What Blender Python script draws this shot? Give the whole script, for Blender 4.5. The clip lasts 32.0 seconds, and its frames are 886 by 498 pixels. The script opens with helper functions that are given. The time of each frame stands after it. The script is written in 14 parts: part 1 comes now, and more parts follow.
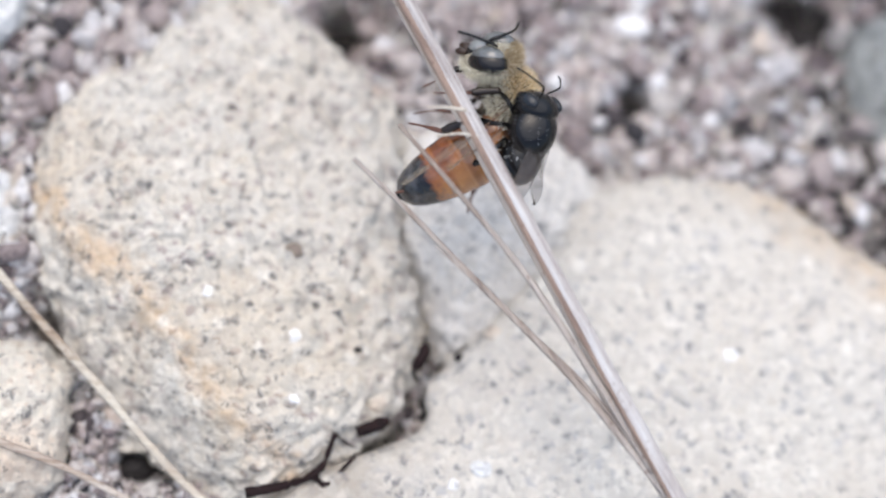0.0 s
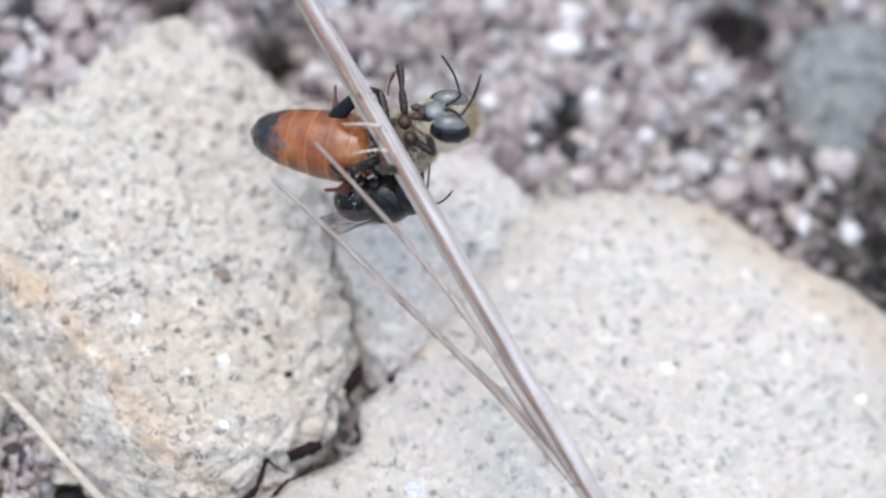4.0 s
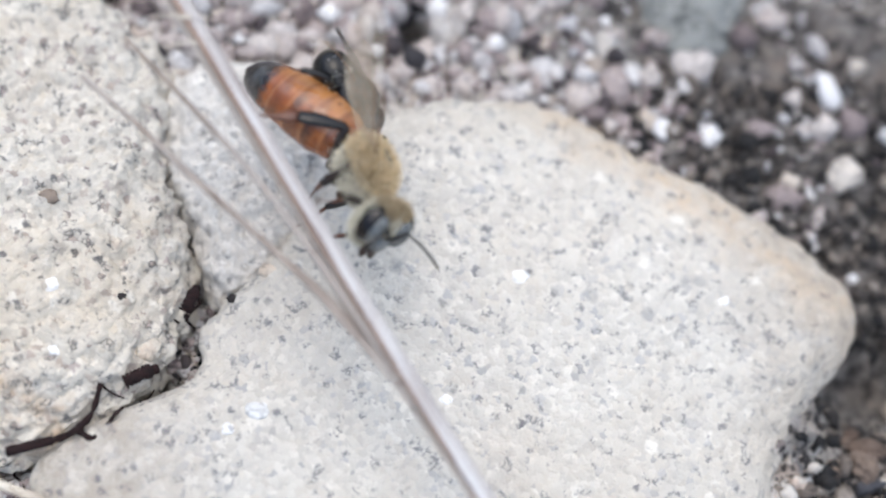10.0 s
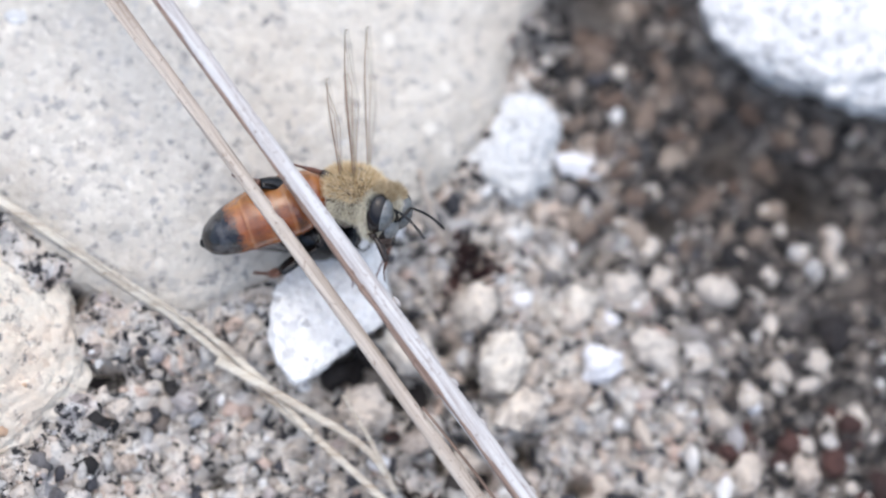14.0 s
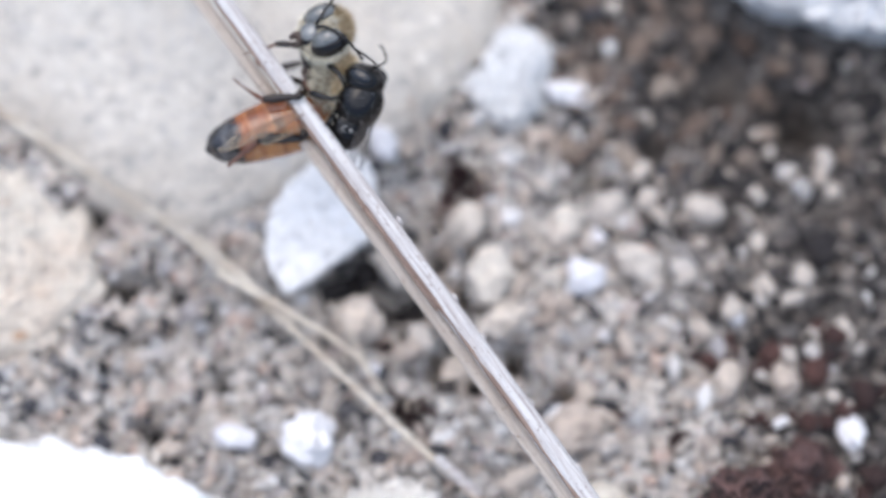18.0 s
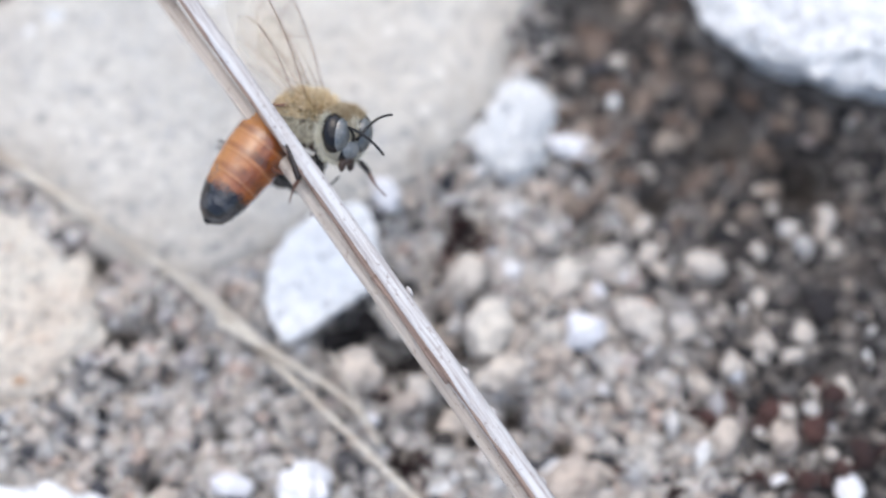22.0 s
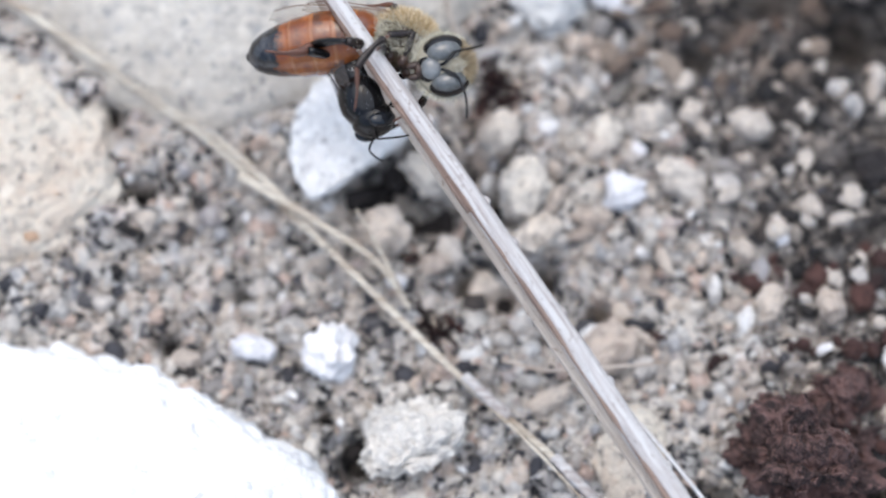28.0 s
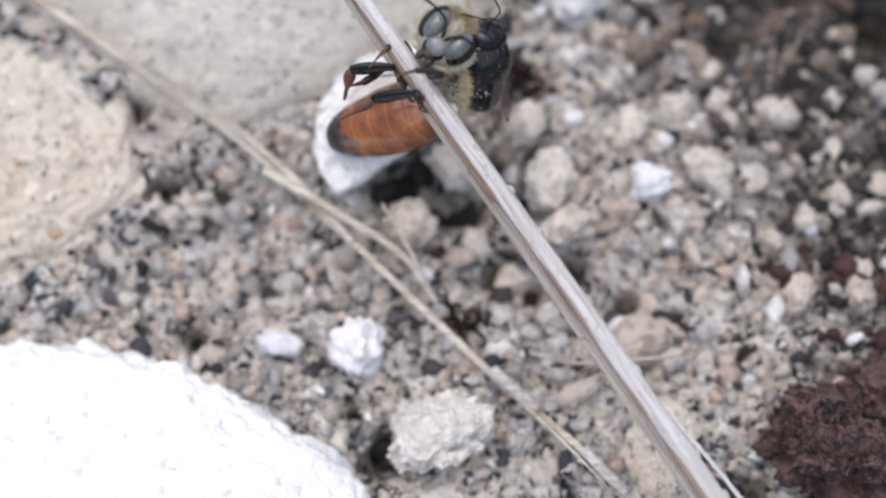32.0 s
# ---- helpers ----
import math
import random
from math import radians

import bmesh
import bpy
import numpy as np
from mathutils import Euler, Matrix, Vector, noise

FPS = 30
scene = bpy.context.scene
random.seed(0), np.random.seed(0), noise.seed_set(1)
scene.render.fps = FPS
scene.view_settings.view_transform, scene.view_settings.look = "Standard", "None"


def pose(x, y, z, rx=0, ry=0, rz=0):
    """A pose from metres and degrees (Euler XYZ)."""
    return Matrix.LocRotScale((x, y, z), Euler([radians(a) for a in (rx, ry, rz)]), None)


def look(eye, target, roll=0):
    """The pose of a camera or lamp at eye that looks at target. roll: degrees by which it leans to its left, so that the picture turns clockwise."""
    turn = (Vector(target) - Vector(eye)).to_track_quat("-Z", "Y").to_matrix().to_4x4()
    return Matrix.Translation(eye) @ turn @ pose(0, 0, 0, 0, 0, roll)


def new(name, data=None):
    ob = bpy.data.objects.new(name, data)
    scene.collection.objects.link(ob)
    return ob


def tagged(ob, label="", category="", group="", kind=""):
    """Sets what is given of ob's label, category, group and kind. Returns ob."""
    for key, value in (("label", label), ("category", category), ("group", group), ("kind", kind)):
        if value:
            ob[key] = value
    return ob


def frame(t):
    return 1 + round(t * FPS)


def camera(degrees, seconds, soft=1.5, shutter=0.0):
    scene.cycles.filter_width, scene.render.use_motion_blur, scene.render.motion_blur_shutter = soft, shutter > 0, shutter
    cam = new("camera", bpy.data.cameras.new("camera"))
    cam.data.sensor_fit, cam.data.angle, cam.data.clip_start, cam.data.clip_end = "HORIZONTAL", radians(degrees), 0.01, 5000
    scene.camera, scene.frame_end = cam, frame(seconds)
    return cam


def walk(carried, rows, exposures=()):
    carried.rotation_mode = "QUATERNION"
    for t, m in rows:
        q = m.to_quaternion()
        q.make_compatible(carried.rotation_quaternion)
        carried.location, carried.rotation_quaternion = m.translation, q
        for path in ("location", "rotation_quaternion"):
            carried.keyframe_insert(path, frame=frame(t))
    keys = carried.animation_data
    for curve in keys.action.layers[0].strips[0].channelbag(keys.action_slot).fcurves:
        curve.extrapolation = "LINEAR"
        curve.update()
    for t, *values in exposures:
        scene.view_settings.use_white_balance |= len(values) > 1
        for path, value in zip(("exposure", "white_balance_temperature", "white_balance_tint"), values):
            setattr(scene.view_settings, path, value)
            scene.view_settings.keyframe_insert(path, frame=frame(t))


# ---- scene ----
CAMERA_ROWS = [
    (0, pose(-0.046206, -0.014421, 0.120533, 15.240, -8.787, 3.605)),
    (0.5, pose(-0.046093, -0.013038, 0.113650, 15.400, -10.492, 2.945)),
    (1, pose(-0.043121, -0.011335, 0.109336, 16.447, -9.261, 2.801)),
    (1.5, pose(-0.042805, -0.013111, 0.115958, 16.582, -9.040, 3.081)),
    (2, pose(-0.043503, -0.012280, 0.119091, 16.293, -8.679, 3.084)),
    (2.5, pose(-0.039127, -0.010867, 0.122063, 15.202, -7.871, 1.933)),
    (4.5, pose(-0.037386, -0.018894, 0.119114, 17.891, -6.773, 2.305)),
    (5, pose(-0.035260, -0.020824, 0.117031, 18.332, -6.890, 1.663)),
    (5.5, pose(-0.032239, -0.019785, 0.113541, 17.972, -7.069, 1.264)),
    (6, pose(-0.031057, -0.018644, 0.114203, 18.214, -6.714, 1.565)),
    (6.5, pose(-0.033074, -0.019626, 0.119569, 18.719, -6.330, 1.600)),
    (7, pose(-0.033093, -0.021937, 0.121351, 18.846, -6.472, 1.004)),
    (7.5, pose(-0.033374, -0.021939, 0.120792, 18.862, -6.251, 1.006)),
    (8, pose(-0.033005, -0.022248, 0.118944, 18.411, -6.064, 1.272)),
    (8.5, pose(-0.032286, -0.021873, 0.119964, 18.179, -6.671, 1.093)),
    (9, pose(-0.032318, -0.022177, 0.120415, 18.363, -7.153, 0.916)),
    (9.5, pose(-0.030786, -0.021853, 0.119320, 18.184, -7.643, 0.250)),
    (10, pose(-0.030369, -0.021229, 0.113974, 18.177, -7.509, -0.360)),
    (10.5, pose(-0.029610, -0.019858, 0.107937, 17.266, -8.267, -0.859)),
    (11, pose(-0.029697, -0.016881, 0.113976, 14.734, -9.660, -1.066)),
    (11.5, pose(-0.027745, -0.020936, 0.117402, 14.019, -9.382, -1.531)),
    (12, pose(-0.026583, -0.026634, 0.117695, 14.656, -8.460, -1.716)),
    (12.5, pose(-0.028160, -0.032954, 0.117304, 15.040, -8.231, -1.970)),
    (13, pose(-0.025286, -0.037296, 0.118361, 15.312, -8.252, -2.423)),
    (13.5, pose(-0.021347, -0.038495, 0.119781, 15.191, -8.259, -2.788)),
    (14, pose(-0.019311, -0.040920, 0.119607, 14.755, -8.509, -3.421)),
    (14.5, pose(-0.018349, -0.042586, 0.120251, 14.180, -8.069, -3.570)),
    (15, pose(-0.015445, -0.044554, 0.120943, 13.838, -7.286, -3.324)),
    (15.5, pose(-0.014401, -0.045250, 0.124274, 13.304, -7.858, -3.845)),
    (17.5, pose(0.001233, -0.055760, 0.126361, 16.978, 0.540, -1.416)),
    (18, pose(0.001648, -0.055182, 0.125434, 17.350, 0.781, -1.553)),
    (18.5, pose(-0.000068, -0.054067, 0.122983, 17.055, 1.447, -0.938)),
    (19, pose(0.001216, -0.053375, 0.122353, 17.349, 1.218, -0.916)),
    (19.5, pose(0.001825, -0.053774, 0.124921, 17.837, -0.037, -1.504)),
    (20, pose(0.002510, -0.056162, 0.125326, 17.687, 1.019, -0.606)),
    (20.5, pose(-0.000445, -0.055027, 0.126094, 17.816, 0.384, -0.779)),
    (21, pose(-0.001042, -0.053725, 0.125369, 18.150, 0.779, -0.543)),
    (21.5, pose(0.004223, -0.055080, 0.124511, 19.015, 2.089, -0.127)),
    (22, pose(0.003419, -0.054913, 0.125703, 18.750, 1.248, -0.474)),
    (22.5, pose(0.002146, -0.056424, 0.124348, 18.368, 1.073, -0.426)),
    (23, pose(-0.001660, -0.053309, 0.123079, 16.073, 0.541, -0.625)),
    (23.5, pose(0.001271, -0.053770, 0.120588, 15.966, 1.535, -0.207)),
    (24, pose(0.001631, -0.053907, 0.120700, 16.067, 0.372, -0.507)),
    (24.5, pose(0.001208, -0.054076, 0.120242, 15.950, 0.637, -0.368)),
    (26.5, pose(0.002265, -0.053873, 0.120826, 15.275, 0.214, -0.503)),
    (27, pose(0.001163, -0.054118, 0.121461, 15.223, 0.086, -0.535)),
    (27.5, pose(0.000532, -0.054580, 0.119531, 15.122, -0.067, -0.659)),
    (28, pose(0.000000, -0.054306, 0.119463, 15.081, 0.549, -0.000)),
    (28.5, pose(0.001312, -0.054363, 0.118868, 14.692, -0.293, -0.452)),
    (29, pose(0.000233, -0.054320, 0.119069, 13.920, 0.194, -0.425)),
    (29.5, pose(-0.001157, -0.053975, 0.120731, 13.623, 1.083, -0.434)),
    (30, pose(-0.001800, -0.053751, 0.119974, 14.199, 1.835, -0.219)),
    (30.5, pose(-0.000779, -0.053699, 0.119645, 14.277, 1.627, -0.183)),
    (31, pose(-0.000260, -0.053745, 0.120172, 14.818, 0.979, -0.437)),
    (31.5, pose(-0.000180, -0.053599, 0.119310, 14.734, 0.679, -0.582)),
    (32, pose(-0.000828, -0.053625, 0.118917, 14.630, 1.086, -0.444)),
]
cam = camera(26.0, 32.0, soft=2.2)
cam.data.dof.use_dof = True
cam.data.dof.focus_distance = 0.1165
cam.data.dof.aperture_fstop = 12.5
walk(cam, CAMERA_ROWS, [(0, 0.43, 6400, 9), (2, 0.39, 6300, 8), (5, 0.44, 6200, 8), (8, 0.43, 6250, 7), (10, 0.41, 6250, 7), (13, 0.38, 6200, 8), (14, 0.45, 6200, 9), (15, 0.51, 6150, 10), (18, 0.40, 6150, 10), (21, 0.43, 6150, 8), (24, 0.37, 6200, 10), (28, 0.35, 6200, 8), (29, 0.33, 6200, 8), (30, 0.23, 6250, 10), (32, 0.17, 6450, 11)])

# ---------------------------------------------------------------- light: open shade under a bright overcast sky
world = bpy.data.worlds.new("overcast_sky")
scene.world = world
world.use_nodes = True
wn = world.node_tree
sky = wn.nodes.new("ShaderNodeTexSky")
sky.sky_type = "NISHITA"
sky.sun_disc = False
sky.sun_elevation = radians(70)
sky.sun_rotation = radians(-30)
sky.air_density, sky.dust_density, sky.ozone_density = 1.0, 3.5, 0.8
wn.links.new(sky.outputs[0], wn.nodes["Background"].inputs[0])
wn.nodes["Background"].inputs[1].default_value = 0.15
sun_data = bpy.data.lights.new("sun", "SUN")
sun_data.energy, sun_data.angle, sun_data.color = 1.5, radians(110), (1.0, 0.985, 0.975)
sun = new("sun", sun_data)
sun.matrix_world = look((0.06, 0.12, 0.95), (0, 0, 0))

mm = 0.001


# ---------------------------------------------------------------- materials
def base_material(name):
    m = bpy.data.materials.new(name)
    m.use_nodes = True
    nt = m.node_tree
    return m, nt, nt.nodes["Principled BSDF"]


def tex_noise(nt, scale, detail=4.0, rough=0.6, vec=None):
    n = nt.nodes.new("ShaderNodeTexNoise")
    n.inputs["Scale"].default_value, n.inputs["Detail"].default_value, n.inputs["Roughness"].default_value = scale, detail, rough
    if vec is not None:
        nt.links.new(vec, n.inputs["Vector"])
    return n


def tex_cells(nt, scale, vec=None, feature="F1"):
    n = nt.nodes.new("ShaderNodeTexVoronoi")
    n.feature = feature
    n.inputs["Scale"].default_value = scale
    if vec is not None:
        nt.links.new(vec, n.inputs["Vector"])
    return n


def ramp(nt, fac, stops):
    r = nt.nodes.new("ShaderNodeValToRGB")
    els = r.color_ramp.elements
    while len(els) < len(stops):
        els.new(0.5)
    for e, (p, c) in zip(els, stops):
        e.position, e.color = p, (*c, 1) if len(c) == 3 else c
    nt.links.new(fac, r.inputs[0])
    return r.outputs[0]


def mixed(nt, fac, a, b, how="MIX"):
    n = nt.nodes.new("ShaderNodeMix")
    n.data_type, n.blend_type = "RGBA", how
    for sock, v in ((n.inputs[0], fac), (n.inputs[6], a), (n.inputs[7], b)):
        if isinstance(v, (int, float)):
            sock.default_value = v
        elif isinstance(v, tuple):
            sock.default_value = (*v, 1)
        else:
            nt.links.new(v, sock)
    return n.outputs[2]


def bump(nt, bsdf, height, strength, dist):
    b = nt.nodes.new("ShaderNodeBump")
    b.inputs["Strength"].default_value, b.inputs["Distance"].default_value = strength, dist
    nt.links.new(height, b.inputs["Height"])
    nt.links.new(b.outputs[0], bsdf.inputs["Normal"])


def coords(nt):
    return nt.nodes.new("ShaderNodeTexCoord").outputs["Object"]


def maths(nt, op, a, b=None, c=None):
    k = nt.nodes.new("ShaderNodeMath")
    k.operation = op
    for q, x in enumerate((a, b, c)):
        if x is None:
            continue
        if isinstance(x, (int, float)):
            k.inputs[q].default_value = x
        else:
            nt.links.new(x, k.inputs[q])
    return k.outputs[0]


def granules(nt, vec, scale):
    """Fused grains: a chance value for each, the distance from its middle and the distance to its edge."""
    cells, rim = tex_cells(nt, scale, vec), tex_cells(nt, scale, vec, "DISTANCE_TO_EDGE")
    sep = nt.nodes.new("ShaderNodeSeparateColor")
    nt.links.new(cells.outputs["Color"], sep.inputs[0])
    return sep.outputs[0], sep.outputs[1], cells.outputs["Distance"], rim.outputs["Distance"]


def warped(nt, v, scale, amount):
    vm = nt.nodes.new("ShaderNodeVectorMath")
    vm.operation = "MULTIPLY_ADD"
    nt.links.new(tex_noise(nt, scale, 3, 0.6, v).outputs["Color"], vm.inputs[0])
    vm.inputs[1].default_value = (amount,) * 3
    nt.links.new(v, vm.inputs[2])
    return vm.outputs[0]


def grey(k):
    return (k, k, k)


def tint(c, k):
    return tuple(min(0.92, x * k) for x in c)


def stone_material(name, pale, mid, stain, speck, speck_amount=0.30, stain_amount=0.45, grain=2300.0, vein=None, relief=0.0003, smudge=0.4, rim_tint=None):
    """Granular stone: fused grains of slightly different tone, shade painted into pits between them, mineral specks,
    ochre stains.
    """
    m, nt, bsdf = base_material(name)
    v = coords(nt)
    w = warped(nt, v, grain * 0.9, 2.0 / grain)
    chance, other, dist, rim = granules(nt, w, grain)
    col = ramp(nt, chance, [(0.0, tint(mid, 0.75)), (0.04, mid), (0.12, tint(pale, 0.89)), (0.34, tint(pale, 0.97)), (0.62, tint(pale, 1.02)), (0.86, tint(pale, 1.07)), (1.0, tint(pale, 1.17))])
    col = mixed(nt, ramp(nt, other, [(0.66, grey(0)), (0.96, grey(0.28))]), col, stain)
    broad = tex_noise(nt, 75, 5, 0.65, v)
    col = mixed(nt, maths(nt, "MULTIPLY", ramp(nt, broad.outputs["Fac"], [(0.48, grey(0)), (0.68, grey(1))]), stain_amount), col, stain)
    if vein:
        # an ochre weathering seam along one edge of the stone: direction, offset and half width in metres
        dot = nt.nodes.new("ShaderNodeVectorMath")
        dot.operation = "DOT_PRODUCT"
        nt.links.new(v, dot.inputs[0])
        dot.inputs[1].default_value = vein[0]
        wander = maths(nt, "MULTIPLY_ADD", tex_noise(nt, 260, 5, 0.7, v).outputs["Fac"], 0.006, maths(nt, "ADD", dot.outputs["Value"], vein[1] - 0.003))
        rng = nt.nodes.new("ShaderNodeMapRange")
        rng.inputs["From Min"].default_value, rng.inputs["From Max"].default_value = vein[2], 0.0
        rng.inputs["To Max"].default_value = 0.85
        nt.links.new(maths(nt, "ABSOLUTE", wander), rng.inputs["Value"])
        broken = ramp(nt, tex_noise(nt, 700, 4, 0.7, v).outputs["Fac"], [(0.40, grey(0.3)), (0.56, grey(1))])
        col = mixed(nt, maths(nt, "MULTIPLY", rng.outputs[0], broken), col, (0.56, 0.42, 0.28))
    if rim_tint:
        # a browner, darker tone towards the stone's rim: from and to metres, and strength
        out = nt.nodes.new("ShaderNodeVectorMath")
        out.operation = "LENGTH"
        nt.links.new(v, out.inputs[0])
        reach = nt.nodes.new("ShaderNodeMapRange")
        reach.inputs["From Min"].default_value, reach.inputs["From Max"].default_value, reach.inputs["To Max"].default_value = rim_tint
        nt.links.new(maths(nt, "MULTIPLY_ADD", tex_noise(nt, 190, 4, 0.65, v).outputs["Fac"], 0.010, maths(nt, "ADD", out.outputs["Value"], -0.005)), reach.inputs["Value"])
        worn = ramp(nt, tex_noise(nt, 620, 4, 0.7, v).outputs["Fac"], [(0.36, grey(0.35)), (0.60, grey(1))])
        col = mixed(nt, maths(nt, "MULTIPLY", reach.outputs[0], worn), col, (0.36, 0.315, 0.26))
    cloud = ramp(nt, tex_noise(nt, 480, 4, 0.6, v).outputs["Fac"], [(0.55, grey(0)), (0.70, grey(smudge * 0.6))])
    col = mixed(nt, cloud, col, tint(mid, 0.62))
    # a few larger crystals, grey or white
    big, _, far, _ = granules(nt, w, grain * 0.36)
    core = ramp(nt, far, [(0.30, grey(1)), (0.46, grey(0))])
    col = mixed(nt, maths(nt, "MULTIPLY", core, ramp(nt, big, [(speck_amount * 0.16, grey(0.5)), (speck_amount * 0.22, grey(0))])), col, tint(mid, 0.68))
    col = mixed(nt, maths(nt, "MULTIPLY", core, ramp(nt, big, [(0.94, grey(0)), (0.95, grey(0.7))])), col, tint(pale, 1.3))
    # dark grains, crowding in patches
    patch = ramp(nt, tex_noise(nt, 170, 3, 0.6, v).outputs["Fac"], [(0.36, grey(0.25)), (0.62, grey(1))])
    small, _, near, _ = granules(nt, w, grain * 0.62)
    dark = maths(nt, "MULTIPLY", ramp(nt, near, [(0.22, grey(1)), (0.48, grey(0))]), ramp(nt, small, [(speck_amount * 0.26, grey(0.85)), (speck_amount * 0.32, grey(0))]))
    col = mixed(nt, maths(nt, "MULTIPLY", dark, patch), col, speck)
    # crevice shade put into the colour of some pits between grains
    pits = maths(nt, "MULTIPLY", ramp(nt, rim, [(0.05, grey(1)), (0.24, grey(0))]), ramp(nt, tex_noise(nt, grain * 0.46, 2, 0.6, v).outputs["Fac"], [(0.63 - 0.26 * speck_amount, grey(0)), (0.72 - 0.26 * speck_amount, grey(min(0.75, 4 * speck_amount)))]))
    col = mixed(nt, pits, col, speck)
    nt.links.new(col, bsdf.inputs["Base Color"])
    bsdf.inputs["Roughness"].default_value = 0.88
    fine = tex_noise(nt, 1900, 4, 0.7, v)
    bump(nt, bsdf, maths(nt, "SUBTRACT", fine.outputs["Fac"], dist), 0.42, relief)
    return m


def soil_material():
    """Fused sandy soil: crumbs of cream, tan, pinkish and grey, dark specks and painted gap shade, and dark humus
    beyond the slab.
    """
    m, nt, bsdf = base_material("soil")
    v = coords(nt)
    warp = tex_noise(nt, 900, 3, 0.6, v)
    vm = nt.nodes.new("ShaderNodeVectorMath")
    vm.operation = "MULTIPLY_ADD"
    nt.links.new(warp.outputs["Color"], vm.inputs[0])
    vm.inputs[1].default_value = (0.0011,) * 3
    nt.links.new(v, vm.inputs[2])
    w = vm.outputs[0]

    def tones(scale, stops):
        cells = tex_cells(nt, scale, w)
        sep = nt.nodes.new("ShaderNodeSeparateColor")
        nt.links.new(cells.outputs["Color"], sep.inputs[0])
        return ramp(nt, sep.outputs[0], stops)

    big = tones(620, [(0.0, (0.11, 0.115, 0.13)), (0.14, (0.30, 0.29, 0.29)), (0.28, (0.57, 0.52, 0.455)), (0.42, (0.63, 0.62, 0.60)), (0.56, (0.64, 0.575, 0.49)), (0.70, (0.54, 0.42, 0.355)), (0.82, (0.40, 0.405, 0.42)), (0.92, (0.62, 0.58, 0.52)), (1.0, (0.74, 0.74, 0.73))])
    small = tones(1150, [(0.0, (0.06, 0.063, 0.072)), (0.14, (0.22, 0.22, 0.23)), (0.30, (0.58, 0.53, 0.46)), (0.48, (0.65, 0.64, 0.61)), (0.64, (0.59, 0.50, 0.42)), (0.82, (0.64, 0.61, 0.56)), (1.0, (0.84, 0.84, 0.83))])
    col = mixed(nt, 0.52, big, small)
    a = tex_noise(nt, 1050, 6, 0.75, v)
    # dark specks and the shade of crumb gaps, coloured in where the bump dips
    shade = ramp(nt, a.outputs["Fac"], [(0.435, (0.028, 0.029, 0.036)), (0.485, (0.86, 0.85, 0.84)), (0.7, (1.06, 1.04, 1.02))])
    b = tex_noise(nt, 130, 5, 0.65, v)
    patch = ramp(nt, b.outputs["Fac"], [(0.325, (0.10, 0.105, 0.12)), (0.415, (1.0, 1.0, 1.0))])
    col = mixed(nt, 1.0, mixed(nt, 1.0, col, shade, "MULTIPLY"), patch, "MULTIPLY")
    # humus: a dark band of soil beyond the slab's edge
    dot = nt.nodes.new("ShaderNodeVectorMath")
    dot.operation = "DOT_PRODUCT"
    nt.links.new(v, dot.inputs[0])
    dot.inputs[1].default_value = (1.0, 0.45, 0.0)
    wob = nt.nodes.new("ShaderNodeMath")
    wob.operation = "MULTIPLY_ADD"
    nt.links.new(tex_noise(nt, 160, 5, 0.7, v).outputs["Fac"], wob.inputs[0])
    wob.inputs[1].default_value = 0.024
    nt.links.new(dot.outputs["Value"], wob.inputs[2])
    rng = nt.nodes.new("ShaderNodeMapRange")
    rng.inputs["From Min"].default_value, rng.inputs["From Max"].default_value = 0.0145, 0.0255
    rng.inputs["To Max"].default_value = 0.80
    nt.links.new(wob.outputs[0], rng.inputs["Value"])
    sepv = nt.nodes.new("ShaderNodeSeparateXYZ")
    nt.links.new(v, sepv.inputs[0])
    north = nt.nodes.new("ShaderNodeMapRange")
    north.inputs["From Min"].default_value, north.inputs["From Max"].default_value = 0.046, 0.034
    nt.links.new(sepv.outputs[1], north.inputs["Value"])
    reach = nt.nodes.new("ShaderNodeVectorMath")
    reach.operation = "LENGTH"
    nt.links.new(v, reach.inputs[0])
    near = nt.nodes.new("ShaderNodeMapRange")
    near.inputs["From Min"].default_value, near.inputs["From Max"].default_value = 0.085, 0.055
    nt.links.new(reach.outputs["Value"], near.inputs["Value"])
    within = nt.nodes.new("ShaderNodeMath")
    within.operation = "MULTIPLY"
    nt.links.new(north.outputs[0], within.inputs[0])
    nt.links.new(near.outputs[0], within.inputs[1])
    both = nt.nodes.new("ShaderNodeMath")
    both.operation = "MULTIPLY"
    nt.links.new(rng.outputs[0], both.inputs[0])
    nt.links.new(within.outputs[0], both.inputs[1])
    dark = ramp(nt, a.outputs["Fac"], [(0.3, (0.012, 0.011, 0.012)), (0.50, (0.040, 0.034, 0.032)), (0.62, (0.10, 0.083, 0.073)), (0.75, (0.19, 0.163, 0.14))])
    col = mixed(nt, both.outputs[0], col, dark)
    nt.links.new(col, bsdf.inputs["Base Color"])
    bsdf.inputs["Roughness"].default_value = 0.95
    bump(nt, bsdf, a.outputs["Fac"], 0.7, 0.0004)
    return m


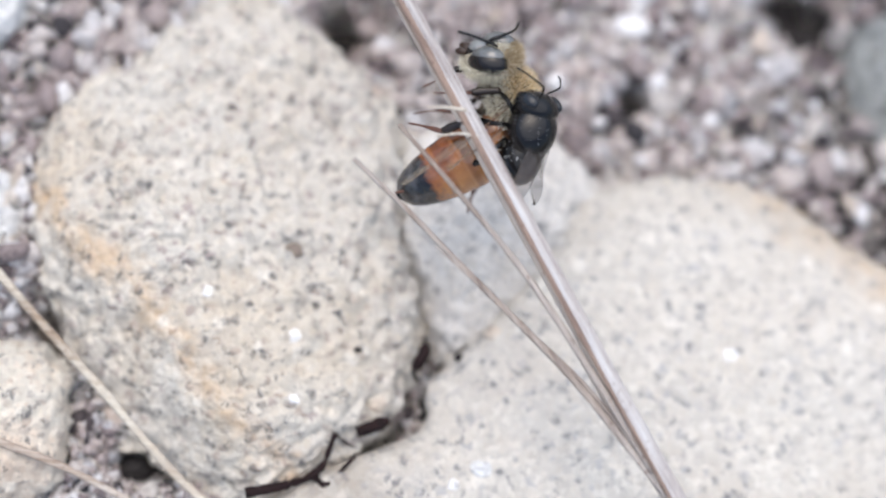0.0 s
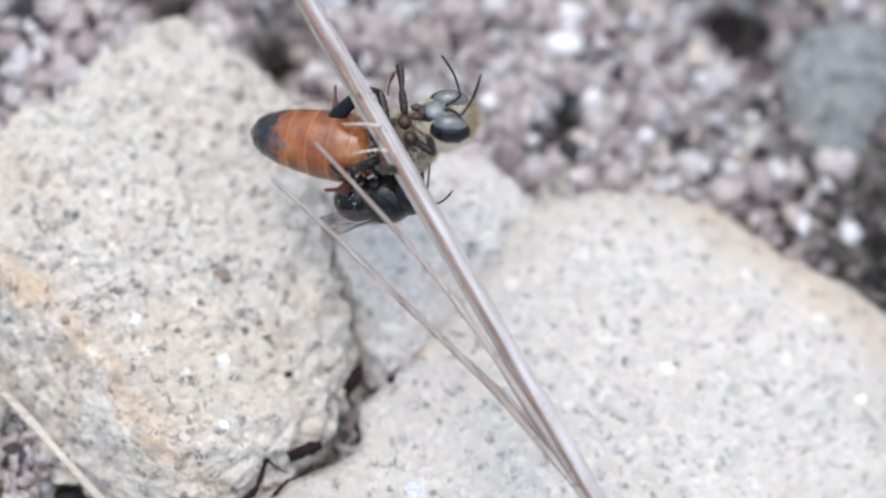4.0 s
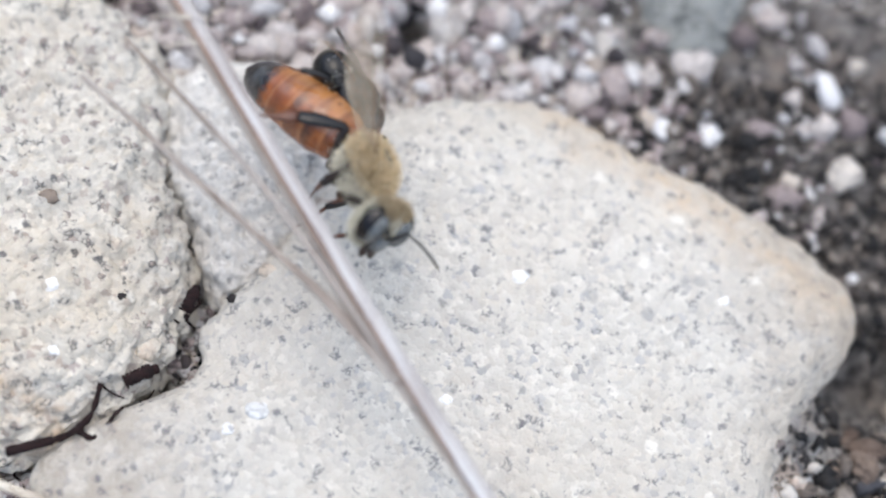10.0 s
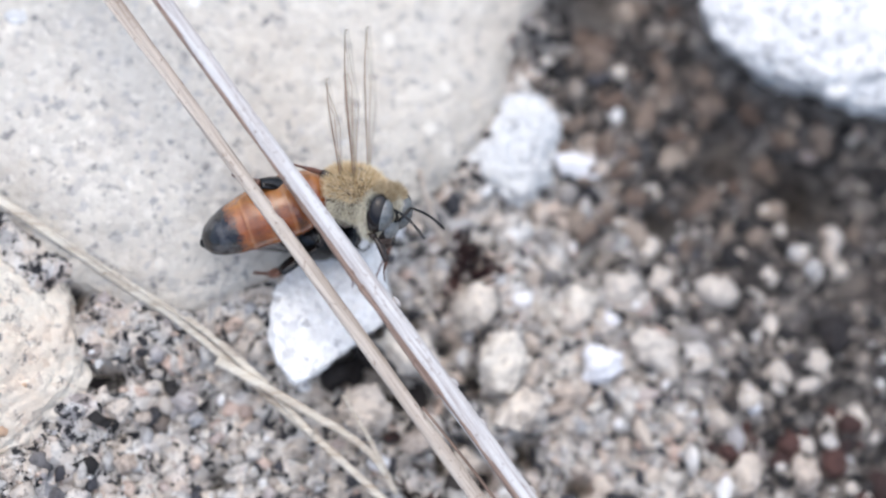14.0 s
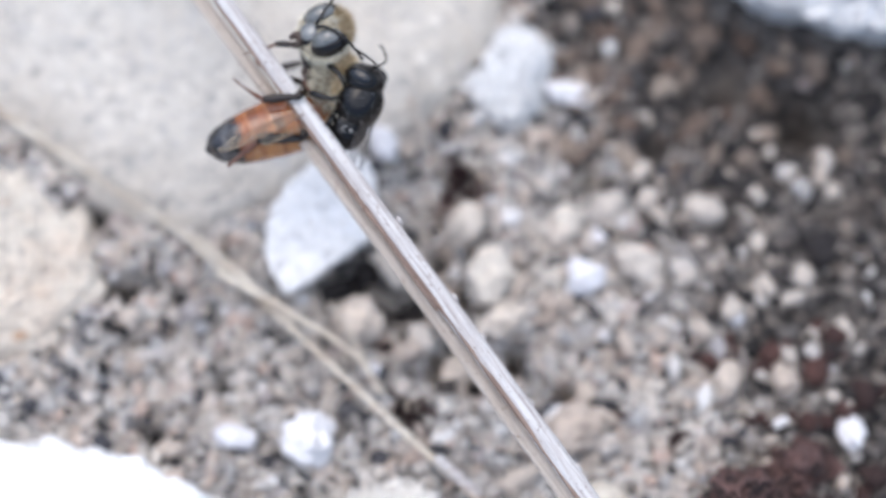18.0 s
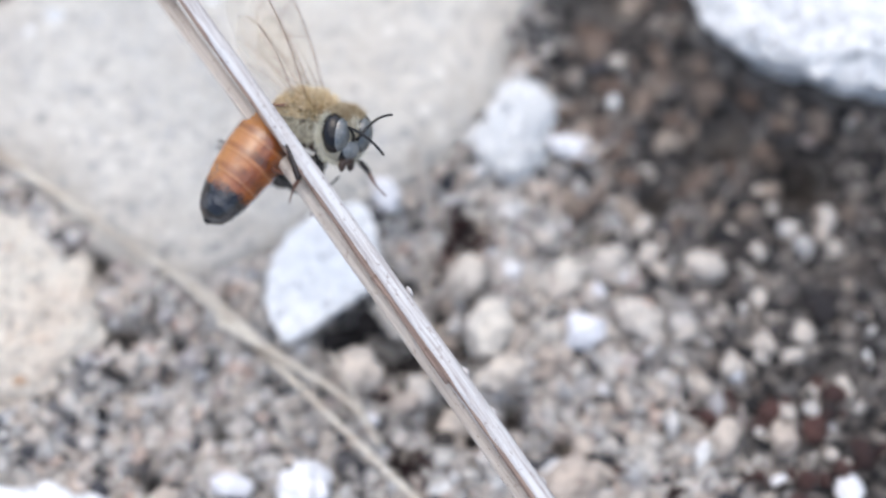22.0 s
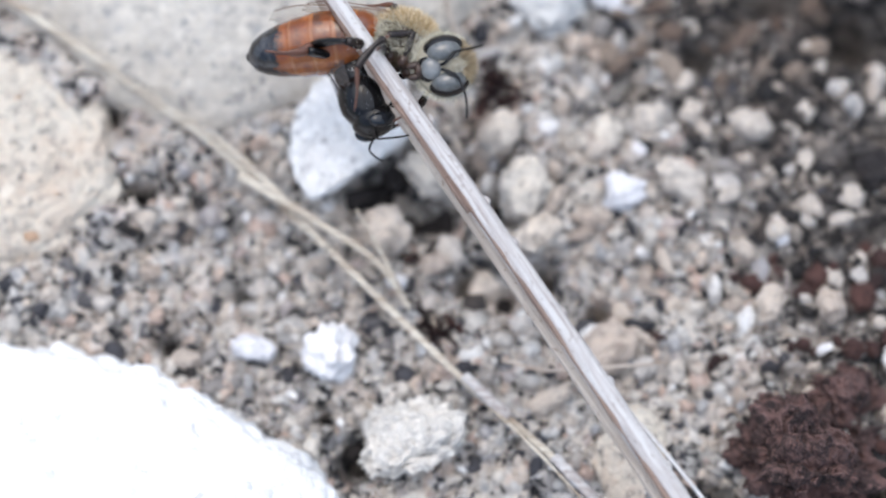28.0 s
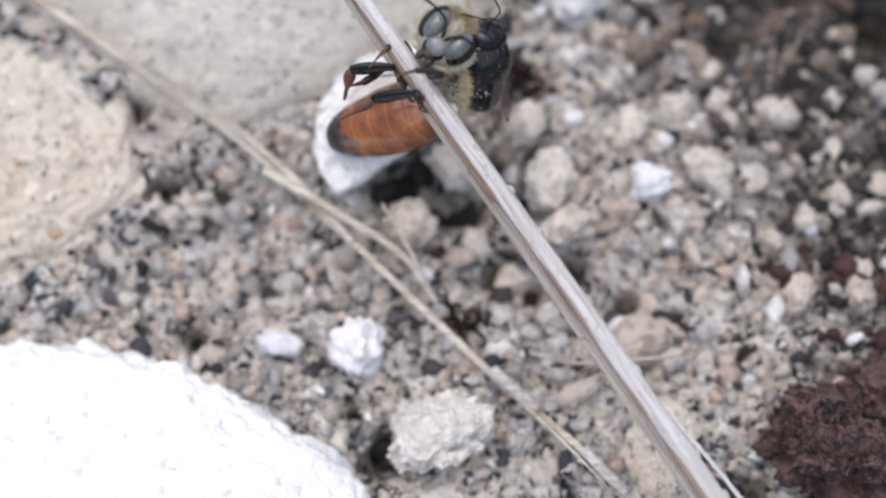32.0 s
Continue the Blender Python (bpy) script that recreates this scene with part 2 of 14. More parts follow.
def grain_material(name, stops, by_object=False, speck=True):
    """Loose grains: a tone for each, with fine mottling."""
    m, nt, bsdf = base_material(name)
    if by_object:
        rnd = nt.nodes.new("ShaderNodeObjectInfo").outputs["Random"]
    else:
        rnd = nt.nodes.new("ShaderNodeNewGeometry").outputs["Random Per Island"]
    col = ramp(nt, rnd, stops)
    v = coords(nt)
    n = tex_noise(nt, 1300, 5, 0.7, v)
    size = 2900.0
    chance, _, dist, rim = granules(nt, warped(nt, v, size * 0.9, 1.0 / size), size)
    tone = ramp(nt, chance, [(0.0, (0.52, 0.50, 0.49)), (0.12, (0.80, 0.78, 0.76)), (0.5, (1, 1, 1)), (1.0, (1.14, 1.12, 1.08))])
    mott = ramp(nt, n.outputs["Fac"], [(0.30, (0.40, 0.38, 0.38)), (0.46, (0.95, 0.94, 0.93)), (0.7, (1, 1, 1))])
    col = mixed(nt, 0.8 if speck else 0.3, mixed(nt, 0.8 if speck else 0.35, col, tone, "MULTIPLY"), mott, "MULTIPLY")
    nt.links.new(col, bsdf.inputs["Base Color"])
    bsdf.inputs["Roughness"].default_value = 0.85
    bump(nt, bsdf, n.outputs["Fac"], 0.6, 0.0004)
    return m


def plant_material(name, pale, dark, rough=0.6, stretch=0.05, blotch=(0.56, 0.48, 0.43)):
    """Dry grass: long fibres along the stalk, with weathered blotches."""
    m, nt, bsdf = base_material(name)
    mp = nt.nodes.new("ShaderNodeMapping")
    mp.inputs["Scale"].default_value = (stretch, 1, 1)
    nt.links.new(coords(nt), mp.inputs[0])
    fib = tex_noise(nt, 3800, 5, 0.65, mp.outputs[0])
    blot = tex_noise(nt, 380, 5, 0.7, mp.outputs[0])
    c = ramp(nt, fib.outputs["Fac"], [(0.30, dark), (0.58, pale)])
    spot = ramp(nt, blot.outputs["Fac"], [(0.36, blotch), (0.54, (1, 1, 1))])
    grime = ramp(nt, tex_noise(nt, 2600, 3, 0.6, coords(nt)).outputs["Fac"], [(0.60, (1, 1, 1)), (0.70, (0.66, 0.60, 0.57))])
    nt.links.new(mixed(nt, 1.0, mixed(nt, 1.0, c, spot, "MULTIPLY"), grime, "MULTIPLY"), bsdf.inputs["Base Color"])
    bsdf.inputs["Roughness"].default_value = rough
    bsdf.inputs["Specular IOR Level"].default_value = 0.25
    bump(nt, bsdf, fib.outputs["Fac"], 0.5, 0.0002)
    return m


def shell_material(name, color, rough=0.3, var=0.4, scale=900, gloss=0.5):
    m, nt, bsdf = base_material(name)
    n = tex_noise(nt, scale, 4, 0.6, coords(nt))
    c = ramp(nt, n.outputs["Fac"], [(0.3, tuple(x * (1 - var) for x in color)), (0.65, color)])
    nt.links.new(c, bsdf.inputs["Base Color"])
    bsdf.inputs["Roughness"].default_value = rough
    bsdf.inputs["Specular IOR Level"].default_value = gloss
    bump(nt, bsdf, n.outputs["Fac"], 0.25, 0.0001)
    return m


def hair_material(name, stops):
    m, nt, bsdf = base_material(name)
    nt.links.new(ramp(nt, nt.nodes.new("ShaderNodeNewGeometry").outputs["Random Per Island"], stops), bsdf.inputs["Base Color"])
    bsdf.inputs["Roughness"].default_value = 0.7
    return m


def wing_material(name, tint, clear):
    m, nt, bsdf = base_material(name)
    bsdf.inputs["Base Color"].default_value = (*tint, 1)
    bsdf.inputs["Roughness"].default_value = 0.25
    bsdf.inputs["Alpha"].default_value = 1 - clear
    return m


M_SAND = stone_material("pale_sandstone", (0.595, 0.56, 0.495), (0.42, 0.36, 0.33), (0.54, 0.45, 0.33), (0.06, 0.06, 0.07), 0.25, 0.5, vein=((0.707, 0.707, 0), 0.0062, 0.0018), relief=0.0006)
M_SLAB = stone_material("pale_slab_sandstone", (0.565, 0.538, 0.483), (0.46, 0.45, 0.435), (0.54, 0.48, 0.40), (0.13, 0.13, 0.145), 0.20, 0.45, vein=((0.58, 0.81, 0), -0.0185, 0.0030), rim_tint=(0.0155, 0.0230, 0.9))
M_CHALK = stone_material("crumbly_chalk", (0.66, 0.635, 0.59), (0.52, 0.50, 0.47), (0.60, 0.54, 0.47), (0.2, 0.19, 0.19), 0.08, 0.3)
M_GREY = stone_material("grey_sandstone", (0.60, 0.575, 0.535), (0.46, 0.44, 0.41), (0.56, 0.49, 0.40), (0.10, 0.10, 0.11), 0.17, 0.4)
M_SLATE = stone_material("grey_green_stone", (0.25, 0.262, 0.258), (0.15, 0.158, 0.16), (0.28, 0.27, 0.23), (0.04, 0.045, 0.05), 0.4, 0.4)
M_PINK = stone_material("rosy_granular_stone", (0.60, 0.555, 0.475), (0.46, 0.42, 0.37), (0.60, 0.44, 0.32), (0.08, 0.08, 0.09), 0.19, 0.5)
M_WHITE = stone_material("white_limestone", (0.63, 0.635, 0.63), (0.50, 0.505, 0.51), (0.60, 0.575, 0.53), (0.22, 0.22, 0.23), 0.13, 0.3)
M_CHIP = stone_material("bright_limestone", (0.83, 0.825, 0.81), (0.66, 0.655, 0.65), (0.80, 0.77, 0.72), (0.35, 0.35, 0.36), 0.10, 0.25)
M_LIME = stone_material("grainy_limestone", (0.76, 0.76, 0.755), (0.55, 0.55, 0.555), (0.70, 0.675, 0.63), (0.24, 0.24, 0.25), 0.22, 0.4, smudge=0.6, relief=0.0005)
M_BRIGHT = stone_material("chalk_white_stone", (0.85, 0.855, 0.86), (0.80, 0.81, 0.82), (0.84, 0.83, 0.81), (0.45, 0.45, 0.46), 0.01, 0.3, smudge=0.1)
M_LAVA = stone_material("red_cinder", (0.135, 0.080, 0.073), (0.045, 0.025, 0.023), (0.17, 0.085, 0.070), (0.008, 0.006, 0.007), 0.8, 0.5, 1500, relief=0.002, smudge=1.0)
# Black for the lumps that imitate shade in hollows, and for dark mineral grains.
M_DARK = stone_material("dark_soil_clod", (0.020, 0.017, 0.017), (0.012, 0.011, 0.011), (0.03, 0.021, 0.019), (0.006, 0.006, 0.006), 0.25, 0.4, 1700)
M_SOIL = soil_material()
GRAIN_STOPS = [(0.0, (0.028, 0.028, 0.033)), (0.11, (0.07, 0.07, 0.08)), (0.16, (0.32, 0.30, 0.285)), (0.27, (0.50, 0.45, 0.395)), (0.38, (0.58, 0.575, 0.56)), (0.50, (0.57, 0.51, 0.44)),
               (0.60, (0.50, 0.38, 0.32)), (0.68, (0.36, 0.365, 0.38)), (0.78, (0.60, 0.57, 0.52)), (0.90, (0.46, 0.40, 0.35)), (0.96, (0.72, 0.72, 0.71)), (1.0, (0.80, 0.80, 0.80))]
MAUVE_STOPS = [(0.0, (0.035, 0.033, 0.038)), (0.11, (0.10, 0.078, 0.082)), (0.20, (0.30, 0.250, 0.250)), (0.45, (0.45, 0.395, 0.38)), (0.66, (0.57, 0.525, 0.50)), (0.78, (0.46, 0.455, 0.475)), (0.92, (0.62, 0.61, 0.61)), (1.0, (0.82, 0.82, 0.83))]
DARK_STOPS = [(0.0, (0.008, 0.008, 0.009)), (0.5, (0.026, 0.023, 0.022)), (0.70, (0.072, 0.060, 0.053)), (0.86, (0.155, 0.130, 0.112)), (1.0, (0.32, 0.285, 0.25))]
M_GRAIN = grain_material("soil_grains", GRAIN_STOPS)
M_MAUVE = grain_material("mauve_grains", MAUVE_STOPS)
M_HUMUS = grain_material("dark_grains", DARK_STOPS)
M_PEBBLE = grain_material("beige_pebble", [(0.0, (0.46, 0.39, 0.335)), (0.4, (0.55, 0.49, 0.43)), (0.75, (0.63, 0.585, 0.53)), (1.0, (0.52, 0.505, 0.495))], True)
M_CREAM = grain_material("cream_pebble", [(0.0, (0.62, 0.545, 0.47)), (1.0, (0.70, 0.655, 0.585))], True)
M_PWHITE = grain_material("white_pebble", [(0.0, (0.76, 0.76, 0.79)), (1.0, (0.84, 0.83, 0.82))], True, False)
M_RUST = grain_material("rust_grain", [(0.0, (0.026, 0.014, 0.013)), (1.0, (0.075, 0.034, 0.028))], True)
M_UMBER = grain_material("brown_crumb", [(0.0, (0.11, 0.075, 0.058)), (0.5, (0.20, 0.155, 0.125)), (1.0, (0.32, 0.27, 0.225))], True)
M_OCHRE = grain_material("ochre_grain", [(0.0, (0.42, 0.27, 0.18)), (1.0, (0.54, 0.41, 0.29))], True)
M_STEM = plant_material("weathered_stalk", (0.63, 0.62, 0.61), (0.36, 0.315, 0.295), blotch=(0.66, 0.60, 0.57))
M_BROWN = plant_material("brown_sheath", (0.34, 0.25, 0.20), (0.15, 0.10, 0.08))
M_TAN = plant_material("tan_stalk", (0.60, 0.535, 0.465), (0.41, 0.345, 0.285))
M_STRAW = plant_material("yellow_straw", (0.65, 0.60, 0.51), (0.46, 0.40, 0.315))
M_BLADE = plant_material("grey_dry_blade", (0.46, 0.415, 0.375), (0.26, 0.22, 0.195))
M_TWIG = plant_material("dark_rootlet", (0.024, 0.011, 0.011), (0.008, 0.006, 0.006), 0.85, 0.3)


# ---------------------------------------------------------------- mesh helpers
def mesh_object(name, verts, faces, material, parent=None, smooth=True, label=""):
    me = bpy.data.meshes.new(name)
    me.from_pydata([tuple(v) for v in verts], [], faces)
    me.materials.append(material)
    if smooth:
        me.shade_smooth()
    ob = new(name, me)
    if parent is not None:
        ob.parent = parent
    if label:
        ob["label"] = label
    return ob


def tube_data(points, radii, sides=10, flat=1.0, flute=0.0, closed=True):
    """A tube through points; flat squeezes it across, flute cuts shallow grooves along it."""
    pts = [Vector(p) for p in points]
    verts, faces, ref = [], [], Vector((0, 0, 1))
    for i, p in enumerate(pts):
        d = (pts[min(i + 1, len(pts) - 1)] - pts[max(i - 1, 0)]).normalized()
        side = d.cross(ref)
        if side.length < 0.1:
            side = d.cross(Vector((0, 1, 0)))
        side.normalize()
        up = side.cross(d)
        for k in range(sides):
            a = 2 * math.pi * k / sides
            r = radii[i] * (1 - flute * (k % 2))
            verts.append(p + side * (r * math.cos(a)) + up * (r * flat * math.sin(a)))
    n = len(pts)
    for i in range(n - 1):
        for k in range(sides):
            j = (k + 1) % sides
            faces.append((i * sides + k, i * sides + j, (i + 1) * sides + j, (i + 1) * sides + k))
    if closed:
        verts.append(pts[0]); verts.append(pts[-1])
        for k in range(sides):
            j = (k + 1) % sides
            faces.append((n * sides, j, k))
            faces.append((n * sides + 1, (n - 1) * sides + k, (n - 1) * sides + j))
    return verts, faces


def curve_points(ctrl, n):
    """Catmull-Rom through control points, n samples."""
    c = [Vector(p) for p in ctrl]
    c = [c[0] * 2 - c[1]] + c + [c[-1] * 2 - c[-2]]
    out = []
    for q in range(n):
        u = q / (n - 1) * (len(c) - 3)
        i = min(int(u), len(c) - 4)
        t = u - i
        a, b, d, e = c[i:i + 4]
        out.append(0.5 * (2 * b + (d - a) * t + (2 * a - 5 * b + 4 * d - e) * t * t + (3 * b - a - 3 * d + e) * t ** 3))
    return out


def tube(name, ctrl, r0, r1, material, parent=None, n=16, sides=10, flat=1.0, flute=0.0, label="", wobble=0.0, scale=mm):
    pts = curve_points(ctrl, n)
    radii = [(r0 + (r1 - r0) * i / (n - 1)) * scale * (1 + wobble * noise.noise(Vector((i * 0.7, r0 * 9, 0)))) for i in range(n)]
    v, f = tube_data([p * scale for p in pts], radii, sides, flat, flute)
    return mesh_object(name, v, f, material, parent, label=label)


def blob_data(radii, seg=20, rings=12, rough=0.0, freq=1.0, seed=0.0, centre=(0, 0, 0), power=1.0, shape=None):
    """A rounded body of three radii; shape(u) scales the cross section along x from back (0) to front (1)."""
    verts, faces = [], []
    cx, cy, cz = centre
    for i in range(rings + 1):
        ph = math.pi * i / rings
        x = -math.cos(ph)
        s = math.sin(ph) ** power
        if shape:
            s *= shape(i / rings)
        for k in range(seg):
            a = 2 * math.pi * k / seg
            p = Vector((x, s * math.cos(a), s * math.sin(a)))
            if rough:
                p *= 1 + rough * noise.fractal(p * freq + Vector((seed, seed * 1.7, -seed)), 0.8, 2.0, 4)
            verts.append((cx + p.x * radii[0], cy + p.y * radii[1], cz + p.z * radii[2]))
    for i in range(rings):
        for k in range(seg):
            j = (k + 1) % seg
            faces.append((i * seg + k, i * seg + j, (i + 1) * seg + j, (i + 1) * seg + k))
    return verts, faces


# ---------------------------------------------------------------- ground
# hollows: place, radius and depth
GRAVEL_HOLES = [(-36.9, 36.7, 2.4, 9), (-3.4, 42.3, 3.2, 10), (-16.4, 32.8, 1.5, 5), (-44.9, 39.7, 2.6, 7)]
CRACK_HOLES = [(-54, 13.3, 2, 6), (-33, 7, 1.6, 3), (-40.8, 3.4, 1.3, 4), (-38.4, 3.4, 1.2, 3), (-36.4, 4.9, 1.2, 3), (-33.6, 7.5, 1.2, 3), (-46, 5.2, 1.4, 4), (-48.2, 4.6, 1.4, 4), (-30.4, 17.2, 1, 3), (-30.6, 14, 1.2, 2.5)]
HUMUS_HOLES = [(5.6, -23.2, 0.9, 6), (27, -37, 1.6, 6), (21.5, -40.6, 2.0, 6), (16.6, -38.2, 1.2, 5), (21.5, -2.6, 2.6, 5), (27, -5.5, 2.4, 5), (12.7, 9, 3, 4), (9, -26, 0.8, 4), (16, -8, 1.6, 4), (11, -10.3, 1.3, 2), (26.6, -6.2, 2.2, 3), (27.5, -20.5, 1.5, 2), (29, -12, 2, 2)]
SOIL_HOLES = [(-5.7, -17, 1.9, 3.5), (-3.6, -18.9, 1.4, 3.5), (-1.2, -19.2, 1.5, 3.5), (2.6, -18.4, 1.2, 3), (2.9, -24.9, 1.1, 3), (-22.2, -17.7, 0.9, 3), (-6.7, -35.3, 1.2, 6), (-23.4, -12.6, 0.9, 4), (0.6, -23.5, 1.1, 5), (-2.6, -14.9, 1.2, 6), (-20.9, -17.8, 0.8, 4), (-14.5, -24.5, 0.9, 3), (-19, -27.9, 0.9, 2.5), (-8.8, -32.6, 0.7, 2.5), (0.6, -16.3, 1.1, 3)]
HOLES = GRAVEL_HOLES + CRACK_HOLES + HUMUS_HOLES + SOIL_HOLES


BANK = [(8.5, 7.0), (5.5, 2.5), (4.5, -1.5), (0.8, -6.0), (-5.1, -9.7), (-11.7, -13.3), (-18.1, -14.6), (-23.0, -12.6), (-29.0, -7.6), (-36.0, -3.0), (-29.0, -7.6), (-23.0, -12.6), (-21.6, -18.4), (-23.8, -21.4), (-28.0, -24.2), (-37.0, -27.0)]


def bank(x, y):
    """Soil heaped against the near edge of the slab and the rosy stone."""
    best, high = 1e9, 2.0
    for q, ((ax, ay), (bx, by)) in enumerate(zip(BANK, BANK[1:])):
        ex, ey = bx - ax, by - ay
        u = min(1.0, max(0.0, ((x - ax) * ex + (y - ay) * ey) / (ex * ex + ey * ey)))
        d = (x - ax - u * ex) ** 2 + (y - ay - u * ey) ** 2
        if d < best:
            best, high = d, 3.1 if 6 < q < 11 else 2.0
    return high * math.exp(-best / 9.0)


def ground_height(x, y):
    """Soil level in mm at a place in mm."""
    z = -2.2 + 0.9 * noise.fractal(Vector((x * 0.09, y * 0.09, 3.1)), 0.7, 2.0, 4) + 0.35 * noise.noise(Vector((x * 0.8, y * 0.8, 9)))
    z += bank(x, y)
    for hx, hy, r, d in HOLES:
        q = ((x - hx) ** 2 + (y - hy) ** 2) / (r * r)
        if q < 9:
            z -= d * math.exp(-q)
    return z


def crumbly(x, y):
    """Crumb relief on top of the soil level."""
    if not (-66 < x < 40 and -50 < y < 50):
        return ground_height(x, y)
    a = noise.voronoi(Vector((x * 0.62, y * 0.62, 1.3)))[0][0]
    b = noise.voronoi(Vector((x * 1.45, y * 1.45, 4.3)))[0][0]
    c = noise.noise(Vector((x * 0.35, y * 0.35, 2.0)))
    return ground_height(x, y) + (0.45 - a) * (0.8 + 0.5 * c) + (0.4 - b) * 0.5


def make_ground():
    far = [0.2, 0.5, 1.2, 3, 8, 20, 60]
    xs = [-f * 1000 - 80 for f in reversed(far)] + list(np.linspace(-80, 55, 400)) + [f * 1000 + 55 for f in far]
    ys = [-f * 1000 - 75 for f in reversed(far)] + list(np.linspace(-75, 70, 430)) + [f * 1000 + 70 for f in far]
    verts = [(x * mm, y * mm, (crumbly(x, y) if abs(x) < 90 and abs(y) < 90 else -2.2) * mm) for y in ys for x in xs]
    w = len(xs)
    faces = [(j * w + i, j * w + i + 1, (j + 1) * w + i + 1, (j + 1) * w + i) for j in range(len(ys) - 1) for i in range(w - 1)]
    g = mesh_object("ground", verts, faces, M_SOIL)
    tagged(g, "grey-brown gritty soil with dark hollows", "ground", kind="structure")


make_ground()

# ---------------------------------------------------------------- rocks
FOOTPRINTS = []


def radius_at(radii, a):
    n = len(radii)
    u = (a / (2 * math.pi)) % 1 * n
    i, t = int(u), u - int(u)
    p0, p1, p2, p3 = (radii[(i + k) % n] for k in (-1, 0, 1, 2))
    return 0.5 * (2 * p1 + (p2 - p0) * t + (2 * p0 - 5 * p1 + 4 * p2 - p3) * t * t + (3 * p1 - p0 - 3 * p2 + p3) * t ** 3)


def rock(name, label, category, centre, radii, top, material, base=-6.0, seg=120, rings=44, box=0.45, rough=0.5, lean=(0, 0), group="", seed=1.0, cut=None, pit=0.28, pit_scale=1.15, under=0.0):
    """A stone of a given plan (radii all round, mm), flat-topped by box, its foot in the soil."""
    cx, cy = centre
    verts, faces = [(0, 0, (top + lean[0] * 0) * mm)], []
    for i in range(1, rings + 1):
        ph = 0.5 * math.pi * i / rings
        s, h = math.sin(ph) ** 0.9, max(math.cos(ph), 0.0) ** box
        if h < 0.6:
            s *= 1 - under * (0.6 - h) / 0.6
        for k in range(seg):
            a = 2 * math.pi * k / seg
            r = radius_at(radii, a) * s
            x, y = r * math.cos(a), r * math.sin(a)
            q = Vector((x * 0.11 + seed, y * 0.11, h))
            d = noise.fractal(q, 0.75, 2.1, 5)
            e = noise.fractal(Vector((x * 0.55, y * 0.55, h * 4 + seed)), 0.6, 2.2, 4)
            g = noise.voronoi(Vector((x * pit_scale, y * pit_scale, h * 3 + seed)))[0][0]
            z = base + (top - base) * h + lean[0] * x + lean[1] * y
            if cut:
                z = min(z, cut(cx + x, cy + y))
            z += rough * (d * 1.0 + e * 0.34 + (0.4 - g) * pit)
            edge = max(0.0, (i / rings - 0.45) / 0.55)
            r0 = math.hypot(x, y) + 0.01
            grow = 1 + rough * edge * (0.9 * e + 0.6 * d + (0.4 - g) * 0.5) / r0
            verts.append((x * grow * mm, y * grow * mm, z * mm))
    for k in range(seg):
        faces.append((0, 1 + k, 1 + (k + 1) % seg))
    for i in range(rings - 1):
        o = 1 + i * seg
        for k in range(seg):
            j = (k + 1) % seg
            faces.append((o + k, o + seg + k, o + seg + j, o + j))
    ob = mesh_object(name, verts, faces, material)
    ob.location = (cx * mm, cy * mm, 0)
    FOOTPRINTS.append((cx, cy, radii))
    return tagged(ob, label, category, group)


def in_rock(x, y, k=0.95):
    for cx, cy, radii in FOOTPRINTS:
        dx, dy = x - cx, y - cy
        if math.hypot(dx, dy) < k * radius_at(radii, math.atan2(dy, dx)):
            return True
    return False


cream_rock = rock("rock", "cream granular sandstone rock with dark specks and an ochre edge", "rock", (-44.5, 18.5), [12.7, 12.3, 13.6, 15.1, 16.2, 16.6, 17.3, 18.4, 16.0, 14.3, 13.9, 13.6, 13.0, 12.4, 12.0, 11.5, 11.0, 11.0, 11.8, 12.9, 13.8, 15.5, 16.7, 16.3, 16.2, 16.0, 15.2, 14.2], 1.8, M_SAND, seg=300, rings=120, box=0.3, rough=0.9, base=-4.5, seed=2.0, pit=0.6, pit_scale=1.1, cut=lambda x, y: 1.8 - 0.85 * max(0.0, 0.72 * (-49.5 - x) + 0.72 * (9.0 - y) + 4.2) - 0.10 * max(0.0, y - 19.0))
slab_rock = rock("rock", "broad pale speckled sandstone slab with a worn rim", "rock", (-13.0, 7.5), [22.0, 25.9, 24.6, 22.2, 20.5, 19.5, 19.9, 19.9, 19.5, 19.4, 18.8, 16.8, 15.7, 15.5, 16.1, 17.6, 18.1, 27.4, 26.7, 23.4, 22.0, 22.0, 22.2, 22.3, 21.0, 19.7, 18.9, 18.8, 19.4, 19.5, 19.9, 19.9], 2.0, M_SLAB, seg=360, rings=150, box=0.33, under=0.04, rough=0.38, base=-3.6, seed=5.0, pit=0.12)
rock("rock", "low grey sandstone wedged in the gap between two rocks", "rock", (-26.7, 21.4), [6.1, 7.9, 9.0, 8.6, 8.0, 8.3, 8.6, 9.0, 8.6, 7.0, 6.4, 6.2, 6.2, 6.7, 9.0, 8.2, 6.4, 5.4, 5.2, 5.4], 1.2, M_GREY, rough=0.9, seed=8.0, seg=200, rings=80, box=0.4, pit=0.4, pit_scale=1.4)
rosy_rock = rock("rock", "rosy granular stone with rust spots", "rock", (-35.0, -14.0), [12.1, 11.0, 9.4, 8.9, 9.1, 10.0, 9.6, 10.2, 10.2, 10.4, 11.8, 11.9, 10.7, 10.7, 11.9, 11.1, 10.7, 11.4, 12.4, 13.4], 1.0, M_PINK, seg=240, rings=100, box=0.32, under=0.06, rough=0.7, seed=11.0, base=-3.0, pit=0.5, pit_scale=1.4)
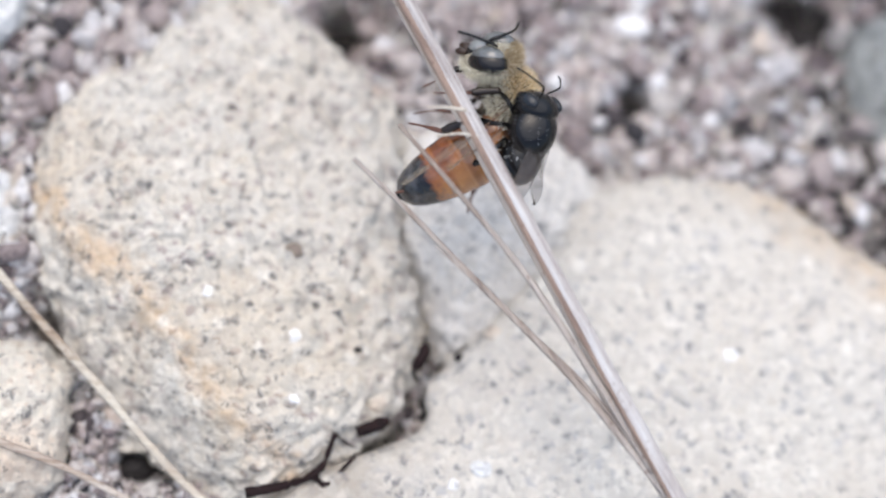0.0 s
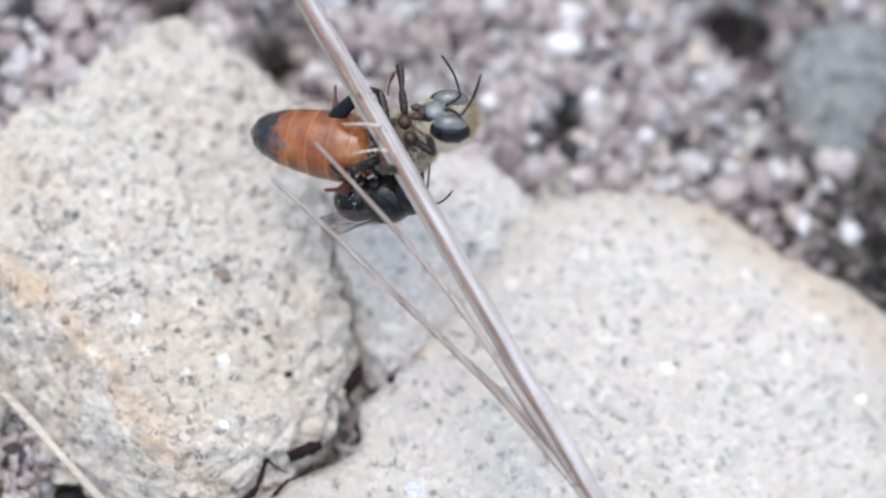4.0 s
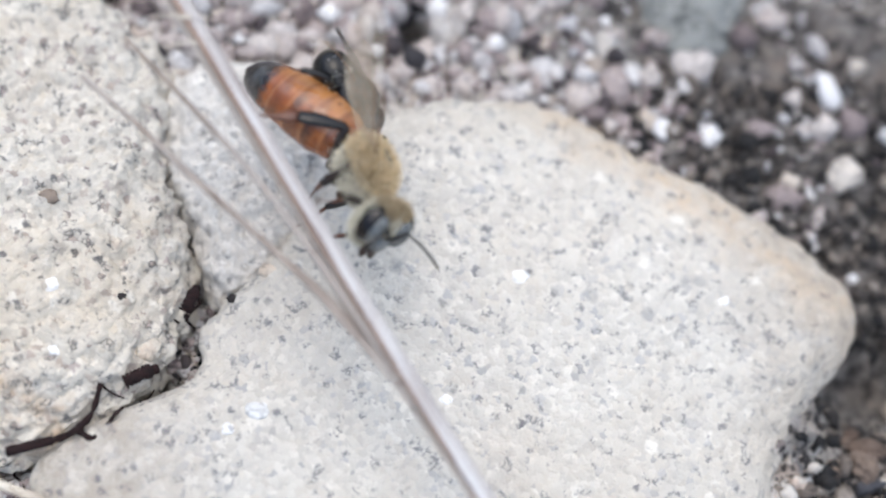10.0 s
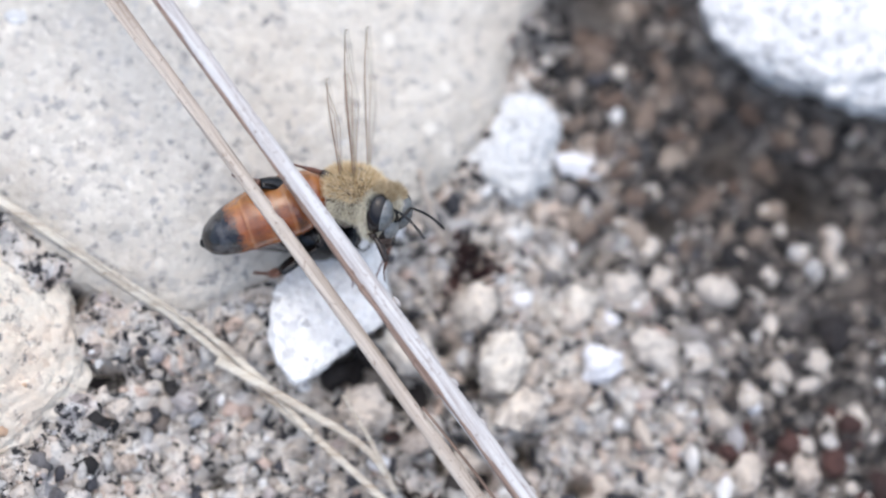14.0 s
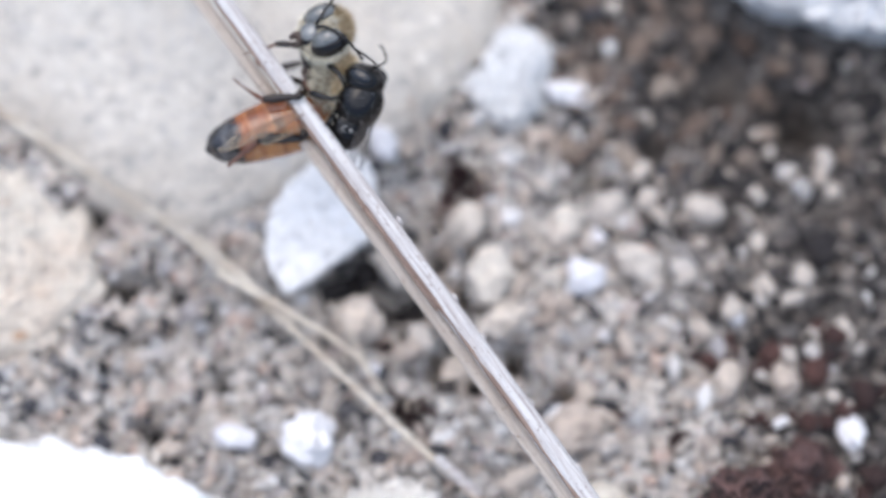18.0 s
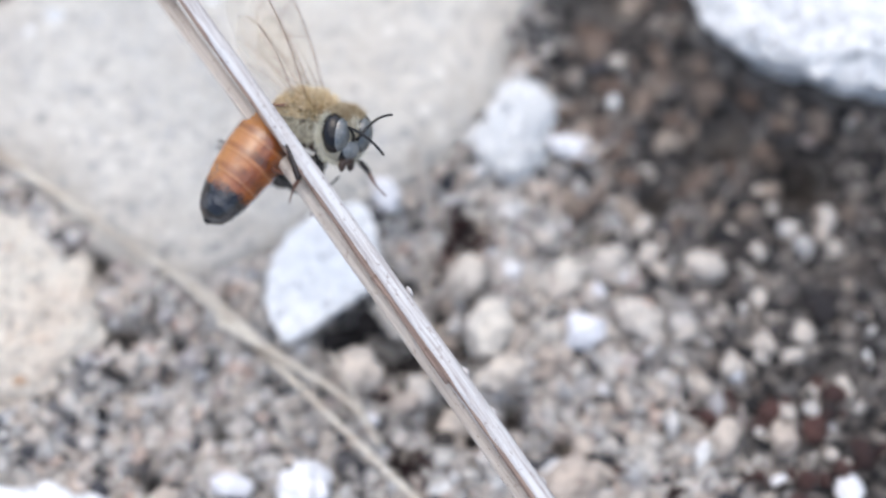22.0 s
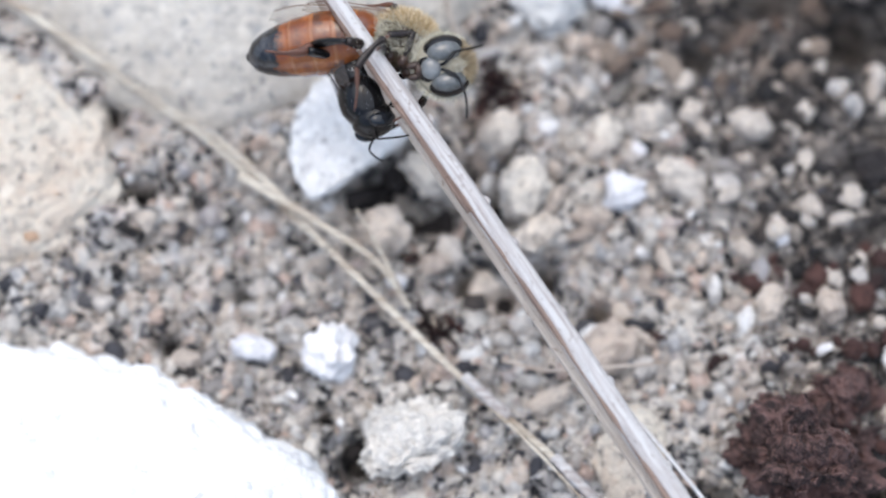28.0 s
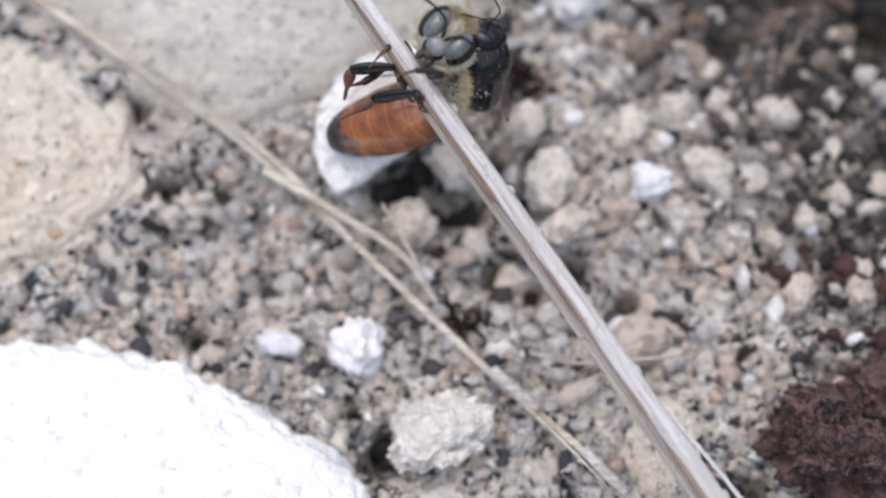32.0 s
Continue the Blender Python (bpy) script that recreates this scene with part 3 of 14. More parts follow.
rock("rock", "pale rough stone beyond the cream rock", "rock", (-61.5, 19.0), [4.6, 4.8, 5.2, 5.0, 4.6, 4.8, 5.4, 5.6, 5.2, 4.8, 4.4, 4.2, 4.0, 4.2, 4.4], -0.2, M_WHITE, rough=0.9, seed=50.0)
rock("rock", "small rough stone beside the cream rock", "rock", (-56.5, 6.7), [4.4, 4.5, 5.0, 5.0, 5.0, 4.9, 5.1, 6.0, 6.2, 6.0, 6.4, 7.8, 6.9, 6.4, 6.7, 6.1, 5.6, 5.8, 5.1, 4.5], 0.3, M_PINK, rough=0.9, seed=14.0)
rock("stone", "angular white limestone chip with grey veins", "stone", (-7.2, -13.7), [4.0, 3.9, 4.0, 4.1, 4.4, 4.7, 5.1, 5.6, 5.5, 5.0, 4.7, 4.3, 4.0, 3.8, 3.7, 3.7, 3.7, 3.5, 3.4, 3.4, 3.4, 3.5, 3.6, 3.8, 4.0, 4.3, 4.5, 4.8, 5.3, 5.5, 5.7, 5.1, 4.4, 3.9, 3.6, 3.4, 3.2, 3.2, 3.2, 3.2, 3.4, 3.6, 3.7, 3.8], 1.5, M_CHIP, box=0.08, under=0.28, rough=0.34, base=-2.4, seed=17.0, pit=0.35, pit_scale=1.7, seg=180, rings=70)
rock("stone", "crumbly white limestone lump sunk in the soil", "stone", (5.5, -3.1), [3.0, 3.4, 4.1, 3.7, 3.6, 3.0, 2.6, 2.2, 2.0, 2.1, 3.2, 4.1, 3.4, 3.2, 3.3, 3.8, 3.5, 3.5, 3.2, 2.9], 0.6, M_WHITE, box=0.35, rough=0.8, base=-4, seed=20.0, seg=180, rings=70, pit=0.3)
rock("rock", "large white limestone rock overhanging a dark hollow", "rock", (34.0, 10.0), [22.0, 19.9, 19.9, 19.8, 16.8, 16.0, 15.6, 13.3, 12.6, 13.1, 14.2, 15.8, 14.6, 13.0, 12.2, 12.1, 12.8, 14.9, 18.3, 19.0], 5.2, M_LIME, box=0.25, under=0.12, rough=0.8, base=-2.6, seed=23.0, seg=260, rings=110, pit=0.2)
rock("rock", "big bright chalk-white stone with a scalloped rim", "rock", (-27.0, -46.0), [21.7, 21.9, 20.6, 18.8, 17.6, 17.8, 17.9, 18.2, 18.9, 19.9, 19.7, 20.7, 20.8, 20.6, 21.6, 20.0, 19.1, 19.4, 19.3, 18.1, 18.1, 19.3, 19.7, 19.8, 21.2, 21.9], 2.6, M_BRIGHT, seg=260, rings=60, box=0.3, rough=0.75, base=-5, seed=26.0, pit=0.3, pit_scale=1.0)
rock("stone", "crumbly pale chalk lump lying on grit", "stone", (-3.5, -34.2), [3.1, 3.6, 2.8, 2.5, 2.4, 2.1, 2.1, 2.4, 2.6, 2.7, 2.5, 2.6, 2.9, 2.8, 2.6, 1.9, 1.7, 1.7, 2.0, 2.6], 0.2, M_CHALK, box=0.35, rough=1.0, seg=200, rings=80, base=-3.0, pit=0.5, pit_scale=1.5, seed=29.0)
rock("stone", "dark red-brown porous cinder lump", "cinder", (21.8, -35.2), [3.8, 3.3, 2.8, 2.6, 2.6, 2.9, 3.4, 3.5, 3.7, 3.3, 3.2, 3.4, 3.0, 2.8, 2.7, 2.6, 2.7, 3.0, 3.6, 4.0], 2.9, M_LAVA, box=0.8, rough=2.3, base=-4, seed=32.0, pit=0.75, pit_scale=0.6, seg=240, rings=110)
rock("stone", "small dark red-brown cinder lump", "cinder", (24.8, -31.2), [2.0, 2.1, 2.3, 1.9, 1.8, 1.9, 2.0, 1.9, 2.0, 2.3, 2.2, 2.1, 2.2, 1.9, 1.8, 1.8, 2.1, 1.9, 1.9, 2.1], 0.8, M_LAVA, box=0.6, rough=1.9, base=-4, seed=35.0, pit=0.6, pit_scale=0.7, seg=160, rings=70)
rock("stone", "white stone at the far side of the soil", "stone", (-12.5, 46.5), [7, 6, 4.5, 4, 5, 6.5, 7, 6, 4.5, 4, 4.5, 6], 1.0, M_WHITE, rough=0.9, seed=38.0)
rock("stone", "grey-green weathered stone in the grit", "stone", (2.5, 36.5), [5, 6, 6.5, 6, 5, 4.5, 4.2, 4.6, 5, 5.5, 5, 4.6], -0.6, M_SLATE, rough=0.9, seed=41.0)
rock("stone", "whitish stone partly buried beside the cream rock", "stone", (-63.5, 33), [5, 5.5, 5, 4, 4.6, 5, 5.2, 5, 4.4, 4.2], 0.4, M_WHITE, rough=0.9, seed=44.0)
rock("stone", "flat yellowish sandstone flake in the grit", "stone", (10.6, -35.6), [3.0, 3.4, 3.6, 3.0, 2.4, 2.2, 2.4, 3.2, 3.6, 3.2], -1.3, M_PINK, rough=0.7, seed=47.0, base=-4)


ROSY_SPOTS = [(-30.1, -16.7, 0.5), (-33.2, -13.6, 0.45), (-27.9, -21.2, 0.7), (-31.3, -9.0, 0.4), (-26.3, -18.4, 0.35), (-32.8, -17.8, 0.4), (-27.2, -8.9, 0.4), (-25.0, -12.4, 0.35), (-29.0, -12.0, 0.3), (-35.0, -11.0, 0.4)]


def inclusion(parent, x, y, r, material, name="inclusion", label=""):
    """A mineral grain set in a rock's face, as part of the rock."""
    px, py = x - parent.location.x / mm, y - parent.location.y / mm
    z = min((math.hypot(v.co.x / mm - px, v.co.y / mm - py), v.co.z / mm) for v in parent.data.vertices)[1]
    v, f = blob_data((r * mm, r * 0.85 * mm, 0.45 * r * mm), 14, 9, 0.35, 1.4, x, (px * mm, py * mm, (z - 0.05) * mm))
    return mesh_object(name, v, f, material, parent, label=label)


for x, y, r, mat, lab in ((-39.6, 18.3, 0.62, M_UMBER, "red-brown inclusion"), (-39.0, 12.8, 0.55, M_CHIP, "white quartz inclusion"), (-44.8, 15.2, 0.45, M_CHIP, "white quartz inclusion"),
                          (-34.9, 12.3, 0.28, M_DARK, "dark mineral inclusion"), (-38.7, 8.8, 0.45, M_CHIP, "white quartz inclusion"), (-44.8, 21.8, 1.0, M_PINK, "cream knob"), (-33.2, 9.4, 0.85, M_PINK, "cream knob")):
    inclusion(cream_rock, x, y, r, mat, "inclusion", lab)
for x, y, r, mat, lab in ((-10.5, 14.2, 0.55, M_CHIP, "white quartz inclusion"), (2.5, 13.1, 0.38, M_CHIP, "white quartz inclusion"), (-28.2, 12.7, 0.36, M_DARK, "dark mineral inclusion"),
                          (-26.0, 14.4, 0.62, M_PINK, "cream inclusion"), (-28.3, 4.2, 0.45, M_CHIP, "white quartz inclusion"), (-15.2, 6.2, 0.4, M_CHIP, "white quartz inclusion"), (-26.6, 5.3, 0.7, M_WHITE, "white quartz inclusion")):
    inclusion(slab_rock, x, y, r, mat, "inclusion", lab)

for x, y, r in ROSY_SPOTS:
    inclusion(rosy_rock, x, y, r * 0.7, M_OCHRE, "inclusion", "rust-orange grain")


# ---------------------------------------------------------------- loose stones
def stone_mesh(name, seed, seg=44, rings=30, planes=11):
    """A broken stone: a ball cut by chance planes, worn round, its faces lumpy with fused grains."""
    rng = random.Random(seed)
    cuts = [(Vector((rng.gauss(0, 1), rng.gauss(0, 1), rng.gauss(0, 1))).normalized(), rng.uniform(0.70, 1.0)) for _ in range(planes)]
    v, f = blob_data((1, 1, 1), seg, rings)
    out = []
    for p in v:
        d = Vector(p).normalized()
        r = 1.12
        for n, k in cuts:
            c = d.dot(n)
            if c > 0.05:
                e = k / c
                h = max(0.0, min(1.0, 0.5 + 0.5 * (e - r) / 0.22))
                r = e * (1 - h) + r * h - 0.055 * h * (1 - h) * 2
        r *= 1 + 0.20 * noise.fractal(d * 2.6 + Vector((seed, 0, seed)), 0.6, 2.2, 5)
        r += 0.16 * (0.4 - noise.voronoi(d * 3.4 + Vector((seed, seed, 0)))[0][0]) + 0.08 * (0.4 - noise.voronoi(d * 8.0 + Vector((0, seed, 0)))[0][0])
        out.append(d * r * mm)
    me = bpy.data.meshes.new(name)
    me.from_pydata(out, [], f)
    me.shade_smooth()
    return me


STONES = [stone_mesh("pebble", 3.3 * k + 1) for k in range(9)]


def pebble(x, y, rx, ry, rz, material, label, turn=0.0, group="", category="pebble", lift=0.3, name="pebble", k=0):
    me = STONES[k % len(STONES)]
    keyed = me.name + "_" + material.name
    data = bpy.data.meshes.get(keyed)
    if data is None:
        data = me.copy()
        data.name = keyed
        data.materials.clear()
        data.materials.append(material)
    ob = new(name, data)
    ob.location = (x * mm, y * mm, (ground_height(x, y) + rz * lift) * mm)
    ob.rotation_euler = (0.45 * math.sin(3.1 * x), 0.45 * math.cos(2.7 * y), turn)
    ob.scale = (rx, ry, rz)
    return tagged(ob, label, category, group)


pebble(-13.3, -28.2, 1.4, 1.0, 0.9, M_PWHITE, "flat white pebble lying on grit", -0.15, k=0, category="pebble", lift=0.3)
pebble(-8.4, -28.8, 1.8, 1.75, 1.6, M_PWHITE, "rounded white pebble with a pointed top", 0.9, k=1, category="pebble", lift=0.45)
pebble(20.1, -25.4, 1.6, 0.9, 0.81, M_PEBBLE, "flat beige pebble on rust-red grit", 1.2, k=6, category="pebble", lift=0.3)
pebble(19.3, -13, 1.35, 1.15, 1.03, M_PEBBLE, "rounded beige pebble in grit", 2.8, k=0, category="pebble", lift=0.3)
pebble(12.5, -12.7, 1.25, 1.05, 0.95, M_PEBBLE, "rounded beige pebble in grit", 0.2, k=1, category="pebble", lift=0.3)
pebble(5.6, -31.6, 1.6, 0.9, 0.81, M_PEBBLE, "flat beige pebble near the straw", 0.5, k=2, category="pebble", lift=0.3)
pebble(9.3, -28.4, 2.2, 1.5, 1.35, M_PEBBLE, "pale flat pebble beside the stalk", 0.8, k=3, category="pebble", lift=0.3)
pebble(15.5, -12, 0.8, 0.8, 0.72, M_PEBBLE, "small round beige pebble", 2.3, k=4, category="pebble", lift=0.3)
pebble(-0.6, -21.6, 1.1, 0.8, 0.72, M_PEBBLE, "pinkish beige pebble by a dark hollow", 2.0, k=6, category="pebble", lift=0.3)
pebble(-1.7, -22.5, 1.0, 0.8, 0.72, M_PEBBLE, "small beige pebble in grit", 0.1, k=0, category="pebble", lift=0.3)
pebble(23.9, -25.5, 1.3, 0.9, 0.81, M_PEBBLE, "beige pebble among cinders", 1.6, k=1, category="pebble", lift=0.3)
pebble(25.8, -18.1, 0.8, 0.8, 0.72, M_PEBBLE, "small beige pebble in grit", 1.9, k=2, category="pebble", lift=0.3)
pebble(14.7, -17, 1.2, 1.8, 1.08, M_PEBBLE, "long pinkish pebble in grit", 1.0, k=3, category="pebble", lift=0.3)
pebble(-23.2, -25.2, 0.7, 0.6, 0.54, M_PEBBLE, "pinkish pebble in grit", 2.6, k=3, category="pebble", lift=0.3)
pebble(-17.7, -29.0, 0.9, 0.7, 0.63, M_PEBBLE, "whitish crumb of grit", 2.9, k=6, category="pebble", lift=0.3)
pebble(-20.5, -20, 0.8, 0.7, 0.63, M_PEBBLE, "small beige pebble in grit", 1.1, k=4, category="pebble", lift=0.3)
pebble(-20.2, -23.2, 0.7, 0.7, 0.63, M_PEBBLE, "small cream pebble in grit", 1.7, k=5, category="pebble", lift=0.3)
pebble(18.6, -21.7, 0.7, 0.7, 0.63, M_PEBBLE, "small tan pebble in grit", 1.6, k=6, category="pebble", lift=0.3)
pebble(9.1, -14.8, 0.9, 0.8, 0.72, M_PEBBLE, "small tan pebble in grit", 0.5, k=0, category="pebble", lift=0.3)
pebble(-2.0, -16.7, 1.9, 1.5, 1.5, M_CREAM, "beige sandstone pebble beside the white chip", 2.6, k=2, category="pebble", lift=0.75)
pebble(-5.0, -20.4, 1.6, 1.5, 1.5, M_CREAM, "beige sandstone pebble under the straw", 0.5, k=3, category="pebble", lift=0.75)
pebble(1.5, -23.9, 0.95, 1.5, 0.95, M_CREAM, "narrow cream pebble standing on end", 2.5, k=4, category="pebble", lift=0.75)
pebble(4.9, -20.8, 1.25, 1.8, 1.25, M_CREAM, "pale cream pebble beside the stalk", 2.3, k=5, category="pebble", lift=0.75)
pebble(4.2, -17.6, 2.0, 1.6, 1.6, M_CREAM, "pinkish beige soil clump in grit", 1.1, k=6, category="pebble", lift=0.4)
pebble(2.6, -13.6, 1.5, 1.3, 1.3, M_CREAM, "pinkish beige soil clump in grit", 1.4, k=0, category="pebble", lift=0.4)
pebble(9.6, -13.6, 1.3, 1.1, 1.1, M_CREAM, "beige soil clump in grit", 1.3, k=8, category="pebble", lift=0.4)
pebble(10.7, -17.9, 1.3, 1.5, 1.17, M_PWHITE, "small white limestone pebble in the grit", 1.9, k=1, category="pebble", lift=0.3)
pebble(20.9, -20.5, 0.65, 0.95, 0.59, M_PWHITE, "small white limestone pebble in the grit", 0.2, k=2, category="pebble", lift=0.3)
pebble(5.8, -13.3, 0.55, 0.7, 0.5, M_PWHITE, "small white limestone pebble in the grit", 1.5, k=3, category="pebble", lift=0.3)
pebble(10.3, -4.2, 0.9, 1.7, 0.81, M_PWHITE, "small white limestone pebble in the grit", 1.4, k=4, category="pebble", lift=0.3)
pebble(11.9, -14.7, 0.6, 0.6, 0.54, M_PWHITE, "small white limestone pebble in the grit", 0.5, k=5, category="pebble", lift=0.3)
pebble(23.4, -28.4, 0.6, 0.4, 0.36, M_PWHITE, "small white limestone pebble in the grit", 0.4, k=0, category="pebble", lift=0.3)
pebble(28, -29.2, 0.9, 1.3, 0.81, M_PWHITE, "small white limestone pebble in the grit", 0.4, k=1, category="pebble", lift=0.3)
pebble(-3, -8.2, 1.2, 1.0, 0.9, M_PWHITE, "small white limestone pebble in the grit", 2.1, k=2, category="pebble", lift=0.3)
pebble(-17.2, 37.9, 0.8, 1.3, 0.72, M_PWHITE, "small white limestone pebble in the grit", 1.6, k=3, category="pebble", lift=0.3)
pebble(-33.5, 40.5, 1.6, 1.2, 1.08, M_PWHITE, "small white limestone pebble in the grit", 1.4, k=4, category="pebble", lift=0.3)
pebble(20.2, -23.8, 0.62, 0.47, 0.47, M_RUST, "dark rust-red cinder crumb", 0.9, k=3, category="cinder", lift=0.3)
pebble(17.9, -23.6, 0.43, 0.31, 0.31, M_RUST, "dark rust-red cinder crumb", 0.9, k=4, category="cinder", lift=0.3)
pebble(19, -24, 0.78, 0.66, 0.62, M_RUST, "dark rust-red cinder crumb", 2.9, k=0, category="cinder", lift=0.3)
pebble(20.4, -22.4, 0.48, 0.36, 0.36, M_RUST, "dark rust-red cinder crumb", 1.3, k=4, category="cinder", lift=0.3)
pebble(20.3, -24.1, 0.33, 0.24, 0.24, M_RUST, "dark rust-red cinder crumb", 1.3, k=5, category="cinder", lift=0.3)
pebble(20.6, -23.3, 0.6, 0.51, 0.48, M_RUST, "dark rust-red cinder crumb", 1.7, k=1, category="cinder", lift=0.3)
pebble(22.3, -24.7, 0.72, 0.54, 0.54, M_RUST, "dark rust-red cinder crumb", 0.3, k=5, category="cinder", lift=0.3)
pebble(24.2, -23.0, 0.5, 0.36, 0.36, M_RUST, "dark rust-red cinder crumb", 0.3, k=6, category="cinder", lift=0.3)
pebble(23, -23.6, 0.9, 0.77, 0.72, M_RUST, "dark rust-red cinder crumb", 1.3, k=2, category="cinder", lift=0.3)
pebble(26.9, -23.9, 0.77, 0.58, 0.58, M_RUST, "dark rust-red cinder crumb", 0.6, k=6, category="cinder", lift=0.3)
pebble(24.6, -25.5, 0.53, 0.38, 0.38, M_RUST, "dark rust-red cinder crumb", 0.6, k=7, category="cinder", lift=0.3)
pebble(26, -25, 0.96, 0.82, 0.77, M_RUST, "dark rust-red cinder crumb", 1.6, k=3, category="cinder", lift=0.3)
pebble(26.5, -21.7, 0.72, 0.54, 0.54, M_RUST, "dark rust-red cinder crumb", 1.0, k=7, category="cinder", lift=0.3)
pebble(28.1, -23.8, 0.5, 0.36, 0.36, M_RUST, "dark rust-red cinder crumb", 1.0, k=8, category="cinder", lift=0.3)
pebble(27.6, -22.5, 0.9, 0.77, 0.72, M_RUST, "dark rust-red cinder crumb", 0.4, k=4, category="cinder", lift=0.3)
pebble(26.4, -28.4, 0.62, 0.47, 0.47, M_RUST, "dark rust-red cinder crumb", 1.9, k=8, category="cinder", lift=0.3)
pebble(24.2, -28.0, 0.43, 0.31, 0.31, M_RUST, "dark rust-red cinder crumb", 1.9, k=9, category="cinder", lift=0.3)
pebble(25.2, -28.5, 0.78, 0.66, 0.62, M_RUST, "dark rust-red cinder crumb", 0.7, k=5, category="cinder", lift=0.3)
pebble(21.2, -28.2, 0.43, 0.32, 0.32, M_RUST, "dark rust-red cinder crumb", 1.2, k=9, category="cinder", lift=0.3)
pebble(22.7, -28.6, 0.3, 0.22, 0.22, M_RUST, "dark rust-red cinder crumb", 1.2, k=10, category="cinder", lift=0.3)
pebble(22, -28.2, 0.54, 0.46, 0.43, M_RUST, "dark rust-red cinder crumb", 0.2, k=6, category="cinder", lift=0.3)
pebble(27.8, -27.7, 0.86, 0.65, 0.65, M_RUST, "dark rust-red cinder crumb", 0.9, k=3, category="cinder", lift=0.3)
pebble(30.6, -26.3, 0.59, 0.43, 0.43, M_RUST, "dark rust-red cinder crumb", 0.9, k=4, category="cinder", lift=0.3)
pebble(29, -26.6, 1.08, 0.92, 0.86, M_RUST, "dark rust-red cinder crumb", 1.9, k=0, category="cinder", lift=0.3)
pebble(-1.6, -27.9, 0.38, 0.29, 0.29, M_RUST, "dark rust-red cinder crumb", 2.6, k=4, category="cinder", lift=0.3)
pebble(-1.2, -26.6, 0.26, 0.19, 0.19, M_RUST, "dark rust-red cinder crumb", 2.6, k=5, category="cinder", lift=0.3)
pebble(-1.6, -27.2, 0.48, 0.41, 0.38, M_RUST, "dark rust-red cinder crumb", 1.2, k=1, category="cinder", lift=0.3)
pebble(-0.1, -27.0, 0.34, 0.25, 0.25, M_RUST, "dark rust-red cinder crumb", 1.7, k=5, category="cinder", lift=0.3)
pebble(-0.9, -26.0, 0.23, 0.17, 0.17, M_RUST, "dark rust-red cinder crumb", 1.7, k=6, category="cinder", lift=0.3)
pebble(-0.6, -26.6, 0.42, 0.36, 0.34, M_RUST, "dark rust-red cinder crumb", 2.3, k=2, category="cinder", lift=0.3)
pebble(16.1, -29.4, 0.34, 0.25, 0.25, M_RUST, "dark rust-red cinder crumb", 1.6, k=6, category="cinder", lift=0.3)
pebble(17.1, -28.8, 0.23, 0.17, 0.17, M_RUST, "dark rust-red cinder crumb", 1.6, k=7, category="cinder", lift=0.3)
pebble(16.5, -29, 0.42, 0.36, 0.34, M_RUST, "dark rust-red cinder crumb", 0.2, k=3, category="cinder", lift=0.3)
pebble(1.6, -9.0, 0.53, 0.4, 0.4, M_RUST, "dark rust-red cinder crumb", 1.2, k=7, category="cinder", lift=0.3)
pebble(1.9, -10.9, 0.36, 0.26, 0.26, M_RUST, "dark rust-red cinder crumb", 1.2, k=8, category="cinder", lift=0.3)
pebble(2.0, -9.9, 0.66, 0.56, 0.53, M_RUST, "dark rust-red cinder crumb", 2.2, k=4, category="cinder", lift=0.3)
pebble(2.9, -11.6, 0.43, 0.32, 0.32, M_RUST, "dark rust-red cinder crumb", 1.6, k=8, category="cinder", lift=0.3)
pebble(4.4, -11.3, 0.3, 0.22, 0.22, M_RUST, "dark rust-red cinder crumb", 1.6, k=9, category="cinder", lift=0.3)
pebble(3.6, -11.2, 0.54, 0.46, 0.43, M_RUST, "dark rust-red cinder crumb", 1.0, k=5, category="cinder", lift=0.3)
pebble(1.5, -11.4, 0.38, 0.29, 0.29, M_RUST, "dark rust-red cinder crumb", 2.9, k=9, category="cinder", lift=0.3)
pebble(0.9, -12.6, 0.26, 0.19, 0.19, M_RUST, "dark rust-red cinder crumb", 2.9, k=10, category="cinder", lift=0.3)
pebble(1.4, -12.1, 0.48, 0.41, 0.38, M_RUST, "dark rust-red cinder crumb", 1.5, k=6, category="cinder", lift=0.3)
pebble(28.7, -33.6, 0.82, 0.61, 0.61, M_RUST, "dark rust-red cinder crumb", 1.7, k=4, category="cinder", lift=0.3)
pebble(30.7, -31.4, 0.56, 0.41, 0.41, M_RUST, "dark rust-red cinder crumb", 1.7, k=5, category="cinder", lift=0.3)
pebble(29.4, -32.2, 1.02, 0.87, 0.82, M_RUST, "dark rust-red cinder crumb", 2.3, k=1, category="cinder", lift=0.3)
pebble(13.1, -27.4, 0.29, 0.22, 0.22, M_RUST, "dark rust-red cinder crumb", 2.5, k=5, category="cinder", lift=0.3)
pebble(12.1, -27.1, 0.2, 0.14, 0.14, M_RUST, "dark rust-red cinder crumb", 2.5, k=6, category="cinder", lift=0.3)
pebble(12.6, -27.4, 0.36, 0.31, 0.29, M_RUST, "dark rust-red cinder crumb", 1.9, k=2, category="cinder", lift=0.3)
pebble(-3.5, -22.1, 0.29, 0.22, 0.22, M_RUST, "dark rust-red cinder crumb", 2.7, k=6, category="cinder", lift=0.3)
pebble(-2.5, -22.2, 0.2, 0.14, 0.14, M_RUST, "dark rust-red cinder crumb", 2.7, k=7, category="cinder", lift=0.3)
pebble(-3.0, -22.0, 0.36, 0.31, 0.29, M_RUST, "dark rust-red cinder crumb", 2.7, k=3, category="cinder", lift=0.3)
pebble(26.8, -34.5, 0.67, 0.5, 0.5, M_RUST, "dark rust-red cinder crumb", 1.8, k=7, category="cinder", lift=0.3)
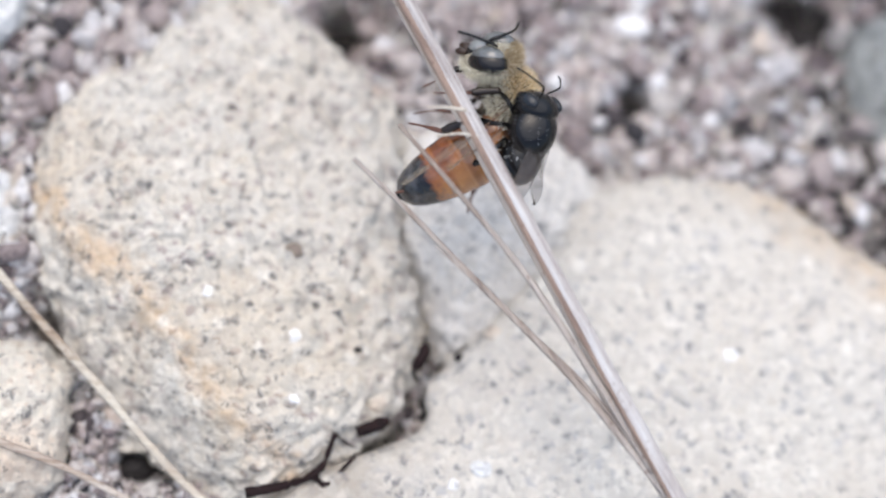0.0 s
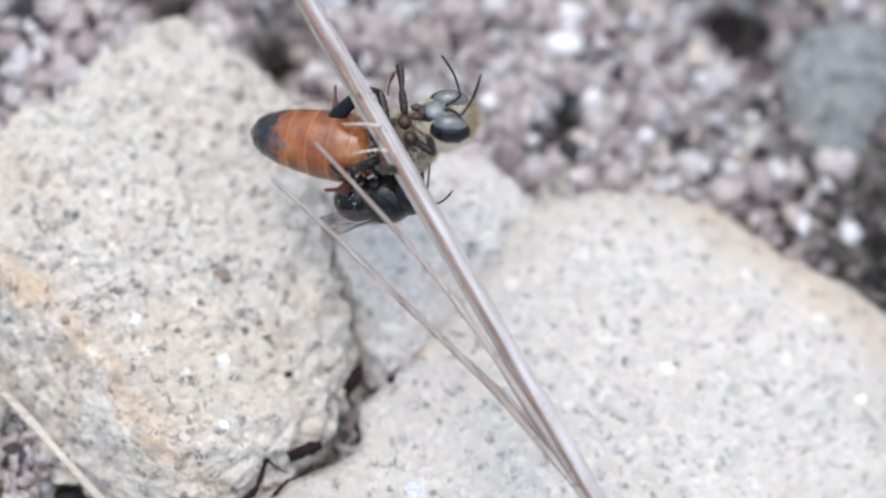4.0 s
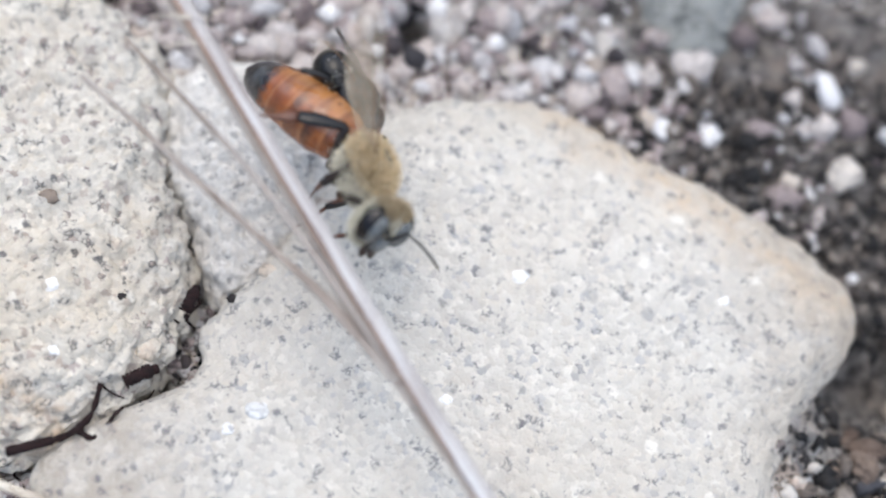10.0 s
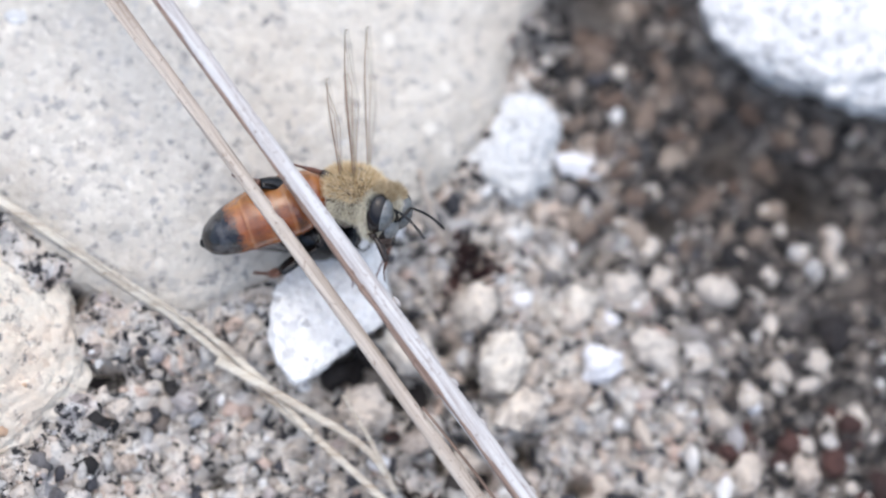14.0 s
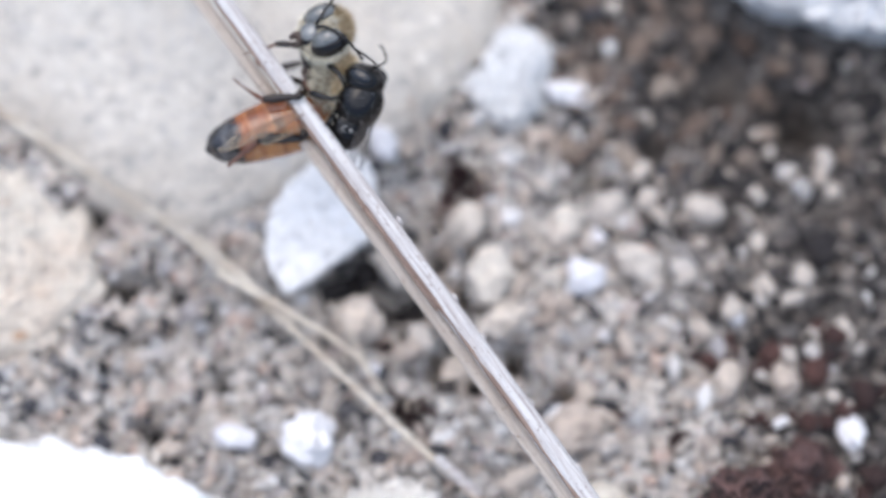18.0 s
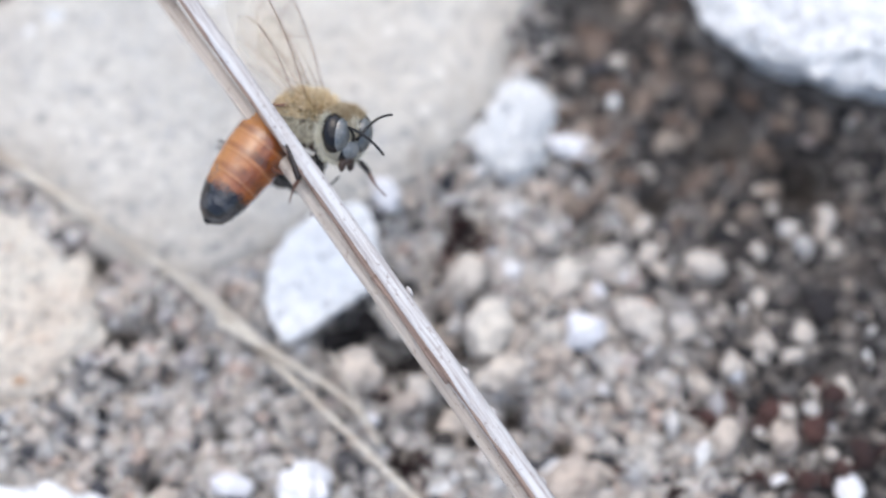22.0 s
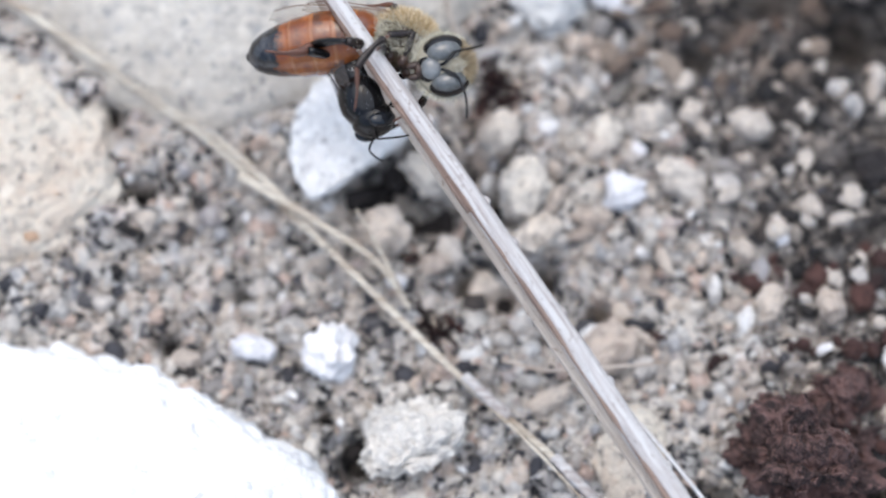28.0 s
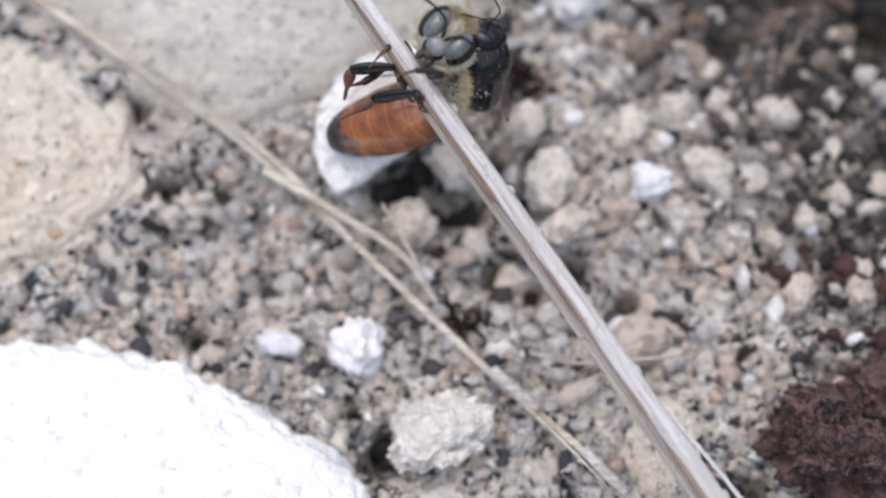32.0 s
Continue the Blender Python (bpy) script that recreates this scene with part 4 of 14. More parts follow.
pebble(28.9, -35.7, 0.46, 0.34, 0.34, M_RUST, "dark rust-red cinder crumb", 1.8, k=8, category="cinder", lift=0.3)
pebble(28, -34.8, 0.84, 0.71, 0.67, M_RUST, "dark rust-red cinder crumb", 0.8, k=4, category="cinder", lift=0.3)
# black lumps added in hollows and cracks as their shade
pebble(26.5, -37.4, 1.8, 1.53, 1.44, M_DARK, "black lump standing in for hollow shade", 0.4, k=0, category="soil clod", lift=-0.25)
pebble(14.4, -38.6, 1.5, 1.27, 1.2, M_DARK, "black lump standing in for hollow shade", 0.4, k=1, category="soil clod", lift=-0.25)
pebble(-7.0, -34.2, 1.1, 0.94, 0.88, M_DARK, "black lump standing in for hollow shade", 0.4, k=2, category="soil clod", lift=-0.25)
pebble(27.4, -16.2, 1.6, 1.36, 1.28, M_DARK, "black lump standing in for hollow shade", 0.4, k=3, category="soil clod", lift=-0.25)
pebble(-16.4, 32.4, 1.2, 1.02, 0.96, M_DARK, "black lump standing in for hollow shade", 0.4, k=4, category="soil clod", lift=-0.25)
pebble(-6.9, -17.9, 1.1, 0.94, 0.88, M_DARK, "black lump standing in for hollow shade", 0.4, k=0, category="soil clod", lift=0.5)
pebble(-5.6, -17.2, 1.3, 1.1, 1.04, M_DARK, "black lump standing in for hollow shade", 0.4, k=1, category="soil clod", lift=0.5)
pebble(-4.2, -16.4, 1.1, 0.94, 0.88, M_DARK, "black lump standing in for hollow shade", 0.4, k=3, category="soil clod", lift=0.5)
pebble(-3.7, -18.8, 1.2, 1.02, 0.96, M_DARK, "black lump standing in for hollow shade", 0.4, k=2, category="soil clod", lift=-0.25)
pebble(-2.0, -19.5, 1.0, 0.85, 0.8, M_DARK, "black lump standing in for hollow shade", 0.4, k=3, category="soil clod", lift=-0.25)
pebble(-0.6, -19.0, 1.1, 0.94, 0.88, M_DARK, "black lump standing in for hollow shade", 0.4, k=4, category="soil clod", lift=-0.25)
pebble(2.6, -18.4, 1.0, 0.85, 0.8, M_DARK, "black lump standing in for hollow shade", 0.4, k=0, category="soil clod", lift=-0.25)
pebble(2.9, -24.8, 0.9, 0.77, 0.72, M_DARK, "black lump standing in for hollow shade", 0.4, k=1, category="soil clod", lift=-0.25)
pebble(-22.2, -17.7, 0.8, 0.68, 0.64, M_DARK, "black lump standing in for hollow shade", 0.4, k=2, category="soil clod", lift=-0.25)
pebble(-40.8, 3.4, 1.2, 1.02, 0.96, M_DARK, "black lump standing in for hollow shade", 0.4, k=3, category="soil clod", lift=1.4)
pebble(-46.0, 5.2, 1.2, 1.02, 0.96, M_DARK, "black lump standing in for hollow shade", 0.4, k=4, category="soil clod", lift=1.4)
pebble(-48.2, 4.6, 1.2, 1.02, 0.96, M_DARK, "black lump standing in for hollow shade", 0.4, k=0, category="soil clod", lift=1.4)
pebble(-33.5, 7.5, 1.1, 0.94, 0.88, M_DARK, "black lump standing in for hollow shade", 0.4, k=2, category="soil clod", lift=1.4)
pebble(-30.4, 17.2, 0.9, 0.77, 0.72, M_DARK, "black lump standing in for hollow shade", 0.4, k=3, category="soil clod", lift=-0.25)
pebble(-19.0, -27.9, 0.8, 0.68, 0.64, M_DARK, "black lump standing in for hollow shade", 0.4, k=1, category="soil clod", lift=-0.25)
pebble(-8.8, -32.6, 0.7, 0.59, 0.56, M_DARK, "black lump standing in for hollow shade", 0.4, k=2, category="soil clod", lift=-0.25)
pebble(0.6, -16.3, 1.0, 0.85, 0.8, M_DARK, "black lump standing in for hollow shade", 0.4, k=3, category="soil clod", lift=-0.25)
pebble(-36.6, 35.7, 2.1, 1.8, 1.5, M_DARK, "black lump standing in for hollow shade", 0.3, k=1, category="soil clod", lift=0.4)
pebble(-3.2, 40, 2.5, 2.8, 2, M_DARK, "black lump standing in for hollow shade", 0.6, k=2, category="soil clod", lift=0.4)
pebble(-4.6, 43.2, 2, 1.8, 1.6, M_DARK, "black lump standing in for hollow shade", 1.1, k=3, category="soil clod", lift=0.4)
pebble(-16.5, 31.7, 1.3, 1, 1, M_DARK, "black lump standing in for hollow shade", 0.2, k=4, category="soil clod", lift=0.4)
pebble(-16.2, 34.7, 0.9, 0.8, 0.8, M_DARK, "black lump standing in for hollow shade", 0.9, k=5, category="soil clod", lift=0.4)
pebble(-43.9, 39.4, 1.6, 1.2, 1.2, M_DARK, "black lump standing in for hollow shade", 0.5, k=6, category="soil clod", lift=0.4)
pebble(-12.6, 33, 0.9, 0.8, 0.8, M_DARK, "black lump standing in for hollow shade", 0.9, k=7, category="soil clod", lift=0.4)


def scatter_pebbles():
    rng = random.Random(5)
    made = 0
    while made < 130:
        x, y = rng.uniform(-62, 36), rng.uniform(-46, 48)
        if in_rock(x, y, 1.04):
            continue
        if x > 10 and -10 < y < 22:
            continue
        r = rng.uniform(0.32, 0.72) * (1.6 if y > 20 else 1.0)
        white = rng.random() < 0.12
        pebble(x, y, r * rng.uniform(0.8, 1.3), r * rng.uniform(0.8, 1.2), r * 0.8, M_PWHITE if white else M_PEBBLE,
               "small white pebble lying in the grit" if white else "small beige pebble half sunk in the grit", rng.uniform(0, 6), "pebbles in the soil", k=made, lift=0.05)
        made += 1


scatter_pebbles()


def humus(x, y):
    """Share of dark humus in the soil: more away from the slab, on the far side of the stalk."""
    a = min(1.0, max(0.0, (x - 8.5 + 0.45 * (y + 8.0)) / 11.0))
    if y > 34:
        a *= max(0.0, 1 - (y - 34) / 10)
    a = max(a, 0.75 * math.exp(-((x - 0.6) ** 2 + (y + 21.5) ** 2) / 9.0), 0.4 * math.exp(-((x + 20.5) ** 2 + (y + 20.0) ** 2) / 7.0), 0.4 * math.exp(-((x + 18.0) ** 2 + (y + 28.0) ** 2) / 6.0))
    return a * (0.88 + 0.4 * noise.noise(Vector((x * 0.16, y * 0.16, 5))))


def in_hole(x, y):
    return any(((x - hx) ** 2 + (y - hy) ** 2) < 0.8 * r * r for hx, hy, r, d in HOLES)


# clear ground round the larger white pebbles
BARE = [(-13.3, -28.2, 2.3), (-8.4, -28.8, 2.6), (1.5, -23.9, 1.5)]


def scatter_grit(name, count, lo, hi, box, seed, label, material):
    """Loose grains, one mesh."""
    rng = np.random.RandomState(seed)
    t = (1 + 5 ** 0.5) / 2
    ico = np.array([(-1, t, 0), (1, t, 0), (-1, -t, 0), (1, -t, 0), (0, -1, t), (0, 1, t), (0, -1, -t), (0, 1, -t), (t, 0, -1), (t, 0, 1), (-t, 0, -1), (-t, 0, 1)]) / 1.9
    tri = [(0, 11, 5), (0, 5, 1), (0, 1, 7), (0, 7, 10), (0, 10, 11), (1, 5, 9), (5, 11, 4), (11, 10, 2), (10, 7, 6), (7, 1, 8),
           (3, 9, 4), (3, 4, 2), (3, 2, 6), (3, 6, 8), (3, 8, 9), (4, 9, 5), (2, 4, 11), (6, 2, 10), (8, 6, 7), (9, 8, 1)]
    verts, faces = [], []
    tries = 0
    while len(verts) < count * 12 and tries < count * 9:
        tries += 1
        x, y = rng.uniform(box[0], box[1]), rng.uniform(box[2], box[3])
        if in_rock(x, y, 0.99) or in_hole(x, y) or any((x - a) ** 2 + (y - b) ** 2 < c * c for a, b, c in BARE):
            continue
        if (rng.rand() < humus(x, y)) != (material is M_HUMUS):
            continue
        r = lo * (hi / lo) ** (rng.rand() ** 2.2)
        z = ground_height(x, y) + r * (rng.uniform(-0.95, 0.05) if material is M_GRAIN else rng.uniform(-0.5, 0.35))
        s = ico * rng.uniform(0.45, 1.5, (12, 1)) * rng.uniform(0.6, 1.35, (1, 3)) * r
        o = len(verts)
        verts += [((x + p[0]) * mm, (y + p[1]) * mm, (z + p[2] * 0.85) * mm) for p in s]
        faces += [(a + o, b + o, c + o) for a, b, c in tri]
    tagged(mesh_object(name, verts, faces, material), label, "gravel", kind="stuff")


scatter_grit("grit", 8200, 0.10, 0.85, (-32, 38, -48, 4), 3, "loose beige, grey and white grit over the soil", M_GRAIN)
scatter_grit("coarse_grit", 8500, 0.22, 1.25, (-68, 30, 14, 56), 4, "coarse mauve-grey and white grit over the soil", M_MAUVE)
scatter_grit("dark_grit", 7500, 0.12, 0.7, (-26, 42, -46, 30), 6, "dark humus crumbs over the soil beside the slab", M_HUMUS)
scatter_grit("crack_grit", 2600, 0.14, 0.6, (-62, -26, -4, 18), 8, "fine grit caught in the cracks between rocks", M_MAUVE)


def scatter_crumbs():
    """Beige soil crumbs that stand out on the dark humus."""
    rng = random.Random(11)
    made = 0
    while made < 110:
        x, y = rng.uniform(4, 34), rng.uniform(-32, -7)
        if in_rock(x, y, 1.03) or in_hole(x, y):
            continue
        r = rng.uniform(0.28, 0.8)
        pebble(x, y, r * rng.uniform(0.8, 1.55), r * rng.uniform(0.7, 1.05), r * 0.8, M_PEBBLE, "beige soil crumb lying on dark humus", rng.uniform(0, 6), "soil crumbs on the humus",
               category="soil crumb", name="soil_crumb", k=made, lift=0.05)
        made += 1
    made = 0
    while made < 70:
        x, y = rng.uniform(9, 30), rng.uniform(-10, 9)
        if in_rock(x, y, 1.03) or in_hole(x, y):
            continue
        r = rng.uniform(0.35, 1.0)
        pebble(x, y, r * rng.uniform(0.8, 1.5), r * rng.uniform(0.7, 1.05), r * 0.8, M_UMBER, "dull brown soil crumb lying on dark humus", rng.uniform(0, 6), "soil crumbs on the humus",
               category="soil crumb", name="soil_crumb", k=made, lift=0.05)
        made += 1


scatter_crumbs()


def straw(label, ctrl, r0, r1, material=None, n=40, name="straw", group="straws on the soil", category="straw", flat=0.6):
    ob = tube(name, ctrl, r0, r1, material or M_STRAW, n=n, sides=8, flat=flat, flute=0.08, wobble=0.25)
    return tagged(ob, label, category, group)


long_straw = straw("long split yellow straw lying across stones and grit",
                   [(-66, 23.5, 1.6), (-57.8, 15.1, 0.9), (-51.1, 8.8, 0.3), (-43.8, 2.2, -0.4), (-36, -1.5, 1.2), (-28.9, -6.0, 1.6), (-20.6, -11.8, 0.4), (-15.9, -15.2, -0.1), (-8.1, -22.6, 0.2),
                    (-3.0, -27.6, -0.2), (1.6, -32.0, -0.4), (6.2, -36.1, 0.1), (12.6, -42.6, -0.6)], 0.30, 0.27, n=110)
tube("splinter", [(-24.5, -8.9, 1.3), (-20.0, -12.0, 0.9), (-15.4, -15.2, 0.5), (-11.8, -18.6, 0.5)], 0.07, 0.16, M_STRAW, long_straw, n=24, sides=6, flat=0.5)
tube("splinter", [(1.6, -32.2, 0.1), (4.6, -35.2, 0.4), (7.6, -38.4, 0.3)], 0.16, 0.06, M_STRAW, long_straw, n=18, sides=6, flat=0.5)
tube("sheath_scrap", [(0.2, -30.4, 0.0), (1.8, -32.0, 0.15), (3.0, -33.1, 0.0)], 0.34, 0.40, M_STEM, long_straw, n=10, sides=8, flat=0.6, label="grey sheath scrap")
tube("sheath_scrap", [(5.8, -35.6, 0.2), (7.2, -37.2, 0.35), (8.4, -38.4, 0.2)], 0.36, 0.34, M_STEM, long_straw, n=10, sides=8, flat=0.6, label="grey sheath scrap")
straw("thin forked yellow straw lying on grit", [(-14.4, -17.2, 0.4), (-9.6, -20.3, 0.9), (-5.4, -23.1, 0.6), (-3.4, -25.8, -0.8)], 0.34, 0.2)
straw("short yellow straw sliver leaning on a pebble", [(-6.7, -19.8, 1.2), (-5.0, -22.7, 0.6), (-3.3, -25.9, -0.9)], 0.1, 0.18)
straw("thin yellow straw beside a longer one", [(-16.2, -14.4, 0.4), (-12.4, -17.8, 0.5), (-8.6, -22.2, 0.5)], 0.14, 0.24)
straw("fine brown twig lying under the stalk", [(2.6, -29.2, -0.9), (5.6, -30.0, -0.6), (10.0, -29.8, -0.3), (13.2, -29.4, -0.9)], 0.14, 0.10, M_TAN, category="twig", name="twig", group="")
straw("dry blade end beside the cream rock", [(-58, 5.0, 0.4), (-52.4, 3.4, 0.0), (-46.5, 1.0, -0.8)], 0.3, 0.2, M_TAN)
straw("short greyish twig standing out of the soil", [(0.8, -9.6, -1.5), (-0.2, -7.6, 0.0), (-1.0, -5.2, 1.4)], 0.20, 0.14, M_TAN, category="twig", name="twig", group="")
straw("short dark twig lying against the slab", [(-2.6, -7.4, -0.4), (-1.6, -6.4, 0.2), (-0.8, -5.3, 0.6)], 0.16, 0.12, M_TWIG, category="twig", name="twig", group="")


def rootlets(label, places, seed, spread, r, up=0.0):
    """A tuft of fine dark rootlets: one thing, its strands as parts."""
    rng = random.Random(seed)
    tuft = tagged(new("rootlet_tuft"), label, "rootlets")
    tuft.location = (places[0][0] * mm, places[0][1] * mm, ground_height(*places[0][:2]) * mm)
    for i in range(len(places) * 5):
        x, y = places[i % len(places)][:2]
        z0 = ground_height(x, y) + up
        a = rng.uniform(0, 6.28)
        q = [(x, y, z0)]
        for s in range(3):
            a += rng.uniform(-0.9, 0.9)
            q.append((q[-1][0] + spread * math.cos(a), q[-1][1] + spread * math.sin(a), z0 + rng.uniform(0.2, 1.3)))
        o = places[0]
        tube("strand", [(p[0] - o[0], p[1] - o[1], p[2] - ground_height(o[0], o[1])) for p in q], r, r * 0.5, M_TWIG, tuft, n=9, sides=5)
    return tuft


def root(label, ctrl, r0, r1, z=0.6):
    """A dark twisted root end caught between the rocks."""
    pts = [(x, y, z + 0.35 * math.sin(2.3 * i)) for i, (x, y) in enumerate(ctrl)]
    return tagged(tube("root", pts, r0, r1, M_TWIG, n=30, sides=8, flat=0.8, wobble=0.7), label, "root", "roots in the crack")


root("dark maroon root end lying in the crack between rocks", [(-41.2, 2.7), (-39.3, 3.2), (-38.1, 3.7), (-37.2, 4.1), (-36.5, 4.9), (-36.2, 5.8), (-35.9, 6.9)], 0.30, 0.16)
root("curled dark maroon root end in the crack", [(-37.2, 4.2), (-36.3, 3.6), (-35.6, 4.2), (-35.1, 4.9), (-34.5, 5.6)], 0.22, 0.10)
root("short dark maroon root stub in the narrow crack", [(-31.1, 11.6), (-30.7, 12.4), (-30.4, 13.3)], 0.40, 0.28, 0.7)
root("black root crumb wedged in the crack", [(-34.5, 7.1), (-33.5, 7.6), (-32.6, 8.1)], 0.40, 0.34, 0.6)
rootlets("tuft of dark reddish rootlets in the crack between rocks", [(-41.0, 2.6), (-38.7, 3.4), (-37.4, 4.6), (-36.0, 5.4), (-35.9, 7.2), (-34.4, 7.3), (-32.7, 8.3)], 2, 0.6, 0.10, 1.4)
rootlets("tuft of dark rootlets in the narrow crack", [(-30.9, 12.2), (-30.7, 13.4), (-30.4, 17.6)], 5, 0.45, 0.15, 1.0)
rootlets("tangle of dark red rootlets on the soil", [(2.1, -11.0), (1.4, -10.0), (3.0, -10.4), (2.6, -12.2)], 3, 0.7, 0.13)
rootlets("dark red root crumbs beside the straw", [(-1.8, -26.6), (-1.0, -27.4), (-2.4, -25.9)], 4, 0.5, 0.13)


# ---------------------------------------------------------------- the stalk, which sways
STALK_BEND = [(-45, 0.6, 0.4), (-20, 0.1, 0.1), (0, 0, 0), (25, -0.35, 0.0), (45, -0.2, 0.0), (65, 0.0, 0.0), (87, 0, 0), (110, 0.4, -0.2), (132, 1.0, -0.6)]


def stalk_radius(s):
    return 0.24 + 0.0037 * (s + 45)


def make_stalk():
    st = tagged(new("grass_stalk"), "weathered greyish dry grass stalk rising from the soil", "grass stalk")
    pts = curve_points(STALK_BEND, 120)
    radii = [stalk_radius(p.x) * mm * (1 + 0.05 * noise.noise(Vector((p.x * 0.5, 0, 0)))) for p in pts]
    v, f = tube_data([p * mm for p in pts], radii, 18, 0.92, 0.02)
    mesh_object("shaft", v, f, M_STEM, st)
    # a brown dry leaf sheath clasping the upper stalk on one side
    sheath = []
    for s, y in ((-44, 0.1), (-20, -0.30), (0, -0.46), (20, -0.62), (40, -0.60), (58, -0.60)):
        sheath.append((s, y, 0.12))
    tube("sheath", sheath, 0.17, 0.30, M_BROWN, st, n=60, sides=10, flat=0.8, flute=0.1, label="dark brown dry leaf sheath", wobble=0.3)
    tube("blade", [(1.7, -3.9, -0.9), (7.5, -2.7, -0.6), (13.2, -1.7, -0.4), (20.6, -1.1, -0.2), (27, -0.8, -0.1)], 0.13, 0.28, M_BLADE, st, n=30, sides=6, flat=0.35, label="thin dry blade")
    tube("blade", [(2.1, -6.9, -2.6), (6.4, -5.6, -2.3), (10.9, -4.4, -2.1), (19.1, -2.3, -1.0), (24.5, -1.4, -0.4), (28.5, -0.8, -0.1)], 0.15, 0.28, M_BLADE, st, n=30, sides=6, flat=0.35, label="thin dry blade")
    tube("blade", [(9, -5.2, -2.3), (14, -3.6, -1.7), (21, -1.6, -0.7), (27, -0.8, -0.1)], 0.06, 0.16, M_BLADE, st, n=24, sides=6, flat=0.35, label="thin dry blade")
    tube("bract", [(1.6, -2.1, -0.1), (2.3, -1.0, 0.2), (2.9, -0.2, 0.3)], 0.05, 0.13, M_STRAW, st, n=8, sides=6)
    tube("bract", [(3.4, -2.4, -0.3), (3.9, -1.2, 0.0), (4.6, -0.3, 0.2)], 0.05, 0.12, M_STRAW, st, n=8, sides=6)
    tube("groove", [(s, -0.72 * stalk_radius(s) - (0.3 if s < 60 else 0), 0.38 * stalk_radius(s)) for s in (50, 62, 75, 87, 100, 115, 130)], 0.18, 0.30, M_BROWN, st, n=60, sides=7, wobble=0.5, label="dark brown groove")
    for s, y in ((58, 0.75), (61, 0.8), (66, 0.82), (71, 0.85), (77, 0.9), (80, 0.9), (52, 0.7)):
        vv, ff = blob_data((0.35 * mm, 0.16 * mm, 0.2 * mm), 8, 6, 0.3, 1.5, s, (s * mm, 0.95 * stalk_radius(s) * mm, 0.1 * mm))
        mesh_object("leaf_scar", vv, ff, M_STEM, st)
    tube("fibre", [(74, 0.60, 0.3), (79, 1.1, 0.35), (86, 1.35, 0.3), (92, 0.85, 0.2)], 0.1, 0.2, M_STEM, st, n=16, sides=6, flat=0.4, label="loose peeling fibre")
    return st


stalk = make_stalk()


def make_second():
    st = tagged(new("grass_stalk"), "thinner tan dry grass stalk beside the grey one", "grass stalk")
    tube("shaft", [(-45, 0.3, 0), (-10, 0.1, 0), (20, -0.1, 0), (55, 0.0, 0), (87, 0, 0), (110, 0.2, -0.3), (128, 0.6, -0.6)], 0.20, 0.72, M_TAN, st, n=90, sides=14, flat=0.7, flute=0.07, wobble=0.12)
    tube("blade", [(14, -0.9, -0.1), (22, -0.8, 0.1), (36, -0.35, 0.25), (44, -0.1, 0.2)], 0.06, 0.2, M_TAN, st, n=24, sides=6, flat=0.4, label="thin dry blade")
    tube("fibre", [(60, 0.5, 0.3), (66, 0.75, 0.35), (74, 0.7, 0.35), (82, 0.5, 0.3)], 0.08, 0.14, M_BROWN, st, n=20, sides=6, flat=0.5, label="brown groove fibre")
    return st


second_stalk = make_second()


# ---------------------------------------------------------------- the bee
BEE_LENGTH = 8.3


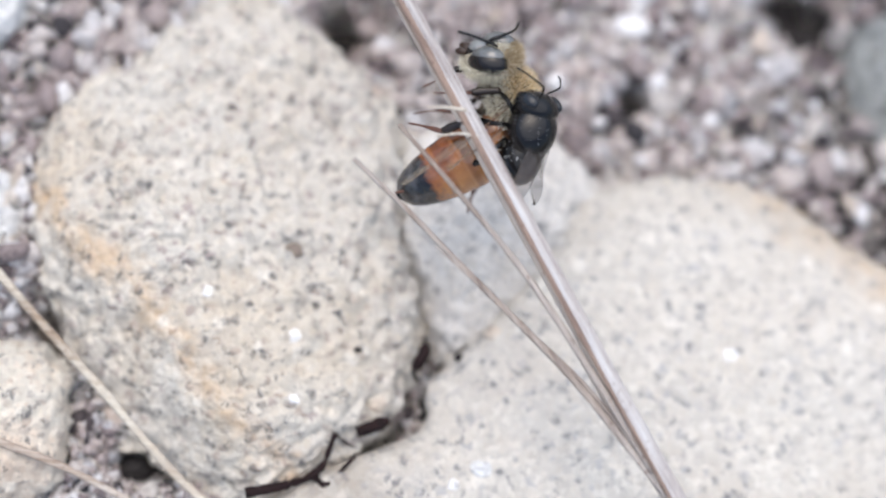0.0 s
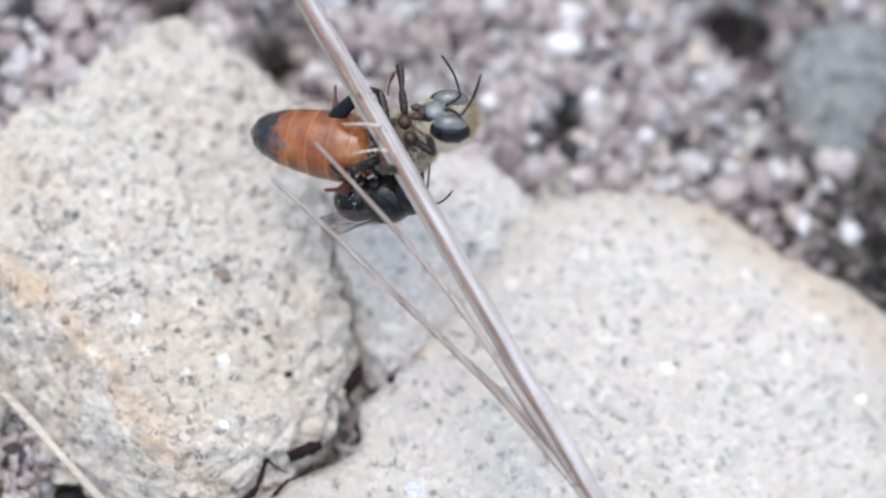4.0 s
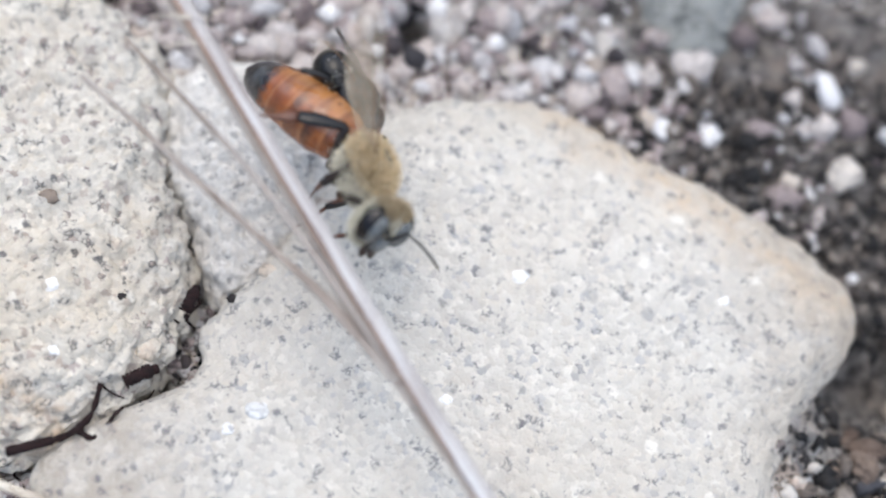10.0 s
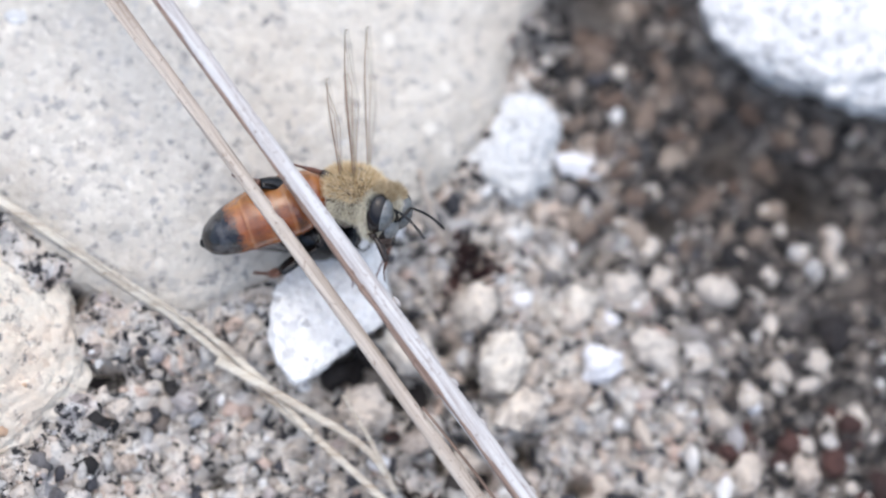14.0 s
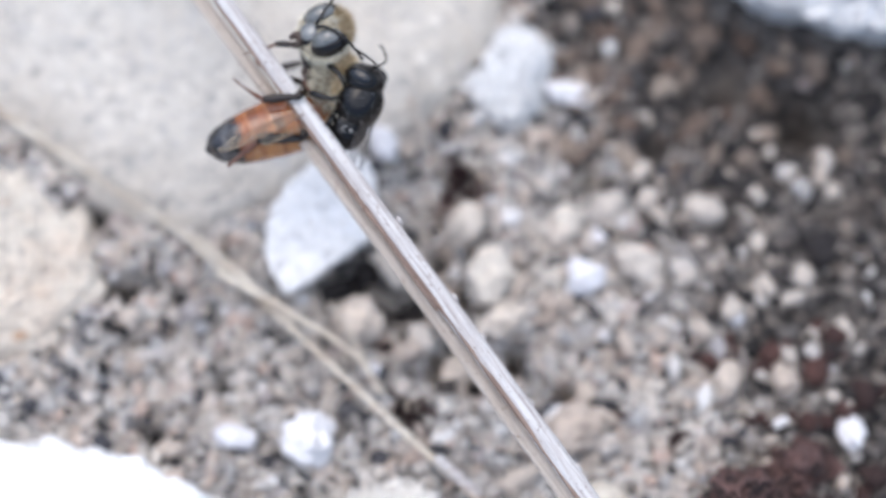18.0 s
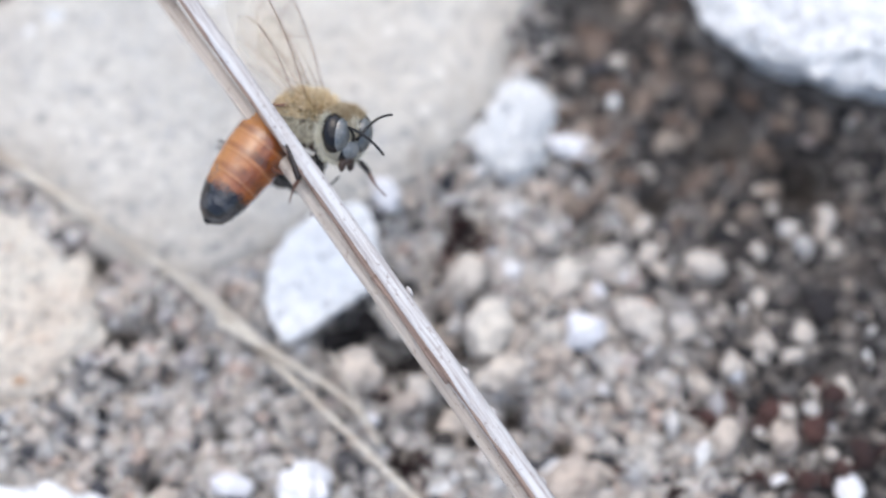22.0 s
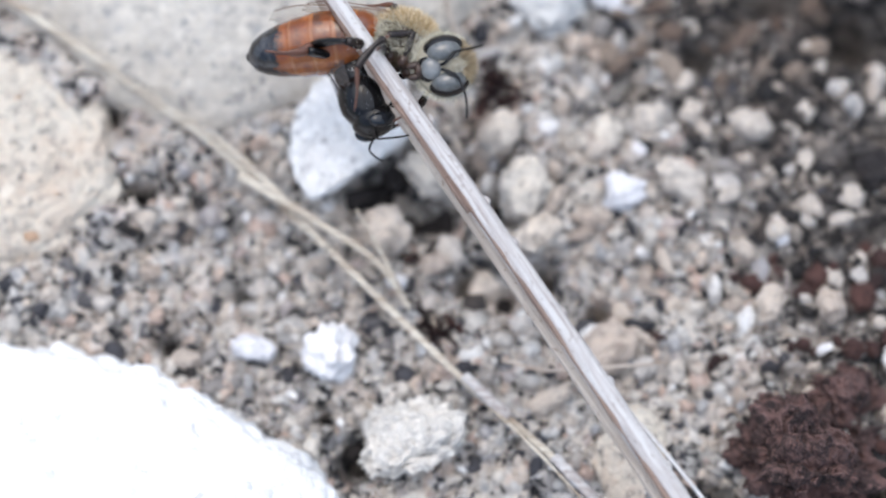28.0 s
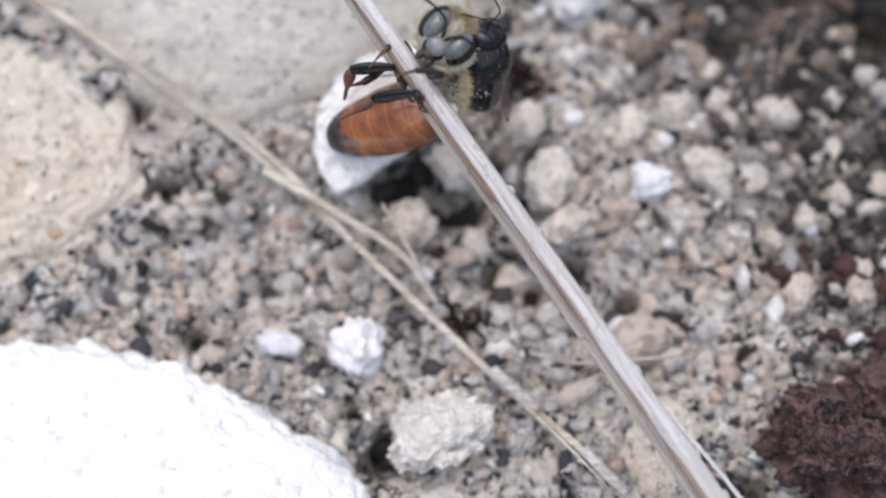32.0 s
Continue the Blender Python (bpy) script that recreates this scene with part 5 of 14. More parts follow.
def abdomen_material():
    """Amber shell: each ring has a pale hind edge and brown flank marks; the last rings turn glossy black with a
    painted grey sheen.
    """
    m, nt, bsdf = base_material("banded_shell")
    v = coords(nt)
    sep = nt.nodes.new("ShaderNodeSeparateXYZ")
    nt.links.new(v, sep.inputs[0])
    along = maths(nt, "MULTIPLY", sep.outputs[0], -1000.0 / BEE_LENGTH)
    n = tex_noise(nt, 520, 5, 0.65, v)
    fine = tex_noise(nt, 1900, 4, 0.65, v)
    amber = ramp(nt, n.outputs["Fac"], [(0.30, (0.12, 0.032, 0.010)), (0.44, (0.23, 0.062, 0.013)), (0.58, (0.33, 0.100, 0.020)), (0.72, (0.48, 0.21, 0.07))])
    step = maths(nt, "FRACT", maths(nt, "MULTIPLY_ADD", fine.outputs["Fac"], 0.10, maths(nt, "MULTIPLY", along, 6.0)))
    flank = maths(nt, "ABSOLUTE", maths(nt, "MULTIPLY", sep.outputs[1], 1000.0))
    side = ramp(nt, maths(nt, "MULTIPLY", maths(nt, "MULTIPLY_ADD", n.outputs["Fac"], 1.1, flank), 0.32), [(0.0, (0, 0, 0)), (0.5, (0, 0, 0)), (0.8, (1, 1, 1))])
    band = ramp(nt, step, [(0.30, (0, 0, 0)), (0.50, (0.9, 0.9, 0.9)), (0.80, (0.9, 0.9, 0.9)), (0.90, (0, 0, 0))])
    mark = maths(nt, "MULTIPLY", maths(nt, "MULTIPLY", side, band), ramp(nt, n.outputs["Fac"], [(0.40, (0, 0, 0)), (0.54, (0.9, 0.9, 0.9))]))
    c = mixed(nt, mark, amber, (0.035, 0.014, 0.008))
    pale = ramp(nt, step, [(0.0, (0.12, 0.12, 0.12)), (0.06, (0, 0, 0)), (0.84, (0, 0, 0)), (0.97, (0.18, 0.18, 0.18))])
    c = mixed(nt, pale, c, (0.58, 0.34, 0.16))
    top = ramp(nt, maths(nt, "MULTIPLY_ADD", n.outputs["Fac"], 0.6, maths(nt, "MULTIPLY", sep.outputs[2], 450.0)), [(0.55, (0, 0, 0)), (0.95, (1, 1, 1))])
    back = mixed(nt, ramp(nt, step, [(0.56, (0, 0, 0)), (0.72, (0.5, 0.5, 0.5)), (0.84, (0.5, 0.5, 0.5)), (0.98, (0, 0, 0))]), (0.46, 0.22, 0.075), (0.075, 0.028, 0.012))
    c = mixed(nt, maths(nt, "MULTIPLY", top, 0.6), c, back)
    tail = ramp(nt, maths(nt, "MULTIPLY", maths(nt, "MULTIPLY_ADD", n.outputs["Fac"], 0.60, along), 0.7), [(0.705, (0, 0, 0)), (0.765, (1, 1, 1))])
    # black tail, its blotchy grey sheen put into the colour
    c = mixed(nt, tail, c, mixed(nt, ramp(nt, tex_noise(nt, 480, 3, 0.6, v).outputs["Fac"], [(0.48, (0, 0, 0)), (0.72, (0.7, 0.7, 0.7))]), (0.010, 0.009, 0.010), (0.15, 0.15, 0.16)))
    nt.links.new(c, bsdf.inputs["Base Color"])
    bsdf.inputs["Roughness"].default_value = 0.17
    bsdf.inputs["Specular IOR Level"].default_value = 0.8
    bump(nt, bsdf, fine.outputs["Fac"], 0.25, 0.00012)
    return m


M_ABDOMEN = abdomen_material()
M_BLACK = shell_material("black_shell", (0.007, 0.0065, 0.007), 0.20, 0.3, 1200, 0.42)
M_SOOT = shell_material("dark_brown_shell", (0.055, 0.030, 0.020), 0.35, 0.5, 1200)
M_FACE = shell_material("grey_face", (0.20, 0.21, 0.21), 0.18, 0.5, 1700, 0.9)
# Eye's sky sheen put into its colour as grey; the eye is dark.
M_EYE_SHEEN = shell_material("glossy_eye", (0.15, 0.157, 0.155), 0.12, 0.5, 2200, 1.0)
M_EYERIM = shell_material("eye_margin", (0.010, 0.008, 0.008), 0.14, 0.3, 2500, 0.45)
M_JET = shell_material("jet_eye", (0.011, 0.013, 0.017), 0.10, 0.3, 2500, 0.6)
M_LEG = shell_material("leg_shell", (0.026, 0.018, 0.015), 0.26, 0.4, 1800, 0.45)
M_RUSTLEG = shell_material("reddish_leg", (0.15, 0.062, 0.038), 0.38, 0.5, 1800)
M_UNDER = shell_material("brown_thorax_shell", (0.10, 0.070, 0.040), 0.5, 0.5, 1500)
M_HEAD = shell_material("buff_head_shell", (0.40, 0.36, 0.27), 0.6, 0.4, 1500)
M_FUR = hair_material("golden_fur", [(0.0, (0.32, 0.21, 0.09)), (0.35, (0.64, 0.50, 0.28)), (0.75, (0.79, 0.67, 0.45)), (1.0, (0.86, 0.78, 0.62))])
M_PALEFUR = hair_material("pale_fur", [(0.0, (0.50, 0.47, 0.36)), (0.6, (0.72, 0.69, 0.56)), (1.0, (0.84, 0.82, 0.74))])
M_BROWNFUR = hair_material("brown_fur", [(0.0, (0.22, 0.16, 0.09)), (0.6, (0.46, 0.36, 0.22)), (1.0, (0.68, 0.60, 0.44))])
M_GREYFUR = hair_material("grey_fur", [(0.0, (0.10, 0.10, 0.11)), (1.0, (0.36, 0.36, 0.37))])
M_WHITEFUR = hair_material("white_fur", [(0.0, (0.70, 0.69, 0.66)), (1.0, (0.86, 0.86, 0.85))])
M_WING = wing_material("bee_wing", (0.60, 0.50, 0.36), 0.80)
M_SMOKE = wing_material("smoky_wing", (0.13, 0.11, 0.10), 0.55)
M_VEIN = shell_material("wing_vein", (0.15, 0.066, 0.030), 0.4)


def fur(name, parent, material, radii, centre, count, length, seed, keep=lambda p: True, lean=(-0.35, 0, 0), width=0.035, label=""):
    """Short tapered hairs on an ellipsoid, each a thin three-sided spike."""
    rng = random.Random(seed)
    verts, faces = [], []
    made = 0
    while made < count:
        d = Vector((rng.gauss(0, 1), rng.gauss(0, 1), rng.gauss(0, 1))).normalized()
        if not keep(d):
            continue
        made += 1
        root = Vector((centre[0] + d.x * radii[0] * 0.97, centre[1] + d.y * radii[1] * 0.97, centre[2] + d.z * radii[2] * 0.97))
        way = (d + Vector(lean) + Vector((rng.uniform(-.45, .45), rng.uniform(-.45, .45), rng.uniform(-.45, .45)))).normalized()
        l = length * rng.uniform(0.5, 1.35)
        side = way.cross(Vector((rng.uniform(-1, 1), rng.uniform(-1, 1), 0.3))).normalized() * width
        other = way.cross(side)
        o = len(verts)
        for p in (root + side, root - side * 0.5 + other * 0.9, root - side * 0.5 - other * 0.9, root + way * l):
            verts.append(p * mm)
        faces += [(o, o + 1, o + 3), (o + 1, o + 2, o + 3), (o + 2, o, o + 3)]
    return mesh_object(name, verts, faces, material, parent, smooth=False, label=label)


def scaled(v):
    return [(a * mm, b * mm, c * mm) for a, b, c in v]


def body_blob(name, radii, centre, material, parent, seg=28, rings=18, rough=0.03, seed=1, power=1.0, shape=None, label=""):
    v, f = blob_data(radii, seg, rings, rough, 1.5, seed, centre, power, shape)
    return mesh_object(name, scaled(v), f, material, parent, label=label)


def limb(name, length, widths, material, parent, flat=1.0, bow=0.0, sides=10):
    """A limb segment along x from its joint at the origin; widths run along it."""
    n = 14
    pts = [Vector((length * i / (n - 1), 0, bow * math.sin(math.pi * i / (n - 1)))) * mm for i in range(n)]
    radii = []
    for i in range(n):
        u = i / (n - 1) * (len(widths) - 1)
        k = min(int(u), len(widths) - 2)
        radii.append((widths[k] + (widths[k + 1] - widths[k]) * (u - k)) * mm)
    v, f = tube_data(pts, radii, sides, flat)
    return mesh_object(name, v, f, material, parent)


def bristles(parent, length, r, count, seed, material, reach=0.25):
    """Stiff hairs along a limb segment."""
    rng = random.Random(seed)
    verts, faces = [], []
    for _ in range(count):
        x, a = rng.uniform(0.1, 0.95) * length, rng.uniform(0, 6.28)
        d = Vector((0.5, math.cos(a), math.sin(a))).normalized()
        p = Vector((x, math.cos(a) * r * 0.9, math.sin(a) * r * 0.9))
        o = len(verts)
        verts += [(p + Vector((0.02, 0, 0))) * mm, (p - Vector((0.02, 0, 0))) * mm, (p + Vector((0, -math.sin(a), math.cos(a))) * 0.02) * mm, (p + d * reach * rng.uniform(0.6, 1.2)) * mm]
        faces += [(o, o + 1, o + 3), (o + 1, o + 2, o + 3), (o + 2, o, o + 3)]
    return mesh_object("bristles", verts, faces, material, parent, smooth=False)


def make_leg(parent, joints, widths, mats, hind=False):
    """Upper leg at the hip; shin and foot are parts of it, each with its joint at its own origin and its length along x."""
    j = [Vector(p) for p in joints]
    a, b, c = ((j[i + 1] - j[i]).length for i in range(3))
    femur = limb("leg", a, (widths[0] * 0.6, widths[0], widths[0] * 1.05, widths[0] * 0.8), mats[0], parent)
    shin = limb("shin", b, (widths[1] * 0.55, widths[1] * 0.8, widths[1], widths[1] * 1.1, widths[1] * 0.85), mats[1], femur, 0.55 if hind else 0.8, 0.08)
    w = widths[2]
    foot = limb("foot", c, (w, w * 1.5, w * 1.5, w * 1.2, w * 0.62, w * 0.5, w * 0.42, w * 0.5, w * 0.36) if hind else (w, w * 1.15, w, w * 0.62, w * 0.5, w * 0.42, w * 0.5, w * 0.36), mats[2], femur, 0.7, -0.12)
    bristles(femur, a, widths[0], 40, int(a * 100), M_PALEFUR, 0.3)
    return femur, shin, foot


def wing_outline(u, length, width):
    lead = 0.10 * width * math.sin(math.pi * u) + 0.03 * width
    trail = -width * (0.14 + 0.86 * math.sin(math.pi * min(1, u * 0.92 + 0.04)) ** 0.8 * (0.35 + 0.75 * u) / 0.95) * (1 if u < 0.97 else 0.75)
    return lead, trail


def make_wing(parent, turn, length, width, material, mirror, veins=True):
    verts, faces = [], []
    n, m = 26, 7
    for i in range(n):
        u = i / (n - 1)
        lead, trail = wing_outline(u, length, width)
        round_tip = (1 - max(0, (u - 0.86) / 0.14) ** 2) ** 0.5 if u > 0.86 else 1
        for j in range(m):
            w = j / (m - 1)
            y = (lead + (trail - lead) * w) * round_tip - (1 - round_tip) * width * 0.35
            verts.append((u * length * mm, y * mirror * mm, (0.10 * math.sin(u * 9 + w * 5) * (0.2 + u) + 0.12 * (j % 2)) * mm))
    for i in range(n - 1):
        for j in range(m - 1):
            faces.append((i * m + j, i * m + j + 1, (i + 1) * m + j + 1, (i + 1) * m + j))
    wing = mesh_object("wing", verts, faces, material, parent, label="clear brownish wing" if veins else "smoky dark wing")
    wing.matrix_basis = turn
    if veins:
        k = mirror
        for ctrl, r in (([(0, 0.05, 0), (length * 0.4, width * 0.13, 0.1), (length * 0.75, width * 0.10, 0.1), (length * 0.95, -width * 0.10, 0.1)], 0.042),
                        ([(0, -0.05, 0.05), (length * 0.35, -width * 0.12, 0.1), (length * 0.62, -width * 0.30, 0.1)], 0.024),
                        ([(0, -0.1, 0.05), (length * 0.3, -width * 0.38, 0.1), (length * 0.52, -width * 0.72, 0.1)], 0.018),
                        ([(length * 0.45, width * 0.1, 0.1), (length * 0.5, -width * 0.22, 0.12), (length * 0.55, -width * 0.5, 0.1)], 0.015),
                        ([(length * 0.62, -width * 0.3, 0.1), (length * 0.7, -width * 0.1, 0.12), (length * 0.74, width * 0.08, 0.1)], 0.015)):
            tube("vein", [(a, b * k, c) for a, b, c in ctrl], r, r * 0.6, M_VEIN, wing, n=12, sides=5)
    return wing


def spun(root, direction, flat):
    """Pose with x along a direction and z near flat."""
    x = Vector(direction).normalized()
    z = Vector(flat)
    z = (z - x * z.dot(x)).normalized()
    y = z.cross(x)
    return Matrix(((x.x, y.x, z.x, root[0] * mm), (x.y, y.y, z.y, root[1] * mm), (x.z, y.z, z.z, root[2] * mm), (0, 0, 0, 1)))


def make_head(root):
    """Head with its neck at the origin: x out of the face, z to the crown."""
    head = body_blob("head", (1.0, 1.95, 1.75), (0.85, 0, -0.05), M_HEAD, root, seed=4)
    fur("fur", head, M_PALEFUR, (1.0, 1.98, 1.78), (0.80, 0, -0.05), 3200, 0.46, 3, lambda d: d.x < 0.15 and d.z < 0.75, (0.35, 0, 0.0), 0.024, "pale fur behind the eyes")
    fur("fur", head, M_BROWNFUR, (1.15, 1.7, 1.78), (0.85, 0, -0.05), 1500, 0.5, 7, lambda d: d.z > 0.62 and d.x < 0.75, (0.1, 0, 0.5), 0.024, "brown fur on the crown")
    brow = body_blob("brow", (0.62, 0.46, 0.85), (1.36, 0, 0.66), M_HEAD, head, seed=15, label="buff brow with sparse pale hairs")
    fur("fur", brow, M_PALEFUR, (0.62, 0.46, 0.85), (1.36, 0, 0.66), 200, 0.20, 8, lambda d: d.x > 0.0, (0.2, 0, 0.3), 0.02)
    body_blob("muzzle", (0.70, 0.98, 1.0), (1.14, 0, -0.78), M_EYERIM, head, seed=6, label="dark lower face", power=0.8)
    body_blob("face_plate", (0.60, 0.76, 0.76), (1.42, 0, -0.80), M_FACE, head, seed=5, label="glossy grey face plate", power=0.8, rough=0.02)
    body_blob("lip", (0.30, 0.46, 0.26), (1.48, 0, -1.62), M_SOOT, head, seed=7)
    for sgn, side in ((1, "left"), (-1, "right")):
        # dark eye, then a proud grey lens that stands for its sky reflection
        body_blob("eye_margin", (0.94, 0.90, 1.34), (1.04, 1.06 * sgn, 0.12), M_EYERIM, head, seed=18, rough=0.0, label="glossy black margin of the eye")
        body_blob("eye", (0.82, 0.74, 1.14), (1.35, 0.96 * sgn, 0.12), M_EYE_SHEEN, head, seed=8, rough=0.0, label="compound eye with grey sky sheen painted in")
        body_blob("mandible", (0.24, 0.24, 0.46), (1.36, 0.36 * sgn, -1.9), M_SOOT, head, 14, 10, seed=9, label="dark brown mandible")
        tube("scape", [(1.95, 0.14 * sgn, -0.20), (2.12, 0.26 * sgn, 0.08), (2.18, 0.50 * sgn, 0.42), (2.20, 0.80 * sgn, 0.72)], 0.11, 0.09, M_BLACK, head, n=12, sides=8)
        BEE_PARTS[side, "antenna"] = limb("antenna", 2.9, (0.065, 0.09, 0.09, 0.09, 0.09, 0.08), M_BLACK, head, bow=0.2, sides=8)
    for ob in [head, *head.children_recursive]:
        for v in ob.data.vertices:
            v.co *= 0.96
    return head


ABDOMEN_PROFILE = ((0.0, 1.25), (0.10, 1.80), (0.26, 2.14), (0.44, 2.12), (0.60, 1.94), (0.75, 1.72), (0.87, 1.40), (0.95, 1.02), (1.0, 0.42))


def abdomen_radius(u):
    for (a, p), (b, q) in zip(ABDOMEN_PROFILE, ABDOMEN_PROFILE[1:]):
        if u <= b:
            k = (u - a) / (b - a)
            k = k * k * (3 - 2 * k) * 0.35 + k * 0.65
            return p + (q - p) * k
    return 0.42


def make_abdomen(root):
    """Abdomen with its waist at the origin, six overlapping rings along -x."""
    abdomen = body_blob("abdomen", (BEE_LENGTH * 0.44, 1.2, 1.1), (-BEE_LENGTH * 0.44, 0, 0), M_SOOT, root, 28, 24, 0.0, 10, 0.75)
    for i in range(6):
        a, b = i / 6, (i + 1.14) / 6
        rings, verts, faces = 10, [], []
        for q in range(rings):
            u = min(a + (b - a) * q / (rings - 1), 0.998)
            lift = 0.02 + 0.022 * q / (rings - 1)
            r = abdomen_radius(u) + lift if q < rings - 1 else abdomen_radius(u) - 0.03
            for k in range(40):
                t = 2 * math.pi * k / 40
                verts.append((-u * BEE_LENGTH * mm, r * math.cos(t) * mm, (r * 0.90 * math.sin(t) - 0.5 * u * u) * mm))
        for q in range(rings - 1):
            for k in range(40):
                j = (k + 1) % 40
                faces.append((q * 40 + k, q * 40 + j, (q + 1) * 40 + j, (q + 1) * 40 + k))
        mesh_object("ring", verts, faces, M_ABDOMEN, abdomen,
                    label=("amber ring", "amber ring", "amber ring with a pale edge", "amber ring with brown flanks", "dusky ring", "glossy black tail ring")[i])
    body_blob("tail", (0.30, 0.36, 0.32), (-BEE_LENGTH * 0.99, 0, -0.5), M_BLACK, abdomen, 20, 12, 0.02, 19, label="glossy black tail tip")
    fur("fur", abdomen, M_GREYFUR, (BEE_LENGTH / 2, 1.25, 1.1), (-BEE_LENGTH / 2, 0, -0.4), 240, 0.30, 12, lambda d: d.x < -0.6, (-0.9, 0, 0), 0.016, "grey hairs on the tail")
    fur("fur", abdomen, M_FUR, (BEE_LENGTH / 2, 1.95, 1.75), (-BEE_LENGTH / 2, 0, 0), 700, 0.45, 13, lambda d: d.x > 0.6, (-0.5, 0, 0), 0.022, "golden hairs at the waist")
    return abdomen


BEE_PARTS = {}


def make_bee():
    root = tagged(new("honey_bee"), "amber and black honey bee with a golden furry thorax", "bee")
    thorax = body_blob("thorax", (2.1, 1.78, 1.72), (0, 0, 0), M_UNDER, root)
    bald = lambda d: d.x * d.x * 1.2 + d.y * d.y * 2.2 > 0.13
    fur("fur", thorax, M_FUR, (2.1, 1.78, 1.72), (0, 0, 0), 5000, 0.56, 1, lambda d: d.z > 0.05 and bald(d), (-0.2, 0, 0), 0.025, "golden fur")
    fur("fur", thorax, M_PALEFUR, (2.1, 1.78, 1.72), (0, 0, 0), 4200, 0.45, 2, lambda d: -0.75 < d.z < 0.3, (0.1, 0, -0.2), 0.025, "pale grey-buff fur")
    body_blob("back_plate", (0.85, 0.60, 0.30), (0.0, 0, 1.50), M_SOOT, thorax, label="bald brown patch on the back")
    for x, y in ((1.0, 0.55), (0.0, 0.6), (-1.0, 0.6)):
        for sgn in (-1, 1):
            body_blob("hip", (0.42, 0.48, 0.5), (x, y * sgn, -1.45), M_SOOT, root, 14, 10, label="dark brown leg base")
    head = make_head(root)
    abdomen = make_abdomen(root)
    plans = {"fore": ([(1.1, .8, -1.4), (2.1, 2.1, -1.5), (2.5, 1.5, -3.0), (2.2, .5, -5.0)], (0.26, 0.24, 0.13), (M_LEG, M_LEG, M_RUSTLEG)),
             "middle": ([(0.0, .9, -1.6), (.3, 2.9, -1.9), (-.2, 2.5, -4.1), (.6, 1.2, -6.2)], (0.29, 0.28, 0.15), (M_LEG, M_LEG, M_RUSTLEG)),
             "hind": ([(-1.1, .9, -1.5), (-2.6, 2.9, -1.6), (-4.6, 2.4, -3.6), (-6.6, 1.6, -5.0)], (0.33, 0.46, 0.25), (M_LEG, M_BLACK, M_RUSTLEG))}
    for side in ("left", "right"):
        for k, (joints, widths, mats) in plans.items():
            BEE_PARTS[side, k, "leg"], BEE_PARTS[side, k, "shin"], BEE_PARTS[side, k, "foot"] = make_leg(root, joints, widths, mats, k == "hind")
        BEE_PARTS[side, "fore", "wing"] = make_wing(root, Matrix(), 9.2, 3.0, M_WING, 1)
        BEE_PARTS[side, "hind", "wing"] = make_wing(root, Matrix(), 6.2, 2.1, M_WING, 1)
    return root, head, abdomen


bee, bee_head, bee_abdomen = make_bee()


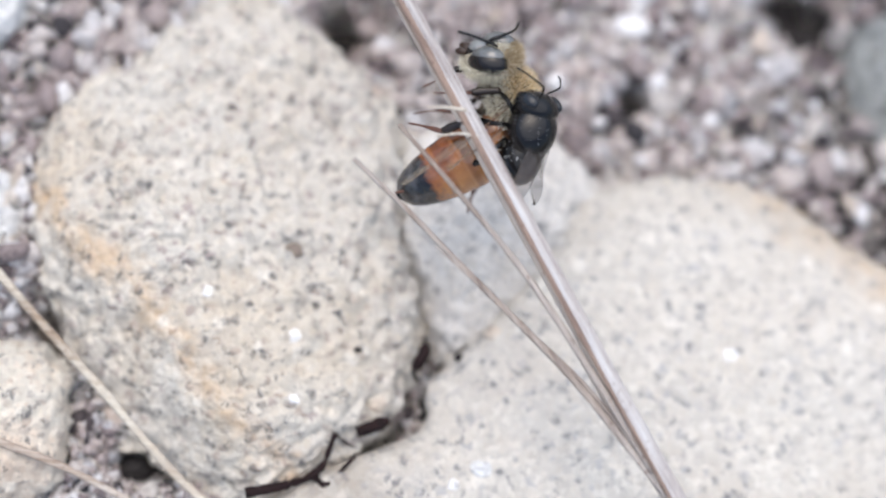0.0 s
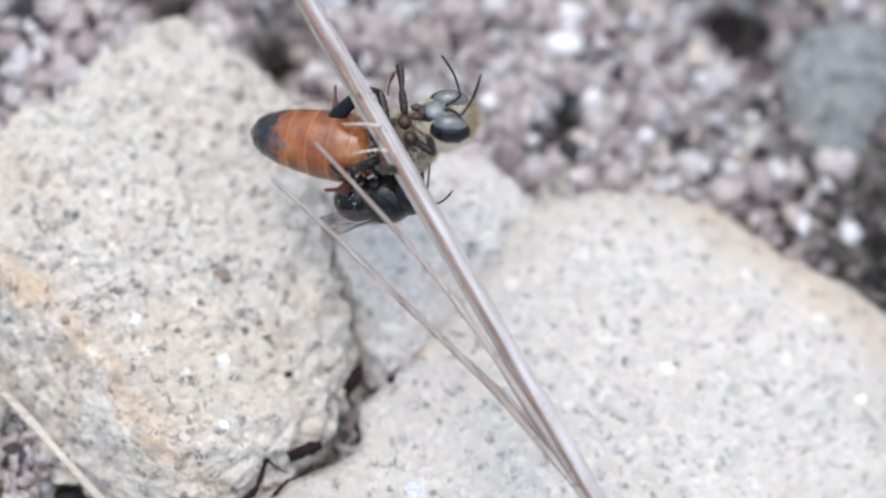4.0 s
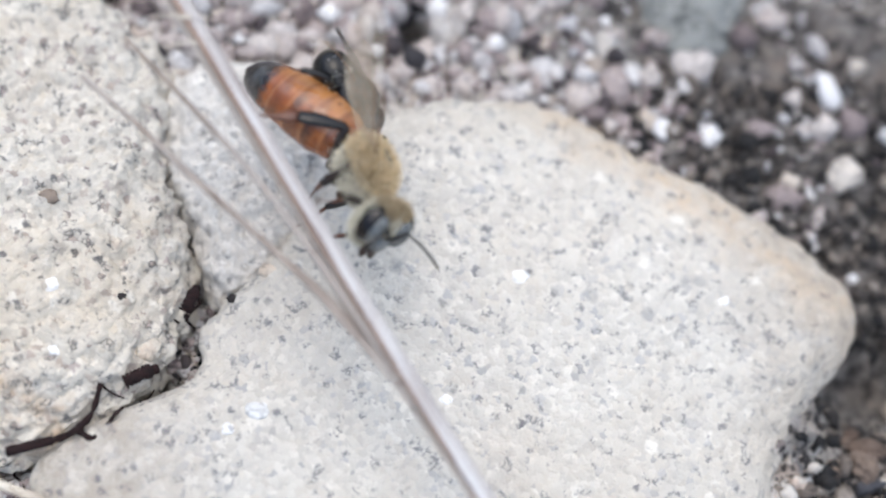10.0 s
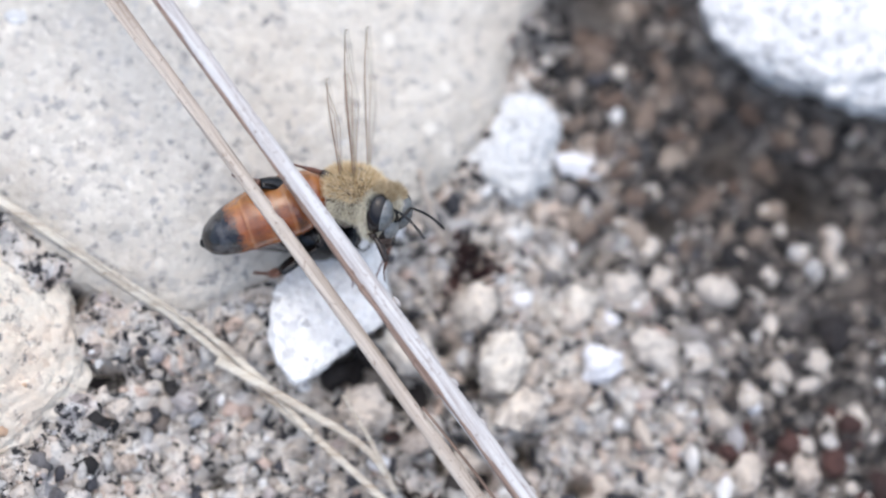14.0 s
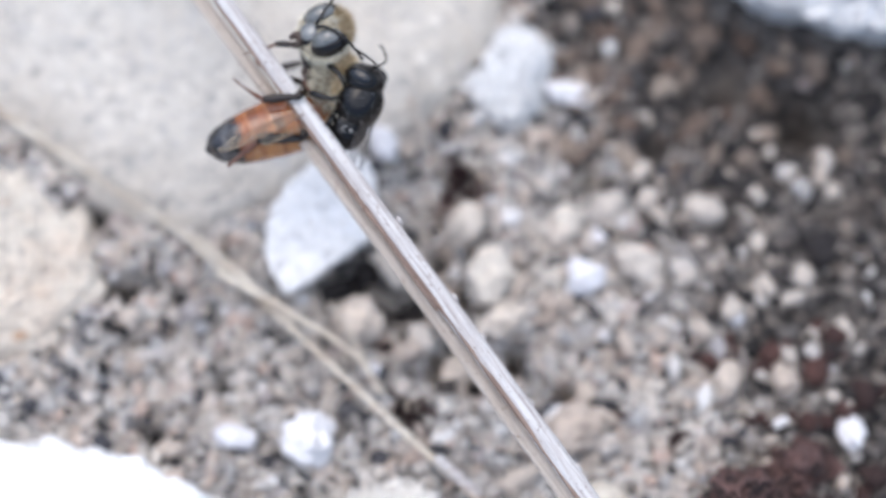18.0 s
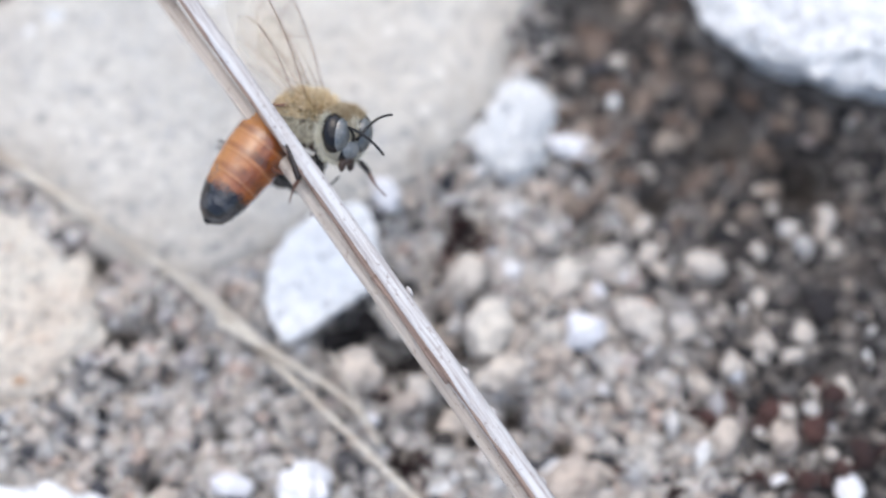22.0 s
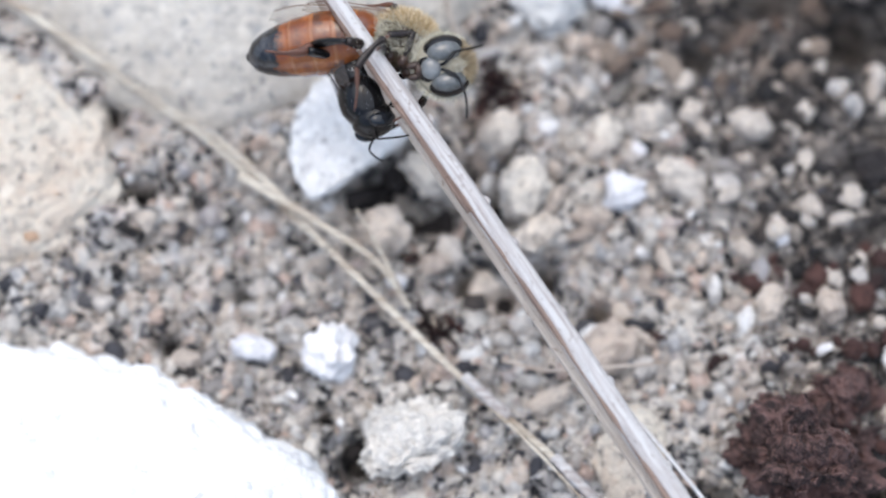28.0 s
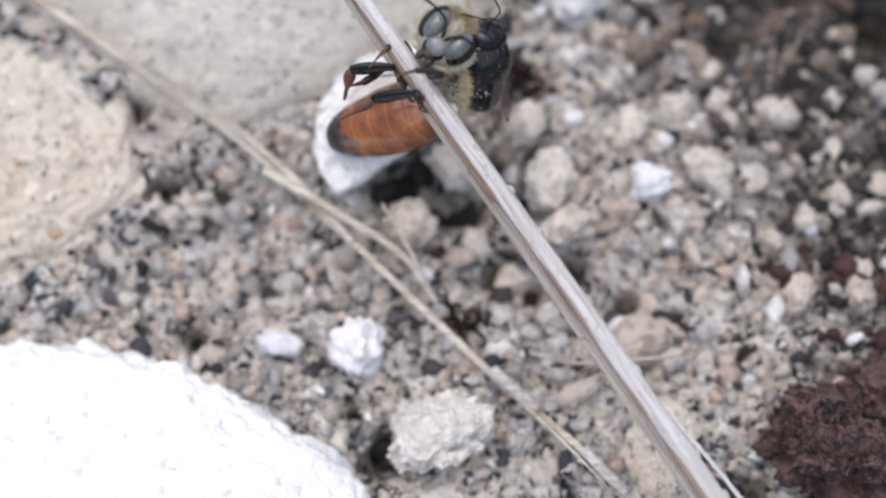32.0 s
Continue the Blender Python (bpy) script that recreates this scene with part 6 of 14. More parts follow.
def make_black_bee():
    """Small black bee that clings to the honey bee."""
    root = tagged(new("black_bee"), "small glossy black bee with white tufts gripping the honey bee", "bee")
    thorax = body_blob("thorax", (1.85, 1.62, 1.5), (0, 0, 0), M_BLACK, root, 24, 16, 0.05, 31)
    fur("fur", thorax, M_GREYFUR, (1.85, 1.62, 1.5), (0, 0, 0), 160, 0.22, 21, lambda d: d.z > -0.2, (-0.5, 0, 0), 0.018)
    body_blob("back_ridge", (0.35, 0.85, 0.35), (-1.1, 0, 0.85), M_BLACK, thorax, 16, 10, 0.05, 33)
    head = body_blob("head", (1.05, 1.5, 1.38), (1.45, 0, -0.25), M_BLACK, root, 22, 14, 0.04, 32)
    body_blob("face_plate", (0.30, 0.62, 0.62), (2.16, 0, -0.55), M_JET, head, 16, 10, 0.03, 34, label="grey sheened face plate")
    for sgn in (-1, 1):
        body_blob("eye", (0.54, 0.46, 0.92), (1.84, 1.08 * sgn, -0.15), M_JET, head, 16, 12, 0.0, label="glossy blue-grey eye")
        tube("antenna", [(2.5, 0.2 * sgn, 0.05), (2.9, 0.6 * sgn, 0.35), (3.1, 1.0 * sgn, 0.2), (3.4, 1.6 * sgn, -0.5), (3.5, 1.9 * sgn, -1.0)], 0.07, 0.06, M_BLACK, head, n=14, sides=6)
    abdomen = body_blob("abdomen", (1.60, 1.45, 1.3), (-1.80, 0, -0.15), M_BLACK, root, 24, 18, 0.02, 3, 0.85)
    for i in range(4):
        v, f = blob_data((0.62, 1.46 - 0.13 * i - 0.05 * (i == 0), 1.31 - 0.12 * i - 0.05 * (i == 0)), 24, 8, 0, 1, 0, (-1.25 - 0.5 * i, 0, -0.2))
        ring = mesh_object("ring", scaled(v), f, M_BLACK, abdomen)
        if i < 3:
            fur("tuft", ring, M_WHITEFUR, (0.50, 1.46 - 0.13 * i, 1.31 - 0.12 * i), (-1.55 - 0.5 * i, 0, -0.2), 50 if i == 0 else 14, 0.30, 40 + i, lambda d: d.z > 0.0 and abs(d.y) > 0.62, (-0.4, 0, 0.1), 0.03, "white hair tufts")
    for sgn in (-1, 1):
        for joints in ([(0.6, 0.6 * sgn, -0.9), (1.4, 1.7 * sgn, -1.0), (1.6, 1.3 * sgn, -2.3), (1.9, 0.8 * sgn, -3.3)],
                       [(0.0, 0.7 * sgn, -1.0), (0.0, 2.1 * sgn, -0.9), (-0.3, 2.1 * sgn, -2.4), (0.2, 1.5 * sgn, -3.6)],
                       [(-0.6, 0.7 * sgn, -0.9), (-1.6, 2.0 * sgn, -0.6), (-2.9, 2.1 * sgn, -1.7), (-4.0, 1.7 * sgn, -2.5)]):
            j = [Vector(p) for p in joints]
            leg, shin, foot = make_leg(root, joints, (0.19, 0.23, 0.12), (M_BLACK, M_BLACK, M_RUSTLEG))
            base = spun(j[0], j[1] - j[0], (0, 0, 1))
            leg.matrix_basis = base
            shin.matrix_basis = base.inverted() @ spun(j[1], j[2] - j[1], (0, 0.3 * sgn, 1))
            foot.matrix_basis = base.inverted() @ spun(j[2], j[3] - j[2], (0, 0.3 * sgn, 1))
        t = spun((-0.2, 0.7 * sgn, 1.0), (-0.95, 0.14 * sgn, 0.06), (0, 0.25 * sgn, 1))
        make_wing(root, t, 3.9, 1.4, M_SMOKE, 1 if sgn < 0 else -1, False)
    return root


black_bee = make_black_bee()


def motions():
    walk(stalk, [
        (0, pose(-0.032378, 0.026836, 0.014905, 0, 8.27, -55.15)),
        (1, pose(-0.032432, 0.027598, 0.01321, 0, 8.51, -56.03)),
        (2, pose(-0.032915, 0.02719, 0.013686, 0, 8.22, -54.94)),
        (2.5, pose(-0.032255, 0.026945, 0.014706, 0, 8.47, -55.95)),
        (4.5, pose(-0.032162, 0.027021, 0.014683, 0, 8.3, -55.26)),
        (5, pose(-0.031704, 0.027648, 0.013914, -0, 8.6, -56.53)),
        (6, pose(-0.031946, 0.027579, 0.013898, 0, 8.54, -56.31)),
        (7, pose(-0.032485, 0.026561, 0.01604, 0, 8.57, -56.46)),
        (8, pose(-0.032566, 0.026867, 0.015484, 0, 8.59, -56.6)),
        (9, pose(-0.033426, 0.026676, 0.015175, -0, 8.22, -54.93)),
        (10, pose(-0.032645, 0.027866, 0.013473, 0, 8.61, -56.48)),
        (10.5, pose(-0.033216, 0.027868, 0.0132, 0, 8.4, -55.63)),
        (11, pose(-0.033068, 0.028046, 0.013114, 0, 8.83, -56.99)),
        (12, pose(-0.033452, 0.028054, 0.013305, 0, 8.53, -56.05)),
        (12.5, pose(-0.034238, 0.027075, 0.014191, -0, 8.1, -54.57)),
        (13, pose(-0.032845, 0.027062, 0.015711, 0, 8.59, -56.27)),
        (14, pose(-0.033584, 0.026556, 0.015896, -0.00, 8.37, -55.48)),
        (15, pose(-0.033192, 0.02688, 0.015487, 0, 8.36, -55.49)),
        (15.5, pose(-0.033214, 0.026792, 0.016030, 0.00, 8.48, -55.90)),
        (17.5, pose(-0.03134, 0.02509, 0.01826, 0, 8.36, -55.9)),
        (18, pose(-0.03115, 0.02468, 0.01858, -0, 8.34, -55.65)),
        (19, pose(-0.03146, 0.02405, 0.01919, 0, 8.31, -55.36)),
        (20, pose(-0.03124, 0.02335, 0.02, -0, 8.3, -55.22)),
        (21, pose(-0.03067, 0.02299, 0.02074, 0, 8.31, -55.41)),
        (22, pose(-0.03039, 0.02244, 0.02149, 0, 8.32, -55.5)),
        (23, pose(-0.03032, 0.02364, 0.02035, 0, 8.38, -56.1)),
        (24, pose(-0.03035, 0.02442, 0.01921, 0, 8.38, -56.08)),
        (26.5, pose(-0.03065, 0.02553, 0.01793, 0, 8.39, -56.23)),
        (27, pose(-0.03092, 0.02563, 0.01766, 0, 8.38, -56.04)),
        (28, pose(-0.03123, 0.02552, 0.01748, 0, 8.34, -55.7)),
        (29, pose(-0.03127, 0.02592, 0.01744, -0, 8.39, -56.2)),
        (30, pose(-0.03009, 0.02632, 0.01731, 0, 8.39, -56.75)),
        (31, pose(-0.03104, 0.02595, 0.0172, 0, 8.36, -56.01)),
        (32, pose(-0.03145, 0.0258, 0.01705, 0, 8.33, -55.62)),
    ])
    walk(second_stalk, [
        (0, pose(-0.032752, 0.027237, 0.013273, 0, 8.28, -55.15)),
        (1, pose(-0.03278, 0.028046, 0.011559, -0, 8.53, -56.02)),
        (2, pose(-0.033354, 0.027625, 0.012038, 0, 8.23, -54.93)),
        (2.5, pose(-0.032755, 0.027352, 0.013061, 0, 8.48, -55.95)),
        (4.5, pose(-0.032707, 0.027492, 0.013078, 0, 8.34, -55.23)),
        (5, pose(-0.032265, 0.028139, 0.012296, 0, 8.64, -56.5)),
        (6, pose(-0.032548, 0.028068, 0.012276, 0, 8.59, -56.28)),
        (7, pose(-0.033118, 0.027061, 0.014458, 0, 8.62, -56.42)),
        (8, pose(-0.033172, 0.027354, 0.0139, 0, 8.64, -56.56)),
        (9, pose(-0.034058, 0.027167, 0.013568, 0, 8.26, -54.9)),
        (10, pose(-0.033327, 0.028354, 0.011815, 0, 8.61, -56.31)),
        (10.5, pose(-0.034514, 0.02827, 0.011398, 0, 8.28, -55.11)),
        (11, pose(-0.035123, 0.028332, 0.011085, 0, 8.54, -56.11)),
        (12, pose(-0.033877, 0.02873, 0.011695, 0, 8.74, -56.86)),
        (12.5, pose(-0.035237, 0.02778, 0.012523, 0, 8.28, -55.22)),
        (13, pose(-0.036247, 0.027461, 0.013593, 0, 8.46, -55.85)),
        (14, pose(-0.036721, 0.026971, 0.013786, 0.00, 8.23, -55.10)),
        (15, pose(-0.037665, 0.027787, 0.013389, -0, 8.47, -55.97)),
        (15.5, pose(-0.038194, 0.027433, 0.013714, 0.00, 8.42, -55.78)),
        (17.5, pose(-0.03325, 0.02524, 0.01679, 0, 8.38, -55.27)),
        (18, pose(-0.03317, 0.02484, 0.01713, 0, 8.36, -54.98)),
        (19, pose(-0.03241, 0.02454, 0.01781, 0, 8.4, -55.39)),
        (20, pose(-0.03221, 0.02383, 0.01863, 0, 8.39, -55.25)),
        (21, pose(-0.03162, 0.02348, 0.01938, 0, 8.41, -55.44)),
        (22, pose(-0.03232, 0.02261, 0.02012, 0, 8.36, -54.81)),
        (23, pose(-0.03136, 0.0249, 0.01909, 0, 8.58, -57.72)),
        (24, pose(-0.03359, 0.0245, 0.01774, 0, 8.38, -55.4)),
        (26.5, pose(-0.03235, 0.02568, 0.01643, -0, 8.41, -55.74)),
        (27, pose(-0.03227, 0.02592, 0.01618, 0, 8.41, -55.82)),
        (28, pose(-0.03218, 0.0259, 0.01603, 0, 8.4, -55.66)),
        (29, pose(-0.03212, 0.02633, 0.01596, 0, 8.44, -56.26)),
        (30, pose(-0.03084, 0.02678, 0.01588, 0, 8.46, -56.89)),
        (31, pose(-0.03188, 0.02638, 0.01575, 0, 8.42, -56.06)),
        (32, pose(-0.03231, 0.02618, 0.01559, -0, 8.38, -55.58)),
    ])
    walk(bee, [
        (0, pose(-0.02778, 0.02642, 0.01172, 63.0, -25.8, 118.3)), (0.25, pose(-0.02933, 0.02703, 0.01095, 93.7, -43.0, 67.2)), (0.5, pose(-0.03087, 0.02764, 0.01018, 130.0, -32.2, 11.3)),
        (1, pose(-0.02976, 0.02926, 0.01031, 139.6, -25.0, 4.4)), (1.5, pose(-0.02730, 0.02606, 0.00968, 124.3, -28.2, 32.9)), (2, pose(-0.02988, 0.02409, 0.00952, 125.0, -28.3, 5.2)),
        (2.5, pose(-0.02893, 0.02395, 0.01064, 122.3, -33.2, 16.1)), (3.5, pose(-0.02905, 0.02458, 0.01077, 166.6, -32.8, 17.1)), (4.5, pose(-0.02917, 0.02520, 0.01090, -149.2, -33.1, 18.2)),
        (5, pose(-0.02740, 0.02579, 0.01023, -82.8, -23.1, -18.6)), (5.5, pose(-0.02990, 0.02760, 0.00903, -83.1, -23.4, -18.9)), (6, pose(-0.02805, 0.02747, 0.00900, -72.7, -19.8, -36.1)),
        (6.5, pose(-0.02830, 0.02397, 0.01040, -69.5, -12.3, -34.5)), (7, pose(-0.02741, 0.02405, 0.01236, -64.6, -4.7, -39.3)), (7.5, pose(-0.02454, 0.01877, 0.01074, -71.2, -1.5, -71.5)),
        (8, pose(-0.02495, 0.02043, 0.01102, -62.6, -4.9, -47.8)), (8.5, pose(-0.02235, 0.02216, 0.01221, -32.2, -19.2, -69.3)), (9, pose(-0.02211, 0.02026, 0.01176, -47.8, -6.3, -84.0)),
        (9.5, pose(-0.02341, 0.02150, 0.01094, -12.8, -25.9, -83.8)), (10, pose(-0.02096, 0.01806, 0.00915, -56.3, -5.8, -73.2)), (10.5, pose(-0.01894, 0.01282, 0.00867, -53.1, -9.6, -61.9)),
        (11, pose(-0.01454, 0.00819, 0.00883, -19.4, -25.5, -77.6)), (11.5, pose(-0.01236, 0.00486, 0.00801, -20.4, -21.8, -82.7)),
        (12, pose(-0.00922, 0.00035, 0.00756, -25.8, -24.1, -85.9)), (12.25, pose(-0.01081, -0.00024, 0.00699, -48.7, -11.0, -42.5)),
        (12.5, pose(-0.01239, -0.00083, 0.00641, -57.1, 12.9, -6.3)), (13, pose(-0.00945, -0.00294, 0.00710, -67.0, -6.7, -47.8)),
        (13.5, pose(-0.00814, -0.00517, 0.00712, -66.9, -11.1, -44.2)), (14, pose(-0.00603, -0.00837, 0.00654, -54.5, -18.7, -22.9)),
        (14.5, pose(-0.00553, -0.00843, 0.00861, -17.3, -44.1, -76.8)), (15, pose(-0.00344, -0.01062, 0.01042, 2.3, -23.6, -104.2)),
        (15.5, pose(-0.00522, -0.01026, 0.01141, 13.0, -16.6, -150.5)), (16.5, pose(-0.00570, -0.00953, 0.01098, 36.0, -46.9, 161.6)),
        (17.5, pose(-0.00618, -0.00880, 0.01055, 87.9, -44.1, 88.1)), (18, pose(-0.00574, -0.00812, 0.01121, 89.6, -45.9, 86.0)), (18.5, pose(-0.00753, -0.00909, 0.01132, 92.1, -44.1, 87.7)),
        (19, pose(-0.00577, -0.00856, 0.01185, 87.6, -42.4, 89.5)), (20, pose(-0.00575, -0.00902, 0.01266, 84.4, -42.6, 96.3)), (21, pose(-0.00593, -0.00918, 0.01354, 83.2, -43.0, 96.6)),
        (21.5, pose(-0.00553, -0.00949, 0.01352, 93.3, -44.1, 91.9)), (21.62, pose(-0.00591, -0.00918, 0.01368, 129.5, -70.5, 77.8)),
        (21.75, pose(-0.00630, -0.00886, 0.01384, -119.5, -70.6, -12.5)), (21.88, pose(-0.00669, -0.00855, 0.01399, -83.1, -44.2, -26.8)),
        (22, pose(-0.00707, -0.00823, 0.01415, -62.6, -17.4, -20.2)), (22.5, pose(-0.00784, -0.00908, 0.01297, -78.5, -18.8, -17.3)),
        (23, pose(-0.00545, -0.00851, 0.01217, -80.7, -20.2, -20.1)), (23.5, pose(-0.00579, -0.01040, 0.01109, -103.1, -24.6, -4.7)),
        (24, pose(-0.00550, -0.01024, 0.01062, -115.5, -30.8, 7.5)), (24.5, pose(-0.00639, -0.01130, 0.01025, -125.0, -31.0, 10.9)),
        (26.5, pose(-0.00475, -0.01243, 0.00963, -108.4, -27.5, -5.2)), (27, pose(-0.00395, -0.01219, 0.00939, -107.5, -25.8, -11.6)),
        (27.5, pose(-0.00577, -0.01261, 0.00918, -107.6, -26.0, -11.7)), (28, pose(-0.00338, -0.01156, 0.00943, -98.3, -18.1, -28.5)),
        (28.5, pose(-0.00340, -0.01257, 0.00910, -95.5, -18.2, -32.2)), (29, pose(-0.00317, -0.01269, 0.00905, -93.9, -17.8, -32.8)),
        (29.5, pose(-0.00321, -0.01221, 0.00903, -119.8, -23.5, -20.8)), (30, pose(-0.00423, -0.01258, 0.00874, -173.3, -41.3, 32.5)),
        (31, pose(-0.00252, -0.01329, 0.00858, 132.0, -55.1, 78.0)), (31.5, pose(-0.00232, -0.01352, 0.00844, 128.4, -53.1, 83.7)),
        (32, pose(-0.00272, -0.01413, 0.00822, 129.4, -51.3, 83.6)),
    ])
    walk(bee_head, [
        (0, pose(0.00208, -0.00000, -0.00040, -19.8, -13.4, 17.7)), (0.5, pose(0.00276, -0.00000, 0.00049, -34.9, 17.0, 10.6)), (1, pose(0.00230, 0.00013, 0.00019, -29.8, 8.9, 12.9)),
        (1.5, pose(0.00242, -0.00015, -0.00026, -37.4, 7.2, 21.3)), (2, pose(0.00233, -0.00008, 0.00002, -38.7, 16.3, 12.4)), (2.5, pose(0.00281, -0.00017, 0.00040, -37.0, 12.5, 22.6)),
        (3.5, pose(0.00282, 0.00009, 0.00024, -31.9, 37.5, -3.9)), (4.5, pose(0.00284, 0.00035, 0.00008, -46.9, 61.0, -44.4)), (5, pose(0.00239, 0.00021, -0.00022, -17.4, 40.5, -33.0)),
        (5.5, pose(0.00288, 0.00031, 0.00018, -16.6, 36.6, -31.7)), (6, pose(0.00198, 0.00002, 0.00005, 2.7, 26.1, -16.3)), (6.5, pose(0.00264, 0.00024, 0.00039, 13.1, 5.9, -20.2)),
        (7, pose(0.00258, 0.00008, -0.00076, 22.1, -16.4, -22.0)), (7.5, pose(0.00177, -0.00017, -0.00128, 13.2, -3.4, -12.5)), (8, pose(0.00253, 0.00013, -0.00043, 13.2, -4.6, -15.3)),
        (8.5, pose(0.00256, 0.00024, -0.00058, 1.2, -21.5, -4.0)), (9, pose(0.00286, 0.00018, -0.00071, 17.1, -21.7, -4.0)), (9.5, pose(0.00269, 0.00049, -0.00078, 8.3, -24.9, -3.7)),
        (10, pose(0.00273, 0.00031, -0.00027, 18.4, -13.2, -10.0)), (10.5, pose(0.00250, 0.00029, -0.00007, 16.6, -3.1, -13.8)), (11, pose(0.00263, 0.00029, -0.00066, 10.0, -24.1, -7.0)),
        (11.5, pose(0.00240, -0.00006, -0.00064, 14.9, -28.3, -9.1)), (12, pose(0.00250, 0.00002, -0.00077, 10.1, -21.4, -1.8)), (12.5, pose(0.00263, -0.00009, 0.00039, -7.5, -2.0, -41.4)),
        (13, pose(0.00200, 0.00004, -0.00007, 16.8, -0.9, -18.9)), (13.5, pose(0.00219, 0.00006, -0.00039, 17.9, 1.3, -19.7)), (14, pose(0.00157, -0.00014, -0.00033, -2.6, 1.7, -20.4)),
        (14.5, pose(0.00245, 0.00033, -0.00090, 7.2, -6.0, -10.3)), (15, pose(0.00276, -0.00007, -0.00089, -9.2, -16.3, 5.7)), (15.5, pose(0.00259, 0.00042, -0.00079, 3.1, -13.2, 19.0)),
        (17.5, pose(0.00286, -0.00048, -0.00033, 18.7, 16.2, 41.2)), (18, pose(0.00287, -0.00053, -0.00020, 18.7, 15.9, 40.1)), (18.5, pose(0.00259, -0.00035, 0.00058, 1.6, 11.9, 38.0)),
        (19, pose(0.00246, -0.00027, -0.00010, -10.7, 7.9, 37.3)), (20, pose(0.00231, -0.00017, -0.00041, -23.4, 0.2, 35.6)), (21, pose(0.00219, -0.00010, -0.00060, -12.5, -0.2, 39.8)),
        (21.5, pose(0.00225, -0.00018, -0.00075, 10.9, 3.3, 47.0)), (22, pose(0.00204, 0.00002, -0.00050, 4.1, -0.2, -22.2)), (22.5, pose(0.00205, 0.00003, 0.00009, 4.7, 9.7, -29.2)),
        (23, pose(0.00230, 0.00021, -0.00035, 1.5, 8.7, -31.1)), (23.5, pose(0.00262, 0.00034, -0.00007, -18.5, 32.7, -44.3)), (24, pose(0.00252, 0.00035, -0.00009, -42.0, 40.4, -53.6)),
        (24.5, pose(0.00287, 0.00022, 0.00026, -37.6, 47.8, -48.8)), (26.5, pose(0.00286, 0.00051, -0.00004, -38.3, 31.1, -45.9)), (27, pose(0.00284, 0.00056, -0.00014, -40.5, 30.0, -57.3)),
        (27.5, pose(0.00286, 0.00032, 0.00024, -47.6, 30.0, -57.3)), (28, pose(0.00286, 0.00053, -0.00029, -44.6, 24.5, -56.2)), (28.5, pose(0.00289, 0.00045, -0.00008, -51.5, 22.8, -55.7)),
        (29, pose(0.00290, 0.00045, -0.00010, -50.2, 20.8, -53.6)), (29.5, pose(0.00266, 0.00024, 0.00015, -19.2, 39.9, -45.3)), (30, pose(0.00246, -0.00000, 0.00018, 25.9, 56.2, 17.5)),
        (31, pose(0.00269, -0.00046, 0.00031, 19.8, 29.2, 44.2)), (31.5, pose(0.00254, -0.00039, 0.00013, 21.0, 29.5, 46.8)), (32, pose(0.00273, -0.00029, 0.00046, 24.2, 30.4, 48.3)),
    ])
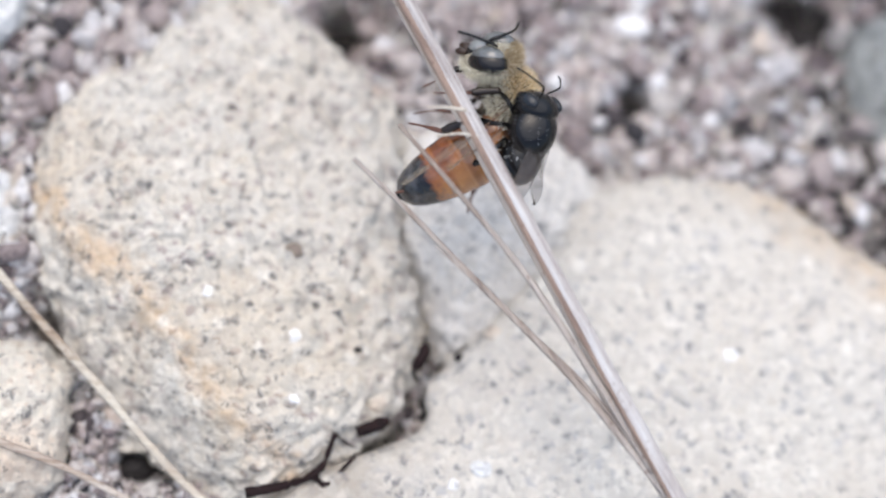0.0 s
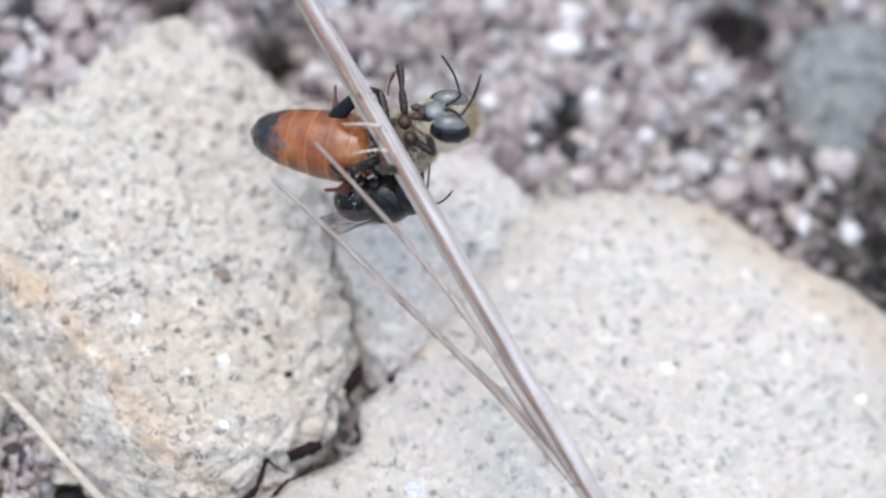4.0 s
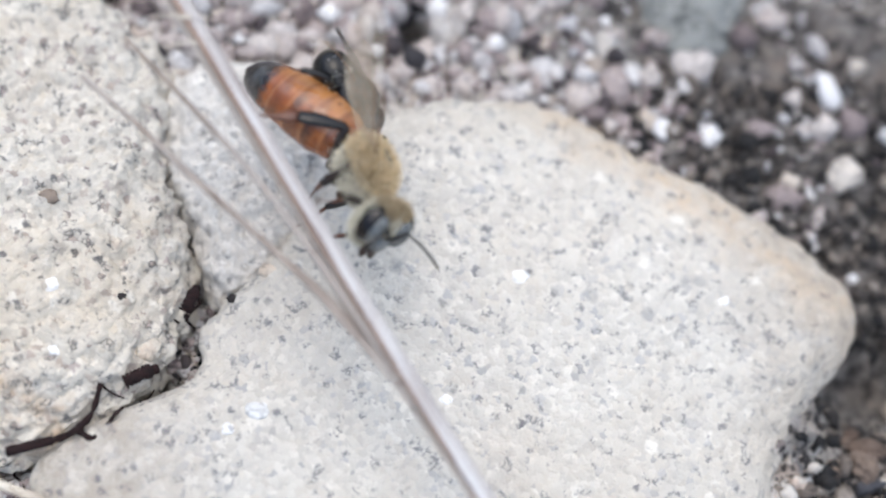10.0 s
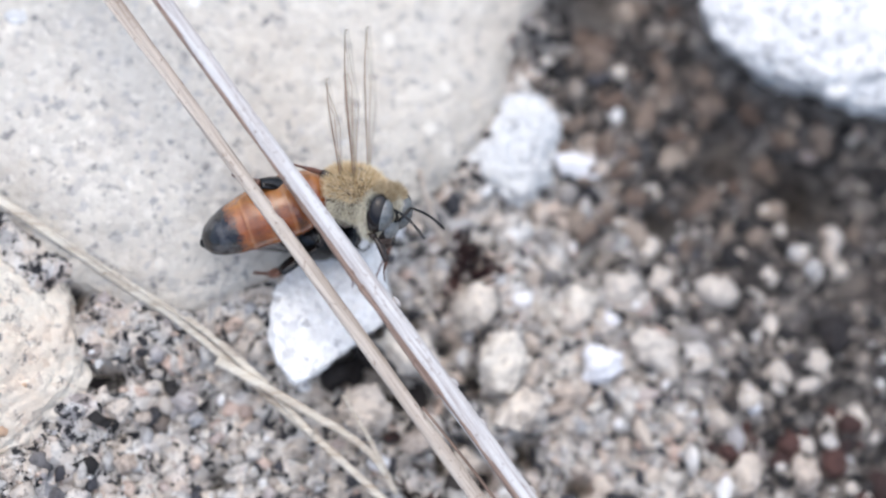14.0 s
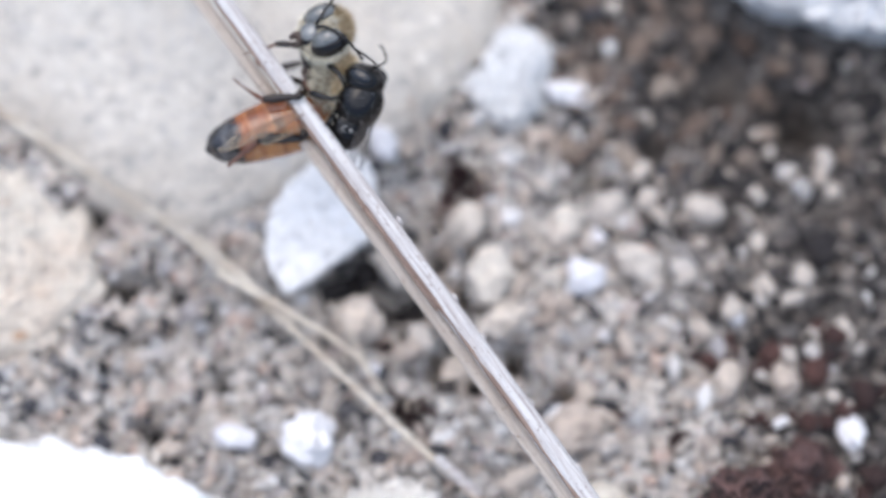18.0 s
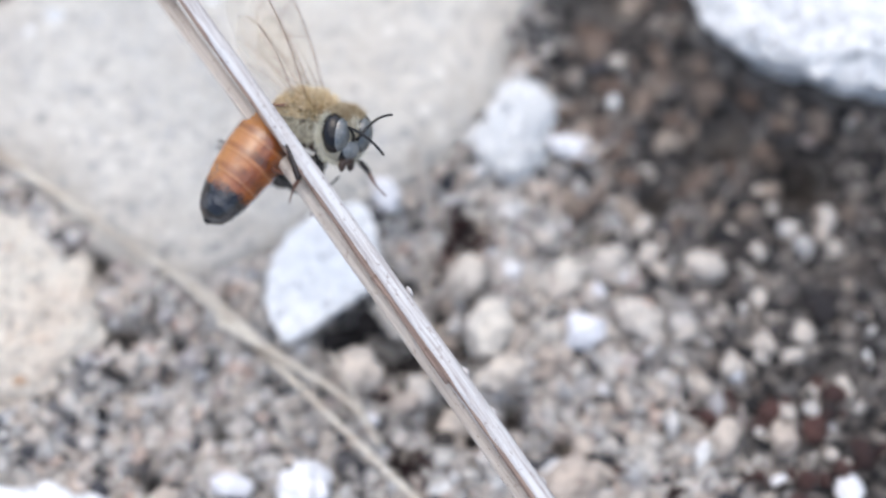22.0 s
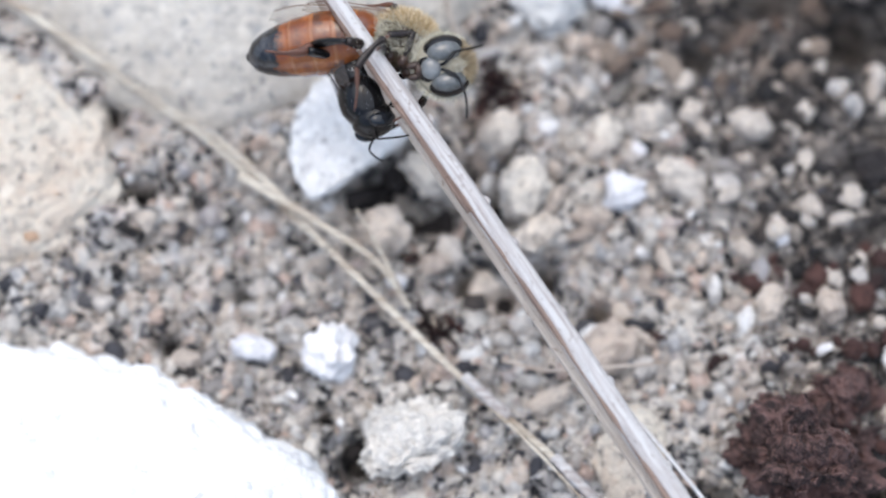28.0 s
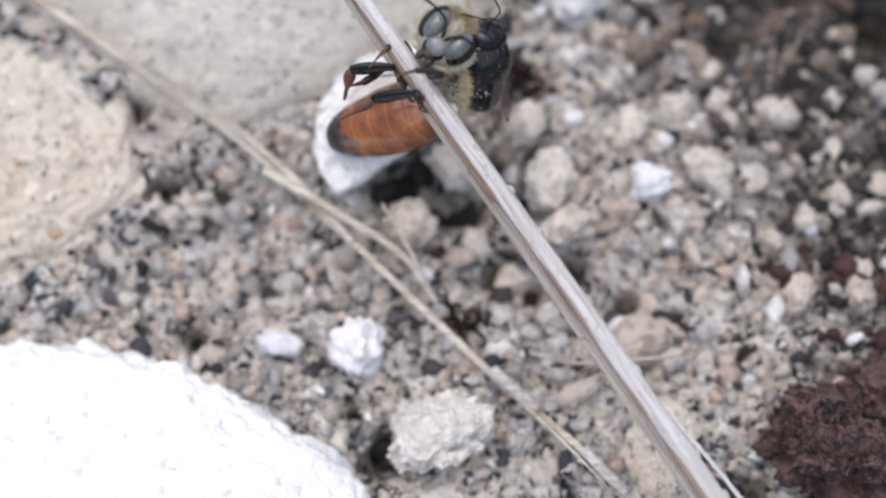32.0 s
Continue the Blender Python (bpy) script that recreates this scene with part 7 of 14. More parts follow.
    walk(bee_abdomen, [
        (0, pose(-0.00170, -0.00000, -0.00010, 0.0, -67.6, -49.5)), (0.5, pose(-0.00170, -0.00000, -0.00010, 0.0, -33.8, -63.7)),
        (0.75, pose(-0.00170, -0.00000, -0.00010, -6.3, -14.6, -26.8)), (1, pose(-0.00170, 0.00000, -0.00010, 0.0, 4.5, 6.8)), (1.5, pose(-0.00170, 0.00000, -0.00010, 0.0, -8.3, 27.7)),
        (2, pose(-0.00170, 0.00000, -0.00010, -0.0, 1.1, 17.5)), (2.5, pose(-0.00170, 0.00000, -0.00010, -0.0, -5.2, 37.4)), (4.5, pose(-0.00170, 0.00000, -0.00010, -0.0, -3.5, 32.9)),
        (5, pose(-0.00170, 0.00000, -0.00010, -0.0, -20.2, 50.8)), (5.5, pose(-0.00170, 0.00000, -0.00010, 0.0, -25.1, 48.9)), (6, pose(-0.00170, -0.00000, -0.00010, -0.0, -20.6, 75.4)),
        (6.5, pose(-0.00170, 0.00000, -0.00010, 0.0, -8.7, 58.0)), (7, pose(-0.00170, 0.00000, -0.00010, 0.0, -20.4, 6.3)), (7.5, pose(-0.00170, -0.00000, -0.00010, 0.0, -16.4, 0.2)),
        (8, pose(-0.00170, 0.00000, -0.00010, 0.0, -13.1, 14.8)), (8.5, pose(-0.00170, -0.00000, -0.00010, 0.0, -30.8, 75.1)), (9, pose(-0.00170, 0.00000, -0.00010, 0.0, -53.6, 69.9)),
        (9.5, pose(-0.00170, 0.00000, -0.00010, 0.0, -17.9, 92.8)), (9.75, pose(-0.00170, 0.00000, -0.00010, -1.9, -22.6, 53.5)), (10, pose(-0.00170, 0.00000, -0.00010, 0.0, -27.3, 12.7)),
        (10.5, pose(-0.00170, 0.00000, -0.00010, -0.0, -42.7, -6.2)), (10.75, pose(-0.00170, 0.00000, -0.00010, -2.9, -36.7, 38.3)),
        (11, pose(-0.00170, -0.00000, -0.00010, 0.0, -30.9, 79.4)), (11.5, pose(-0.00170, 0.00000, -0.00010, -0.0, -47.6, 79.1)), (12, pose(-0.00170, -0.00000, -0.00010, 0.0, -36.9, 78.7)),
        (12.5, pose(-0.00170, -0.00000, -0.00010, 0.0, -13.3, 60.1)), (13, pose(-0.00170, 0.00000, -0.00010, 0.0, -40.2, 5.9)), (13.5, pose(-0.00170, 0.00000, -0.00010, 0.0, -30.2, 9.1)),
        (14, pose(-0.00170, -0.00000, -0.00010, 0.0, -26.6, 33.3)), (14.5, pose(-0.00170, -0.00000, -0.00010, 0.0, -36.5, 57.4)), (15, pose(-0.00170, 0.00000, -0.00010, 0.0, -52.1, 116.0)),
        (15.25, pose(-0.00170, 0.00000, -0.00010, -8.6, -58.2, 53.2)), (15.5, pose(-0.00170, 0.00000, -0.00010, 0.0, -64.9, -24.3)),
        (17.5, pose(-0.00170, 0.00000, -0.00010, 0.0, -63.2, -44.0)), (18, pose(-0.00170, 0.00000, -0.00010, 0.0, -63.8, -46.0)), (18.5, pose(-0.00170, -0.00000, -0.00010, 0.0, -8.8, -79.3)),
        (18.75, pose(-0.00170, -0.00000, -0.00010, 3.5, -18.0, -40.4)), (19, pose(-0.00170, -0.00000, -0.00010, -0.0, -27.3, 0.8)), (20, pose(-0.00170, 0.00000, -0.00010, -0.0, -26.1, 11.8)),
        (21, pose(-0.00170, -0.00000, -0.00010, -0.0, -28.6, 19.5)), (21.5, pose(-0.00170, 0.00000, -0.00010, 0.0, -49.9, 37.9)), (22, pose(-0.00170, -0.00000, -0.00010, 0.0, -55.2, 57.0)),
        (22.5, pose(-0.00170, 0.00000, -0.00010, 0.0, -32.3, 82.5)), (23, pose(-0.00170, 0.00000, -0.00010, 0.0, -46.2, 71.0)), (23.5, pose(-0.00170, -0.00000, -0.00010, -0.0, -48.5, 76.4)),
        (24, pose(-0.00170, -0.00000, -0.00010, 0.0, -50.3, 53.4)), (24.5, pose(-0.00170, 0.00000, -0.00010, -0.0, -66.7, 89.9)), (26.5, pose(-0.00170, 0.00000, -0.00010, 0.0, -65.4, 88.7)),
        (27, pose(-0.00170, 0.00000, -0.00010, 0.0, -69.4, 25.3)), (27.5, pose(-0.00170, -0.00000, -0.00010, 0.0, -66.8, 92.3)),
        (27.75, pose(-0.00170, -0.00000, -0.00010, 10.6, -49.5, 39.9)), (28, pose(-0.00170, -0.00000, -0.00010, 0.0, -33.2, 3.8)), (28.5, pose(-0.00170, 0.00000, -0.00010, 0.0, -16.5, 2.4)),
        (29, pose(-0.00170, 0.00000, -0.00010, -0.0, -12.4, -5.8)), (29.5, pose(-0.00170, -0.00000, -0.00010, 0.0, -40.4, 3.7)), (30, pose(-0.00170, 0.00000, -0.00010, -0.0, 13.5, 13.9)),
        (31, pose(-0.00170, -0.00000, -0.00010, -0.0, -14.9, 26.2)), (31.5, pose(-0.00170, 0.00000, -0.00010, 0.0, -27.5, 41.6)), (32, pose(-0.00170, 0.00000, -0.00010, 0.0, -27.6, 52.1)),
    ])
    walk(black_bee, [
        (0, pose(-0.02658, 0.02410, 0.01280, 43.3, -29.0, 77.8)), (0.5, pose(-0.02969, 0.02618, 0.00996, 92.6, -41.1, -7.8)), (1, pose(-0.02872, 0.02678, 0.00917, 93.6, -39.7, -8.4)),
        (1.5, pose(-0.02952, 0.02235, 0.00769, 93.8, -39.4, -8.2)), (2, pose(-0.03183, 0.02072, 0.00876, 66.2, -35.9, 1.8)), (2.5, pose(-0.03010, 0.02045, 0.01004, 64.8, -35.1, 1.3)),
        (4.5, pose(-0.02990, 0.02236, 0.00956, 85.2, -27.2, 2.5)), (5, pose(-0.03013, 0.02330, 0.00877, 74.6, -14.3, -32.2)), (5.5, pose(-0.03167, 0.02411, 0.00735, 74.4, -14.6, -32.6)),
        (6, pose(-0.03126, 0.02409, 0.00721, 71.4, -5.3, -38.8)), (6.5, pose(-0.03141, 0.02354, 0.00941, 71.5, -4.7, -38.7)), (7, pose(-0.03123, 0.02267, 0.01094, 70.1, -2.4, -45.1)),
        (7.5, pose(-0.02995, 0.02318, 0.01011, 70.4, 4.0, -70.3)), (8, pose(-0.03014, 0.02237, 0.00957, 91.3, 18.7, -33.2)), (8.25, pose(-0.02608, 0.02352, 0.01133, 29.8, 6.0, -41.8)),
        (8.5, pose(-0.02202, 0.02467, 0.01308, -30.0, -7.5, -34.9)), (9, pose(-0.02153, 0.02339, 0.01203, -55.7, 5.7, -56.0)), (9.5, pose(-0.02313, 0.02423, 0.01157, -35.7, -8.4, -34.0)),
        (10, pose(-0.02152, 0.02278, 0.00851, -73.7, 11.1, -55.6)), (10.5, pose(-0.01929, 0.01564, 0.00844, -73.6, 10.0, -56.2)), (11, pose(-0.01302, 0.01091, 0.00929, -43.4, -4.4, -60.1)),
        (11.5, pose(-0.01073, 0.00676, 0.00824, -44.0, -4.9, -60.6)), (12, pose(-0.00730, 0.00235, 0.00807, -39.5, -5.5, -53.4)), (12.5, pose(-0.01171, 0.00106, 0.00492, -66.8, 4.6, -45.2)),
        (12.75, pose(-0.01198, -0.00101, 0.00473, 2.4, 15.8, -49.4)), (13, pose(-0.01225, -0.00308, 0.00453, 75.7, 23.4, -39.6)), (13.5, pose(-0.01100, -0.00527, 0.00455, 75.6, 23.3, -40.0)),
        (14, pose(-0.00796, -0.00993, 0.00268, 88.9, 8.4, -13.2)), (14.25, pose(-0.00526, -0.00931, 0.00481, 22.7, 11.6, -37.4)),
        (14.5, pose(-0.00255, -0.00870, 0.00693, -39.6, -8.6, -50.6)), (15, pose(-0.00055, -0.00964, 0.01106, -41.4, -19.5, -77.1)),
        (15.25, pose(-0.00082, -0.01017, 0.01150, -9.7, -23.5, -125.3)), (15.5, pose(-0.00110, -0.01069, 0.01195, 14.4, -5.0, -167.7)),
        (16.5, pose(-0.00246, -0.01059, 0.01151, 34.7, -37.4, 137.4)), (17.5, pose(-0.00383, -0.01048, 0.01108, 80.5, -33.4, 62.5)),
        (18, pose(-0.00399, -0.00971, 0.01175, 78.4, -33.6, 62.1)), (18.5, pose(-0.00423, -0.00912, 0.01229, 77.0, -33.7, 70.2)), (19, pose(-0.00369, -0.00927, 0.01265, 72.8, -28.3, 75.2)),
        (20, pose(-0.00347, -0.00881, 0.01375, 74.0, -28.5, 71.8)), (21, pose(-0.00343, -0.00935, 0.01451, 71.1, -29.5, 78.9)), (21.5, pose(-0.00366, -0.01009, 0.01378, 74.5, -30.0, 74.7)),
        (21.75, pose(-0.00633, -0.01005, 0.01236, 94.2, -13.0, 16.3)), (22, pose(-0.00900, -0.01000, 0.01095, 91.1, 11.8, -34.7)),
        (22.5, pose(-0.00837, -0.01016, 0.00998, 90.9, 11.4, -34.7)), (23, pose(-0.00507, -0.01033, 0.00904, 89.3, 9.7, -35.1)), (23.5, pose(-0.00286, -0.01112, 0.00821, 92.1, -4.8, 22.1)),
        (24, pose(-0.00169, -0.01116, 0.00826, 71.3, -6.8, 25.1)), (24.5, pose(-0.00044, -0.01017, 0.00948, 71.3, -6.5, 25.3)), (26.5, pose(-0.00292, -0.01543, 0.00673, 84.7, 0.2, -0.5)),
        (27, pose(-0.00373, -0.01396, 0.00787, 70.0, -4.8, -47.5)), (27.5, pose(-0.00543, -0.01388, 0.00780, 70.0, -4.9, -47.6)), (28, pose(-0.00599, -0.01476, 0.00808, 62.5, 1.2, -70.0)),
        (28.5, pose(-0.00582, -0.01477, 0.00819, 66.1, -11.6, -77.6)), (28.75, pose(-0.00559, -0.01462, 0.00840, 57.5, -67.7, -37.9)),
        (29, pose(-0.00535, -0.01447, 0.00861, -63.7, -47.8, 109.1)), (29.25, pose(-0.00540, -0.01455, 0.00829, 29.0, -55.7, 30.5)),
        (29.5, pose(-0.00545, -0.01462, 0.00796, 73.0, -14.1, 3.1)), (30, pose(-0.00033, -0.01250, 0.00813, 66.9, -25.6, 75.3)), (31, pose(0.00038, -0.01240, 0.00909, 67.0, -45.1, 84.5)),
        (31.5, pose(0.00062, -0.01315, 0.00882, 63.4, -26.6, 82.4)), (32, pose(0.00002, -0.01303, 0.00877, 67.2, -44.9, 84.4)),
    ])
    walk(BEE_PARTS["left", "fore", "leg"], [
        (0, pose(0.00110, 0.00080, -0.00140, 0.0, -49.0, 88.4)), (0.5, pose(0.00110, 0.00080, -0.00140, -0.0, 3.5, 52.4)), (0.75, pose(0.00110, 0.00080, -0.00140, -13.9, 35.1, 82.0)),
        (1, pose(0.00110, 0.00080, -0.00140, 0.0, 68.3, 127.8)), (1.25, pose(0.00110, 0.00080, -0.00140, -13.9, 35.1, 82.0)), (1.5, pose(0.00110, 0.00080, -0.00140, 0.0, 3.5, 52.4)),
        (2, pose(0.00110, 0.00080, -0.00140, 0.0, 45.1, 71.2)), (2.5, pose(0.00110, 0.00080, -0.00140, -0.0, 3.5, 52.4)), (15, pose(0.00110, 0.00080, -0.00140, 0.0, 3.5, 52.4)),
        (15.25, pose(0.00110, 0.00080, -0.00140, 0.0, 3.5, 5.2)), (15.5, pose(0.00110, 0.00080, -0.00140, 0.0, 3.5, -42.0)), (17.5, pose(0.00110, 0.00080, -0.00140, 0.0, 32.6, -15.9)),
        (18, pose(0.00110, 0.00080, -0.00140, 0.0, 17.1, -19.6)), (18.5, pose(0.00110, 0.00080, -0.00140, -0.0, 6.8, -20.7)), (18.75, pose(0.00110, 0.00080, -0.00140, 6.9, -12.5, 15.8)),
        (19, pose(0.00110, 0.00080, -0.00140, 0.0, -31.9, 55.4)), (20, pose(0.00110, 0.00080, -0.00140, -0.0, -24.5, 44.7)), (21, pose(0.00110, 0.00080, -0.00140, -0.0, -20.8, 48.1)),
        (21.5, pose(0.00110, 0.00080, -0.00140, 0.0, 3.5, 52.4)), (22, pose(0.00110, 0.00080, -0.00140, 0.0, 15.8, 25.1)), (22.5, pose(0.00110, 0.00080, -0.00140, -0.0, 3.5, 52.4)),
        (32, pose(0.00110, 0.00080, -0.00140, 0.0, 3.5, 52.4)),
    ])
    walk(BEE_PARTS["left", "fore", "shin"], [
        (0, pose(0.00164, 0.00000, 0.00000, -0.0, 47.7, -161.0)), (0.5, pose(0.00164, 0.00000, 0.00000, 0.0, 65.2, -101.6)), (0.62, pose(0.00164, 0.00000, 0.00000, 32.0, 46.5, -45.4)),
        (0.75, pose(0.00164, 0.00000, 0.00000, 32.9, 21.1, -15.7)), (0.88, pose(0.00164, 0.00000, 0.00000, 21.4, -1.6, 11.5)), (1, pose(0.00164, 0.00000, 0.00000, 0.0, -15.8, 43.9)),
        (1.12, pose(0.00164, 0.00000, 0.00000, 21.4, -1.6, 11.5)), (1.25, pose(0.00164, 0.00000, 0.00000, 32.9, 21.1, -15.7)), (1.38, pose(0.00164, 0.00000, 0.00000, 32.0, 46.5, -45.4)),
        (1.5, pose(0.00164, 0.00000, 0.00000, 0.0, 65.2, -101.6)), (1.62, pose(0.00164, 0.00000, 0.00000, 6.8, 63.5, -53.8)), (1.75, pose(0.00164, 0.00000, 0.00000, 8.5, 60.3, -10.5)),
        (1.88, pose(0.00164, 0.00000, 0.00000, 5.6, 57.3, 28.7)), (2, pose(0.00164, 0.00000, 0.00000, -0.0, 55.8, 65.8)), (2.12, pose(0.00164, 0.00000, 0.00000, 5.6, 57.3, 28.7)),
        (2.25, pose(0.00164, 0.00000, 0.00000, 8.5, 60.3, -10.5)), (2.38, pose(0.00164, 0.00000, 0.00000, 6.8, 63.5, -53.8)), (2.5, pose(0.00164, 0.00000, 0.00000, 0.0, 65.2, -101.6)),
        (15, pose(0.00164, 0.00000, 0.00000, 0.0, 65.2, -101.6)), (15.25, pose(0.00164, 0.00000, 0.00000, 19.2, 34.1, -35.1)), (15.5, pose(0.00164, 0.00000, 0.00000, -0.0, 6.0, 9.3)),
        (16.5, pose(0.00164, 0.00000, 0.00000, -22.8, 40.2, 45.7)), (17.5, pose(0.00164, 0.00000, 0.00000, 6.4, 78.3, 118.2)), (17.75, pose(0.00164, 0.00000, 0.00000, -5.7, 73.2, 60.4)),
        (18, pose(0.00164, 0.00000, 0.00000, 0.0, 67.6, 19.7)), (18.12, pose(0.00164, 0.00000, 0.00000, 15.4, 62.5, 71.9)), (18.25, pose(0.00164, 0.00000, 0.00000, 17.0, 54.2, 111.4)),
        (18.38, pose(0.00164, 0.00000, 0.00000, 10.4, 47.1, 144.4)), (18.5, pose(0.00164, 0.00000, 0.00000, -0.0, 43.2, 175.2)), (19, pose(0.00164, 0.00000, 0.00000, 0.0, 65.9, -148.5)),
        (20, pose(0.00164, 0.00000, 0.00000, 0.0, 75.6, -135.7)), (21, pose(0.00164, 0.00000, 0.00000, -39.7, 76.9, -132.1)), (21.5, pose(0.00164, 0.00000, 0.00000, 0.0, 65.2, -101.6)),
        (21.75, pose(0.00164, 0.00000, 0.00000, 14.4, 41.2, -42.5)), (22, pose(0.00164, 0.00000, 0.00000, 0.0, 18.9, -2.7)), (22.25, pose(0.00164, 0.00000, 0.00000, 14.4, 41.2, -42.5)),
        (22.5, pose(0.00164, 0.00000, 0.00000, -0.0, 65.2, -101.6)), (32, pose(0.00164, 0.00000, 0.00000, 0.0, 65.2, -101.6)),
    ])
    walk(BEE_PARTS["left", "fore", "foot"], [
        (0, pose(0.00058, -0.00036, -0.00123, 5.8, 46.3, -153.1)), (0.5, pose(0.00150, -0.00068, -0.00151, -48.8, 65.7, -156.4)), (0.75, pose(0.00215, 0.00021, -0.00053, -47.5, 22.4, 151.2)),
        (1, pose(0.00280, 0.00111, 0.00045, -13.5, -5.4, 103.2)), (1.25, pose(0.00215, 0.00021, -0.00053, -47.5, 22.4, 151.2)), (1.5, pose(0.00150, -0.00068, -0.00151, -48.8, 65.7, -156.4)),
        (1.62, pose(0.00163, -0.00030, -0.00148, -13.9, 53.1, -155.3)), (1.75, pose(0.00177, 0.00008, -0.00144, 13.5, 42.1, -164.2)),
        (1.88, pose(0.00190, 0.00047, -0.00141, 39.3, 34.9, -177.3)), (2, pose(0.00203, 0.00085, -0.00138, 65.0, 32.9, 167.8)), (2.12, pose(0.00190, 0.00047, -0.00141, 39.3, 34.9, -177.3)),
        (2.25, pose(0.00177, 0.00008, -0.00144, 13.5, 42.1, -164.2)), (2.38, pose(0.00163, -0.00030, -0.00148, -13.9, 53.1, -155.3)),
        (2.5, pose(0.00150, -0.00068, -0.00151, -48.8, 65.7, -156.4)), (15, pose(0.00150, -0.00068, -0.00151, -48.8, 65.7, -156.4)),
        (15.25, pose(0.00239, -0.00021, -0.00084, 15.6, 43.3, -42.6)), (15.5, pose(0.00328, 0.00027, -0.00018, -0.0, 4.7, 9.2)), (16.5, pose(0.00238, 0.00028, -0.00090, -33.1, 33.9, 33.6)),
        (17.5, pose(0.00148, 0.00030, -0.00163, -72.1, 70.8, 36.8)), (17.75, pose(0.00186, 0.00026, -0.00158, -73.4, 78.1, -11.3)),
        (18, pose(0.00224, 0.00021, -0.00154, -112.3, 80.9, -96.3)), (18.12, pose(0.00179, 0.00019, -0.00144, 71.5, 83.8, 125.3)),
        (18.25, pose(0.00134, 0.00016, -0.00134, 42.3, 69.5, 134.6)), (18.38, pose(0.00089, 0.00013, -0.00124, 20.4, 57.5, 152.7)),
        (18.5, pose(0.00043, 0.00010, -0.00114, -1.7, 49.4, 172.8)), (19, pose(0.00106, -0.00035, -0.00152, 11.3, 64.8, -136.2)), (20, pose(0.00135, -0.00029, -0.00161, -3.0, 40.7, -138.2)),
        (21, pose(0.00139, -0.00028, -0.00162, -53.5, 40.1, -140.5)), (21.5, pose(0.00150, -0.00068, -0.00151, -48.8, 65.7, -156.4)),
        (21.75, pose(0.00236, -0.00038, -0.00103, -8.5, 46.9, -81.1)), (22, pose(0.00322, -0.00007, -0.00054, -11.9, 18.6, -42.1)),
        (22.25, pose(0.00236, -0.00038, -0.00103, -8.5, 46.9, -81.1)), (22.5, pose(0.00150, -0.00068, -0.00151, -48.8, 65.7, -156.4)),
        (32, pose(0.00150, -0.00068, -0.00151, -48.8, 65.7, -156.4)),
    ])
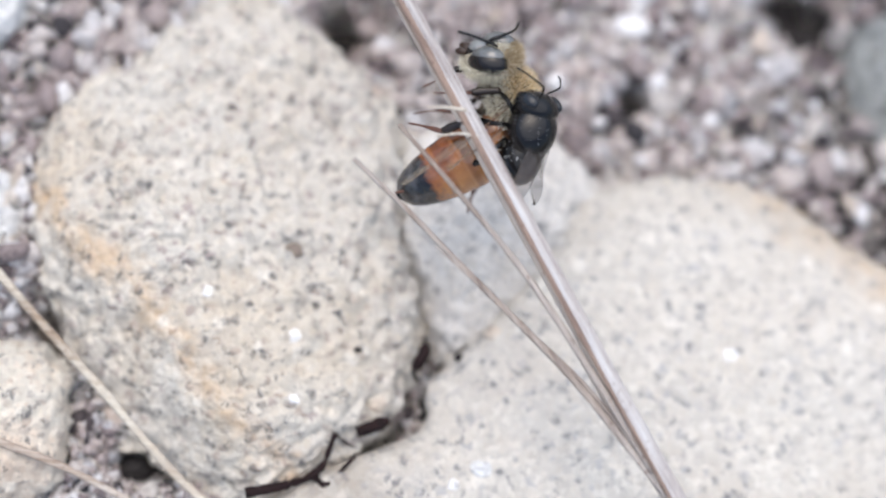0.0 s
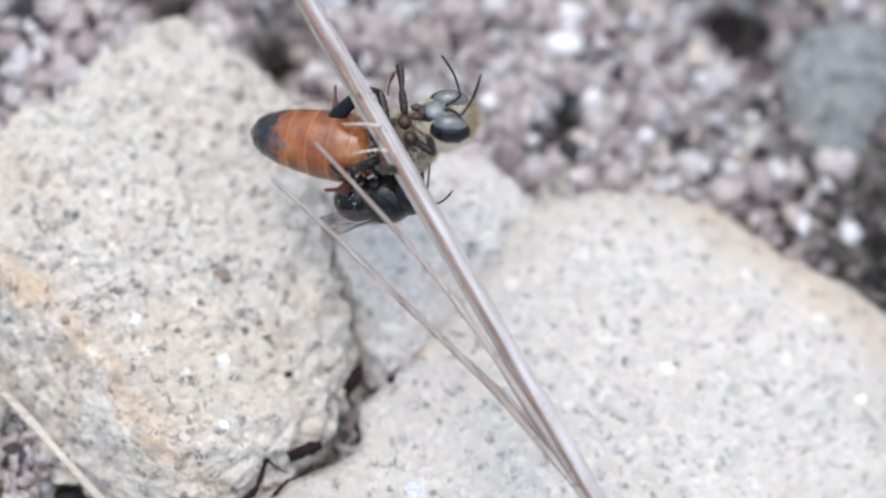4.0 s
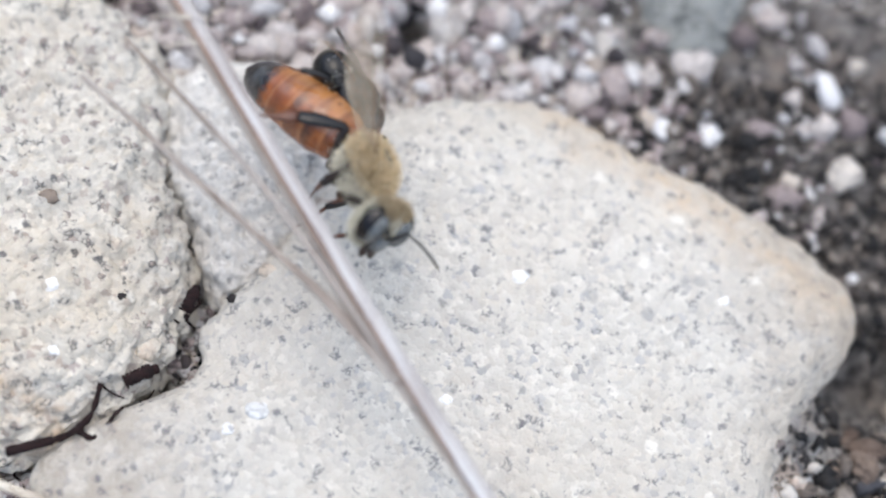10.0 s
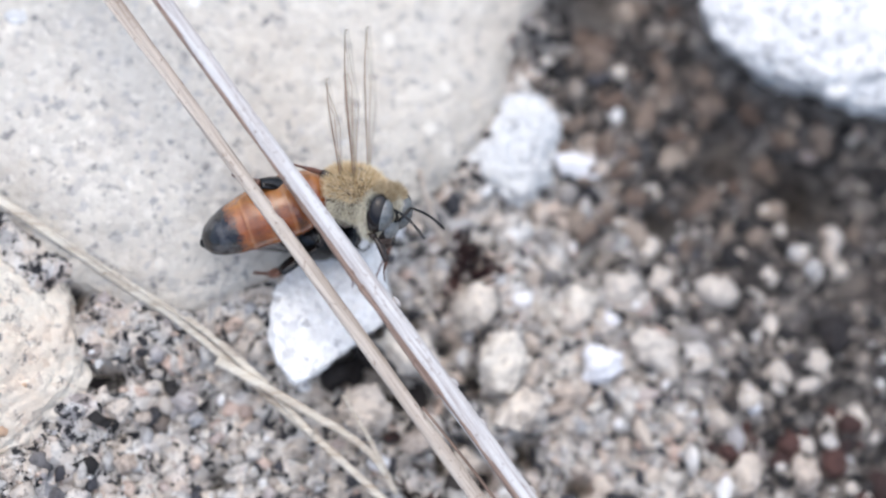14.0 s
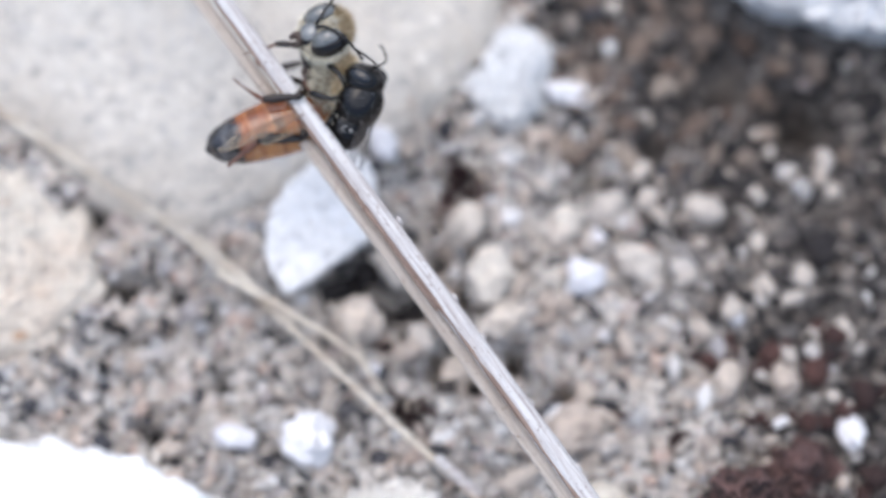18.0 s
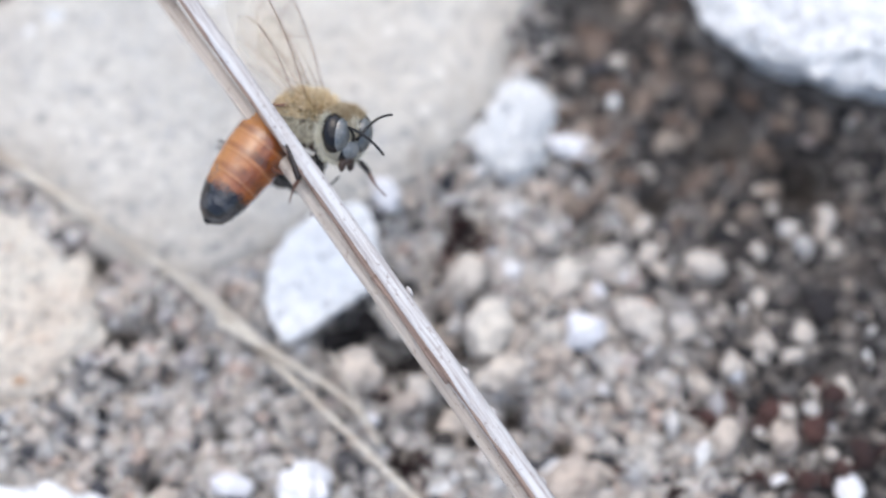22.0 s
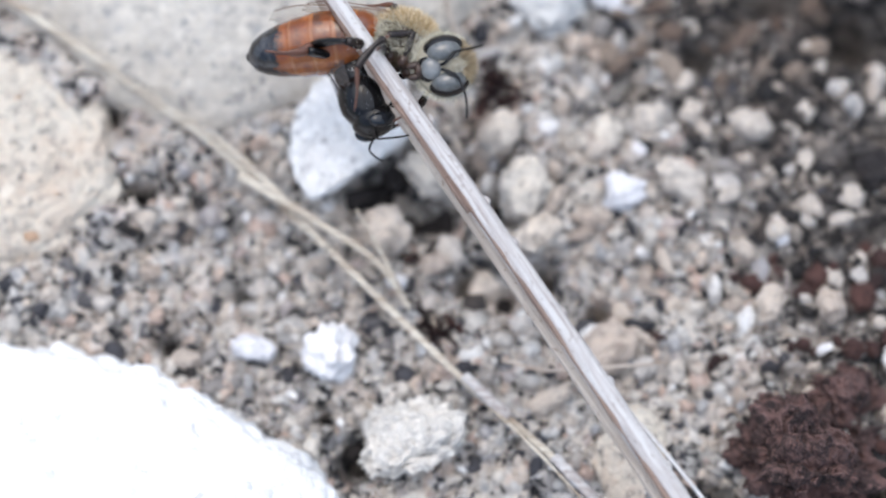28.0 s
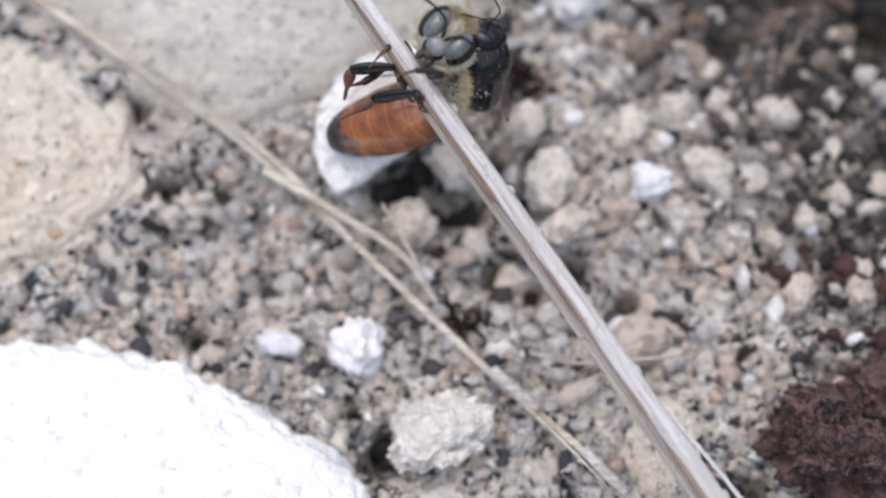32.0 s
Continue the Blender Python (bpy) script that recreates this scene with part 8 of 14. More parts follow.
    walk(BEE_PARTS["left", "middle", "leg"], [
        (0, pose(0.00000, 0.00090, -0.00160, 0.0, 8.4, 81.5)), (15, pose(0.00000, 0.00090, -0.00160, -0.0, 8.4, 81.5)), (15.12, pose(0.00000, 0.00090, -0.00160, -10.0, 2.9, 41.3)),
        (15.25, pose(0.00000, 0.00090, -0.00160, -14.1, -7.6, 2.2)), (15.38, pose(0.00000, 0.00090, -0.00160, -10.5, -18.4, -37.8)),
        (15.5, pose(0.00000, 0.00090, -0.00160, 0.0, -24.1, -80.9)), (16, pose(0.00000, 0.00090, -0.00160, -10.5, -18.4, -37.8)), (16.5, pose(0.00000, 0.00090, -0.00160, -14.1, -7.6, 2.2)),
        (17, pose(0.00000, 0.00090, -0.00160, -10.0, 2.9, 41.3)), (17.5, pose(0.00000, 0.00090, -0.00160, -0.0, 8.4, 81.5)), (23.5, pose(0.00000, 0.00090, -0.00160, 0.0, 8.4, 81.5)),
        (23.62, pose(0.00000, 0.00090, -0.00160, -15.2, 0.8, 41.6)), (23.75, pose(0.00000, 0.00090, -0.00160, -22.4, -14.6, 3.9)),
        (23.88, pose(0.00000, 0.00090, -0.00160, -17.8, -31.0, -36.5)), (24, pose(0.00000, 0.00090, -0.00160, -0.0, -39.8, -85.6)),
        (24.12, pose(0.00000, 0.00090, -0.00160, -17.8, -31.0, -36.5)), (24.25, pose(0.00000, 0.00090, -0.00160, -22.4, -14.6, 3.9)),
        (24.38, pose(0.00000, 0.00090, -0.00160, -15.2, 0.8, 41.6)), (24.5, pose(0.00000, 0.00090, -0.00160, 0.0, 8.4, 81.5)), (26.5, pose(0.00000, 0.00090, -0.00160, -0.0, 8.4, 81.5)),
        (26.62, pose(0.00000, 0.00090, -0.00160, -18.4, 0.9, 40.0)), (26.75, pose(0.00000, 0.00090, -0.00160, -27.6, -16.6, 1.3)),
        (26.88, pose(0.00000, 0.00090, -0.00160, -22.9, -35.8, -40.8)), (27, pose(0.00000, 0.00090, -0.00160, 0.0, -45.5, -95.9)),
        (27.12, pose(0.00000, 0.00090, -0.00160, -22.9, -35.8, -40.8)), (27.25, pose(0.00000, 0.00090, -0.00160, -27.6, -16.6, 1.3)),
        (27.38, pose(0.00000, 0.00090, -0.00160, -18.4, 0.9, 40.0)), (27.5, pose(0.00000, 0.00090, -0.00160, 0.0, 8.4, 81.5)), (27.62, pose(0.00000, 0.00090, -0.00160, -21.9, -1.6, 44.7)),
        (27.75, pose(0.00000, 0.00090, -0.00160, -34.4, -22.2, 11.9)), (27.88, pose(0.00000, 0.00090, -0.00160, -32.5, -46.1, -24.6)),
        (28, pose(0.00000, 0.00090, -0.00160, 0.0, -61.1, -86.7)), (28.12, pose(0.00000, 0.00090, -0.00160, -32.5, -46.1, -24.6)),
        (28.25, pose(0.00000, 0.00090, -0.00160, -34.4, -22.2, 11.9)), (28.38, pose(0.00000, 0.00090, -0.00160, -21.9, -1.6, 44.7)), (28.5, pose(0.00000, 0.00090, -0.00160, 0.0, 8.4, 81.5)),
        (29.5, pose(0.00000, 0.00090, -0.00160, 0.0, 8.4, 81.5)), (30, pose(0.00000, 0.00090, -0.00160, 0.0, -30.0, 41.1)), (31, pose(0.00000, 0.00090, -0.00160, -0.0, -60.9, 41.0)),
        (31.25, pose(0.00000, 0.00090, -0.00160, -7.1, -26.1, 64.4)), (31.5, pose(0.00000, 0.00090, -0.00160, 0.0, 8.4, 81.5)), (31.75, pose(0.00000, 0.00090, -0.00160, -8.8, -23.7, 57.8)),
        (32, pose(0.00000, 0.00090, -0.00160, 0.0, -56.4, 26.9)),
    ])
    walk(BEE_PARTS["left", "middle", "shin"], [
        (0, pose(0.00204, 0.00000, 0.00000, -34.4, 78.5, 108.1)), (0.25, pose(0.00204, 0.00000, 0.00000, -76.6, 78.5, 108.1)), (0.5, pose(0.00204, 0.00000, 0.00000, -118.9, 78.5, 108.1)),
        (1, pose(0.00204, 0.00000, 0.00000, -119.5, 78.5, 108.1)), (1.5, pose(0.00204, 0.00000, 0.00000, -134.1, 78.5, 108.1)), (2, pose(0.00204, 0.00000, 0.00000, -122.9, 78.5, 108.1)),
        (2.5, pose(0.00204, 0.00000, 0.00000, -121.5, 78.5, 108.1)), (4.5, pose(0.00204, 0.00000, 0.00000, -132.1, 78.5, 108.1)), (4.75, pose(0.00204, 0.00000, 0.00000, -94.9, 78.5, 108.1)),
        (5, pose(0.00204, 0.00000, 0.00000, -57.7, 78.5, 108.1)), (5.5, pose(0.00204, 0.00000, 0.00000, -56.6, 78.5, 108.1)), (6, pose(0.00204, 0.00000, 0.00000, -9.8, 78.5, 108.1)),
        (6.5, pose(0.00204, 0.00000, 0.00000, -9.5, 78.5, 108.1)), (7, pose(0.00204, 0.00000, 0.00000, -1.3, 78.5, 108.1)), (7.5, pose(0.00204, 0.00000, 0.00000, -3.1, 78.5, 108.1)),
        (8, pose(0.00204, 0.00000, 0.00000, 4.5, 78.5, 108.1)), (8.5, pose(0.00204, 0.00000, 0.00000, 34.6, 78.5, 108.1)), (9, pose(0.00204, 0.00000, 0.00000, 14.5, 78.5, 108.1)),
        (9.5, pose(0.00204, 0.00000, 0.00000, 38.4, 78.5, 108.1)), (10, pose(0.00204, 0.00000, 0.00000, 10.1, 78.5, 108.1)), (10.5, pose(0.00204, 0.00000, 0.00000, 16.2, 78.5, 108.1)),
        (11, pose(0.00204, 0.00000, 0.00000, 38.9, 78.5, 108.1)), (11.5, pose(0.00204, 0.00000, 0.00000, 34.0, 78.5, 108.1)), (12, pose(0.00204, 0.00000, 0.00000, 27.5, 78.5, 108.1)),
        (12.25, pose(0.00204, 0.00000, 0.00000, -21.5, 78.5, 108.1)), (12.5, pose(0.00204, 0.00000, 0.00000, -70.5, 78.5, 108.1)), (13, pose(0.00204, 0.00000, 0.00000, -2.5, 78.5, 108.1)),
        (13.5, pose(0.00204, 0.00000, 0.00000, -1.7, 78.5, 108.1)), (14, pose(0.00204, 0.00000, 0.00000, 65.9, 78.5, 108.1)), (14.5, pose(0.00204, 0.00000, 0.00000, 43.9, 78.5, 108.1)),
        (15, pose(0.00204, 0.00000, 0.00000, 31.5, 78.5, 108.1)), (15.25, pose(0.00204, 0.00000, 0.00000, -10.0, 44.9, 40.5)), (15.5, pose(0.00204, 0.00000, 0.00000, -0.0, 8.9, 16.1)),
        (16, pose(0.00204, 0.00000, 0.00000, -24.0, 16.1, 41.6)), (16.5, pose(0.00204, 0.00000, 0.00000, -44.3, 32.3, 63.8)), (17, pose(0.00204, 0.00000, 0.00000, -60.2, 54.1, 83.4)),
        (17.5, pose(0.00204, 0.00000, 0.00000, -66.7, 78.5, 108.1)), (18, pose(0.00204, 0.00000, 0.00000, -68.9, 78.5, 108.1)), (18.5, pose(0.00204, 0.00000, 0.00000, -65.0, 78.5, 108.1)),
        (19, pose(0.00204, 0.00000, 0.00000, -64.3, 78.5, 108.1)), (20, pose(0.00204, 0.00000, 0.00000, -54.5, 78.5, 108.1)), (21.5, pose(0.00204, 0.00000, 0.00000, -55.5, 78.5, 108.1)),
        (21.75, pose(0.00204, 0.00000, 0.00000, -6.3, 78.5, 108.1)), (22, pose(0.00204, 0.00000, 0.00000, 42.9, 78.5, 108.1)), (22.25, pose(0.00204, 0.00000, 0.00000, -9.3, 78.5, 108.1)),
        (22.5, pose(0.00204, 0.00000, 0.00000, -61.4, 78.5, 108.1)), (23, pose(0.00204, 0.00000, 0.00000, -52.5, 78.5, 108.1)), (23.5, pose(0.00204, 0.00000, 0.00000, -105.9, 78.5, 108.1)),
        (23.62, pose(0.00204, 0.00000, 0.00000, 44.3, 74.9, -75.3)), (23.75, pose(0.00204, 0.00000, 0.00000, 35.0, 49.5, -56.5)), (23.88, pose(0.00204, 0.00000, 0.00000, 19.8, 26.7, -38.9)),
        (24, pose(0.00204, 0.00000, 0.00000, 0.0, 9.1, -17.8)), (24.25, pose(0.00204, 0.00000, 0.00000, 29.5, 52.0, -46.0)), (24.5, pose(0.00204, 0.00000, 0.00000, -133.1, 78.5, 108.1)),
        (26.5, pose(0.00204, 0.00000, 0.00000, -102.2, 78.5, 108.1)), (26.62, pose(0.00204, 0.00000, 0.00000, 38.3, 77.0, -84.3)), (26.75, pose(0.00204, 0.00000, 0.00000, 32.3, 54.0, -62.0)),
        (26.88, pose(0.00204, 0.00000, 0.00000, 18.1, 33.2, -43.9)), (27, pose(0.00204, 0.00000, 0.00000, 0.0, 16.8, -23.8)), (27.12, pose(0.00204, 0.00000, 0.00000, 20.0, 31.6, -46.8)),
        (27.25, pose(0.00204, 0.00000, 0.00000, 35.2, 52.1, -67.7)), (27.38, pose(0.00204, 0.00000, 0.00000, 40.2, 75.4, -94.5)), (27.5, pose(0.00204, 0.00000, 0.00000, -87.1, 78.5, 108.1)),
        (27.75, pose(0.00204, 0.00000, 0.00000, 28.8, 53.9, -81.1)), (28, pose(0.00204, 0.00000, 0.00000, -0.0, 17.9, -40.6)), (28.12, pose(0.00204, 0.00000, 0.00000, 21.2, 29.3, -67.9)),
        (28.25, pose(0.00204, 0.00000, 0.00000, 36.9, 48.3, -93.9)), (28.38, pose(0.00204, 0.00000, 0.00000, 39.4, 70.7, -127.7)), (28.5, pose(0.00204, 0.00000, 0.00000, -50.9, 78.5, 108.1)),
        (29, pose(0.00204, 0.00000, 0.00000, -48.8, 78.5, 108.1)), (29.5, pose(0.00204, 0.00000, 0.00000, -75.5, 78.5, 108.1)), (29.75, pose(0.00204, 0.00000, 0.00000, -25.4, 57.0, 125.6)),
        (30, pose(0.00204, 0.00000, 0.00000, 0.0, 36.1, 114.4)), (31, pose(0.00204, 0.00000, 0.00000, 0.0, 31.2, 179.0)), (31.25, pose(0.00204, 0.00000, 0.00000, 11.0, 54.6, 155.5)),
        (31.5, pose(0.00204, 0.00000, 0.00000, -6.2, 78.5, 108.1)), (32, pose(0.00204, 0.00000, 0.00000, 0.0, 72.3, 110.2)),
    ])
    walk(BEE_PARTS["left", "middle", "foot"], [
        (0, pose(0.00190, 0.00044, -0.00225, 82.1, 60.0, -130.7)), (0.25, pose(0.00190, 0.00044, -0.00225, 42.8, 60.0, -130.7)), (0.5, pose(0.00190, 0.00044, -0.00225, 3.5, 60.0, -130.7)),
        (1, pose(0.00190, 0.00044, -0.00225, 2.8, 60.0, -130.7)), (1.5, pose(0.00190, 0.00044, -0.00225, -15.3, 60.0, -130.7)), (2, pose(0.00190, 0.00044, -0.00225, -1.3, 60.0, -130.7)),
        (2.5, pose(0.00190, 0.00044, -0.00225, 0.4, 60.0, -130.7)), (4.5, pose(0.00190, 0.00044, -0.00225, -12.8, 60.0, -130.7)), (4.75, pose(0.00190, 0.00044, -0.00225, 25.3, 60.0, -130.7)),
        (5, pose(0.00190, 0.00044, -0.00225, 63.4, 60.0, -130.7)), (5.5, pose(0.00190, 0.00044, -0.00225, 64.3, 60.0, -130.7)), (6, pose(0.00190, 0.00044, -0.00225, 102.9, 60.0, -130.7)),
        (6.5, pose(0.00190, 0.00044, -0.00225, 103.2, 60.0, -130.7)), (7, pose(0.00190, 0.00044, -0.00225, 110.9, 60.0, -130.7)), (7.5, pose(0.00190, 0.00044, -0.00225, 109.1, 60.0, -130.7)),
        (8, pose(0.00190, 0.00044, -0.00225, 116.6, 60.0, -130.7)), (8.5, pose(0.00190, 0.00044, -0.00225, 150.6, 60.0, -130.7)), (9, pose(0.00190, 0.00044, -0.00225, 127.1, 60.0, -130.7)),
        (9.5, pose(0.00190, 0.00044, -0.00225, 155.3, 60.0, -130.7)), (10, pose(0.00190, 0.00044, -0.00225, 122.4, 60.0, -130.7)),
        (10.5, pose(0.00190, 0.00044, -0.00225, 129.0, 60.0, -130.7)), (11, pose(0.00190, 0.00044, -0.00225, 155.9, 60.0, -130.7)),
        (11.5, pose(0.00190, 0.00044, -0.00225, 149.8, 60.0, -130.7)), (12, pose(0.00190, 0.00044, -0.00225, 142.0, 60.0, -130.7)),
        (12.25, pose(0.00190, 0.00044, -0.00225, 97.4, 60.0, -130.7)), (12.5, pose(0.00190, 0.00044, -0.00225, 52.8, 60.0, -130.7)),
        (13, pose(0.00190, 0.00044, -0.00225, 109.7, 60.0, -130.7)), (13.5, pose(0.00190, 0.00044, -0.00225, 110.5, 60.0, -130.7)),
        (13.75, pose(0.00190, 0.00044, -0.00225, 149.8, 60.0, -130.7)), (14, pose(0.00190, 0.00044, -0.00225, -170.9, 60.0, -130.7)),
        (14.5, pose(0.00190, 0.00044, -0.00225, 162.2, 60.0, -130.7)), (15, pose(0.00190, 0.00044, -0.00225, 146.8, 60.0, -130.7)),
        (15.25, pose(0.00306, 0.00053, -0.00130, -8.4, 66.4, 48.9)), (15.5, pose(0.00422, 0.00063, -0.00035, 1.9, 14.7, 28.4)), (16, pose(0.00364, 0.00058, -0.00083, -11.9, 30.8, 59.2)),
        (16.5, pose(0.00306, 0.00053, -0.00130, -14.7, 51.2, 93.6)), (17, pose(0.00248, 0.00048, -0.00177, 11.5, 67.1, 152.8)), (17.5, pose(0.00190, 0.00044, -0.00225, 56.0, 60.0, -130.7)),
        (18, pose(0.00190, 0.00044, -0.00225, 54.1, 60.0, -130.7)), (18.5, pose(0.00190, 0.00044, -0.00225, 57.4, 60.0, -130.7)), (19, pose(0.00190, 0.00044, -0.00225, 58.0, 60.0, -130.7)),
        (20, pose(0.00190, 0.00044, -0.00225, 66.0, 60.0, -130.7)), (21.5, pose(0.00190, 0.00044, -0.00225, 65.1, 60.0, -130.7)),
        (21.75, pose(0.00190, 0.00044, -0.00225, 113.0, 60.0, -130.7)), (22, pose(0.00190, 0.00044, -0.00225, 160.9, 60.0, -130.7)),
        (22.25, pose(0.00190, 0.00044, -0.00225, 110.6, 60.0, -130.7)), (22.5, pose(0.00190, 0.00044, -0.00225, 60.4, 60.0, -130.7)),
        (23, pose(0.00190, 0.00044, -0.00225, 67.6, 60.0, -130.7)), (23.5, pose(0.00190, 0.00044, -0.00225, 18.5, 60.0, -130.7)), (23.75, pose(0.00305, -0.00013, -0.00130, 25.1, 9.3, -89.0)),
        (24, pose(0.00420, -0.00069, -0.00036, -5.4, -32.6, -44.7)), (24.25, pose(0.00305, -0.00013, -0.00130, 10.4, 14.2, -81.0)),
        (24.5, pose(0.00190, 0.00044, -0.00225, -14.1, 60.0, -130.7)), (26.5, pose(0.00190, 0.00044, -0.00225, 22.5, 60.0, -130.7)),
        (26.75, pose(0.00298, -0.00022, -0.00145, 18.3, 27.0, -86.9)), (27, pose(0.00405, -0.00088, -0.00066, -6.7, 4.0, -47.1)),
        (27.25, pose(0.00298, -0.00022, -0.00145, 24.9, 24.4, -89.4)), (27.5, pose(0.00190, 0.00044, -0.00225, 37.8, 60.0, -130.7)),
        (27.75, pose(0.00280, -0.00049, -0.00147, 10.9, 14.5, -129.2)), (28, pose(0.00370, -0.00142, -0.00070, -19.2, -25.4, -106.8)),
        (28.25, pose(0.00280, -0.00049, -0.00147, 24.8, 12.6, -136.1)), (28.5, pose(0.00190, 0.00044, -0.00225, 68.9, 60.0, -130.7)),
        (29, pose(0.00190, 0.00044, -0.00225, 70.6, 60.0, -130.7)), (29.5, pose(0.00190, 0.00044, -0.00225, 48.4, 60.0, -130.7)),
        (29.75, pose(0.00159, 0.00106, -0.00180, 29.4, 13.3, -170.9)), (30, pose(0.00128, 0.00169, -0.00135, 43.2, -33.6, 158.7)),
        (30.5, pose(0.00068, 0.00086, -0.00127, 14.1, -55.1, 156.1)), (31, pose(0.00008, 0.00003, -0.00119, -44.9, -72.4, -173.0)),
        (31.12, pose(0.00054, 0.00013, -0.00145, 1.2, -36.1, 153.2)), (31.25, pose(0.00099, 0.00023, -0.00172, 17.8, 3.9, 154.3)),
        (31.38, pose(0.00145, 0.00033, -0.00198, 41.2, 41.5, 170.1)), (31.5, pose(0.00190, 0.00044, -0.00225, 106.2, 60.0, -130.7)),
        (31.75, pose(0.00185, 0.00054, -0.00221, 78.8, 8.7, -140.0)), (32, pose(0.00180, 0.00065, -0.00218, 52.2, -40.9, -123.8)),
    ])
    walk(BEE_PARTS["left", "hind", "leg"], [
        (0, pose(-0.00110, 0.00090, -0.00150, 0.0, 32.0, 159.2)), (0.5, pose(-0.00110, 0.00090, -0.00150, 0.0, 2.3, 126.9)), (1.5, pose(-0.00110, 0.00090, -0.00150, 0.0, 2.3, 126.9)),
        (2, pose(-0.00110, 0.00090, -0.00150, 0.0, 52.8, 177.5)), (2.25, pose(-0.00110, 0.00090, -0.00150, -3.4, 45.6, 137.9)), (2.5, pose(-0.00110, 0.00090, -0.00150, 0.0, 38.6, 103.1)),
        (3.5, pose(-0.00110, 0.00090, -0.00150, -4.7, 46.8, 142.1)), (4.5, pose(-0.00110, 0.00090, -0.00150, 0.0, 55.3, -171.9)), (4.75, pose(-0.00110, 0.00090, -0.00150, 6.7, 11.0, -154.4)),
        (5, pose(-0.00110, 0.00090, -0.00150, 0.0, -33.0, -139.4)), (5.25, pose(-0.00110, 0.00090, -0.00150, 8.0, -15.2, 171.6)), (5.5, pose(-0.00110, 0.00090, -0.00150, 0.0, 2.3, 126.9)),
        (5.75, pose(-0.00110, 0.00090, -0.00150, 6.7, -13.5, 169.7)), (6, pose(-0.00110, 0.00090, -0.00150, 0.0, -29.5, -144.4)), (6.25, pose(-0.00110, 0.00090, -0.00150, 6.7, -13.5, 169.7)),
        (6.5, pose(-0.00110, 0.00090, -0.00150, 0.0, 2.3, 126.9)), (12.5, pose(-0.00110, 0.00090, -0.00150, 0.0, 2.3, 126.9)), (12.75, pose(-0.00110, 0.00090, -0.00150, 4.6, -4.8, -168.3)),
        (13, pose(-0.00110, 0.00090, -0.00150, -0.0, -11.9, -102.7)), (13.25, pose(-0.00110, 0.00090, -0.00150, 4.6, -4.8, -168.3)),
        (13.5, pose(-0.00110, 0.00090, -0.00150, 0.0, 2.3, 126.9)), (13.75, pose(-0.00110, 0.00090, -0.00150, -19.4, 30.9, 173.4)), (14, pose(-0.00110, 0.00090, -0.00150, 0.0, 62.5, -119.5)),
        (14.25, pose(-0.00110, 0.00090, -0.00150, -19.4, 30.9, 173.4)), (14.5, pose(-0.00110, 0.00090, -0.00150, -0.0, 2.3, 126.9)),
        (15.5, pose(-0.00110, 0.00090, -0.00150, 0.0, 2.3, 126.9)), (17.5, pose(-0.00110, 0.00090, -0.00150, -0.0, 30.9, 104.8)), (18, pose(-0.00110, 0.00090, -0.00150, 0.0, 3.2, 126.3)),
        (18.5, pose(-0.00110, 0.00090, -0.00150, 0.0, 2.3, 126.9)), (19, pose(-0.00110, 0.00090, -0.00150, 0.0, -4.4, 93.3)), (20, pose(-0.00110, 0.00090, -0.00150, 0.0, 9.3, 104.2)),
        (21, pose(-0.00110, 0.00090, -0.00150, -0.0, 25.8, 105.3)), (21.5, pose(-0.00110, 0.00090, -0.00150, 0.0, 2.3, 126.9)), (22.5, pose(-0.00110, 0.00090, -0.00150, 0.0, 2.3, 126.9)),
        (22.62, pose(-0.00110, 0.00090, -0.00150, 19.8, -11.1, 154.1)), (22.75, pose(-0.00110, 0.00090, -0.00150, 32.8, -31.7, 178.1)),
        (22.88, pose(-0.00110, 0.00090, -0.00150, 35.8, -55.4, -155.3)), (23, pose(-0.00110, 0.00090, -0.00150, -0.0, -74.8, -93.4)),
        (23.12, pose(-0.00110, 0.00090, -0.00150, 35.8, -55.4, -155.3)), (23.25, pose(-0.00110, 0.00090, -0.00150, 32.8, -31.7, 178.1)),
        (23.38, pose(-0.00110, 0.00090, -0.00150, 19.8, -11.1, 154.1)), (23.5, pose(-0.00110, 0.00090, -0.00150, 0.0, 2.3, 126.9)), (26.5, pose(-0.00110, 0.00090, -0.00150, 0.0, 2.3, 126.9)),
        (26.75, pose(-0.00110, 0.00090, -0.00150, -18.4, 25.1, -172.3)), (27, pose(-0.00110, 0.00090, -0.00150, 0.0, 50.3, -95.5)),
        (27.25, pose(-0.00110, 0.00090, -0.00150, -18.4, 25.1, -172.3)), (27.5, pose(-0.00110, 0.00090, -0.00150, 0.0, 2.3, 126.9)),
        (27.75, pose(-0.00110, 0.00090, -0.00150, -4.5, 15.4, 162.1)), (28, pose(-0.00110, 0.00090, -0.00150, -0.0, 28.6, -160.3)),
        (28.25, pose(-0.00110, 0.00090, -0.00150, -4.5, 15.4, 162.1)), (28.5, pose(-0.00110, 0.00090, -0.00150, 0.0, 2.3, 126.9)), (29.5, pose(-0.00110, 0.00090, -0.00150, 0.0, 2.3, 126.9)),
        (29.75, pose(-0.00110, 0.00090, -0.00150, 16.1, 24.2, 68.7)), (30, pose(-0.00110, 0.00090, -0.00150, 0.0, 47.9, -3.0)), (30.5, pose(-0.00110, 0.00090, -0.00150, 4.6, 37.2, 37.5)),
        (31, pose(-0.00110, 0.00090, -0.00150, 0.0, 26.7, 72.4)), (31.5, pose(-0.00110, 0.00090, -0.00150, -0.0, 13.3, 50.6)), (32, pose(-0.00110, 0.00090, -0.00150, 0.0, 34.3, 16.2)),
    ])
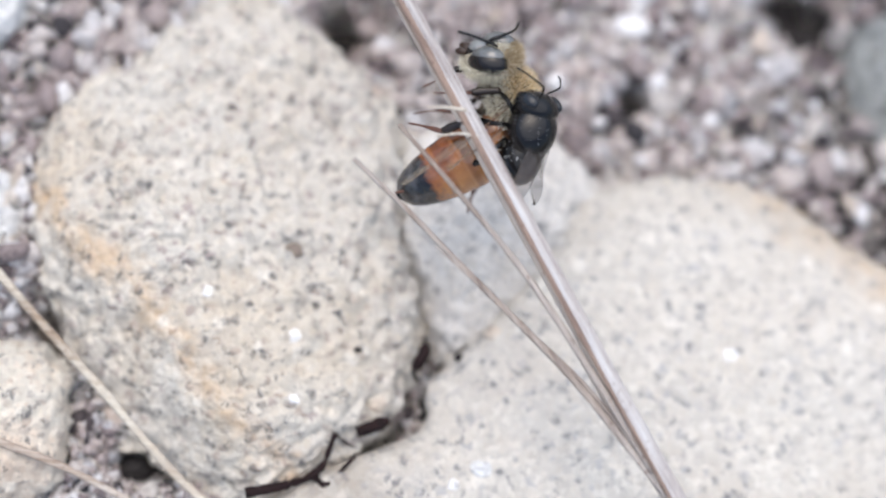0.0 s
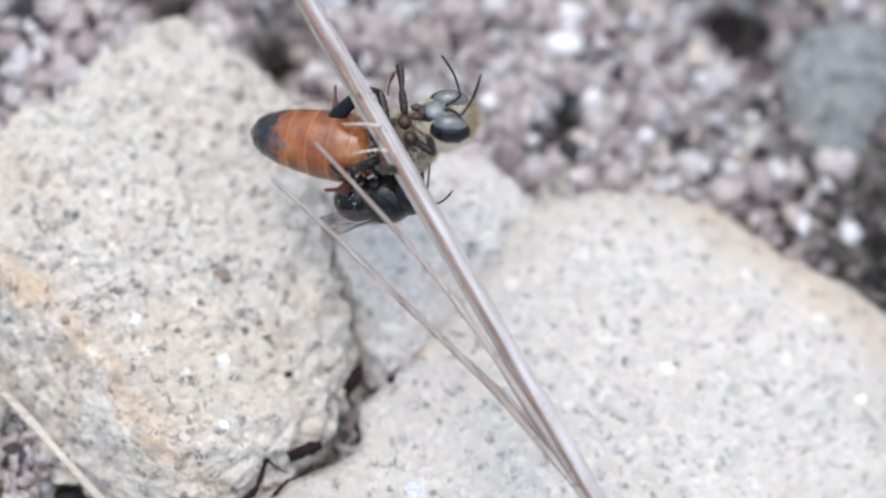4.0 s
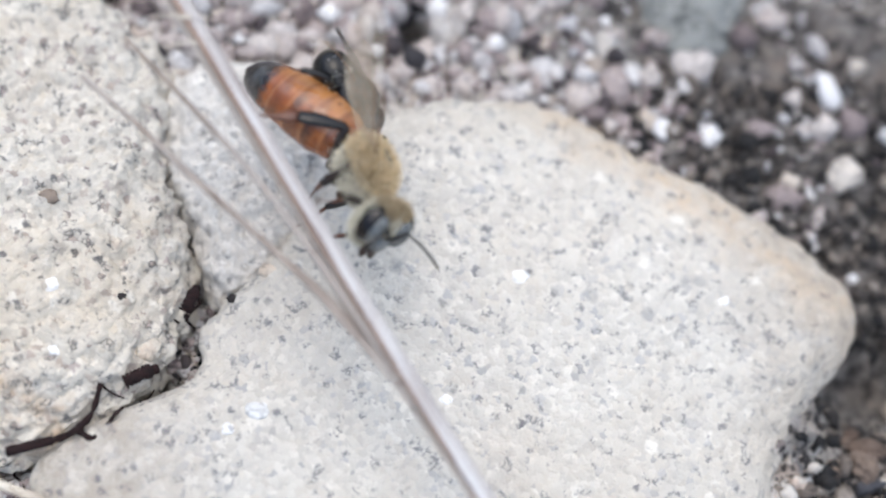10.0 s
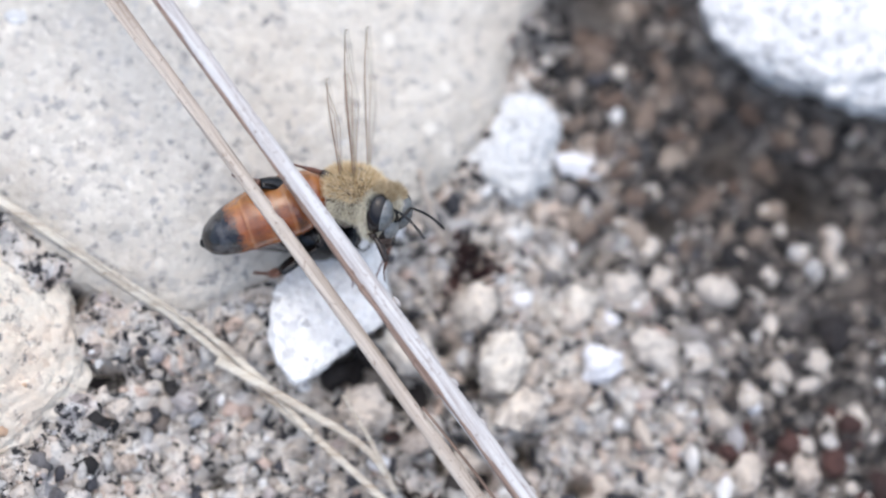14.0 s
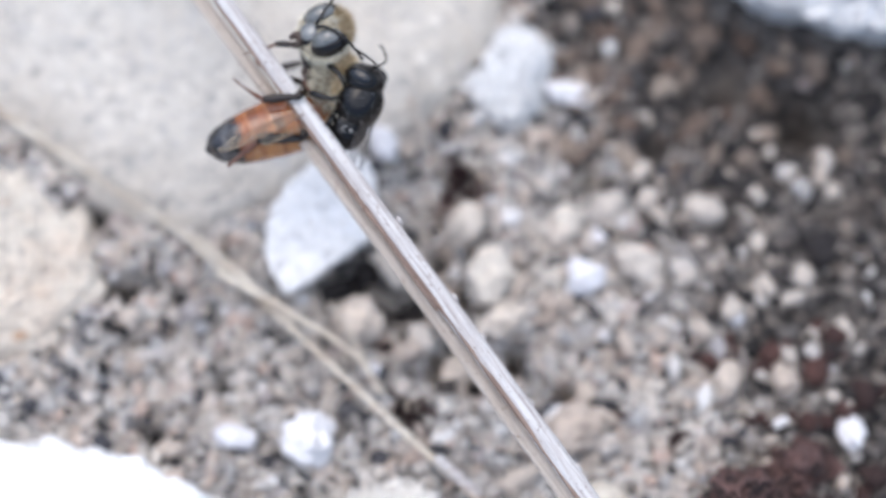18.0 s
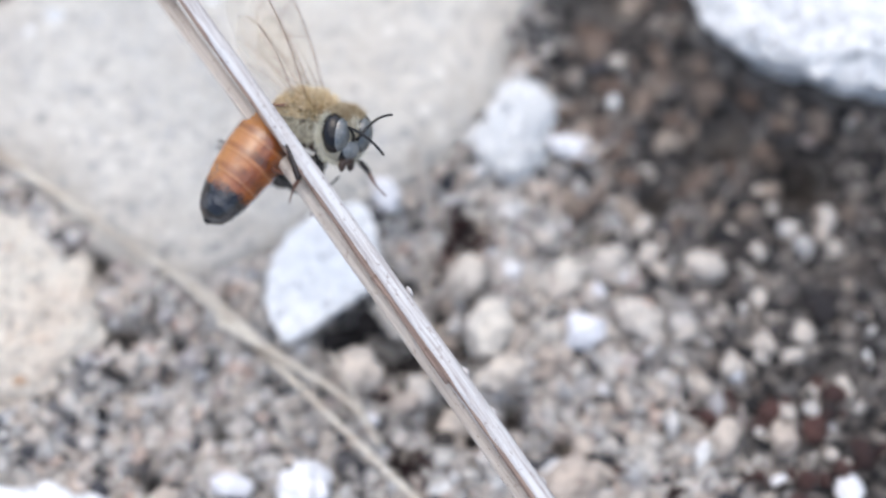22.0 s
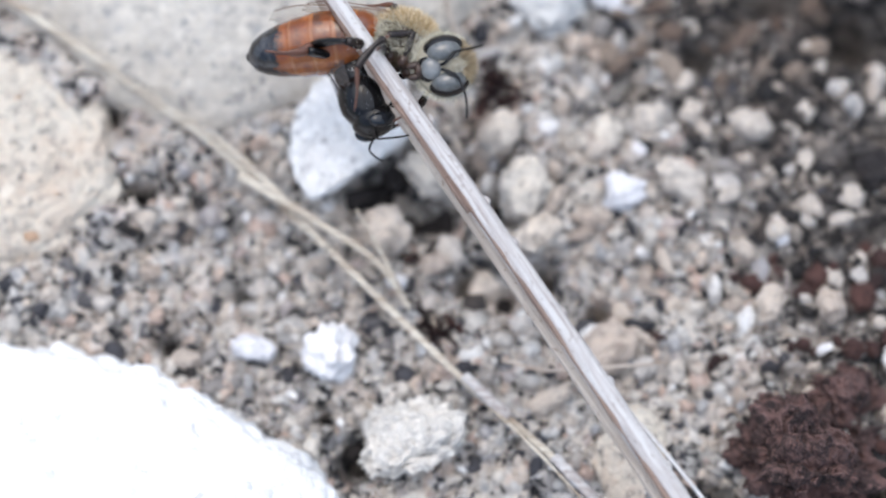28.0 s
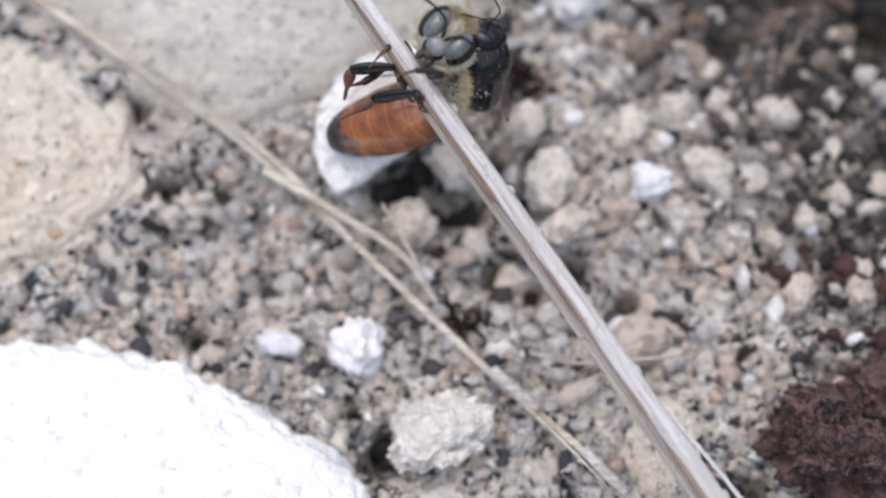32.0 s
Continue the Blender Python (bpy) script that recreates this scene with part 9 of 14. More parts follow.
    walk(BEE_PARTS["left", "hind", "shin"], [
        (0, pose(0.00250, 0.00000, 0.00000, -0.0, 41.3, -13.8)), (0.25, pose(0.00250, 0.00000, 0.00000, -0.5, 42.3, 25.4)), (0.5, pose(0.00250, 0.00000, 0.00000, -0.0, 43.2, 65.2)),
        (0.75, pose(0.00250, 0.00000, 0.00000, -10.5, 2.0, 37.2)), (1, pose(0.00250, 0.00000, 0.00000, -0.0, -39.2, 10.0)), (1.25, pose(0.00250, 0.00000, 0.00000, -10.5, 2.0, 37.2)),
        (1.5, pose(0.00250, 0.00000, 0.00000, 0.0, 43.2, 65.2)), (1.75, pose(0.00250, 0.00000, 0.00000, -8.2, 28.6, 7.9)), (2, pose(0.00250, 0.00000, 0.00000, -0.0, 14.5, -41.4)),
        (2.12, pose(0.00250, 0.00000, 0.00000, 2.5, 12.9, -2.5)), (2.25, pose(0.00250, 0.00000, 0.00000, 3.5, 10.1, 36.0)), (2.38, pose(0.00250, 0.00000, 0.00000, 2.5, 7.4, 74.1)),
        (2.5, pose(0.00250, 0.00000, 0.00000, 0.0, 5.8, 112.1)), (3.5, pose(0.00250, 0.00000, 0.00000, 26.1, -30.8, 155.5)), (4.5, pose(0.00250, 0.00000, 0.00000, 0.0, -72.9, -132.9)),
        (4.75, pose(0.00250, 0.00000, 0.00000, -30.6, -28.6, -52.0)), (5, pose(0.00250, 0.00000, 0.00000, 0.0, 8.2, -2.6)), (5.25, pose(0.00250, 0.00000, 0.00000, -6.0, 25.6, 28.7)),
        (5.5, pose(0.00250, 0.00000, 0.00000, 0.0, 43.2, 65.2)), (5.75, pose(0.00250, 0.00000, 0.00000, -12.1, 19.1, 10.1)), (6, pose(0.00250, 0.00000, 0.00000, -0.0, -4.1, -37.0)),
        (6.25, pose(0.00250, 0.00000, 0.00000, -12.1, 19.1, 10.1)), (6.5, pose(0.00250, 0.00000, 0.00000, 0.0, 43.2, 65.2)), (7.5, pose(0.00250, 0.00000, 0.00000, 0.0, 43.2, 65.2)),
        (8, pose(0.00250, 0.00000, 0.00000, 0.0, 36.6, 120.2)), (8.5, pose(0.00250, 0.00000, 0.00000, 0.0, 43.2, 65.2)), (12.5, pose(0.00250, 0.00000, 0.00000, 0.0, 43.2, 65.2)),
        (12.75, pose(0.00250, 0.00000, 0.00000, -7.6, 32.9, -3.1)), (13, pose(0.00250, 0.00000, 0.00000, 0.0, 23.0, -63.1)), (13.25, pose(0.00250, 0.00000, 0.00000, -7.6, 32.9, -3.1)),
        (13.5, pose(0.00250, 0.00000, 0.00000, 0.0, 43.2, 65.2)), (13.75, pose(0.00250, 0.00000, 0.00000, -12.2, 11.9, 21.4)), (14, pose(0.00250, 0.00000, 0.00000, -0.0, -18.8, -17.2)),
        (14.25, pose(0.00250, 0.00000, 0.00000, -12.2, 11.9, 21.4)), (14.5, pose(0.00250, 0.00000, 0.00000, 0.0, 43.2, 65.2)), (15.5, pose(0.00250, 0.00000, 0.00000, -0.0, 43.2, 65.2)),
        (17.5, pose(0.00250, 0.00000, 0.00000, 0.0, 48.7, 42.6)), (17.75, pose(0.00250, 0.00000, 0.00000, 34.4, 58.8, 5.4)), (18, pose(0.00250, 0.00000, 0.00000, 62.4, 79.4, -33.3)),
        (18.12, pose(0.00250, 0.00000, 0.00000, 55.2, 65.2, -3.3)), (18.25, pose(0.00250, 0.00000, 0.00000, 38.8, 53.3, 19.6)), (18.38, pose(0.00250, 0.00000, 0.00000, 20.0, 45.5, 42.2)),
        (18.5, pose(0.00250, 0.00000, 0.00000, -0.0, 43.2, 65.2)), (19, pose(0.00250, 0.00000, 0.00000, 0.0, 7.2, 121.3)), (20, pose(0.00250, 0.00000, 0.00000, 0.0, 5.0, 92.0)),
        (21, pose(0.00250, 0.00000, 0.00000, -0.0, 11.2, 85.0)), (21.5, pose(0.00250, 0.00000, 0.00000, -0.0, 43.2, 65.2)), (22.5, pose(0.00250, 0.00000, 0.00000, 0.0, 43.2, 65.2)),
        (22.75, pose(0.00250, 0.00000, 0.00000, -17.7, 14.7, -2.1)), (23, pose(0.00250, 0.00000, 0.00000, 0.0, -12.4, -60.1)), (23.25, pose(0.00250, 0.00000, 0.00000, -17.7, 14.7, -2.1)),
        (23.5, pose(0.00250, 0.00000, 0.00000, 0.0, 43.2, 65.2)), (26.5, pose(0.00250, 0.00000, 0.00000, 0.0, 43.2, 65.2)), (26.62, pose(0.00250, 0.00000, 0.00000, -10.3, 38.5, 17.8)),
        (26.75, pose(0.00250, 0.00000, 0.00000, -13.1, 29.7, -24.3)), (26.88, pose(0.00250, 0.00000, 0.00000, -8.7, 21.6, -63.0)), (27, pose(0.00250, 0.00000, 0.00000, -0.0, 17.6, -100.7)),
        (27.12, pose(0.00250, 0.00000, 0.00000, -8.7, 21.6, -63.0)), (27.25, pose(0.00250, 0.00000, 0.00000, -13.1, 29.7, -24.3)), (27.38, pose(0.00250, 0.00000, 0.00000, -10.3, 38.5, 17.8)),
        (27.5, pose(0.00250, 0.00000, 0.00000, 0.0, 43.2, 65.2)), (28, pose(0.00250, 0.00000, 0.00000, -0.0, 10.3, 45.4)), (28.5, pose(0.00250, 0.00000, 0.00000, 0.0, 43.2, 65.2)),
        (29.5, pose(0.00250, 0.00000, 0.00000, 0.0, 43.2, 65.2)), (29.62, pose(0.00250, 0.00000, 0.00000, 8.7, 38.0, 106.6)), (29.75, pose(0.00250, 0.00000, 0.00000, 11.0, 29.9, 143.6)),
        (29.88, pose(0.00250, 0.00000, 0.00000, 7.4, 22.1, 177.7)), (30, pose(0.00250, 0.00000, 0.00000, -0.0, 17.4, -149.1)), (30.25, pose(0.00250, 0.00000, 0.00000, 20.1, 24.6, -176.3)),
        (30.5, pose(0.00250, 0.00000, 0.00000, 36.2, 39.4, 157.8)), (30.75, pose(0.00250, 0.00000, 0.00000, 44.5, 58.7, 129.8)), (31, pose(0.00250, 0.00000, 0.00000, 20.7, 77.0, 72.9)),
        (31.12, pose(0.00250, 0.00000, 0.00000, 19.1, 75.0, 111.5)), (31.25, pose(0.00250, 0.00000, 0.00000, 13.6, 73.7, 146.4)), (31.38, pose(0.00250, 0.00000, 0.00000, 6.5, 73.4, 179.8)),
        (31.5, pose(0.00250, 0.00000, 0.00000, 0.0, 74.2, -146.2)), (32, pose(0.00250, 0.00000, 0.00000, 0.0, 51.6, -105.9)),
    ])
    walk(BEE_PARTS["left", "hind", "foot"], [
        (0, pose(0.00460, -0.00052, -0.00190, -14.4, 63.6, -34.1)), (0.25, pose(0.00399, 0.00069, -0.00193, 9.4, 50.5, 31.0)), (0.5, pose(0.00338, 0.00190, -0.00197, 5.8, 32.4, 73.5)),
        (1, pose(0.00469, 0.00039, 0.00181, -21.9, 8.6, 35.7)), (1.5, pose(0.00338, 0.00190, -0.00197, 5.8, 32.4, 73.5)), (2, pose(0.00459, -0.00184, -0.00072, 14.6, 8.4, 47.6)),
        (2.25, pose(0.00301, 0.00040, -0.00051, 0.3, -6.3, 17.5)), (2.5, pose(0.00143, 0.00265, -0.00029, -5.3, -26.1, -10.7)), (3.5, pose(0.00168, 0.00101, 0.00123, -27.9, 2.7, 1.2)),
        (4.5, pose(0.00193, -0.00062, 0.00274, -47.7, 33.6, 1.8)), (5, pose(0.00534, -0.00013, -0.00041, -4.6, 8.5, -36.4)), (5.25, pose(0.00436, 0.00089, -0.00119, -6.3, 22.8, 15.5)),
        (5.5, pose(0.00338, 0.00190, -0.00197, 5.8, 32.4, 73.5)), (6, pose(0.00479, -0.00172, 0.00021, -4.1, 8.3, 58.3)), (6.5, pose(0.00338, 0.00190, -0.00197, 5.8, 32.4, 73.5)),
        (7.5, pose(0.00338, 0.00190, -0.00197, 5.8, 32.4, 73.5)), (8, pose(0.00134, 0.00199, -0.00171, 4.3, 17.9, 127.1)), (8.5, pose(0.00338, 0.00190, -0.00197, 5.8, 32.4, 73.5)),
        (12.5, pose(0.00338, 0.00190, -0.00197, 5.8, 32.4, 73.5)), (12.75, pose(0.00354, -0.00023, -0.00154, 19.2, 48.4, 17.0)), (13, pose(0.00370, -0.00236, -0.00112, -1.3, 63.8, -65.6)),
        (13.25, pose(0.00354, -0.00023, -0.00154, 19.2, 48.4, 17.0)), (13.5, pose(0.00338, 0.00190, -0.00197, 5.8, 32.4, 73.5)), (13.62, pose(0.00381, 0.00122, -0.00124, 0.2, 24.8, 35.1)),
        (13.75, pose(0.00424, 0.00055, -0.00052, 0.9, 15.7, -0.4)), (13.88, pose(0.00467, -0.00013, 0.00020, 6.7, 8.6, -34.9)), (14, pose(0.00510, -0.00080, 0.00093, 15.5, 6.1, -69.6)),
        (14.12, pose(0.00467, -0.00013, 0.00020, 6.7, 8.6, -34.9)), (14.25, pose(0.00424, 0.00055, -0.00052, 0.9, 15.7, -0.4)), (14.38, pose(0.00381, 0.00122, -0.00124, 0.2, 24.8, 35.1)),
        (14.5, pose(0.00338, 0.00190, -0.00197, 5.8, 32.4, 73.5)), (15.5, pose(0.00338, 0.00190, -0.00197, 5.8, 32.4, 73.5)), (17.5, pose(0.00390, 0.00129, -0.00216, 25.9, 43.5, 78.3)),
        (17.75, pose(0.00342, 0.00050, -0.00249, 64.1, 33.4, 48.6)), (18, pose(0.00294, -0.00029, -0.00282, 102.5, 40.3, 18.1)), (18.25, pose(0.00316, 0.00081, -0.00240, 54.2, 25.5, 44.3)),
        (18.5, pose(0.00338, 0.00190, -0.00197, 5.8, 32.4, 73.5)), (18.75, pose(0.00220, 0.00217, -0.00116, -6.2, 16.4, 37.8)), (19, pose(0.00102, 0.00243, -0.00036, -6.6, -3.0, 7.0)),
        (20, pose(0.00240, 0.00286, -0.00025, -6.4, -42.3, -13.0)), (21, pose(0.00275, 0.00281, -0.00056, -6.9, -8.7, 48.7)), (21.5, pose(0.00338, 0.00190, -0.00197, 5.8, 32.4, 73.5)),
        (22.5, pose(0.00338, 0.00190, -0.00197, 5.8, 32.4, 73.5)), (22.75, pose(0.00364, -0.00027, -0.00067, -4.3, 54.7, 108.5)), (23, pose(0.00390, -0.00243, 0.00062, 26.8, 74.6, 179.2)),
        (23.25, pose(0.00364, -0.00027, -0.00067, -4.3, 54.7, 108.5)), (23.5, pose(0.00338, 0.00190, -0.00197, 5.8, 32.4, 73.5)), (26.5, pose(0.00338, 0.00190, -0.00197, 5.8, 32.4, 73.5)),
        (26.75, pose(0.00269, -0.00040, -0.00142, 9.2, 28.5, 12.7)), (27, pose(0.00200, -0.00269, -0.00087, 14.8, 29.1, -47.2)), (27.25, pose(0.00269, -0.00040, -0.00142, 9.2, 28.5, 12.7)),
        (27.5, pose(0.00338, 0.00190, -0.00197, 5.8, 32.4, 73.5)), (27.75, pose(0.00393, 0.00196, -0.00124, -5.9, 20.6, 34.3)), (28, pose(0.00449, 0.00201, -0.00051, -7.3, 4.9, 0.0)),
        (28.25, pose(0.00393, 0.00196, -0.00124, -5.9, 20.6, 34.3)), (28.5, pose(0.00338, 0.00190, -0.00197, 5.8, 32.4, 73.5)), (29.5, pose(0.00338, 0.00190, -0.00197, 5.8, 32.4, 73.5)),
        (30, pose(0.00015, -0.00141, -0.00086, 2.8, 62.7, 33.2)), (31, pose(0.00269, 0.00062, -0.00280, 14.6, 60.5, 66.0)), (31.12, pose(0.00248, 0.00035, -0.00279, -8.6, 58.5, 82.7)),
        (31.25, pose(0.00227, 0.00009, -0.00278, -31.7, 60.0, 99.5)), (31.38, pose(0.00206, -0.00017, -0.00277, -55.4, 64.9, 115.2)),
        (31.5, pose(0.00185, -0.00043, -0.00276, -81.3, 72.3, 127.8)), (32, pose(0.00201, -0.00171, -0.00225, 60.7, 81.7, -39.7)),
    ])
    walk(BEE_PARTS["left", "antenna"], [
        (0, pose(0.00211, 0.00077, 0.00069, 0.0, 40.5, 41.5)), (0.5, pose(0.00211, 0.00077, 0.00069, -0.0, 9.2, 53.7)), (2.5, pose(0.00211, 0.00077, 0.00069, -0.0, 9.2, 53.7)),
        (3.5, pose(0.00211, 0.00077, 0.00069, -12.0, -9.0, -9.8)), (4.5, pose(0.00211, 0.00077, 0.00069, -0.0, -27.5, -77.2)), (4.75, pose(0.00211, 0.00077, 0.00069, -13.4, -5.8, -12.3)),
        (5, pose(0.00211, 0.00077, 0.00069, 0.0, 15.5, 49.7)), (5.5, pose(0.00211, 0.00077, 0.00069, 0.0, 9.2, 53.7)), (6, pose(0.00211, 0.00077, 0.00069, 0.0, 7.0, -13.8)),
        (6.5, pose(0.00211, 0.00077, 0.00069, -0.0, 9.2, 53.7)), (7, pose(0.00211, 0.00077, 0.00069, 0.0, -15.0, -1.3)), (7.5, pose(0.00211, 0.00077, 0.00069, 0.0, 9.2, 53.7)),
        (8, pose(0.00211, 0.00077, 0.00069, -0.0, 1.5, 10.8)), (8.5, pose(0.00211, 0.00077, 0.00069, -0.0, 45.7, 32.7)), (8.75, pose(0.00211, 0.00077, 0.00069, -17.1, -9.0, 3.9)),
        (9, pose(0.00211, 0.00077, 0.00069, 0.0, -64.6, -30.5)), (9.5, pose(0.00211, 0.00077, 0.00069, 0.0, -23.9, 24.6)), (10, pose(0.00211, 0.00077, 0.00069, -0.0, 7.0, 34.7)),
        (10.5, pose(0.00211, 0.00077, 0.00069, -0.0, 9.2, 53.7)), (11, pose(0.00211, 0.00077, 0.00069, 0.0, 20.2, 57.1)), (11.5, pose(0.00211, 0.00077, 0.00069, 0.0, 9.2, 53.7)),
        (12, pose(0.00211, 0.00077, 0.00069, 0.0, -28.6, 3.6)), (12.5, pose(0.00211, 0.00077, 0.00069, 0.0, 9.2, 53.7)), (12.75, pose(0.00211, 0.00077, 0.00069, -1.0, 6.3, 13.6)),
        (13, pose(0.00211, 0.00077, 0.00069, 0.0, 3.4, -26.2)), (13.25, pose(0.00211, 0.00077, 0.00069, -1.0, 6.3, 13.6)), (13.5, pose(0.00211, 0.00077, 0.00069, -0.0, 9.2, 53.7)),
        (14, pose(0.00211, 0.00077, 0.00069, 0.0, 7.2, 0.9)), (14.5, pose(0.00211, 0.00077, 0.00069, 0.0, 9.2, 53.7)), (15, pose(0.00211, 0.00077, 0.00069, 0.0, 51.7, 15.2)),
        (15.5, pose(0.00211, 0.00077, 0.00069, 0.0, 9.2, 53.7)), (17.5, pose(0.00211, 0.00077, 0.00069, -0.0, 9.2, 53.7)), (17.75, pose(0.00211, 0.00077, 0.00069, 5.4, -7.2, 89.2)),
        (18, pose(0.00211, 0.00077, 0.00069, 0.0, -23.5, 125.9)), (18.25, pose(0.00211, 0.00077, 0.00069, 5.4, -7.2, 89.2)), (18.5, pose(0.00211, 0.00077, 0.00069, 0.0, 9.2, 53.7)),
        (18.62, pose(0.00211, 0.00077, 0.00069, 23.9, -3.4, 85.8)), (18.75, pose(0.00211, 0.00077, 0.00069, 39.1, -26.2, 112.7)), (18.88, pose(0.00211, 0.00077, 0.00069, 42.3, -53.0, 141.4)),
        (19, pose(0.00211, 0.00077, 0.00069, -0.0, -73.8, -149.0)), (20, pose(0.00211, 0.00077, 0.00069, 0.0, -56.2, -88.3)), (21, pose(0.00211, 0.00077, 0.00069, 0.0, -70.2, -93.3)),
        (21.12, pose(0.00211, 0.00077, 0.00069, -35.1, -51.0, -32.3)), (21.25, pose(0.00211, 0.00077, 0.00069, -34.0, -26.0, -3.3)),
        (21.38, pose(0.00211, 0.00077, 0.00069, -21.2, -4.2, 23.1)), (21.5, pose(0.00211, 0.00077, 0.00069, -0.0, 9.2, 53.7)), (22, pose(0.00211, 0.00077, 0.00069, 0.0, -24.3, -7.8)),
        (22.5, pose(0.00211, 0.00077, 0.00069, 0.0, 9.2, 53.7)), (23, pose(0.00211, 0.00077, 0.00069, 0.0, 60.7, 62.0)), (23.5, pose(0.00211, 0.00077, 0.00069, 0.0, 9.2, 53.7)),
        (24, pose(0.00211, 0.00077, 0.00069, -0.0, -1.0, 91.7)), (24.5, pose(0.00211, 0.00077, 0.00069, 0.0, 9.2, 53.7)), (26.5, pose(0.00211, 0.00077, 0.00069, 0.0, 9.2, 53.7)),
        (27, pose(0.00211, 0.00077, 0.00069, 0.0, -16.2, 92.4)), (27.5, pose(0.00211, 0.00077, 0.00069, 0.0, 9.2, 53.7)), (28, pose(0.00211, 0.00077, 0.00069, -0.0, -0.1, 59.6)),
        (28.5, pose(0.00211, 0.00077, 0.00069, -0.0, 9.2, 53.7)), (29, pose(0.00211, 0.00077, 0.00069, 0.0, -3.9, 82.8)), (29.5, pose(0.00211, 0.00077, 0.00069, 0.0, 9.2, 53.7)),
        (30, pose(0.00211, 0.00077, 0.00069, -0.0, -25.6, 86.8)), (31, pose(0.00211, 0.00077, 0.00069, 0.0, 9.2, 53.7)), (32, pose(0.00211, 0.00077, 0.00069, -0.0, 9.2, 53.7)),
    ])
